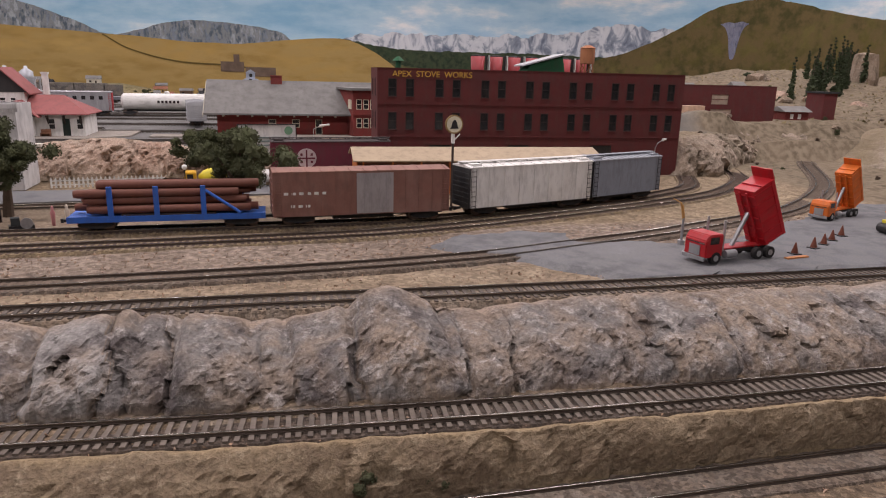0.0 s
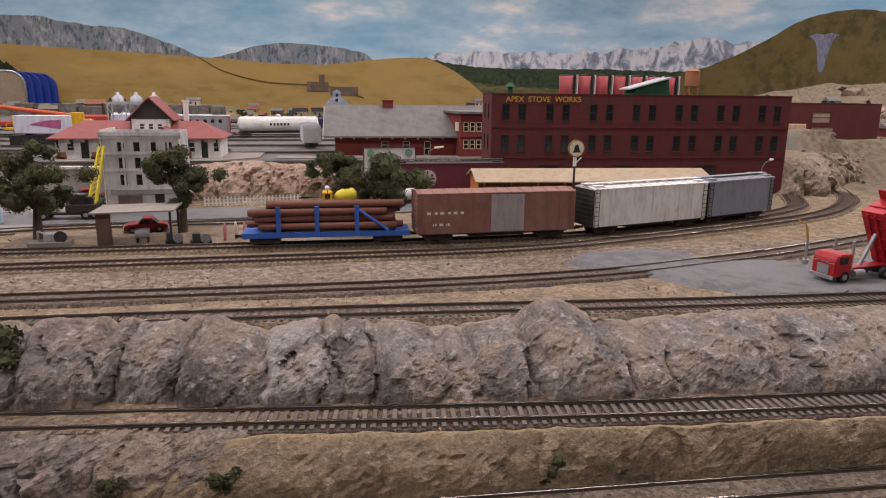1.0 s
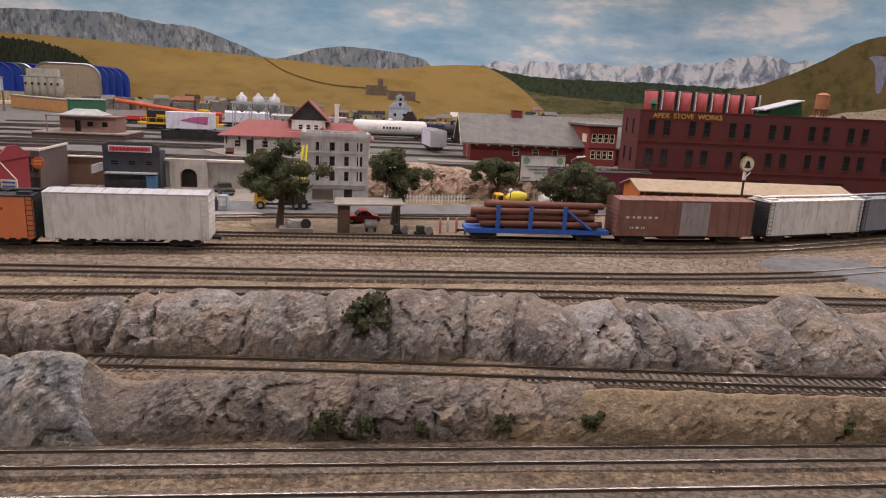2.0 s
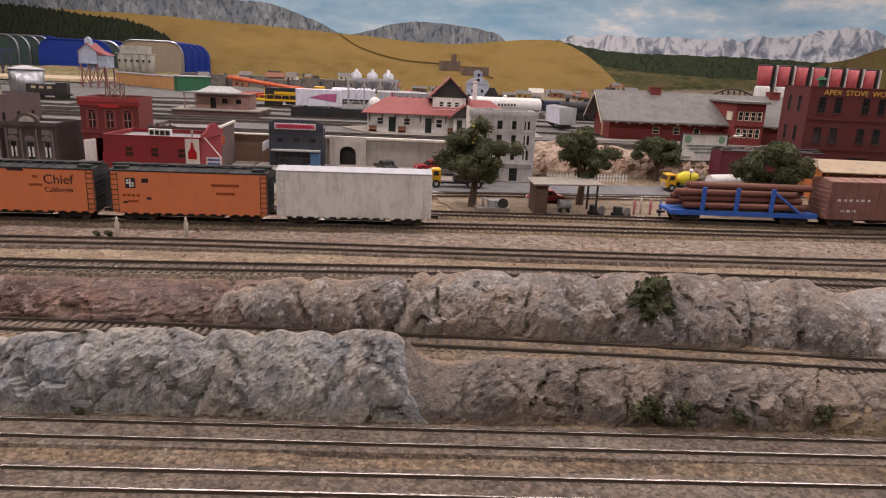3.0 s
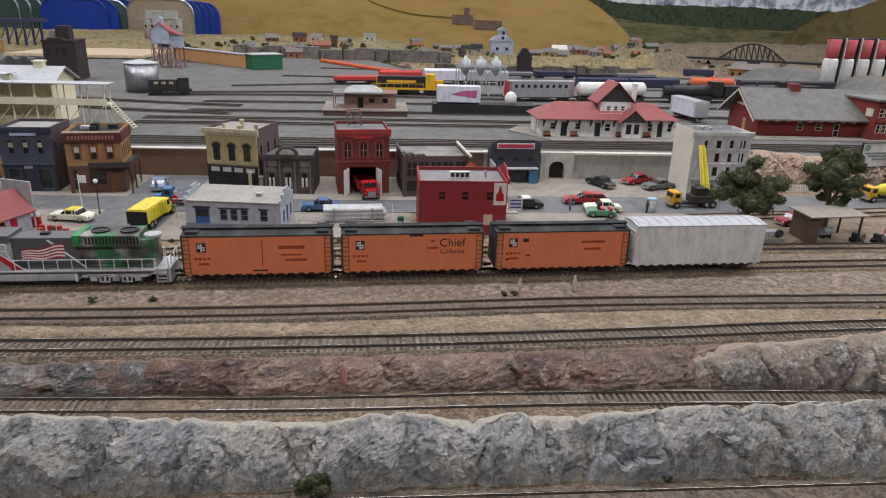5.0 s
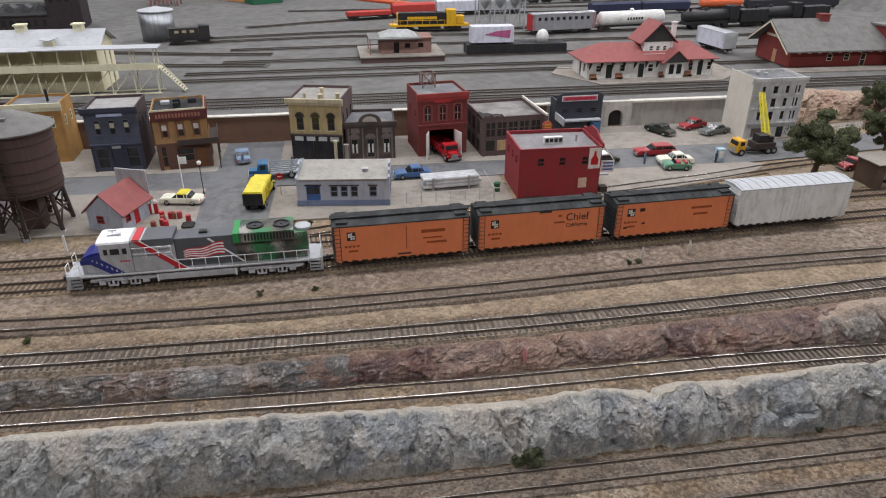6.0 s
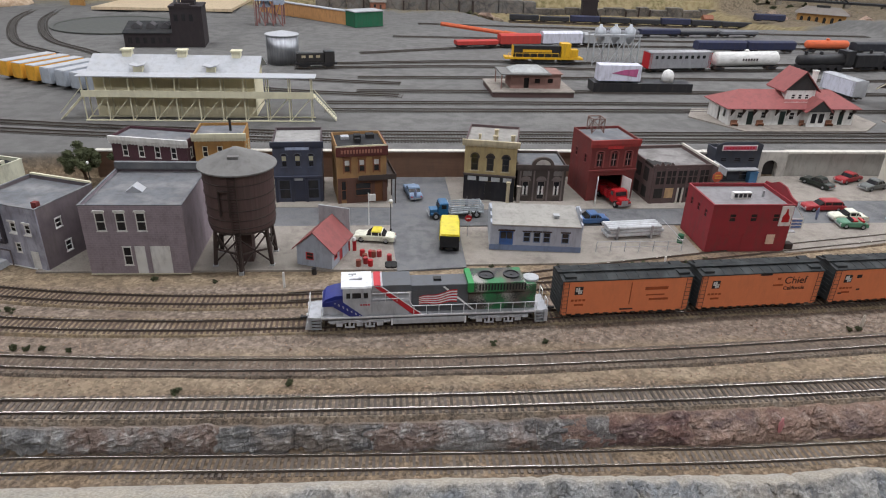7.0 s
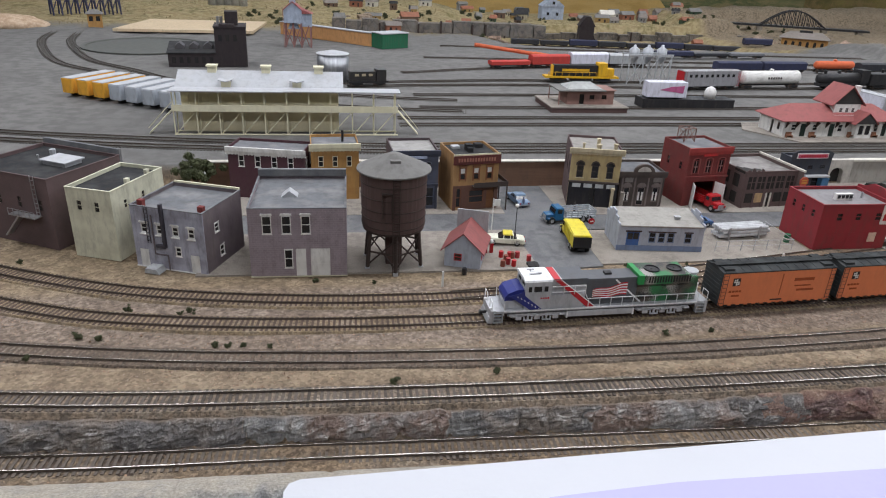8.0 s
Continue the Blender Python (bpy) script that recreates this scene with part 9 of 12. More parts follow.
small = [(-0.062 + i * 0.0042, -0.059 + i * 0.0042, 0.0245, 0.0268, DARKORANGE) for i in range(4)] + [(-0.058, -0.048, 0.019, 0.0212, DARKORANGE)]
marks_a = small + [(0.0035, 0.0045, 0.018, 0.045, DARKORANGE), (-0.006, 0.009, 0.0115, 0.0132, INK), (0.020, 0.046, 0.035, 0.0385, DARKORANGE), (0.022, 0.043, 0.028, 0.0295, DARKORANGE), (0.026, 0.048, 0.022, 0.0245, DARKORANGE)]
marks_b = small + [(-0.004, 0.010, 0.0462, 0.0485, INK), (0.014, 0.026, 0.0325, 0.0345, DARKORANGE), (0.018, 0.022, 0.040, 0.0425, DARKORANGE)]
marks_c = small + [(-0.044, -0.038, 0.038, 0.042, INK), (-0.040, -0.036, 0.022, 0.024, INK), (-0.062, -0.058, 0.018, 0.020, INK), (0.020, 0.046, 0.036, 0.0385, DARKORANGE), (0.024, 0.042, 0.028, 0.0305, DARKORANGE)]
for i, (mk, lab) in enumerate(((marks_a, "orange wooden reefer with black roof and a plug door line"), (marks_b, "orange wooden reefer with black roof and bold script"), (marks_c, "orange wooden reefer with black roof and small black plates"))):
    car = house_car("orange_reefer", lab, on_track(MAIN, TRAIN_X0 + i * 0.1565), 0.147, ORANGECAR, CARROOF, CAREND, 0.039, marks=mk)
    herald(car, -0.0545, 0.0375, -0.01725)
    if i == 1:
        sign_text("Chief", 0.0125, pose(0.0405, -0.0174, 0.0385, 90, 0, 0), INK, car)
        sign_text("California", 0.0066, pose(0.0405, -0.0174, 0.0290, 90, 0, 0), INK, car)
house_car("white_boxcar", "white smooth-sided boxcar with a grey roof", on_track(MAIN, TRAIN_X0 + 3 * 0.1565), 0.15, WHITE, TIN, WHITE, 0.043, walk=False, door=(WHITE, 0.03))

# diesel locomotive
SILVER = mat("loco_silver_paint", (0.47, 0.475, 0.495), rough=0.42, metal=0.15, var=0.08, dirt=(0.36, 0.36, 0.36), dirt_amount=0.4)
LOCO_GREY = mat("loco_slate_paint", (0.10, 0.105, 0.115), rough=0.5, var=0.12)
LOCO_BLUE = mat("loco_blue_paint", (0.025, 0.035, 0.20), rough=0.4, var=0.12)
LOCO_RED = mat("loco_red_paint", (0.48, 0.025, 0.035), rough=0.45, var=0.08)
LOCO_WHITE = mat("loco_white_paint", (0.80, 0.80, 0.80), rough=0.45, var=0.05)


def camo_material():
    m = bpy.data.materials.new("camouflage_paint")
    m.use_nodes = True
    n, l = m.node_tree.nodes, m.node_tree.links
    tc = n.new("ShaderNodeTexCoord")
    t = n.new("ShaderNodeTexVoronoi")
    t.inputs["Scale"].default_value = 95
    wob = n.new("ShaderNodeTexNoise")
    wob.inputs["Scale"].default_value = 60
    mx = n.new("ShaderNodeMix")
    mx.data_type = "VECTOR"
    mx.inputs["Factor"].default_value = 0.02
    l.new(tc.outputs["Object"], mx.inputs["A"])
    l.new(wob.outputs["Color"], mx.inputs["B"])
    l.new(mx.outputs["Result"], t.inputs["Vector"])
    sep = n.new("ShaderNodeSeparateColor")
    l.new(t.outputs["Color"], sep.inputs[0])
    r = n.new("ShaderNodeValToRGB")
    r.color_ramp.interpolation = "CONSTANT"
    cols = [(0.0, (0.028, 0.028, 0.026)), (0.30, (0.035, 0.075, 0.04)), (0.48, (0.09, 0.075, 0.06)), (0.64, (0.30, 0.285, 0.26)), (0.78, (0.03, 0.17, 0.06))]
    r.color_ramp.elements[0].color = (*cols[0][1], 1)
    r.color_ramp.elements[1].position, r.color_ramp.elements[1].color = cols[1][0], (*cols[1][1], 1)
    for p, c in cols[2:]:
        r.color_ramp.elements.new(p).color = (*c, 1)
    l.new(sep.outputs[0], r.inputs["Fac"])
    l.new(r.outputs["Color"], n["Principled BSDF"].inputs["Base Color"])
    n["Principled BSDF"].inputs["Roughness"].default_value = 0.6
    return m


CAMO = camo_material()
LGREEN = mat("loco_green_paint", (0.03, 0.26, 0.07), rough=0.5, var=0.15)
lo = thing("diesel_locomotive", on_track(MAIN, -1.203) @ Matrix.Diagonal((1, 1, 0.90, 1)), "silver diesel locomotive with blue nose, red band and camouflage rear", "locomotive", "freight train")
LX = 0.1265
part("frame", boxes((-LX + 0.006, LX - 0.006, -0.0165, 0.0165, 0.0148, 0.0175), (-LX + 0.006, LX - 0.006, -0.0178, -0.0165, 0.0152, 0.0180), (-LX + 0.006, LX - 0.006, 0.0165, 0.0178, 0.0152, 0.0180), bevel=0.0003), SILVER, lo)
part("sill_stripe", boxes((-LX + 0.014, LX - 0.014, -0.0182, -0.01785, 0.0166, 0.0180), (-LX + 0.014, LX - 0.014, 0.01785, 0.0182, 0.0166, 0.0180)), LOCO_WHITE, lo, "white walkway edge")
# dark strip painting the shaded gap between sill and trucks
part("side_skirt", boxes((-LX + 0.016, LX - 0.016, -0.0160, 0.0160, 0.0128, 0.0147)), LOCO_GREY, lo, "dark grey strip painting the shaded gap under the frame")
part("fuel_tank", prisms(([(-0.0162, 0.0127), (0.0162, 0.0127), (0.0168, 0.0105), (0.0168, 0.0055), (0.0125, 0.0028), (-0.0125, 0.0028), (-0.0168, 0.0055), (-0.0168, 0.0105)], -0.040, 0.037, "x")), SILVER, lo, "long silver fuel tank")
for tx in (-0.0402, 0.0372):
    part("tank_end", boxes((tx - 0.0008, tx + 0.0008, -0.0172, 0.0172, 0.004, 0.0127)), LOCO_WHITE, lo)
part("tank_rib_set", boxes(*[(-0.040 + k * 0.0192 - 0.0003, -0.040 + k * 0.0192 + 0.0003, -0.0154, 0.0154, 0.005, 0.0117) for k in range(1, 4)]), SILVER, lo)
for x in (-0.0735, 0.0735):
    bm = bmesh.new()
    for s in (-1, 1):
        y0, y1 = sorted((s * 0.0118, s * 0.0142))
        prism(bm, [(-0.033, 0.0085), (-0.031, 0.0112), (0.031, 0.0112), (0.033, 0.0085), (0.026, 0.0072), (0.020, 0.0062), (0.012, 0.0078), (0.0, 0.0064), (-0.012, 0.0078), (-0.020, 0.0062), (-0.026, 0.0072)], y0, y1, "y")
        for a in (-0.021, 0, 0.021):
            box(bm, a - 0.0032, a + 0.0032, *sorted((s * 0.0142, s * 0.0158)), 0.0035, 0.0082, bevel=0.0004)
        for a in (-0.0105, 0.0105):
            tube(bm, (a, s * 0.0150, 0.0035), (a, s * 0.0150, 0.0095), 0.0013, sides=8)
        box(bm, -0.027, 0.027, *sorted((s * 0.0144, s * 0.0150)), 0.0100, 0.0114)
        for a in (-0.0105, 0.0105):
            box(bm, a - 0.005, a + 0.005, *sorted((s * 0.0146, s * 0.0166)), 0.0022, 0.0034)
            box(bm, a - 0.005, a - 0.0036, *sorted((s * 0.0146, s * 0.0162)), 0.0034, 0.0068)
            box(bm, a + 0.0036, a + 0.005, *sorted((s * 0.0146, s * 0.0162)), 0.0034, 0.0068)
        for a in (-0.028, 0.0, 0.028):
            tube(bm, (a - 0.003, s * 0.0160, 0.0095), (a + 0.003, s * 0.0160, 0.0095), 0.0016, sides=8)
    t = part("truck", bm, mat("truck_silver", (0.58, 0.58, 0.60), rough=0.5, metal=0.1, var=0.2, scale=150, dirt=(0.16, 0.15, 0.145), dirt_scale=160), lo, "silver three-axle truck")
    t.location.x = x
    for a in (-0.021, 0, 0.021):
        w = part("wheelset", wheel_mesh(0.0060), MATS["wheel_steel"], t)
        w.location = (a, 0, 0.0060)
# nose, cab, hoods
nose = prisms(([(-0.1105, 0.0176), (-0.090, 0.0176), (-0.090, 0.0425), (-0.098, 0.0420), (-0.1075, 0.0375), (-0.1105, 0.033)], -0.0128, 0.0128, "y"))
bmesh.ops.bevel(nose, geom=nose.edges[:], offset=0.0009, segments=2, affect="EDGES")
part("nose", nose, SILVER, lo)
part("nose_cap", prisms(([(-0.1112, 0.029), (-0.1112, 0.0335), (-0.1080, 0.0384), (-0.0985, 0.0427), (-0.0900, 0.0431), (-0.0900, 0.0355), (-0.0985, 0.0295)], -0.0133, 0.0133, "y")), LOCO_BLUE, lo, "blue nose top")
cab = bmesh.new()
panel_wall(cab, 0.029, 0.0365, 0.001, [(0.0035, 0.0075, 0.023, 0.0305), (0.0095, 0.0185, 0.023, 0.0305), (0.021, 0.0255, 0.023, 0.0305)], (-0.090, -0.0165), "x")
panel_wall(cab, 0.029, 0.0365, 0.001, [(0.0095, 0.0185, 0.023, 0.0305)], (-0.090, 0.0165), "x", True)
panel_wall(cab, 0.031, 0.0365, 0.001, [(0.003, 0.014, 0.0275, 0.034), (0.017, 0.028, 0.0275, 0.034)], (-0.090, -0.0155), "y")
box(cab, -0.062, -0.061, -0.0155, 0.0155, 0, 0.0365)
cb = part("cab", cab, SILVER, lo)
cb.location.z = 0.0176
part("cab_glass", boxes((-0.0885, -0.0632, -0.0154, 0.0154, 0.040, 0.052)), GLASS, lo, "dark cab windows")
part("cab_roof", prisms(([(-0.0170, 0.0541), (0.0170, 0.0541), (0.0162, 0.0562), (0.0090, 0.0580), (-0.0090, 0.0580), (-0.0162, 0.0562)], -0.0915, -0.0605, "x")), LOCO_WHITE, lo, "white cab roof")
part("air_horn", tubes(((-0.080, 0.004, 0.058), (-0.080, 0.004, 0.060), 0.0006), ((-0.084, 0.004, 0.0604), (-0.076, 0.004, 0.0604), 0.0008), ((-0.083, -0.004, 0.058), (-0.070, -0.004, 0.0595), 0.0012)), SILVER, lo)
part("front_hood", boxes((-0.061, -0.020, -0.0118, 0.0118, 0.0176, 0.0480), (-0.0605, -0.0205, -0.0145, 0.0145, 0.0480, 0.0555), bevel=0.0004), SILVER, lo, "silver equipment hood")
part("dark_upper", boxes((-0.0495, -0.0203, -0.0148, 0.0148, 0.0478, 0.0558)), LOCO_GREY, lo, "slate grey upper hood")
part("side_cabinet", boxes((-0.0605, -0.0225, -0.0160, -0.0119, 0.0178, 0.0360), *[(-0.058 + k * 0.009, -0.051 + k * 0.009, -0.0164, -0.0161, 0.021, 0.0335) for k in range(4)]), SILVER, lo)
part("middle_hood", boxes((-0.020, 0.040, -0.0115, 0.0115, 0.0176, 0.0525), bevel=0.0006), LOCO_GREY, lo, "slate grey engine hood")
for k in range(8):
    part("hood_door", boxes((-0.0185 + k * 0.0072, -0.0122 + k * 0.0072, -0.0118, -0.01155, 0.0215, 0.046)), LOCO_GREY, lo)
part("exhaust", boxes((0.004, 0.012, -0.003, 0.003, 0.0526, 0.0552)), BLACK, lo)
part("rear_hood", boxes((0.040, 0.1125, -0.0115, 0.0115, 0.0176, 0.0500), bevel=0.0005), CAMO, lo, "camouflage painted rear hood")
part("radiator", prisms(([(-0.0116, 0.0395), (-0.0165, 0.0445), (-0.0165, 0.0560), (0.0165, 0.0560), (0.0165, 0.0445), (0.0116, 0.0395)], 0.040, 0.099, "x")), CAMO, lo, "flared camouflage radiator section")
part("radiator_end", prisms(([(-0.0168, 0.0445), (-0.0168, 0.0565), (0.0168, 0.0565), (0.0168, 0.0445)], 0.0385, 0.0445, "x")), LGREEN, lo, "green radiator end")
part("radiator_grille", boxes(*[(0.050 + k * 0.0032, 0.0518 + k * 0.0032, -0.0168, -0.01655, 0.0465, 0.0545) for k in range(16)]), BLACK, lo)
for x in (0.060, 0.087):
    part("radiator_fan", lathe([(0.0088, 0.0561), (0.0088, 0.0578), (0.0074, 0.0578), (0.0072, 0.0566), (0.0015, 0.0568), (0.0015, 0.0574), (0.0002, 0.0575)], 24, (x, 0, 0)), BLACK, lo, "black round radiator fan")
part("radiator_lid", lathe([(0.0085, 0.0501), (0.0085, 0.0528), (0.0070, 0.0534), (0.0005, 0.0536)], 20, (0.1085, 0, 0)), GREYPLASTIC, lo, "pale round rear roof cap")
part("roof_stripe", boxes((-0.0585, -0.0515, -0.0150, 0.0150, 0.0556, 0.0564)), LOCO_RED, lo, "red roof band")
for y in (-1, 1):
    # red diagonal band with white edge, blue diagonal with stars, white swoosh
    band = [(-0.0580, 0.0555), (-0.0515, 0.0555), (-0.0100, 0.0180), (-0.0190, 0.0180)]
    edge = [(-0.0515, 0.0555), (-0.0500, 0.0555), (-0.0083, 0.0180), (-0.0100, 0.0180)]
    dy = (-0.0166, -0.0164) if y < 0 else (0.0160, 0.0162)
    part("red_band", prisms((band, *dy, "y")), LOCO_RED, lo, "red diagonal band")
    part("white_edge", prisms((edge, *dy, "y")), LOCO_WHITE, lo, "white band edge")
    dy = (-0.0172, -0.01685) if y < 0 else (0.01685, 0.0172)
    part("blue_band", prisms(([(-0.1075, 0.0372), (-0.0905, 0.0420), (-0.0900, 0.0370), (-0.0700, 0.0180), (-0.0835, 0.0180)], *dy, "y")), LOCO_BLUE, lo, "blue diagonal band with pale marks")
    for k in range(12):
        x, z = -0.0985 + k * 0.0021 + (0.0016 if k % 2 else 0), 0.0352 - k * 0.0015
        dd = (-0.0175, -0.01725) if y < 0 else (0.01725, 0.0175)
        part("star_mark", boxes((x, x + 0.0009, *dd, z, z + 0.0011)), LOCO_WHITE, lo)
    dy = (-0.0121, -0.01185) if y < 0 else (0.01185, 0.0121)
    part("white_swoosh", prisms(([(0.0125, 0.0500), (0.0145, 0.0510), (0.0470, 0.0185), (0.0450, 0.0180)], *dy, "y")), LOCO_WHITE, lo)
    # waving flag
    for k in range(9):
        bm = bmesh.new()
        prev = None
        for i in range(15):
            u = i / 14
            if k < 5 and u > 1.0 and False:
                continue
            x = -0.012 + 0.040 * u
            z = 0.0445 - k * 0.0019 * (0.62 + 0.38 * u) - 0.0080 * (1 - u) + 0.0012 * math.sin(u * 9 + 0.4)
            yy = dy[0] - 0.0001 if y < 0 else dy[1] + 0.0001
            pair = (bm.verts.new((x, yy, z)), bm.verts.new((x, yy, z + 0.0019 * (0.62 + 0.38 * u))))
            if prev:
                bm.faces.new((prev[0], pair[0], pair[1], prev[1]) if y < 0 else (pair[0], prev[0], prev[1], pair[1]))
            prev = pair
        part("flag_stripe", bm, LOCO_RED if k % 2 == 0 else LOCO_WHITE, lo)
    # handrails
    rail = [((-0.0190, y * 0.0172, 0.0295), (0.1135, y * 0.0172, 0.0295), 0.00045)]
    for k in range(11):
        rail.append(((-0.0175 + k * 0.0131, y * 0.0172, 0.0176), (-0.0175 + k * 0.0131, y * 0.0172, 0.0295), 0.0004))
    rail += [((-0.0190, y * 0.0172, 0.0295), (-0.0225, y * 0.0172, 0.0375), 0.00045), ((-0.0225, y * 0.0172, 0.0375), (-0.0225, y * 0.0172, 0.0475), 0.00045), ((-0.060, y * 0.0172, 0.0475), (-0.0225, y * 0.0172, 0.0475), 0.00045), ((-0.060, y * 0.0172, 0.0400), (-0.0225, y * 0.0172, 0.0400), 0.00045), ((-0.047, y * 0.0172, 0.0365), (-0.047, y * 0.0172, 0.0475), 0.0004), ((-0.035, y * 0.0172, 0.0365), (-0.035, y * 0.0172, 0.0475), 0.0004)]
    part("handrail", tubes(*rail, sides=5), LOCO_WHITE, lo, "white side handrail")
for s in (-1, 1):
    x = s * LX
    pilot = boxes((*sorted((x, x - s * 0.0025)), -0.0165, 0.0165, 0.0015, 0.0165), (*sorted((x, x - s * 0.0165)), -0.0165, 0.0165, 0.0165, 0.0178))
    part("pilot", pilot, SILVER, lo, "silver pilot plate")
    if s < 0:
        part("plow", prisms(([(x, 0.0012), (x - 0.0030, 0.0015), (x - 0.0008, 0.0080), (x, 0.0080)], -0.0160, 0.0160, "y")), SILVER, lo)
    coupler(lo, x, s)
    for y in (-1, 1):
        for k in range(4):
            part("step", boxes((*sorted((x - s * 0.0030, x - s * 0.0136)), *sorted((y * 0.0145, y * 0.0178)), 0.0020 + k * 0.0042, 0.0028 + k * 0.0042)), SILVER, lo)
        for xa in (0.0030, 0.0130):
            part("step_side", boxes((*sorted((x - s * xa, x - s * (xa + 0.0006))), *sorted((y * 0.0143, y * 0.0180)), 0.002, 0.0165)), SILVER, lo)
    rods = []
    for y in (-0.0165, -0.006, 0.006, 0.0165):
        rods.append(((x - s * 0.0015, y, 0.0178), (x - s * 0.0015, y, 0.0300), 0.00045))
    rods += [((x - s * 0.0015, -0.0165, 0.0300), (x - s * 0.0015, -0.006, 0.0300), 0.00045), ((x - s * 0.0015, 0.006, 0.0300), (x - s * 0.0015, 0.0165, 0.0300), 0.00045), ((x - s * 0.0145, -0.0172, 0.0120), (x - s * 0.0145, -0.0172, 0.0300), 0.00045), ((x - s * 0.0145, 0.0172, 0.0120), (x - s * 0.0145, 0.0172, 0.0300), 0.00045)]
    for rod in rods:
        part("end_rail", tubes(rod, sides=5), LOCO_WHITE, lo, "white end handrail")
part("headlight", tubes(((-0.1115, -0.0022, 0.0262), (-0.1098, -0.0022, 0.0262), 0.0015), ((-0.1115, 0.0022, 0.0262), (-0.1098, 0.0022, 0.0262), 0.0015), ((-0.1275, -0.0115, 0.0190), (-0.1245, -0.0115, 0.0190), 0.0015), ((-0.1275, 0.0115, 0.0190), (-0.1245, 0.0115, 0.0190), 0.0015)), LOCO_WHITE, lo, "clear headlight lenses")
for k in range(4):
    part("number_bar", boxes((-0.0725 + k * 0.0026, -0.0708 + k * 0.0026, -0.0168, -0.01655, 0.0315, 0.0335)), LOCO_RED, lo)

# cars standing on the siding
fl = thing("log_flatcar", on_track(SIDING, -0.098), "blue bulkhead flatcar loaded with brown logs", "freight car", "siding cars")
FBLUE = mat("flatcar_blue", (0.03, 0.13, 0.50), rough=0.5, var=0.12)
part("deck", boxes((-0.084, 0.084, -0.0155, 0.0155, 0.010, 0.0135)), FBLUE, fl)
for side in (-0.016, 0.016):
    part("side_sill", boxes((-0.084, 0.084, side - 0.0005, side + 0.0005, 0.0085, 0.0138)), FBLUE, fl)
part("centre_sill", boxes((-0.07, 0.07, -0.004, 0.004, 0.006, 0.010)), FBLUE, fl)
for x in (-0.048, -0.010, 0.030, 0.062):
    for y in (-1, 1):
        if (x, y) != (0.062, -1):
            part("stake", boxes((x - 0.0022, x + 0.0022, *sorted((y * 0.0148, y * 0.0170)), 0.0138, 0.040)), FBLUE, fl)
part("strut", tubes(((0.032, -0.0165, 0.036), (0.062, -0.0165, 0.0145), 0.0014)), FBLUE, fl)
for s in (-1, 1):
    truck(fl, s * 0.062)
    coupler(fl, s * 0.084, s)
part("bolster_chain", boxes((-0.04, 0.04, -0.0146, 0.0146, 0.0135, 0.0150)), TIMBER, fl)
LOG = mat("log_brown", (0.17, 0.065, 0.045), rough=0.7, var=0.2, scale=90, stretch=(0.3, 2, 2))
rnd = random.Random(5)
for row, (n, z) in enumerate(((4, 0.0189), (3, 0.0259), (3, 0.0329), (2, 0.0399))):
    for i in range(n):
        y = (i - (n - 1) / 2) * 0.0073
        x0 = -0.072 + rnd.uniform(-0.010, 0.012)
        r = rnd.uniform(0.9, 1.12)
        log = thing("log", fl.matrix_world @ Matrix.Translation((0, y, z)), "smooth reddish brown log on the flatcar", "log", "log load")
        part("trunk", lathe([(0.0002, x0), (0.0031 * r, x0 + 0.0003), (0.0036 * r, x0 + 0.004), (0.0034 * r, x0 + 0.139), (0.0002, x0 + 0.1393)], 12), LOG, log, smooth=True).matrix_local = pose(0, 0, 0, rnd.uniform(-1.2, 1.2), 90, 0)
house_car("brown_boxcar", "weathered brown boxcar with a grey sliding door", on_track(SIDING, 0.078), 0.172, mat("boxcar_brown", (0.25, 0.12, 0.095), var=0.12, dirt=(0.33, 0.19, 0.16)), mat("boxcar_brown_roof", (0.27, 0.14, 0.11), var=0.12), MATS["boxcar_brown"], 0.041, door=(mat("door_grey", (0.36, 0.33, 0.33), var=0.12), 0.036), ribs=13, group="siding cars", walk=False, fringe=False, doorpos=0.56, marks=[(-0.076 + i * 0.007, -0.072 + i * 0.007, 0.030, 0.0325, WHITE) for i in range(6)] + [(-0.07 + i * 0.007, -0.066 + i * 0.007, 0.018, 0.0205, WHITE) for i in range(3)])
house_car("white_reefer_car", "dirty white refrigerator car with ribbed roof", on_track(SIDING, 0.262), 0.165, WHITE, WHITE, DARKROOF, 0.041, group="siding cars", fringe=False, ribs=9)
house_car("grey_boxcar", "dull blue-grey boxcar with ribbed roof", on_track(SIDING, 0.40), 0.12, mat("car_blue_grey", (0.22, 0.24, 0.28), var=0.1), mat("car_roof_grey", (0.28, 0.30, 0.33), var=0.1), DARKROOF, 0.041, group="siding cars", fringe=False)
MAROONCAR = mat("maroon_car_paint", (0.14, 0.025, 0.04), var=0.12)
mc = house_car("maroon_boxcar", "maroon boxcar with a white round herald behind the trees", at(0.072, 0.936, 2, 0.005), 0.16, MAROONCAR, mat("maroon_roof", (0.06, 0.05, 0.05)), MAROONCAR, 0.040, group="siding cars", fringe=False, marks=[(0.042 + i * 0.006, 0.046 + i * 0.006, 0.035, 0.038, WHITE) for i in range(4)])
part("round_herald", lathe([(0.0130, 0), (0.0130, 0.0003), (0.0002, 0.0003)], 28), mat("herald_white", (0.55, 0.45, 0.45)), mc).matrix_local = pose(-0.034, -0.0174, 0.0285, 90, 0, 0)
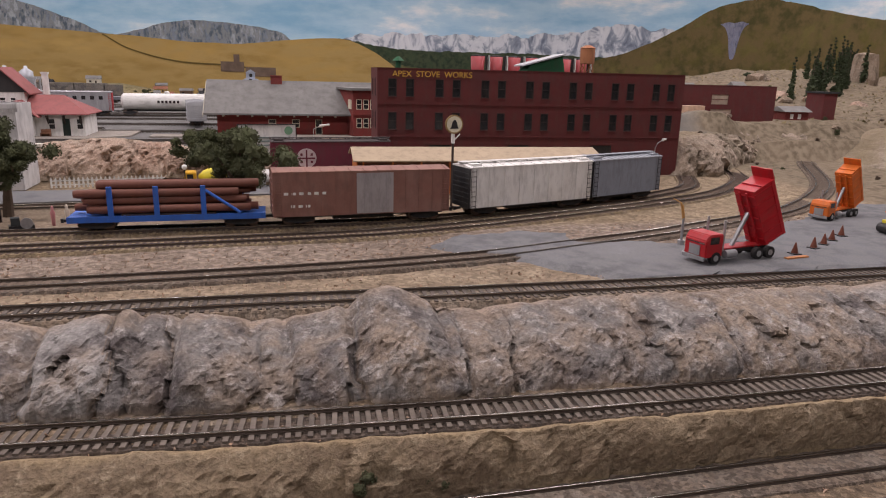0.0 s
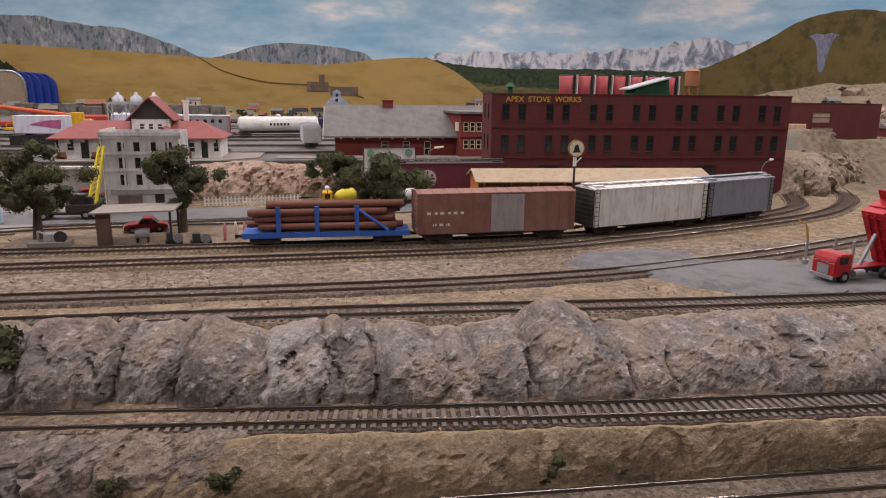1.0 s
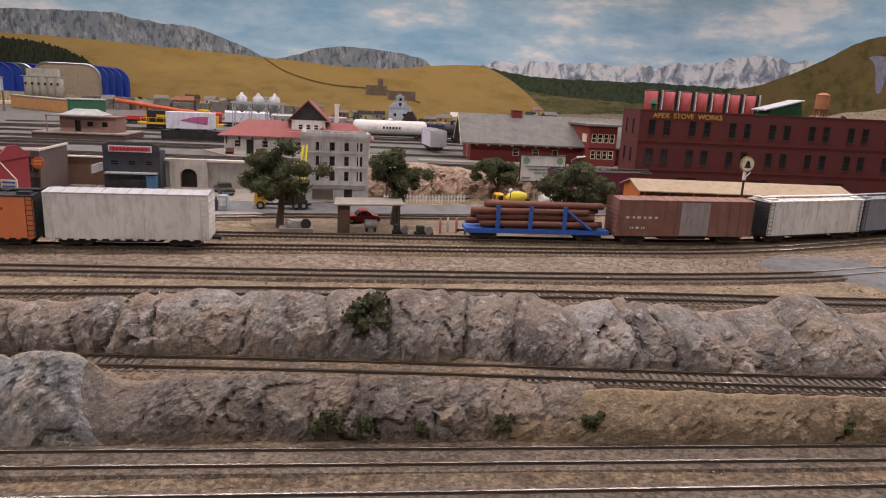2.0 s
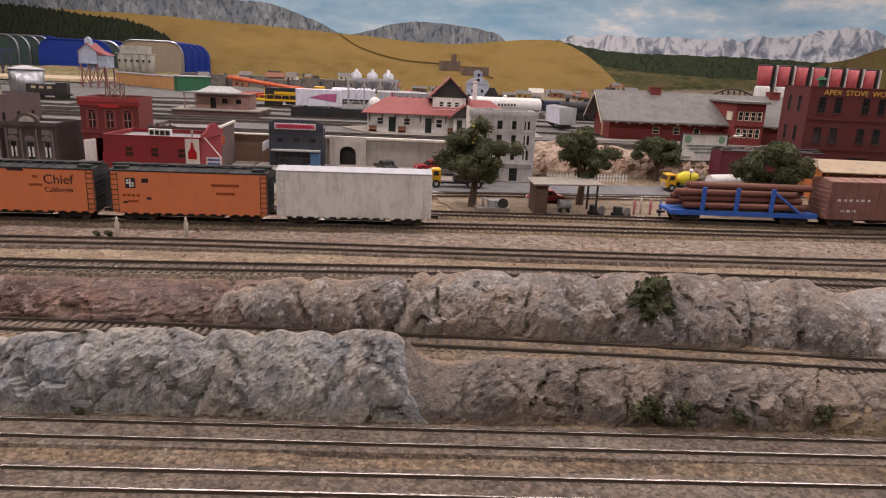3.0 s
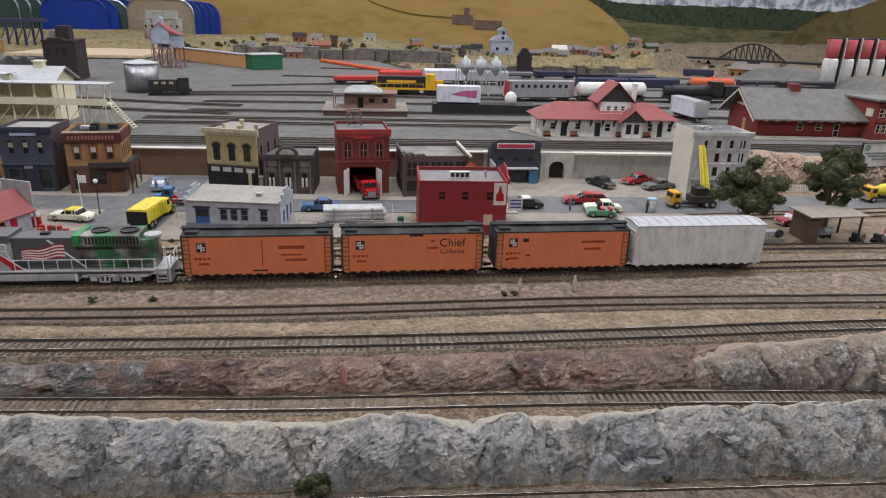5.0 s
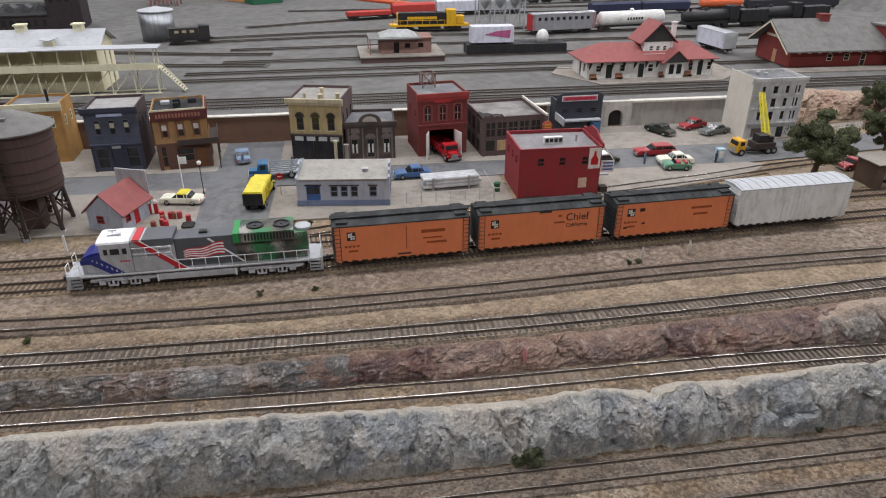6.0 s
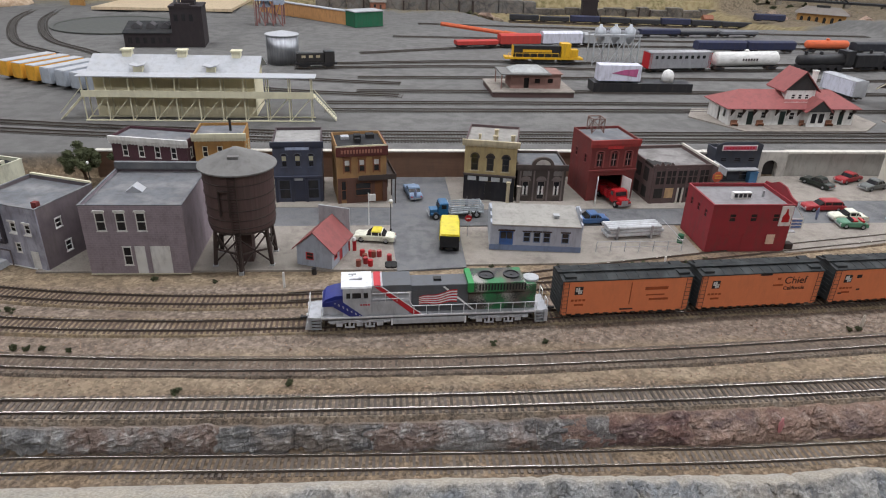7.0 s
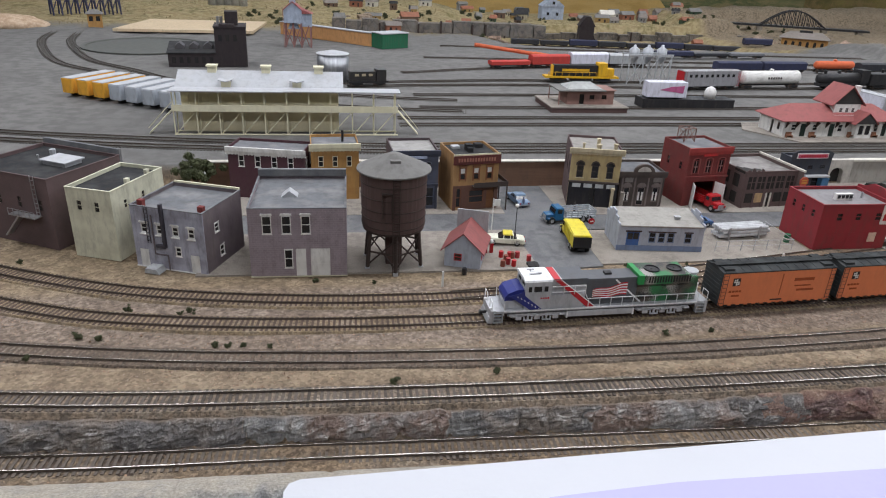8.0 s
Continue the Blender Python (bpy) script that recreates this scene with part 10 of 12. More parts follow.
part("herald_cross", boxes((-0.0452, -0.0228, -0.0182, -0.0178, 0.0275, 0.0295), (-0.0350, -0.0330, -0.0182, -0.0178, 0.0173, 0.0397), (-0.0422, -0.0392, -0.0182, -0.0178, 0.0318, 0.0350), (-0.0288, -0.0258, -0.0182, -0.0178, 0.0318, 0.0350), (-0.0422, -0.0392, -0.0182, -0.0178, 0.0222, 0.0252), (-0.0288, -0.0258, -0.0182, -0.0178, 0.0222, 0.0252)), MAROONCAR, mc)

flat("raised_siding", ragged([(-0.05, 0.912), (0.15, 0.918), (0.15, 0.962), (-0.05, 0.958)], 0.012, 0.002, 4), -0.003, 0.0048, BALLAST_TAN, "sandy raised bed under the maroon boxcar", "track bed")


# yard stock
def tank_car(label, m, length, shell, r=0.0165, group="yard cars"):
    root = thing("tank_car", m, label, "freight car", group)
    L = length / 2
    part("shell", lathe([(0.004, -L), (r * 0.75, -L + 0.002), (r, -L + 0.007), (r, L - 0.007), (r * 0.75, L - 0.002), (0.004, L)], 24), shell, root, smooth=True).matrix_local = pose(0, 0, 0.0115 + r, 0, 90, 0)
    part("dome", lathe([(0.006, 0), (0.006, 0.004), (0.003, 0.006)], 14, (0, 0, 0.0112 + 2 * r)), shell, root)
    part("sill", boxes((-L, L, -0.004, 0.004, 0.0075, 0.0115)), BLACK, root)
    for s in (-1, 1):
        truck(root, s * (L - 0.018))
        coupler(root, s * L, s)
    return root


YZ = YARD_Z + 0.0027
tw1 = tank_car("long white tank car with dark lettering bars", at(-0.245, 1.735, 8, YZ), 0.20, WHITE, 0.0185)
for i in range(6):
    part("letter_bar", boxes((-0.022 + i * 0.0085, -0.017 + i * 0.0085, -0.0193, -0.0186, 0.027, 0.033)), INK, tw1)
SILVERCAR = mat("stainless_car", (0.42, 0.42, 0.44), rough=0.4, metal=0.5, var=0.12)
sc = house_car("silver_coach", "silver ribbed baggage car with a red end", at(-0.452, 1.708, 8, YZ), 0.185, SILVERCAR, SILVERCAR, REDPAINT, 0.040, group="yard cars", ribs=14, fringe=False, walk=False, end_ribs=False)
for i in range(9):
    part("window", boxes((-0.075 + i * 0.0175, -0.067 + i * 0.0175, -0.0181, -0.01735, 0.034, 0.042)), GLASS, sc)
dl = thing("yellow_switcher", at(-0.80, 1.785, 0, YZ), "black and yellow road switcher diesel in the yard", "locomotive", "yard cars")
YELLOW = mat("loco_yellow", (0.70, 0.40, 0.02), rough=0.45, var=0.08)
part("frame", boxes((-0.108, 0.108, -0.0165, 0.0165, 0.012, 0.017)), YELLOW, dl)
part("hood", boxes((-0.085, 0.045, -0.0115, 0.0115, 0.017, 0.047), bevel=0.001), BLACK, dl)
part("cab", boxes((0.046, 0.072, -0.016, 0.016, 0.017, 0.054), bevel=0.0015), YELLOW, dl)
part("nose", boxes((0.073, 0.095, -0.0115, 0.0115, 0.017, 0.038), bevel=0.0015), YELLOW, dl)
part("lettering_band", boxes((-0.060, 0.020, -0.0122, -0.0117, 0.030, 0.037)), YELLOW, dl)
part("hood_end", boxes((-0.087, -0.0852, -0.0118, 0.0118, 0.017, 0.046)), YELLOW, dl)
part("tank", boxes((-0.03, 0.03, -0.013, 0.013, 0.004, 0.012)), BLACK, dl)
part("handrail", tubes(*[((-0.1 + k * 0.02, -0.0162, 0.017), (-0.1 + k * 0.02, -0.0162, 0.028), 0.0007) for k in range(8)], ((-0.1, -0.0162, 0.028), (0.04, -0.0162, 0.028), 0.0007), sides=5), YELLOW, dl)
for x in (-0.065, 0.065):
    truck(dl, x, BLACK, (-0.018, 0, 0.018))
fb = thing("display_base", at(-0.755, 1.455, -1, YARD_Z), "long black base carrying a trailer and a white dome", "display", "yard cars")
part("base", boxes((0, 0.237, 0, 0.05, 0, 0.022)), BLACK, fb)
tr = thing("billboard_trailer", at(-0.745, 1.458, -1, YARD_Z + 0.022), "pale lilac van trailer with a purple shape on its side", "trailer", "yard cars")
part("body", boxes((0, 0.10, 0, 0.034, 0.004, 0.040), bevel=0.0008), mat("trailer_lilac", (0.60, 0.60, 0.68), var=0.06), tr)
part("panel_shape", prisms(([(0.03, 0.022), (0.09, 0.014), (0.092, 0.032), (0.06, 0.030)], -0.0008, -0.0001, "y")), mat("purple_shape", (0.42, 0.10, 0.22), var=0.3), tr)
part("wheels", tubes(((0.02, 0.004, 0.0025), (0.02, 0.03, 0.0025), 0.0025), ((0.08, 0.004, 0.0025), (0.08, 0.03, 0.0025), 0.0025)), RUBBER, tr)
wd = thing("white_dome", at(-0.57, 1.48, 0, YARD_Z + 0.022), "small tilted white dome on the black base", "dome", "yard cars")
part("shell", lathe([(0.014, 0), (0.014, 0.016), (0.010, 0.024), (0.003, 0.028)], 20), WHITE, wd, smooth=True)
sl = thing("dark_switcher", at(-1.408, 1.685, 12, YZ), "small black cab diesel standing by the oil tank", "locomotive", "yard cars")
part("frame", boxes((-0.052, 0.052, -0.014, 0.014, 0.008, 0.013)), BLACK, sl)
part("body", boxes((-0.048, 0.02, -0.011, 0.011, 0.013, 0.036), bevel=0.001), mat("loco_near_black", (0.03, 0.028, 0.028), rough=0.4), sl)
part("cab", boxes((0.021, 0.046, -0.014, 0.014, 0.013, 0.040)), MATS["loco_near_black"], sl)
# panes get a warm pale colour that paints them as lit
for k in range(3):
    part("window", boxes((-0.036 + k * 0.018, -0.026 + k * 0.018, -0.0118, -0.0111, 0.025, 0.031)), mat("lit_pane", (0.45, 0.38, 0.25)), sl)
for x in (-0.03, 0.03):
    truck(sl, x, BLACK)
# hopper trailers in a row
CARY = mat("trailer_yellow", (0.72, 0.36, 0.04), var=0.08)
CARG = mat("trailer_grey", (0.40, 0.43, 0.47), var=0.1)
for i in range(7):
    u = i / 6
    tb = thing("bulk_trailer", at(-2.075 + 0.235 * u, 1.515 - 0.14 * u, 60, YARD_Z), "yellow bulk trailer in a parked row" if i < 3 else "grey-blue bulk trailer in a parked row", "trailer", "row of trailers")
    part("body", boxes((0, 0.125, -0.015, 0.015, 0.008, 0.040), bevel=0.002), CARY if i < 3 else CARG, tb)
    part("top", boxes((0.001, 0.124, -0.0145, 0.0145, 0.0400, 0.0412)), TIN, tb, "pale top cover")
    part("wheels", tubes(((0.02, -0.013, 0.004), (0.02, 0.013, 0.004), 0.004), ((0.105, -0.013, 0.004), (0.105, 0.013, 0.004), 0.004)), RUBBER, tb)


def plain_train(label, pts, n, pitch, mats, height, group="yard trains", start=0.0, valley=False):
    """A standing row of yard cars, each a thing of its own."""
    line = resample(pts, 0.004)
    for i in range(n):
        k = int((start + (i + 0.5) * pitch) / 0.004)
        if k >= len(line):
            break
        p, d = line[k]
        m = pose(p.x, p.y, ground_height(p.x, p.y) + 0.0068 if valley else YZ, 0, 0, math.degrees(math.atan2(d.y, d.x)))
        mt = mats[i % len(mats)]
        root = thing("yard_car", m, label[i % len(label)], "freight car", group)
        L = pitch / 2 - 0.004
        hgt = height[i % len(height)]
        part("body", prisms(([(-0.0165, 0.010), (0.0165, 0.010), (0.0165, 0.010 + hgt * 0.85), (0.008, 0.010 + hgt), (-0.008, 0.010 + hgt), (-0.0165, 0.010 + hgt * 0.85)], -L, L, "x")), mt, root)
        part("underframe", boxes((-L, L, -0.007, 0.007, 0.006, 0.010)), BLACK, root)
        for s in (-1, 1):
            truck(root, s * (L - 0.02))


COAL = mat("dark_hopper", (0.03, 0.032, 0.04), var=0.25)
NAVYCAR = mat("navy_coach", (0.03, 0.035, 0.075), var=0.15)
plain_train(["dark hopper car in a far valley row"], [(-0.56, 3.58), (0.36, 3.51), (0.95, 3.42)], 9, 0.16, [COAL, COAL, NAVYCAR], [0.024, 0.020, 0.028], valley=True)
FLATCAR = mat("flat_car_grey", (0.16, 0.165, 0.18), var=0.2)
plain_train(["low grey flat car in a yard row", "navy gondola in a yard row", "low dark flat car in a yard row"], [(-0.50, 2.27), (0.12, 2.34)], 4, 0.155, [FLATCAR, NAVYCAR, COAL], [0.010, 0.015, 0.008])
plain_train(["navy coach in a yard row", "near-black coach in a yard row"], [(-0.27, 2.0), (0.10, 2.03)], 2, 0.172, [NAVYCAR], [0.024])
plain_train(["dark green coach in a yard row"], [(0.27, 2.03), (0.62, 2.05)], 2, 0.17, [COAL], [0.024])
REDC = mat("yard_red", (0.45, 0.05, 0.04), var=0.15)
plain_train(["low red crane flatcar in a yard row", "red caboose car in a yard row", "white and lilac van car in a yard row", "grey covered car in a yard row"], [(-1.02, 2.0), (-0.62, 2.075), (-0.3, 2.08)], 4, 0.14, [REDC, REDC, mat("lilac_van", (0.62, 0.62, 0.70), var=0.06), GREYPLASTIC], [0.012, 0.028, 0.034, 0.03])
jb = thing("crane_boom", at(-1.0, 2.05, 6, YARD_Z + 0.02), "orange-red crane boom lying over red flatcars", "crane boom", "yard trains")
part("boom", tubes(((0.14, 0, 0.018), (-0.06, 0, 0.045), 0.006), ((0.14, 0.0, 0.018), (0.19, 0, 0.010), 0.008), ((0.19, 0, 0.01), (0.19, 0, -0.02), 0.006)), mat("boom_orange", (0.55, 0.12, 0.05), var=0.15), jb)


def steam_loco(x, y, deg, label, band=None):
    root = thing("steam_locomotive", at(x, y, deg, YZ), label, "locomotive", "yard trains")
    part("boiler", lathe([(0.004, -0.09), (0.014, -0.088), (0.0155, -0.06), (0.0165, 0.05)], 20), BLACK, root, smooth=True).matrix_local = pose(0, 0, 0.030, 0, 90, 0)
    part("cab", boxes((0.05, 0.08, -0.017, 0.017, 0.018, 0.055)), BLACK, root)
    part("frame", boxes((-0.09, 0.08, -0.012, 0.012, 0.010, 0.018)), BLACK, root)
    part("chimney", tubes(((-0.07, 0, 0.044), (-0.07, 0, 0.054), 0.004, 0.005)), BLACK, root)
    part("dome", tubes(((-0.02, 0, 0.045), (-0.02, 0, 0.053), 0.006, 0.004)), BLACK, root)
    part("tender", boxes((0.088, 0.18, -0.0165, 0.0165, 0.010, 0.044), bevel=0.002), BLACK, root)
    for k in range(5):
        part("driver", tubes(((-0.06 + k * 0.026, -0.011, 0.009), (-0.06 + k * 0.026, 0.011, 0.009), 0.009), sides=16), BLACK, root)
    truck(root, 0.135, BLACK, (-0.022, 0, 0.022))
    if band:
        part("cylinder_tank", tubes(((0.0, -0.006, 0.05), (0.07, -0.006, 0.05), 0.008)), band, root)
    return root


steam_loco(-0.01, 1.735, 8, "black steam locomotive with silver smokebox")
steam_loco(0.21, 1.775, 8, "black steam locomotive with coal tender")
tank_car("orange-red tank car among black engines", at(0.185, 2.035, 3, YZ), 0.15, mat("tank_orange", (0.62, 0.13, 0.05), var=0.1), 0.013, "yard trains")
van = house_car("lilac_van_car", "pale lilac covered van beside the depot", at(-0.152, 1.44, 97, YZ), 0.11, MATS["trailer_lilac"], TIN, GREYPLASTIC, 0.034, group="yard cars", walk=False, fringe=False)

# ---------------------------------------------------------------- trees and bushes
LEAF = mat("tree_foliage", (0.074, 0.084, 0.040), rough=0.95, var=0.5, scale=70, bump=0.0)
LEAF2 = mat("bush_foliage", (0.062, 0.068, 0.032), rough=0.9, var=0.45, scale=90, bump=0.0)
PINE = mat("pine_foliage", (0.035, 0.05, 0.022), rough=0.9, var=0.4, scale=70, bump=0.0)
BARK = mat("tree_bark", (0.10, 0.07, 0.05), rough=0.95, var=0.3, scale=150)


def leaf_clumps(bm, centres, per, size, rnd):
    """Many small crumpled leaf tufts gathered round ragged clump cores."""
    for c, r in centres:
        core = bmesh.ops.create_icosphere(bm, subdivisions=2, radius=r * 0.66, matrix=Matrix.Translation(c))["verts"]
        for v in core:
            v.co = Vector(c) + (v.co - Vector(c)) * rnd.uniform(0.62, 1.25)
        for _ in range(per):
            d = Vector((rnd.gauss(0, 1), rnd.gauss(0, 1), rnd.gauss(0, 1))).normalized() * r * rnd.uniform(0.30, 1.0) ** 0.5
            d.z *= 0.8
            p = Vector(c) + d
            s = size * rnd.uniform(0.6, 1.4)
            a = Vector((rnd.gauss(0, 1), rnd.gauss(0, 1), rnd.gauss(0, 1))).normalized()
            b = a.orthogonal().normalized()
            q = a.cross(b)
            v = [bm.verts.new(p + b * s), bm.verts.new(p + q * s * 0.9 + a * s * 0.4), bm.verts.new(p - b * s * 0.8), bm.verts.new(p - q * s + a * s * 0.3)]
            bm.faces.new(v[:3])
            bm.faces.new((v[0], v[2], v[3]))


def tree(x, y, z, h, spread, seed, label):
    """A model tree: forked tapered trunk, limbs, crown of foam-like tufts."""
    rnd = random.Random(seed)
    root = thing("tree", at(x, y, rnd.uniform(0, 360), z), label, "tree", "town trees")
    bm = bmesh.new()
    fork = h * rnd.uniform(0.28, 0.36)
    tube(bm, (0, 0, -0.002), (h * 0.03, 0.0, fork), h * 0.055, h * 0.035, 8)
    centres = []
    for i in range(6):
        a = i * math.pi / 3 + rnd.uniform(-0.4, 0.4)
        r = spread * rnd.uniform(0.22, 0.42)
        tip = Vector((math.cos(a) * r, math.sin(a) * r, h * rnd.uniform(0.52, 0.80)))
        mid = Vector((h * 0.03, 0, fork)).lerp(tip, 0.5) + Vector((0, 0, h * 0.03))
        tube(bm, (h * 0.03, 0, fork * 0.96), mid, h * 0.026, h * 0.016, 6)
        tube(bm, mid, tip, h * 0.016, h * 0.006, 6)
        for _ in range(6):
            centres.append((tip + Vector((rnd.gauss(0, 1) * spread * 0.14, rnd.gauss(0, 1) * spread * 0.14, rnd.gauss(0, 1) * h * 0.09)), spread * rnd.uniform(0.10, 0.17)))
    for _ in range(8):
        centres.append((Vector((rnd.gauss(0, 1) * spread * 0.13, rnd.gauss(0, 1) * spread * 0.13, h * rnd.uniform(0.72, 0.92))), spread * rnd.uniform(0.10, 0.16)))
    part("trunk", bm, BARK, root, "dark forked trunk")
    bm = bmesh.new()
    leaf_clumps(bm, centres, 300, 0.00095, rnd)
    part("crown", bm, LEAF, root, "dense dark green foam crown")
    return root


def bush(x, y, z, r, seed, label, material=None, name="bush"):
    rnd = random.Random(seed)
    root = thing(name, at(x, y, rnd.uniform(0, 360), z), label, "bush", "scrub bushes")
    bm = bmesh.new()
    centres = [(Vector((rnd.gauss(0, 1) * r * 0.3, rnd.gauss(0, 1) * r * 0.28, rnd.uniform(0.2, 1.0) * r)), r * rnd.uniform(0.28, 0.42)) for _ in range(10)]
    leaf_clumps(bm, centres, 80 if r > 0.0066 else 34, max(0.0006, r * 0.065), rnd)
    part("foliage", bm, material or LEAF2, root)
    part("stem", tubes(((0, 0, -0.002), (0, 0, r * 0.7), r * 0.07), sides=5), BARK, root)
    return root


tree(-0.259, 0.731, 0.0, 0.098, 0.070, 1, "broad dark green tree beside an open shed")
tree(-0.396, 0.696, 0.0, 0.100, 0.084, 2, "broad dark green tree by the spur track")
tree(-0.088, 0.955, 0.0, 0.068, 0.068, 3, "rounded dark green tree below the billboard")
tree(-0.038, 0.705, 0.0, 0.092, 0.088, 4, "rounded dark green tree before the maroon boxcar")
tree(-1.705, 0.955, 0.0, 0.06, 0.055, 5, "small dark green tree behind the town")
bush(-0.286, 0.372, -0.014, 0.027, 10, "bright green bush growing from the cliff")
for i, (x, y, s) in enumerate(((-0.139, 0.279, 0.012), (-0.042, 0.296, 0.008), (0.031, 0.277, 0.010), (0.067, 0.277, 0.009), (-0.198, 0.283, 0.009), (-0.312, 0.279, 0.014), (-0.288, 0.277, 0.010), (-0.252, 0.281, 0.007), (0.27, 0.285, 0.009))):
    bush(x, y, -0.046, s, 20 + i, "low olive bush on the front bank")
for i, (x, y, s) in enumerate(((-0.91, 0.281, 0.014), (-0.459, 0.286, 0.008), (-0.44, 0.287, 0.007), (-0.318, 0.291, 0.013), (-0.30, 0.288, 0.010), (-0.659, 0.281, 0.006), (-0.925, 0.279, 0.008))):
    bush(x, y, FRONT_Z, s, 40 + i, "low green bush at the foot of the ridge")
bush(-0.39, 0.366, LOW_Z, 0.010, 50, "dark dry bush at the cliff foot", BARK)
TUFTS = [(-1.517, 0.641), (-1.448, 0.635), (-1.65, 0.577), (-1.601, 0.504), (-1.559, 0.5), (-1.341, 0.437), (-1.441, 0.430), (-1.142, 0.494), (-1.087, 0.495), (-0.745, 0.503), (-0.735, 0.502), (-1.116, 0.661), (-1.095, 0.657), (-1.033, 0.660), (-0.993, 0.658), (-0.937, 0.659), (-0.889, 0.659), (-0.796, 0.668), (-0.751, 0.674), (-1.873, 0.715), (-1.715, 0.586), (-1.66, 0.573), (-1.749, 0.533), (-1.728, 0.526), (-1.613, 0.506), (-1.585, 0.504), (-1.783, 0.496), (-0.86, 0.665), (-0.83, 0.676), (-0.92, 0.664)]
for i, (x, y) in enumerate(TUFTS):
    bush(x, y, -0.001, random.Random(i).uniform(0.0035, 0.0065), 60 + i, "small dry olive tuft on sandy ground", name="grass_tuft")
# pines and shrubs on the right-hand hill
rnd = random.Random(9)
for i in range(26):
    y = rnd.uniform(1.70, 2.2)
    x = y * rnd.uniform(0.845, 1.0)
    z = ground_height(x, y) - 0.004
    root = thing("pine_tree", at(x, y, 0, z), "slender dark pine on the dry hillside", "tree", "hillside pines")
    h = rnd.uniform(0.07, 0.16)
    wide = rnd.uniform(0.011, 0.018)
    part("trunk", tubes(((0, 0, 0), (0, 0, h), 0.003, 0.0006)), BARK, root)
    bm = bmesh.new()
    leaf_clumps(bm, [(Vector((rnd.uniform(-0.2, 0.2) * wide, rnd.uniform(-0.2, 0.2) * wide, h * (0.10 + 0.88 * k / 13))), wide * (1.0 - 0.86 * k / 13) * rnd.uniform(0.75, 1.2)) for k in range(14)], 30, 0.0028, rnd)
    part("crown", bm, PINE, root)
for i in range(16):
    x, y = rnd.uniform(0.9, 1.8), rnd.uniform(1.6, 2.4)
    bush(x, y, ground_height(x, y) - 0.003, rnd.uniform(0.010, 0.02), 200 + i, "dark shrub on the dry hillside", PINE)
for i in range(80):
    x, y = rnd.uniform(-1.9, 1.5), rnd.uniform(2.86, 4.0)
    if x > -0.75 and y < 3.96:
        y = 4.0 + (y - 2.86) * 0.3
    bush(x, y, ground_height(x, y) - 0.003, rnd.uniform(0.010, 0.022), 240 + i, "dry far-off shrub in the grassland")
# scrub and stones on the slope by the curved track
for i in range(64):
    x, y = rnd.uniform(0.62, 1.5), rnd.uniform(0.72, 1.22)
    d = min(math.hypot(x - a, y - b) for a, b in B_CURVE + MAIN[-5:] + SIDING[-5:])
    if d < 0.055 or y < 0.70 + 0.12 * x:
        continue
    z = ground_height(x, y)
    if slope_foot(x) < y:
        z = max(z, -0.006 + 0.060 * min(1.0, (y - slope_foot(x)) / 0.075) ** 0.6)
    if i % 3:
        bush(x, y, z - 0.002, rnd.uniform(0.004, 0.010), 400 + i, "dry olive scrub on the tan slope", LEAF2 if i % 2 else BARK)
    else:
        bm = bmesh.new()
        r = rnd.uniform(0.004, 0.012)
        bmesh.ops.create_icosphere(bm, subdivisions=2, radius=r)
        for v in bm.verts:
            v.co = Vector((v.co.x * 1.3, v.co.y, v.co.z * 0.8)) * (1 + 0.6 * noise.noise(v.co / r * 1.4 + Vector((i, 0, 0))))
        ob = part("boulder", bm, ROCK_TAN)
        ob.location = (x, y, z + r * 0.2)
        tagged(ob, "small tan stone lying on the dry slope", "rock", "slope stones")
# rock butte beside the pines
butte = part("rock_butte", lathe([(0.052, -0.02), (0.046, 0.04), (0.048, 0.09), (0.040, 0.15), (0.036, 0.172), (0.012, 0.178)], 22, (0, 0, 0)), ROCK_TAN)
for v in butte.data.vertices:
    v.co += Vector((1, 1, 0.3)) * 0.012 * noise.noise(v.co * 40)
butte.location = (1.985, 2.0, 0.075)
tagged(butte, "tan sandstone butte standing by the pines", "rock")
# dry grass over the far country
bm = bmesh.new()
rnd = random.Random(77)
for _ in range(9000):
    if rnd.random() < 0.62:
        x, y = rnd.uniform(-2.6, 1.6), rnd.uniform(2.80, 4.3)
    else:
        x, y = rnd.uniform(0.75, 2.3), rnd.uniform(0.95, 2.9)
        if x < 0.98 and y < 1.25:
            continue
    z = ground_height(x, y)
    if noise.noise(Vector((x * 5, y * 5, 2))) < -0.05:
        continue
    if x > -0.7 and 2.5 < y < 3.95 and x < 0.95:
        continue
    r = rnd.uniform(0.002, 0.0055)
    a = rnd.uniform(0, math.pi)
    c, s = math.cos(a) * r, math.sin(a) * r
    v = [bm.verts.new(p) for p in ((x - c, y - s, z - 0.002), (x + c, y + s, z - 0.002), (x + c * 0.4 + rnd.uniform(-r, r) * 0.5, y + s * 0.4, z + r * rnd.uniform(0.6, 1.5)), (x - s, y + c, z + r * 0.35))]
    bm.faces.new(v[:3])
    bm.faces.new((v[0], v[2], v[3]))
tagged(part("dry_grass", bm, blend_mat("straw", [(0.22, 0.17, 0.09), (0.17, 0.13, 0.07), (0.11, 0.10, 0.05), (0.26, 0.205, 0.12)], (9, 22, 60), bump=0.0)), "tufts of dry straw grass on the far hills", "grass", kind="stuff")
rnd = random.Random(78)
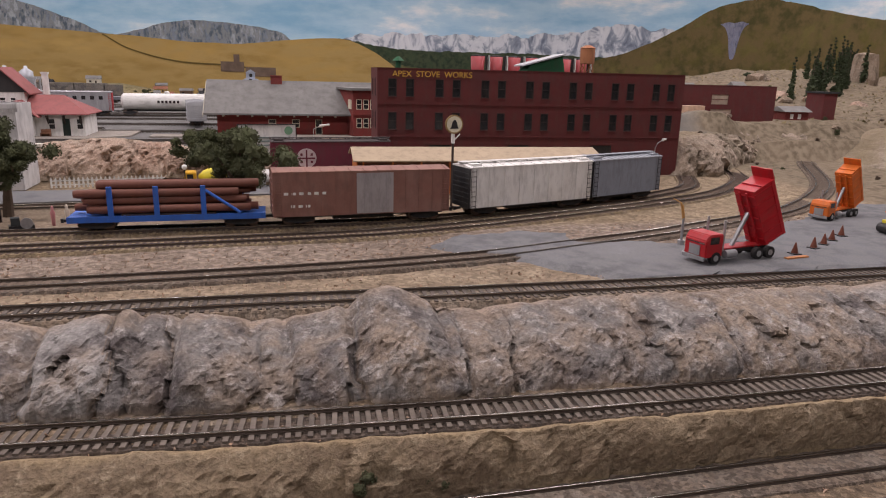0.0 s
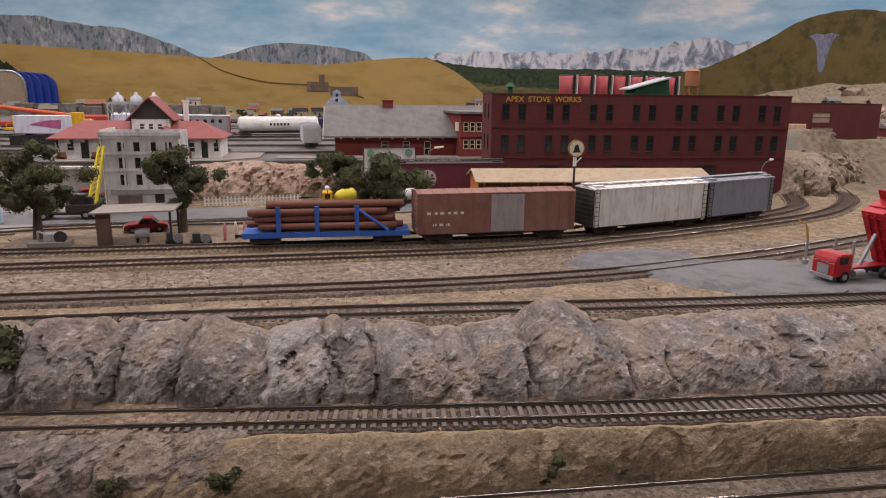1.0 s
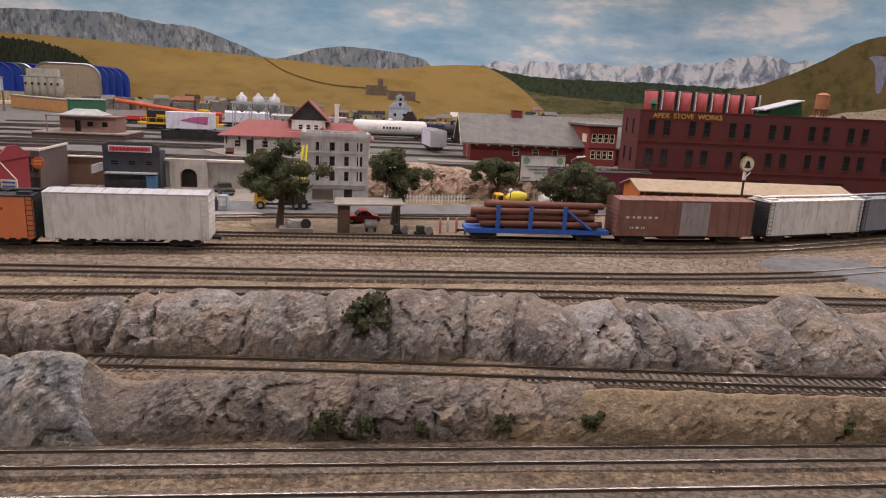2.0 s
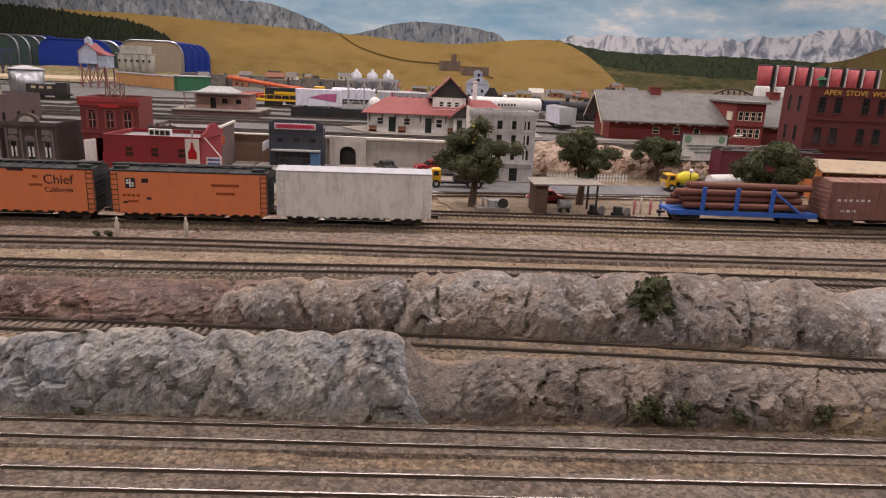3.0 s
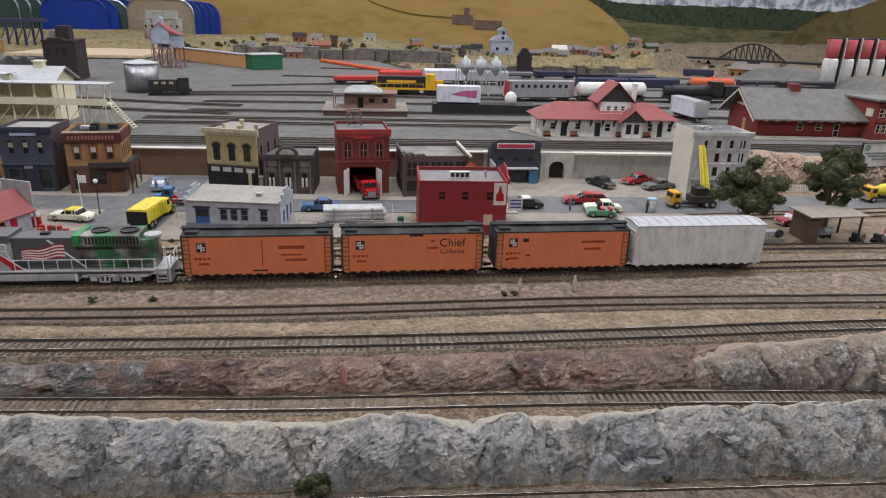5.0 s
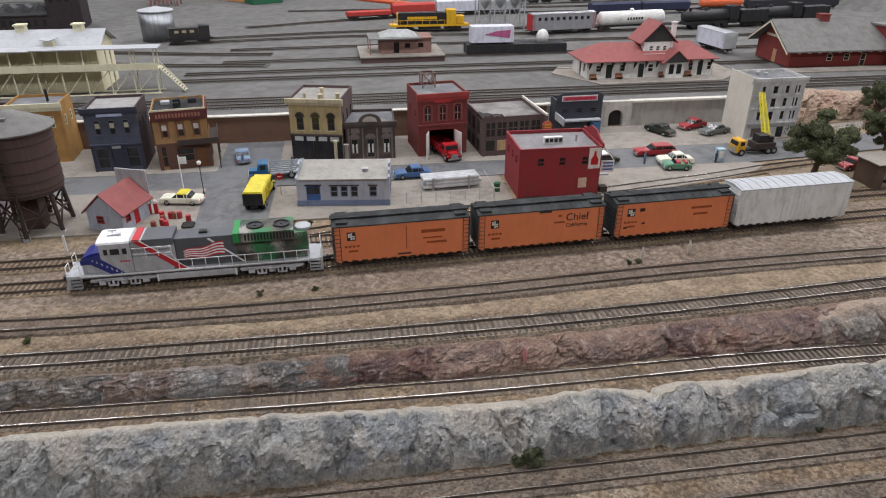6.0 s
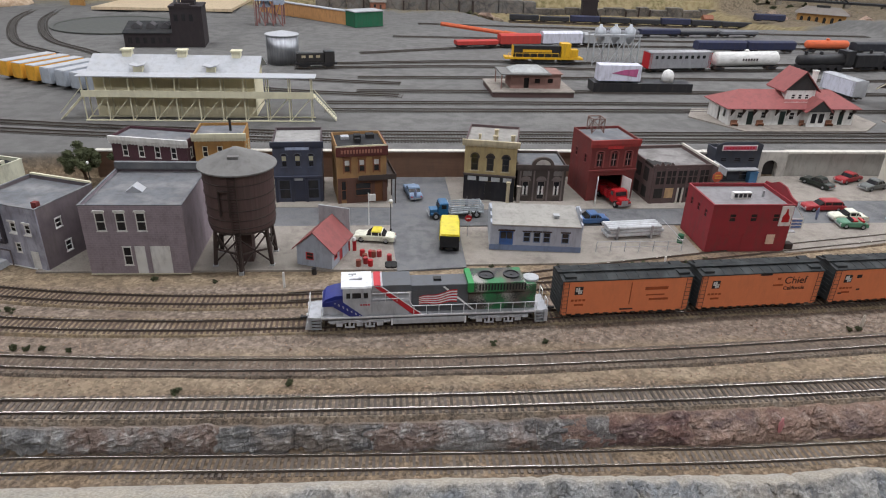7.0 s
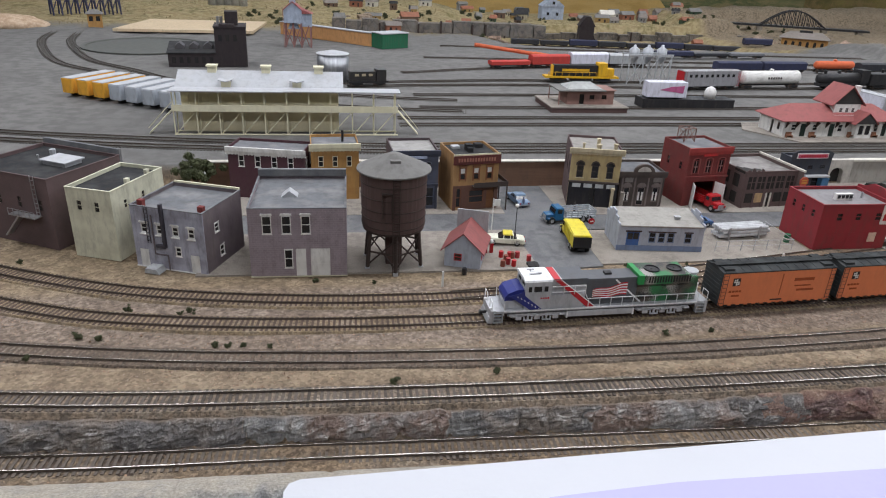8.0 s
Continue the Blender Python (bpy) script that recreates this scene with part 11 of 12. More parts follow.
for i in range(46):
    x, y = (rnd.uniform(-1.5, -0.6), rnd.uniform(2.98, 3.5)) if i < 14 else (rnd.uniform(0.9, 1.6), rnd.uniform(3.5, 3.9)) if i < 26 else (rnd.uniform(0.8, 1.7), rnd.uniform(1.3, 2.3))
    r = rnd.uniform(0.012, 0.034)
    bm = bmesh.new()
    bmesh.ops.create_icosphere(bm, subdivisions=2, radius=r)
    off = Vector((i * 3.1, 0, 0))
    for v in bm.verts:
        v.co = Vector((v.co.x * 1.25, v.co.y, v.co.z * 0.75)) * (1 + 0.55 * noise.noise(v.co / r * 1.3 + off))
    ob = part("boulder", bm, ROCK_TAN if i % 4 else ROCK_PINK)
    ob.location = (x, y, ground_height(x, y) + r * 0.1)
    tagged(ob, "rough tan boulder lying in dry grass", "rock", "far boulders")
# loose gravel and litter along the tracks
bm = bmesh.new()
rnd = random.Random(31)
for _ in range(16000):
    x = rnd.uniform(-1.9, 0.6)
    k = rnd.random()
    if k < 0.25:
        y, z = rnd.uniform(0.165, 0.285), FRONT_Z
    elif k < 0.35:
        y, z = track_low(x) + rnd.uniform(-0.02, 0.02), LOW_Z
    elif k < 0.60:
        y, z = rnd.uniform(track_a(x) + 0.015, track_b(x) + 0.0), -0.001
    else:
        y, z = rnd.uniform(track_b(x) + 0.01, track_b(x) + 0.085), -0.001
    s = rnd.uniform(0.0005, 0.0013) * (1.9 if rnd.random() < 0.06 else 1)
    p = Vector((x, y, z + s * 0.4))
    v = [bm.verts.new(p + Vector((rnd.gauss(0, 1), rnd.gauss(0, 1), rnd.gauss(0, 0.7))).normalized() * s) for _ in range(5)]
    for q in ((0, 1, 2), (0, 2, 3), (0, 3, 4), (1, 2, 4), (2, 3, 4), (0, 1, 4), (1, 3, 4)):
        bm.faces.new([v[i] for i in q])
gravel = part("loose_gravel", bm, blend_mat("gravel_bits", [(0.34, 0.26, 0.20), (0.46, 0.38, 0.31), (0.20, 0.145, 0.11), (0.38, 0.25, 0.17)], (20, 60, 160), bump=0.0))
tagged(gravel, "scattered loose brown gravel along the tracks", "gravel", kind="stuff")


# ---------------------------------------------------------------- road vehicles
def wheels(root, xs, w, r, width=0.0028):
    for x in xs:
        for s in (-1, 1):
            tyre = part("wheel", tubes(((x, s * (w - width), r), (x, s * w, r), r), sides=16), RUBBER, root)
            part("hub", tubes(((x, s * w, r), (x, s * (w + 0.0003), r), r * 0.5), sides=12), STEEL, tyre)


def motor_car(m, paint, label, roof=None, length=0.054, wagon=False, open_top=False, group="parked cars"):
    """An old saloon car: lower body, cabin with glass, bumpers, lamps, wheels."""
    root = thing("car", m, label, "car", group)
    L, w = length / 2, 0.0100
    body = prisms(([(-L, 0.0030), (-L, 0.0082), (-L + 0.004, 0.0098), (-L * 0.35, 0.0105), (L * 0.55, 0.0105), (L - 0.003, 0.0096), (L, 0.0080), (L, 0.0030)], -w, w, "y"))
    bmesh.ops.bevel(body, geom=[e for e in body.edges], offset=0.0008, segments=2, affect="EDGES")
    part("body", body, paint, root)
    if open_top:
        part("seats", boxes((-0.004, 0.004, -0.007, 0.007, 0.0100, 0.0128), (0.010, 0.014, -0.007, 0.007, 0.0100, 0.0128)), REDPAINT, root)
        part("windscreen", prisms(([(-L * 0.30, 0.0104), (-L * 0.28, 0.0104), (-L * 0.16, 0.0145), (-L * 0.18, 0.0145)], -0.0085, 0.0085, "y")), GLASS, root)
    else:
        back = L * (0.92 if wagon else 0.58)
        cab = prisms(([(-L * 0.38, 0.0103), (-L * 0.12, 0.0155), (back - 0.006, 0.0155), (back, 0.0103)], -0.0086, 0.0086, "y"))
        part("glasshouse", cab, GLASS, root, "dark car windows")
        part("roof", prisms(([(-L * 0.14, 0.0150), (-L * 0.10, 0.0166), (back - 0.007, 0.0166), (back - 0.0055, 0.0150)], -0.0088, 0.0088, "y")), roof or paint, root)
        for x in (-L * 0.12, L * 0.22, back - 0.006):
            part("pillar", prisms(([(x, 0.0103), (x + 0.0012, 0.0103), (x + 0.0012, 0.0155), (x, 0.0155)], -0.0089, 0.0089, "y")), paint, root)
    for s in (-1, 1):
        part("bumper", boxes((*sorted((s * L, s * (L + 0.0008))), -0.0095, 0.0095, 0.0034, 0.0052)), STEEL, root)
        part("lamp", tubes(((s * (L - 0.0002), -0.0072, 0.0072), (s * (L + 0.0004), -0.0072, 0.0072), 0.0012), ((s * (L - 0.0002), 0.0072, 0.0072), (s * (L + 0.0004), 0.0072, 0.0072), 0.0012)), WHITE if s < 0 else REDPAINT, root)
    wheels(root, (-L * 0.62, L * 0.60), w, 0.0040)
    return root


def lorry(m, cab_mat, label, bed, bed_mat, length=0.078, group="trucks", bonnet=True):
    """A truck with bonnet, cab, chassis and a bed: 'stake', 'dump', 'mixer' or 'pipe'."""
    root = thing("truck", m, label, "truck", group)
    L, w = length / 2, 0.0125
    part("chassis", boxes((-L + 0.002, L, -0.005, 0.005, 0.0050, 0.0075)), BLACK, root)
    if bonnet:
        part("bonnet", boxes((-L, -L + 0.012, -0.0075, 0.0075, 0.0055, 0.0145), bevel=0.0012), cab_mat, root)
        part("fender", boxes((-L + 0.001, -L + 0.013, -0.0122, -0.0076, 0.0075, 0.0100), (-L + 0.001, -L + 0.013, 0.0076, 0.0122, 0.0075, 0.0100), bevel=0.0006), cab_mat, root)
        c0 = -L + 0.012
    else:
        c0 = -L
    cab = prisms(([(c0, 0.0055), (c0 + 0.014, 0.0055), (c0 + 0.014, 0.0245), (c0 + 0.002, 0.0245), (c0, 0.0165)], -0.0115, 0.0115, "y"))
    bmesh.ops.bevel(cab, geom=cab.edges[:], offset=0.0008, segments=2, affect="EDGES")
    part("cab", cab, cab_mat, root)
    part("windscreen", prisms(([(c0 - 0.0004, 0.0165), (c0 + 0.0016, 0.0228), (c0 + 0.0022, 0.0228), (c0 + 0.0002, 0.0165)], -0.0095, 0.0095, "y")), GLASS, root)
    for wy in (-0.0119, 0.01145):
        part("side_window", boxes((c0 + 0.004, c0 + 0.011, wy, wy + 0.00045, 0.0165, 0.0225)), GLASS, root)
    part("grille", boxes((-L - 0.0006, -L - 0.0001, -0.0055, 0.0055, 0.0070, 0.0130)), STEEL, root)
    part("bumper", boxes((-L - 0.0016, -L - 0.0007, -0.0115, 0.0115, 0.0045, 0.0068)), STEEL, root)
    b0 = c0 + 0.016
    if bed == "stake":
        part("bed", boxes((b0, L, -w, w, 0.0085, 0.0102)), bed_mat, root)
        for z in (0.012, 0.0150, 0.0180):
            part("stake_board", boxes((b0, L, -w, -w + 0.0007, z, z + 0.002), (b0, L, w - 0.0007, w, z, z + 0.002), (b0, b0 + 0.0007, -w + 0.0007, w - 0.0007, z, z + 0.002), (L - 0.0007, L, -w + 0.0007, w - 0.0007, z, z + 0.002)), bed_mat, root)
        part("stake_post", boxes(*[(b0 + 0.0008 + k * (L - b0 - 0.002) / 5, b0 + 0.0018 + k * (L - b0 - 0.002) / 5, s * w - 0.0009, s * w + 0.0009, 0.0085, 0.0205) for k in range(6) for s in (-1, 1)]), bed_mat, root)
    elif bed == "dump":
        part("bed", prisms(([(b0, 0.0090), (L, 0.0090), (L + 0.001, 0.0255), (b0, 0.0255)], -w, w, "y")), bed_mat, root)
        for k in range(5):
            for s in (-1, 1):
                part("bed_rib", boxes((b0 + 0.003 + k * 0.008, b0 + 0.0042 + k * 0.008, s * (w + 0.0004) - 0.0005, s * (w + 0.0004) + 0.0005, 0.0095, 0.0250)), bed_mat, root)
        part("tailgate", boxes((L + 0.0011, L + 0.0018, -w, w, 0.0095, 0.0250)), BLACK, root, "black tailgate")
        part("load_cover", boxes((b0 + 0.001, L, -w + 0.001, w - 0.001, 0.0256, 0.0272), bevel=0.0006), bed_mat, root)
    elif bed == "mixer":
        part("drum", lathe([(0.0035, 0.0), (0.0080, 0.006), (0.0098, 0.014), (0.0080, 0.025), (0.0040, 0.033)], 20), bed_mat, root, "pale yellow mixer drum", smooth=True).matrix_local = pose(b0 + 0.001, 0, 0.0160, 0, 80, 0)
        part("drum_stand", boxes((b0 + 0.004, b0 + 0.006, -0.006, 0.006, 0.0075, 0.013), (b0 + 0.034, b0 + 0.037, -0.006, 0.006, 0.0075, 0.018)), BLACK, root)
    wheels(root, (-L + 0.008, L - 0.020, L - 0.010), w, 0.0055, 0.004)
    return root


CARRED = mat("car_red", (0.34, 0.03, 0.035), rough=0.35, var=0.1)
CARBLUE = mat("car_blue", (0.06, 0.13, 0.28), rough=0.4, var=0.1)
CARBLACK = mat("car_black", (0.022, 0.03, 0.025), rough=0.3, var=0.1)
CARWHITE = mat("car_cream", (0.72, 0.71, 0.58), rough=0.35, var=0.06)
CARGREY = mat("car_grey_green", (0.15, 0.16, 0.155), rough=0.35, var=0.1)
CARLIGHTBLUE = mat("car_steel_blue", (0.20, 0.29, 0.42), rough=0.4, var=0.1)
CARGREEN = mat("car_mint", (0.10, 0.24, 0.15), rough=0.4, var=0.1)
CRANEYEL = mat("truck_amber", (0.72, 0.40, 0.03), rough=0.4, var=0.08)
ST = 0.0010
motor_car(at(-1.203, 0.905, -80, ST), CARLIGHTBLUE, "steel blue parked car on the side street")
lorry(at(-1.145, 0.822, 6, ST), mat("truck_blue", (0.02, 0.12, 0.26), rough=0.4), "dark blue truck with a grey stake bed", "stake", mat("stake_grey", (0.40, 0.43, 0.46)))
lorry(at(-1.162, 0.742, -96, ST), YELLOWPAINT, "bright yellow dump truck with black tailgate", "dump", YELLOWPAINT, 0.084)
motor_car(at(-1.262, 0.742, -10, 0.0014), CARWHITE, "cream and yellow car at the filling station", YELLOWPAINT)
motor_car(at(-0.953, 0.794, 5, ST), CARBLUE, "dark blue car behind the blue shop")
motor_car(at(-0.567, 0.837, 0, ST), CARRED, "long red station wagon on the main street", None, 0.066, wagon=True)
motor_car(at(-0.553, 0.796, -5, ST), CARWHITE, "cream coupe parked on the forecourt")
motor_car(at(-0.563, 0.771, -8, 0.0014), CARGREEN, "small mint green open car on the forecourt", None, 0.040, open_top=True)
motor_car(at(-0.512, 0.940, -65, 0.0012), CARBLACK, "dark green-black car in the car park")
motor_car(at(-0.443, 0.960, 22, 0.0012), CARRED, "red car in the car park")
motor_car(at(-0.420, 0.925, 18, 0.0012), CARGREY, "dark grey-green car in the car park")
motor_car(at(-0.665, 0.812, 4, ST), CARBLACK, "black and white patrol car on the main street", WHITE)
motor_car(at(-0.30, 0.74, 12, 0.0), CARRED, "small red car behind the open shed", None, 0.045)
lorry(at(-0.075, 0.862, 4, ST), CRANEYEL, "amber cement mixer truck with a yellow drum", "mixer", YELLOWPAINT, 0.07, bonnet=False)
fe = lorry(at(-0.893, 0.880, 104, 0.0014), REDPAINT, "bright red fire engine in the station doorway", "stake", REDPAINT, 0.075)
# crane truck
ck = lorry(at(-0.408, 0.824, 4, ST), CRANEYEL, "amber crane truck with a raised yellow lattice boom", "none", BLACK, 0.075, bonnet=False)
part("turntable", boxes((-0.005, 0.030, -0.011, 0.011, 0.0078, 0.018), bevel=0.001), TIMBER, ck)
bm = bmesh.new()
p0, p1 = Vector((0.022, 0.002, 0.016)), Vector((0.028, 0.046, 0.083))
for dx in (-0.0042, 0.0042):
    for dy in (-0.0042, 0.0042):
        tube(bm, p0 + Vector((dx, dy, 0)), p1 + Vector((dx * 0.6, dy * 0.6, 0)), 0.0014, sides=5)
for k in range(12):
    a, b = p0.lerp(p1, k / 12), p0.lerp(p1, (k + 1) / 12)
    for s in (-1, 1):
        tube(bm, a + Vector((-0.003, s * 0.003, 0)), b + Vector((0.003, s * 0.003, 0)), 0.0006, sides=4)
        tube(bm, a + Vector((s * 0.003, -0.003, 0)), b + Vector((s * 0.003, 0.003, 0)), 0.0006, sides=4)
part("boom", bm, YELLOWPAINT, ck, "yellow lattice boom")
part("crane_house", boxes((0.000, 0.018, -0.009, 0.009, 0.018, 0.030), (0.018, 0.026, -0.009, -0.003, 0.018, 0.027), bevel=0.0008), BLACK, ck, "black crane house")
part("hook_line", tubes(((0.028, 0.046, 0.083), (0.016, 0.030, 0.046), 0.0003), sides=4), BLACK, ck)


def tipper(m, paint, label, scale=1.0, chrome=True):
    """A cab-over dump truck with its box tipped up."""
    root = thing("dump_truck", m @ Matrix.Scale(scale, 4), label, "truck", "road works")
    part("chassis", boxes((-0.050, 0.038, -0.006, 0.006, 0.008, 0.012)), BLACK, root)
    part("chassis_top", boxes((-0.030, 0.036, -0.0075, 0.0075, 0.0121, 0.0134)), paint, root)
    cab = prisms(([(-0.054, 0.007), (-0.032, 0.007), (-0.032, 0.030), (-0.050, 0.030), (-0.054, 0.024)], -0.0145, 0.0145, "y"))
    bmesh.ops.bevel(cab, geom=cab.edges[:], offset=0.001, segments=2, affect="EDGES")
    part("cab", cab, paint, root)
    part("windscreen", prisms(([(-0.0545, 0.0205), (-0.0508, 0.0282), (-0.0500, 0.0282), (-0.0537, 0.0205)], -0.012, 0.012, "y")), GLASS, root)
    for wy in (-0.0149, 0.01445):
        part("side_window", boxes((-0.049, -0.038, wy, wy + 0.00045, 0.0205, 0.0275)), GLASS, root)
    part("grille", boxes((-0.0549, -0.0541, -0.007, 0.007, 0.0085, 0.0185)), STEEL, root)
    part("bumper", boxes((-0.0565, -0.0545, -0.0145, 0.0145, 0.004, 0.008), bevel=0.0005), STEEL, root)
    part("fuel_tank", tubes(((-0.026, -0.0115, 0.0085), (-0.012, -0.0115, 0.0085), 0.004), sides=14), STEEL, root)
    for y in (-0.011, 0.011):
        part("exhaust_stack", tubes(((-0.029, y, 0.012), (-0.029, y, 0.043), 0.0013)), STEEL, root)
    # tipped box, hinged at the rear
    b = bmesh.new()
    box(b, -0.066, 0.0, -0.0175, 0.0175, 0.0, 0.0012)
    box(b, -0.066, 0.0, -0.0175, -0.0163, 0.0012, 0.027)
    box(b, -0.066, 0.0, 0.0163, 0.0175, 0.0012, 0.027)
    box(b, -0.066, -0.0648, -0.0163, 0.0163, 0.0012, 0.029)
    box(b, -0.0775, -0.066, -0.0175, 0.0175, 0.0272, 0.0285)
    for k in range(6):
        x = -0.062 + k * 0.0118
        for s in (-1, 1):
            box(b, x, x + 0.0012, s * 0.0181 - 0.0006, s * 0.0181 + 0.0006, 0.0, 0.027)
    for k in range(5):
        box(b, -0.060 + k * 0.013, -0.0582 + k * 0.013, -0.0163, 0.0163, -0.0012, -0.0001)
    for y in (-0.006, 0.006):
        box(b, -0.064, 0.002, y - 0.0012, y + 0.0012, -0.0030, -0.0013)
    box(b, -0.0672, -0.0661, -0.0163, 0.0163, 0.0105, 0.0120)
    box(b, -0.066, 0.0, -0.0185, -0.0175, 0.0228, 0.0272)
    box(b, -0.066, 0.0, 0.0175, 0.0185, 0.0228, 0.0272)
    part("tipping_box", b, paint, root, "tipped-up dump box").matrix_local = pose(0.029, 0, 0.0135, 0, 64, 0) @ Matrix.Diagonal((0.95, 0.74, 1.0, 1))
    part("hoist_ram", tubes(((-0.006, 0, 0.012), (0.012, 0, 0.046), 0.0022)), STEEL, root)
    wheels(root, (-0.040, 0.018, 0.034), 0.0148, 0.0062, 0.005)
    return root


tipper(at(0.371, 0.473, 10, 0.0024), REDPAINT, "bright red dump truck with its box tipped up", 0.82)
ORANGEPAINT = mat("works_orange", (0.62, 0.14, 0.02), rough=0.45, var=0.1)
tipper(at(0.604, 0.612, 20, 0.0024), ORANGEPAINT, "orange dump truck with a tipped box and dark bonnet", 0.70)
for i, (x, y) in enumerate(((0.434, 0.476), (0.467, 0.491), (0.488, 0.502), (0.509, 0.515), (0.534, 0.530))):
    cn = thing("traffic_cone", at(x, y, i * 20, 0.0024), "small dark orange traffic cone on asphalt", "cone", "traffic cones")
    part("cone", lathe([(0.0030, 0.0008), (0.0005, 0.010)], 12), mat("cone_dark", (0.16, 0.05, 0.03)), cn)
    part("base", boxes((-0.0042, 0.0042, -0.0042, 0.0042, 0, 0.0008)), BLACK, cn)
rl = thing("road_roller", at(0.60, 0.53, -10, 0.0024), "small yellow and orange road machine", "machine", "road works")
part("body", boxes((-0.012, 0.012, -0.007, 0.007, 0.006, 0.013), bevel=0.001), YELLOWPAINT, rl)
part("canopy", boxes((-0.010, 0.010, -0.007, 0.007, 0.020, 0.0212), (-0.009, -0.008, -0.006, -0.005, 0.013, 0.020), (0.008, 0.009, -0.006, -0.005, 0.013, 0.020)), ORANGEPAINT, rl)
part("drum", tubes(((-0.012, -0.007, 0.005), (-0.012, 0.007, 0.005), 0.005), ((0.012, -0.007, 0.005), (0.012, 0.007, 0.005), 0.005), sides=16), BLACK, rl)
pl = thing("loose_plank", at(0.425, 0.463, 8, 0.0024), "short orange plank lying on asphalt", "plank")
part("board", boxes((-0.012, 0.012, -0.002, 0.002, 0, 0.0012)), mat("orange_wood", (0.55, 0.22, 0.08)), pl)


# ---------------------------------------------------------------- street furniture and small things
def post_lamp(x, y, h, label="thin black lamp post with a white globe"):
    root = thing("street_lamp", at(x, y, 0, 0.001), label, "street lamp", "street lamps")
    part("post", tubes(((0, 0, 0), (0, 0, h), 0.0006), ((0, 0, 0), (0, 0, 0.003), 0.0014)), BLACK, root)
    part("globe", lathe([(0.0008, h), (0.0024, h + 0.001), (0.0030, h + 0.003), (0.0024, h + 0.005), (0.0004, h + 0.006)], 14), WHITE, root, "white globe", smooth=True)


post_lamp(-1.240, 0.772, 0.041)
post_lamp(-0.371, 0.905, 0.040)
post_lamp(-0.10, 0.79, 0.036)
post_lamp(-1.69, 0.93, 0.04)
gn = thing("sign_pole", at(-1.27, 0.792, 0, 0.0014), "white pole with a hanging station sign", "sign", "street signs")
part("pole", tubes(((0, 0, 0), (0, 0, 0.048), 0.0007)), WHITE, gn)
part("board", boxes((0.001, 0.010, -0.0006, 0.0006, 0.036, 0.046)), WHITE, gn)
sg = thing("stop_sign", at(-1.136, 0.752, 0, 0.0010), "red round sign on a thin post", "sign", "street signs")
part("post", tubes(((0, 0, 0), (0, 0, 0.024), 0.0005)), STEEL, sg)
part("disc", lathe([(0.0048, 0), (0.0048, 0.0006)], 8), REDPAINT, sg).matrix_local = pose(0, -0.0004, 0.027, 90, 0, 0)
part("letter_bar", boxes((-0.0028, 0.0028, -0.0013, -0.0011, 0.0263, 0.0277)), WHITE, sg)
mp = thing("mile_post", at(-1.367, 0.622, 0, 0.0), "short white mile post beside the siding", "post")
part("post", boxes((-0.0012, 0.0012, -0.0010, 0.0010, -0.001, 0.019)), WHITE, mp)
mp2 = thing("mile_post", at(-0.891, 0.664, 0, -0.005), "short white mile post beside the siding", "post")
part("post", boxes((-0.0012, 0.0012, -0.0010, 0.0010, -0.001, 0.016)), WHITE, mp2)
# round station clock sign on its post
ck2 = thing("round_sign", at(0.186, 0.712, 6, 0.0), "round cream sign with a dark bell shape on a tall post", "sign", "street signs")
part("post", tubes(((0, 0, 0), (0, 0, 0.085), 0.0014)), TIMBER, ck2)
part("rim", lathe([(0.0100, -0.001), (0.0100, 0.001), (0.0085, 0.001)], 28), mat("gilt_rim", (0.30, 0.20, 0.08)), ck2).matrix_local = pose(0, -0.0022, 0.0945, 90, 0, 0)
part("face", lathe([(0.0086, 0.0), (0.0086, 0.0014)], 28), mat("cream_face", (0.70, 0.66, 0.50)), ck2, "cream sign face").matrix_local = pose(0, -0.0022, 0.0945, 90, 0, 0)
part("bell_shape", prisms(([(-0.0048, 0.0900), (0.0048, 0.0900), (0.0034, 0.0925), (0.0026, 0.0965), (0.0010, 0.0990), (-0.0010, 0.0990), (-0.0026, 0.0965), (-0.0034, 0.0925)], -0.0042, -0.0037, "y")), BLACK, ck2)
part("bracket", tubes(((0.002, 0, 0.078), (0.008, 0, 0.084), 0.0007), ((0, 0, 0.074), (0, 0, 0.086), 0.0022)), WHITE, ck2)
gl = thing("gooseneck_lamp", at(0.545, 0.90, 0, 0.0), "thin silver gooseneck street lamp", "street lamp", "street lamps")
part("post", tubes(((0, 0, 0), (0, 0, 0.048), 0.0006), ((0, 0, 0.048), (0.004, 0, 0.056), 0.0005), ((0.004, 0, 0.056), (0.012, 0, 0.060), 0.0005)), STEEL, gl)
part("shade", tubes(((0.011, 0, 0.060), (0.017, 0, 0.061), 0.0022, 0.0012)), WHITE, gl)
gl2 = thing("gooseneck_lamp", at(0.055, 1.04, 0, YARD_Z), "thin silver gooseneck street lamp", "street lamp", "street lamps")
part("post", tubes(((0, 0, 0), (0, 0, 0.026), 0.0006), ((0, 0, 0.026), (0.010, 0, 0.031), 0.0005)), STEEL, gl2)
part("shade", tubes(((0.009, 0, 0.031), (0.024, 0, 0.033), 0.0018, 0.0014)), WHITE, gl2)
cs = thing("crossing_signal", at(0.352, 0.522, 0, 0.0024), "grey crossing signal mast with bent orange arms", "signal")
part("mast", tubes(((0, 0, 0), (0, 0, 0.024), 0.0012), ((0, 0, 0), (0, 0, 0.004), 0.003)), STEEL, cs)
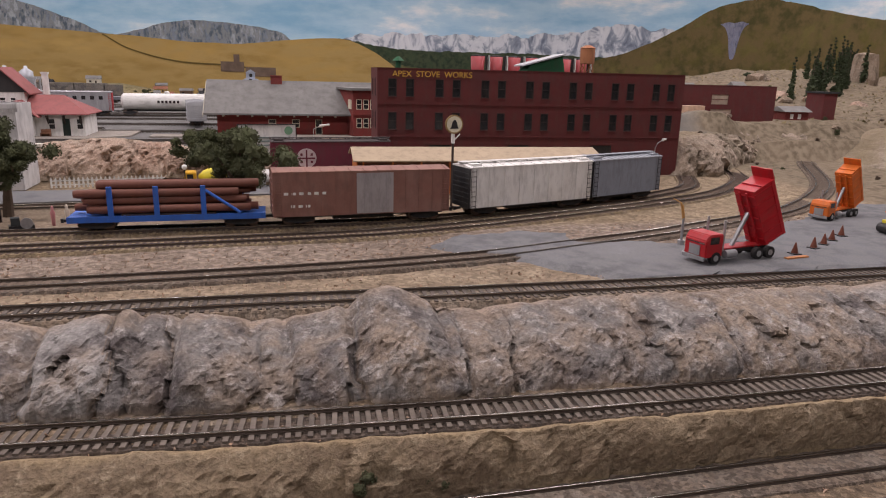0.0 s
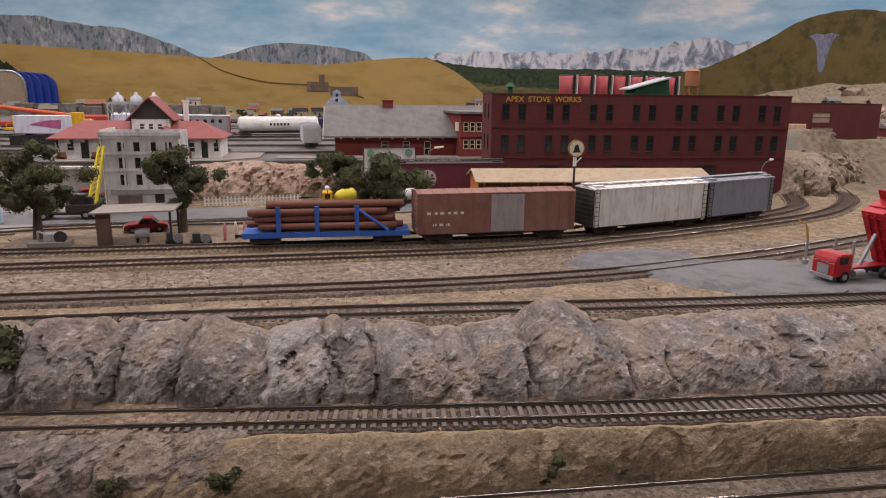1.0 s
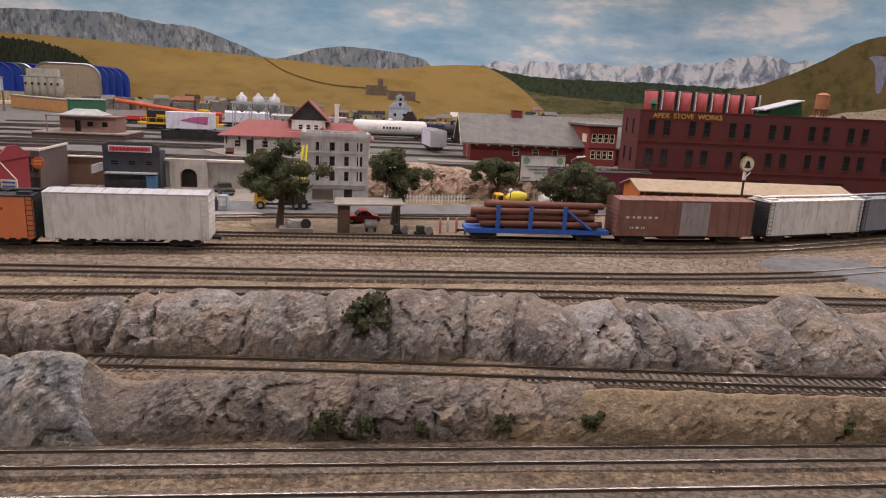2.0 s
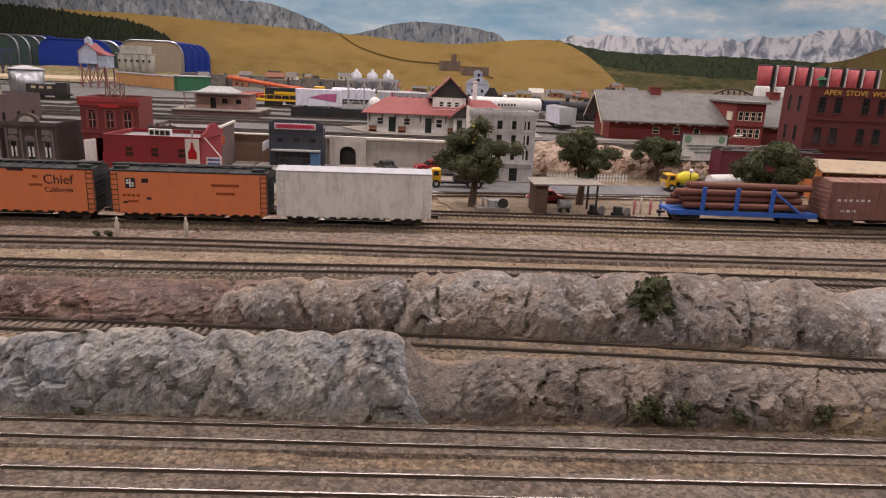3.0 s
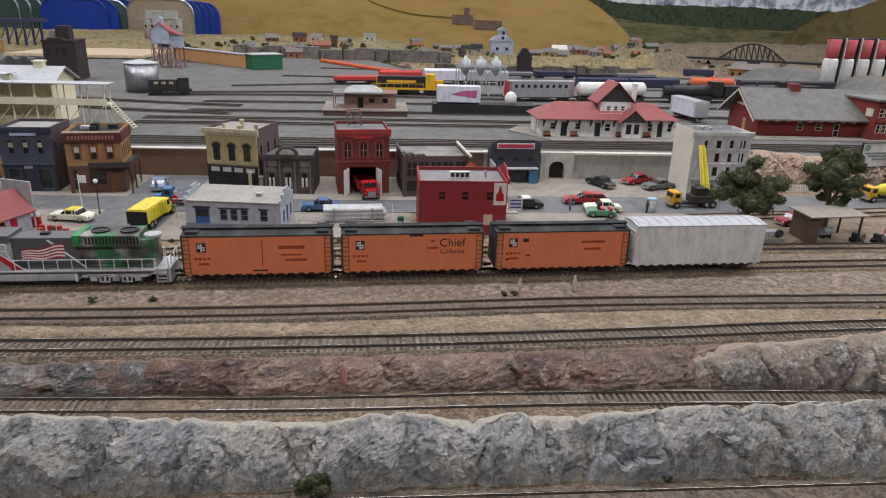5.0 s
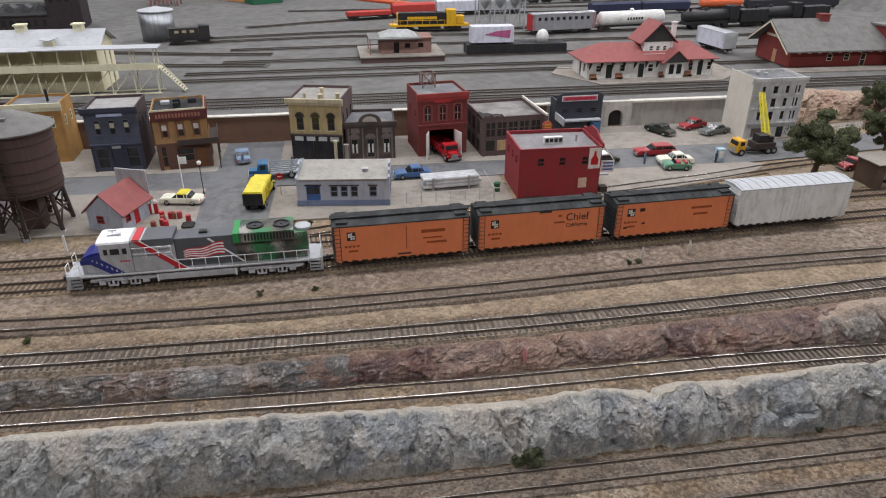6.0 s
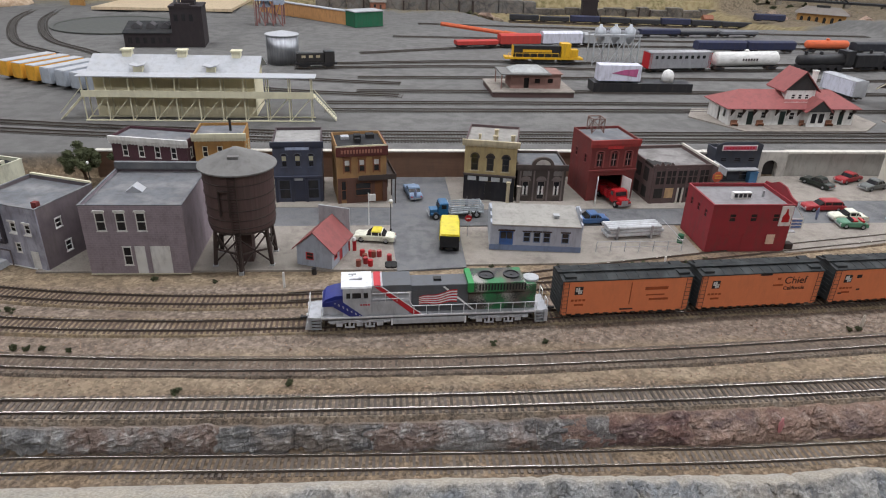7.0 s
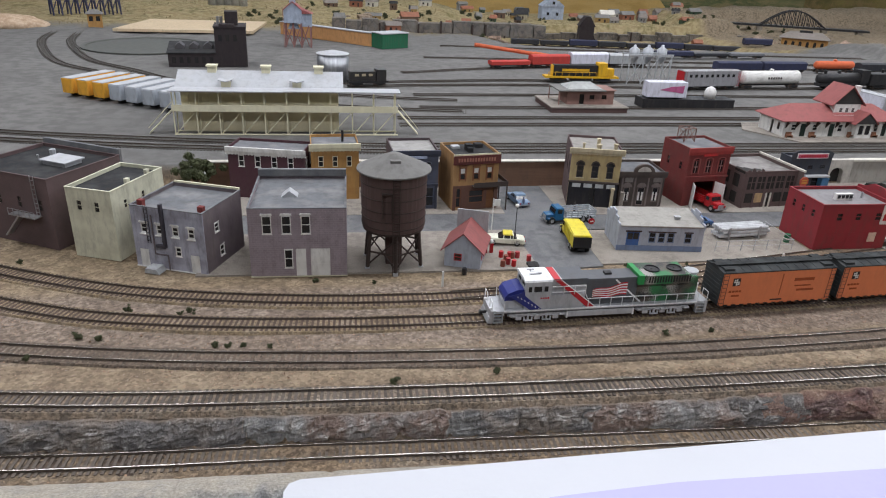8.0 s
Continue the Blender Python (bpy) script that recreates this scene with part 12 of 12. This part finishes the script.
part("arm", tubes(((0, 0, 0.022), (-0.004, 0, 0.038), 0.0008), ((-0.004, 0, 0.038), (-0.012, 0, 0.042), 0.0006), ((0.001, 0, 0.022), (-0.002, 0, 0.036), 0.0007)), mat("arm_orange", (0.55, 0.30, 0.10)), cs)
# picket fence
pf = thing("picket_fence", at(-0.27, 0.905, 8, 0.0), "weathered white picket fence below the bank", "fence")
for i in range(26):
    part("picket", prisms(([(i * 0.005, 0.0), (i * 0.005 + 0.0022, 0.0), (i * 0.005 + 0.0022, 0.011), (i * 0.005 + 0.0011, 0.013), (i * 0.005, 0.011)], 0, 0.0008, "y")), WHITE, pf)
part("rail", boxes((0, 0.13, 0.0009, 0.0016, 0.003, 0.0042), (0, 0.13, 0.0009, 0.0016, 0.008, 0.0092)), WHITE, pf)
# pipe rack and wire fence
pr = thing("pipe_rack", at(-0.945, 0.733, 5, 0.0014), "stack of pale pipes on a low rack", "pipes")
for i in range(4):
    for j in range(3):
        part("pipe", tubes(((0.004 * (j % 2), 0.003 + i * 0.0062, 0.006 + j * 0.0052), (0.078 + 0.004 * (j % 2), 0.003 + i * 0.0062, 0.006 + j * 0.0052), 0.0026), sides=10), mat("pale_pipe", (0.50, 0.51, 0.52), rough=0.5), pr)
for rx in (0.012, 0.062):
    part("rack", boxes((rx, rx + 0.003, 0, 0.026, 0, 0.0034), (rx, rx + 0.003, -0.0012, 0.0002, 0.0002, 0.020)), STEEL, pr)
wf = thing("wire_fence", at(-0.972, 0.698, 0, 0.0), "thin grey pipe fence round the pipe store", "fence")
for i in range(7):
    part("post", tubes(((i * 0.0195, 0, 0), (i * 0.0195, 0, 0.017), 0.0005), sides=6), GREYPLASTIC, wf)
part("rail", tubes(((0, 0, 0.0165), (0.117, 0, 0.0165), 0.0004), ((0, 0, 0.009), (0.117, 0, 0.009), 0.0003), ((0.117, 0, 0.0165), (0.117, 0.07, 0.0165), 0.0004), sides=5), GREYPLASTIC, wf)
gb = thing("oil_drum", at(-0.845, 0.725, 0, 0.0014), "green oil drum beside the red shop", "drum", "oil drums")
part("drum", lathe([(0.0042, 0), (0.0042, 0.012)], 16), GREEN, gb)
part("band", lathe([(0.0045, 0.0055), (0.0045, 0.0065)], 16), WHITE, gb)
rnd = random.Random(3)
for i in range(9):
    x, y = -1.285 + rnd.uniform(0, 0.045), 0.668 + rnd.uniform(0, 0.03)
    od = thing("oil_drum", at(x, y, 0, 0.0014), "small red drum in the filling station yard", "drum", "oil drums")
    part("drum", lathe([(0.0030, 0), (0.0032, 0.0005), (0.0032, 0.008), (0.0030, 0.0085)], 14), rnd.choice((REDPAINT, mat("drum_brown", (0.22, 0.06, 0.04)), CARRED)), od)
for i in range(4):
    ty = thing("spare_tyre", at(-1.245 + 0.006 * (i % 2), 0.665 + 0.007 * (i // 2), 0, 0.0014), "black tyre lying beside red drums", "tyre", "spare tyres")
    part("tyre", lathe([(0.0024, 0), (0.0046, 0.0004), (0.0048, 0.0014), (0.0046, 0.0024), (0.0024, 0.0028)], 16), RUBBER, ty)
for x in (-1.296, -1.288):
    gp = thing("fuel_pump", at(x, 0.712, 0, 0.0014), "small red fuel pump by the hut", "fuel pump", "fuel pumps")
    part("body", boxes((-0.0024, 0.0024, -0.0018, 0.0018, 0, 0.014), bevel=0.0004), REDPAINT, gp)
    part("head", lathe([(0.0022, 0.014), (0.0026, 0.016), (0.0018, 0.0185)], 12), WHITE, gp)
bk = thing("oil_drum", at(-1.335, 0.652, 0, 0.0), "small black drum before the hut", "drum", "oil drums")
part("drum", lathe([(0.0030, 0), (0.0030, 0.008)], 14), BLACK, bk)
# open shed with machines
os_ = thing("open_shed", at(-0.326, 0.662, 2, 0.0), "open timber shed with a grey flat roof", "shed")
part("roof", prisms(([(-0.004, 0.035), (0.076, 0.0365), (0.076, 0.038), (-0.004, 0.0365)], -0.006, 0.045, "y")), mat("shed_roof", (0.30, 0.27, 0.23), var=0.15), os_)
part("side_wall", boxes((0, 0.014, 0, 0.002, 0, 0.0345), (0, 0.002, 0.002, 0.038, 0, 0.0345)), mat("shed_brown", (0.13, 0.085, 0.06), var=0.25), os_)
for x, y in ((0.070, 0.0), (0.070, 0.038)):
    part("post", boxes((x, x + 0.002, y, y + 0.002, 0, 0.0355)), TIMBER, os_)
bt2 = thing("machine_tank", at(-0.288, 0.682, 10, 0.0), "grey drum tank on a stand in the shed", "tank")
part("tank", tubes(((-0.007, 0, 0.010), (0.007, 0, 0.010), 0.0055), sides=16), GREYPLASTIC, bt2)
part("stand", boxes((-0.006, -0.004, -0.004, 0.004, 0, 0.006), (0.004, 0.006, -0.004, 0.004, 0, 0.006)), BLACK, bt2)
for x, y, s in ((-0.226, 0.664, 1.0), (-0.254, 0.668, 0.8)):
    ln = thing("workshop_machine", at(x, y, 20, 0.0), "dark grey workshop machine on bare ground", "machine", "workshop machines")
    part("bed", boxes((-0.010 * s, 0.010 * s, -0.005, 0.005, 0, 0.006)), BLACK, ln)
    part("head", boxes((-0.008 * s, -0.001, -0.004, 0.004, 0.006, 0.013)), CAREND, ln)
    part("flywheel", tubes(((0.004, -0.006, 0.008), (0.004, -0.0045, 0.008), 0.005), sides=16), STEEL, ln)
ps = thing("pumping_engine", at(-0.373, 0.672, 8, 0.0), "grey engine on a pale concrete block", "machine", "workshop machines")
part("block", boxes((-0.020, 0.018, -0.010, 0.010, -0.001, 0.006), bevel=0.0006), CONCRETE, ps)
part("engine", boxes((-0.006, 0.012, -0.006, 0.006, 0.006, 0.014), bevel=0.0008), GREYPLASTIC, ps)
part("flywheel", tubes(((0.010, -0.008, 0.011), (0.010, -0.0065, 0.011), 0.006), sides=18), CAREND, ps)
part("pipe", tubes(((-0.012, 0, 0.006), (-0.012, 0, 0.016), 0.0012), ((-0.012, 0, 0.016), (-0.004, 0, 0.013), 0.0010)), STEEL, ps)
gt = thing("gravity_tank", at(0.0, 0.90, 20, 0.001), "white pressure tank on low saddles", "tank")
part("shell", tubes(((-0.034, 0, 0.013), (0.034, 0, 0.013), 0.008), sides=18), WHITE, gt)
part("saddle", boxes((-0.022, -0.018, -0.006, 0.006, 0, 0.007), (0.018, 0.022, -0.006, 0.006, 0, 0.007)), GREYPLASTIC, gt)
bx = thing("news_booth", at(-0.482, 0.795, 0, 0.0014), "pale blue glazed booth on the forecourt", "booth")
part("body", boxes((-0.006, 0.006, -0.005, 0.005, 0, 0.020), bevel=0.0005), mat("booth_blue", (0.36, 0.50, 0.58), var=0.1), bx)
part("panel", boxes((-0.004, 0.004, -0.0056, -0.0051, 0.006, 0.017)), WHITE, bx)
dm = thing("blue_bin", at(-0.622, 0.957, 0, 0.0012), "tall mid-blue bin beside the sign shop", "bin")
part("body", boxes((-0.007, 0.007, -0.006, 0.006, 0, 0.019), bevel=0.0006), mat("bin_blue", (0.06, 0.17, 0.32)), dm)
part("lid", boxes((-0.0075, 0.0075, -0.0065, 0.0065, 0.019, 0.0205)), mat("bin_blue", (0.06, 0.17, 0.32)), dm)
us = thing("column_ruin", at(-1.045, 0.862, 0, 0.0014), "pale stone column on a base before the ornate shop", "column")
part("shaft", lathe([(0.0040, 0), (0.0040, 0.002), (0.0028, 0.003), (0.0026, 0.026), (0.0036, 0.028), (0.0040, 0.030)], 16), CONCRETE, us)


# plain little figurines of the layout
def figurine(x, y, z, material, label, lean=0.0):
    prof = [(0.0016, 0), (0.0018, 0.004), (0.0022, 0.009), (0.0026, 0.013), (0.0012, 0.0155), (0.0015, 0.0175), (0.0004, 0.0195)]
    ob = part("figurine", lathe([(r * 0.9, h) for r, h in prof], 10), material, smooth=True)
    ob.matrix_world = pose(x, y, z, lean, 0, 0)
    tagged(ob, label, "figurine", "layout figurines")


FIGS = [mat("figure_cream", (0.55, 0.48, 0.40)), mat("figure_blue", (0.12, 0.14, 0.22)), mat("figure_rose", (0.48, 0.20, 0.20)), mat("figure_dark", (0.06, 0.05, 0.05))]
for i, (x, y, z, k) in enumerate(((-0.729, 0.507, -0.002, 0), (-0.670, 0.515, -0.002, 0), (-0.898, 0.368, -0.020, 2), (-1.125, 0.852, 0.001, 3), (-0.69, 0.79, 0.001, 3), (-0.60, 0.80, 0.001, 1), (-0.49, 0.79, 0.001, 3), (-0.185, 0.685, 0.0, 2), (-0.195, 0.69, 0.0, 0), (-0.175, 0.68, 0.0, 1), (-0.205, 0.682, 0.0, 2), (-1.20, 0.88, 0.001, 1))):
    figurine(x, y, z, FIGS[k], "plain tiny painted figurine standing on the layout")
wr = thing("white_scrap", at(-1.408, 0.383, -0.0, LOW_Z + 0.0005), "small white chip lying by the lower track", "chip")
part("chip", prisms(([(-0.008, -0.002), (0.006, -0.003), (0.009, 0.001), (-0.004, 0.003)], 0, 0.0016, "z")), WHITE, wr)

# stacked chairs beyond the layout
ST_TOP = -0.01
tagged(part("storage_platform", boxes((-4.3, -1.98, 4.80, 5.18, -1.10, ST_TOP)), mat("storage_dark", (0.05, 0.05, 0.055), var=0.2)), "dark storage platform behind the layout", "platform", kind="structure")
CHAIRBLUE = mat("chair_blue_vinyl", (0.012, 0.048, 0.30), rough=0.4, var=0.12, scale=8)
CHAIRTAN = mat("chair_tan_shell", (0.30, 0.24, 0.17), rough=0.6, var=0.12, scale=8)
CHAIRGREEN = mat("chair_green_shell", (0.06, 0.10, 0.09), rough=0.5, var=0.12, scale=8)
CHROME = mat("chair_chrome", (0.45, 0.47, 0.52), rough=0.3, metal=0.8, var=0.1)


def chair(x, y, w, h, panel, deg=0):
    root = thing("stacked_chair", at(x, y, deg, ST_TOP), "blue upholstered chair in a stored row" if panel is CHAIRBLUE else "chair with a tan back in a stored row" if panel is CHAIRTAN else "dark green chair in a stored row", "chair", "stored chairs")
    pts = []
    for a in range(0, 91, 15):
        pts.append((w / 2 - 0.09 + 0.09 * math.sin(math.radians(a)), h - 0.09 + 0.09 * math.cos(math.radians(a))))
    out = [(-p[0], p[1]) for p in pts[::-1]] + pts
    out = [(-w / 2, 0.0)] + out + [(w / 2, 0.0)]
    shell = prisms((out[::-1], -0.012, 0.012, "y"))
    part("back", shell, panel, root)
    bm = bmesh.new()
    for a, b in zip(out, out[1:]):
        tube(bm, (a[0], -0.014, a[1]), (b[0], -0.014, b[1]), 0.006, sides=6)
    part("frame", bm, CHROME if panel is not CHAIRBLUE else CHAIRBLUE, root)
    part("seat", boxes((-w / 2 + 0.02, w / 2 - 0.02, 0.013, 0.05, 0.02, 0.06), bevel=0.008), CHAIRBLUE, root)


for k in range(5):
    chair(-2.37 + k * 0.036, 4.86 + 0.03 * k, 0.43, 0.255 - 0.004 * k, CHAIRTAN if k == 0 else CHAIRBLUE)
for k in range(4):
    chair(-2.93 + k * 0.058, 4.86 + 0.03 * k, 0.42, 0.24, CHAIRBLUE if k != 2 else CHAIRGREEN)
for k in range(5):
    chair(-3.50 + k * 0.062, 4.86 + 0.03 * k, 0.44, 0.255, CHAIRGREEN if k < 4 else CHAIRBLUE)

# white info board on a stand in front of the layout
wb = thing("info_board", at(-1.503, 0.039, 1, 0.0), "blank white info board with rounded corners on a post", "sign board")
bm = bmesh.new()
prism(bm, [(0.0, -0.058), (0.175, -0.058), (0.175, 0.0), (0.004, 0.0), (0.0012, -0.0012), (0.0, -0.004)], 0.247, 0.250, "z")
part("board", bm, mat("white_acrylic", (0.60, 0.61, 0.65), rough=0.3, var=0.01, grime=0.0), wb)
# thin lavender field on the lower part of the board
part("printed_field", prisms(([(0.064, -0.014), (0.098, -0.013), (0.128, -0.014), (0.157, -0.015), (0.174, -0.057), (0.062, -0.057)], 0.2501, 0.2506, "z")), mat("pale_lavender", (0.47, 0.45, 0.66), rough=0.35, var=0.02, grime=0.0), wb, "pale lavender field on the board")
part("post", tubes(((0.10, -0.030, -1.10), (0.10, -0.030, 0.247), 0.010)), STEEL, wb)
part("foot", lathe([(0.12, -1.10), (0.12, -1.085), (0.012, -1.08)], 24, (0.10, -0.03, 0)), STEEL, wb)
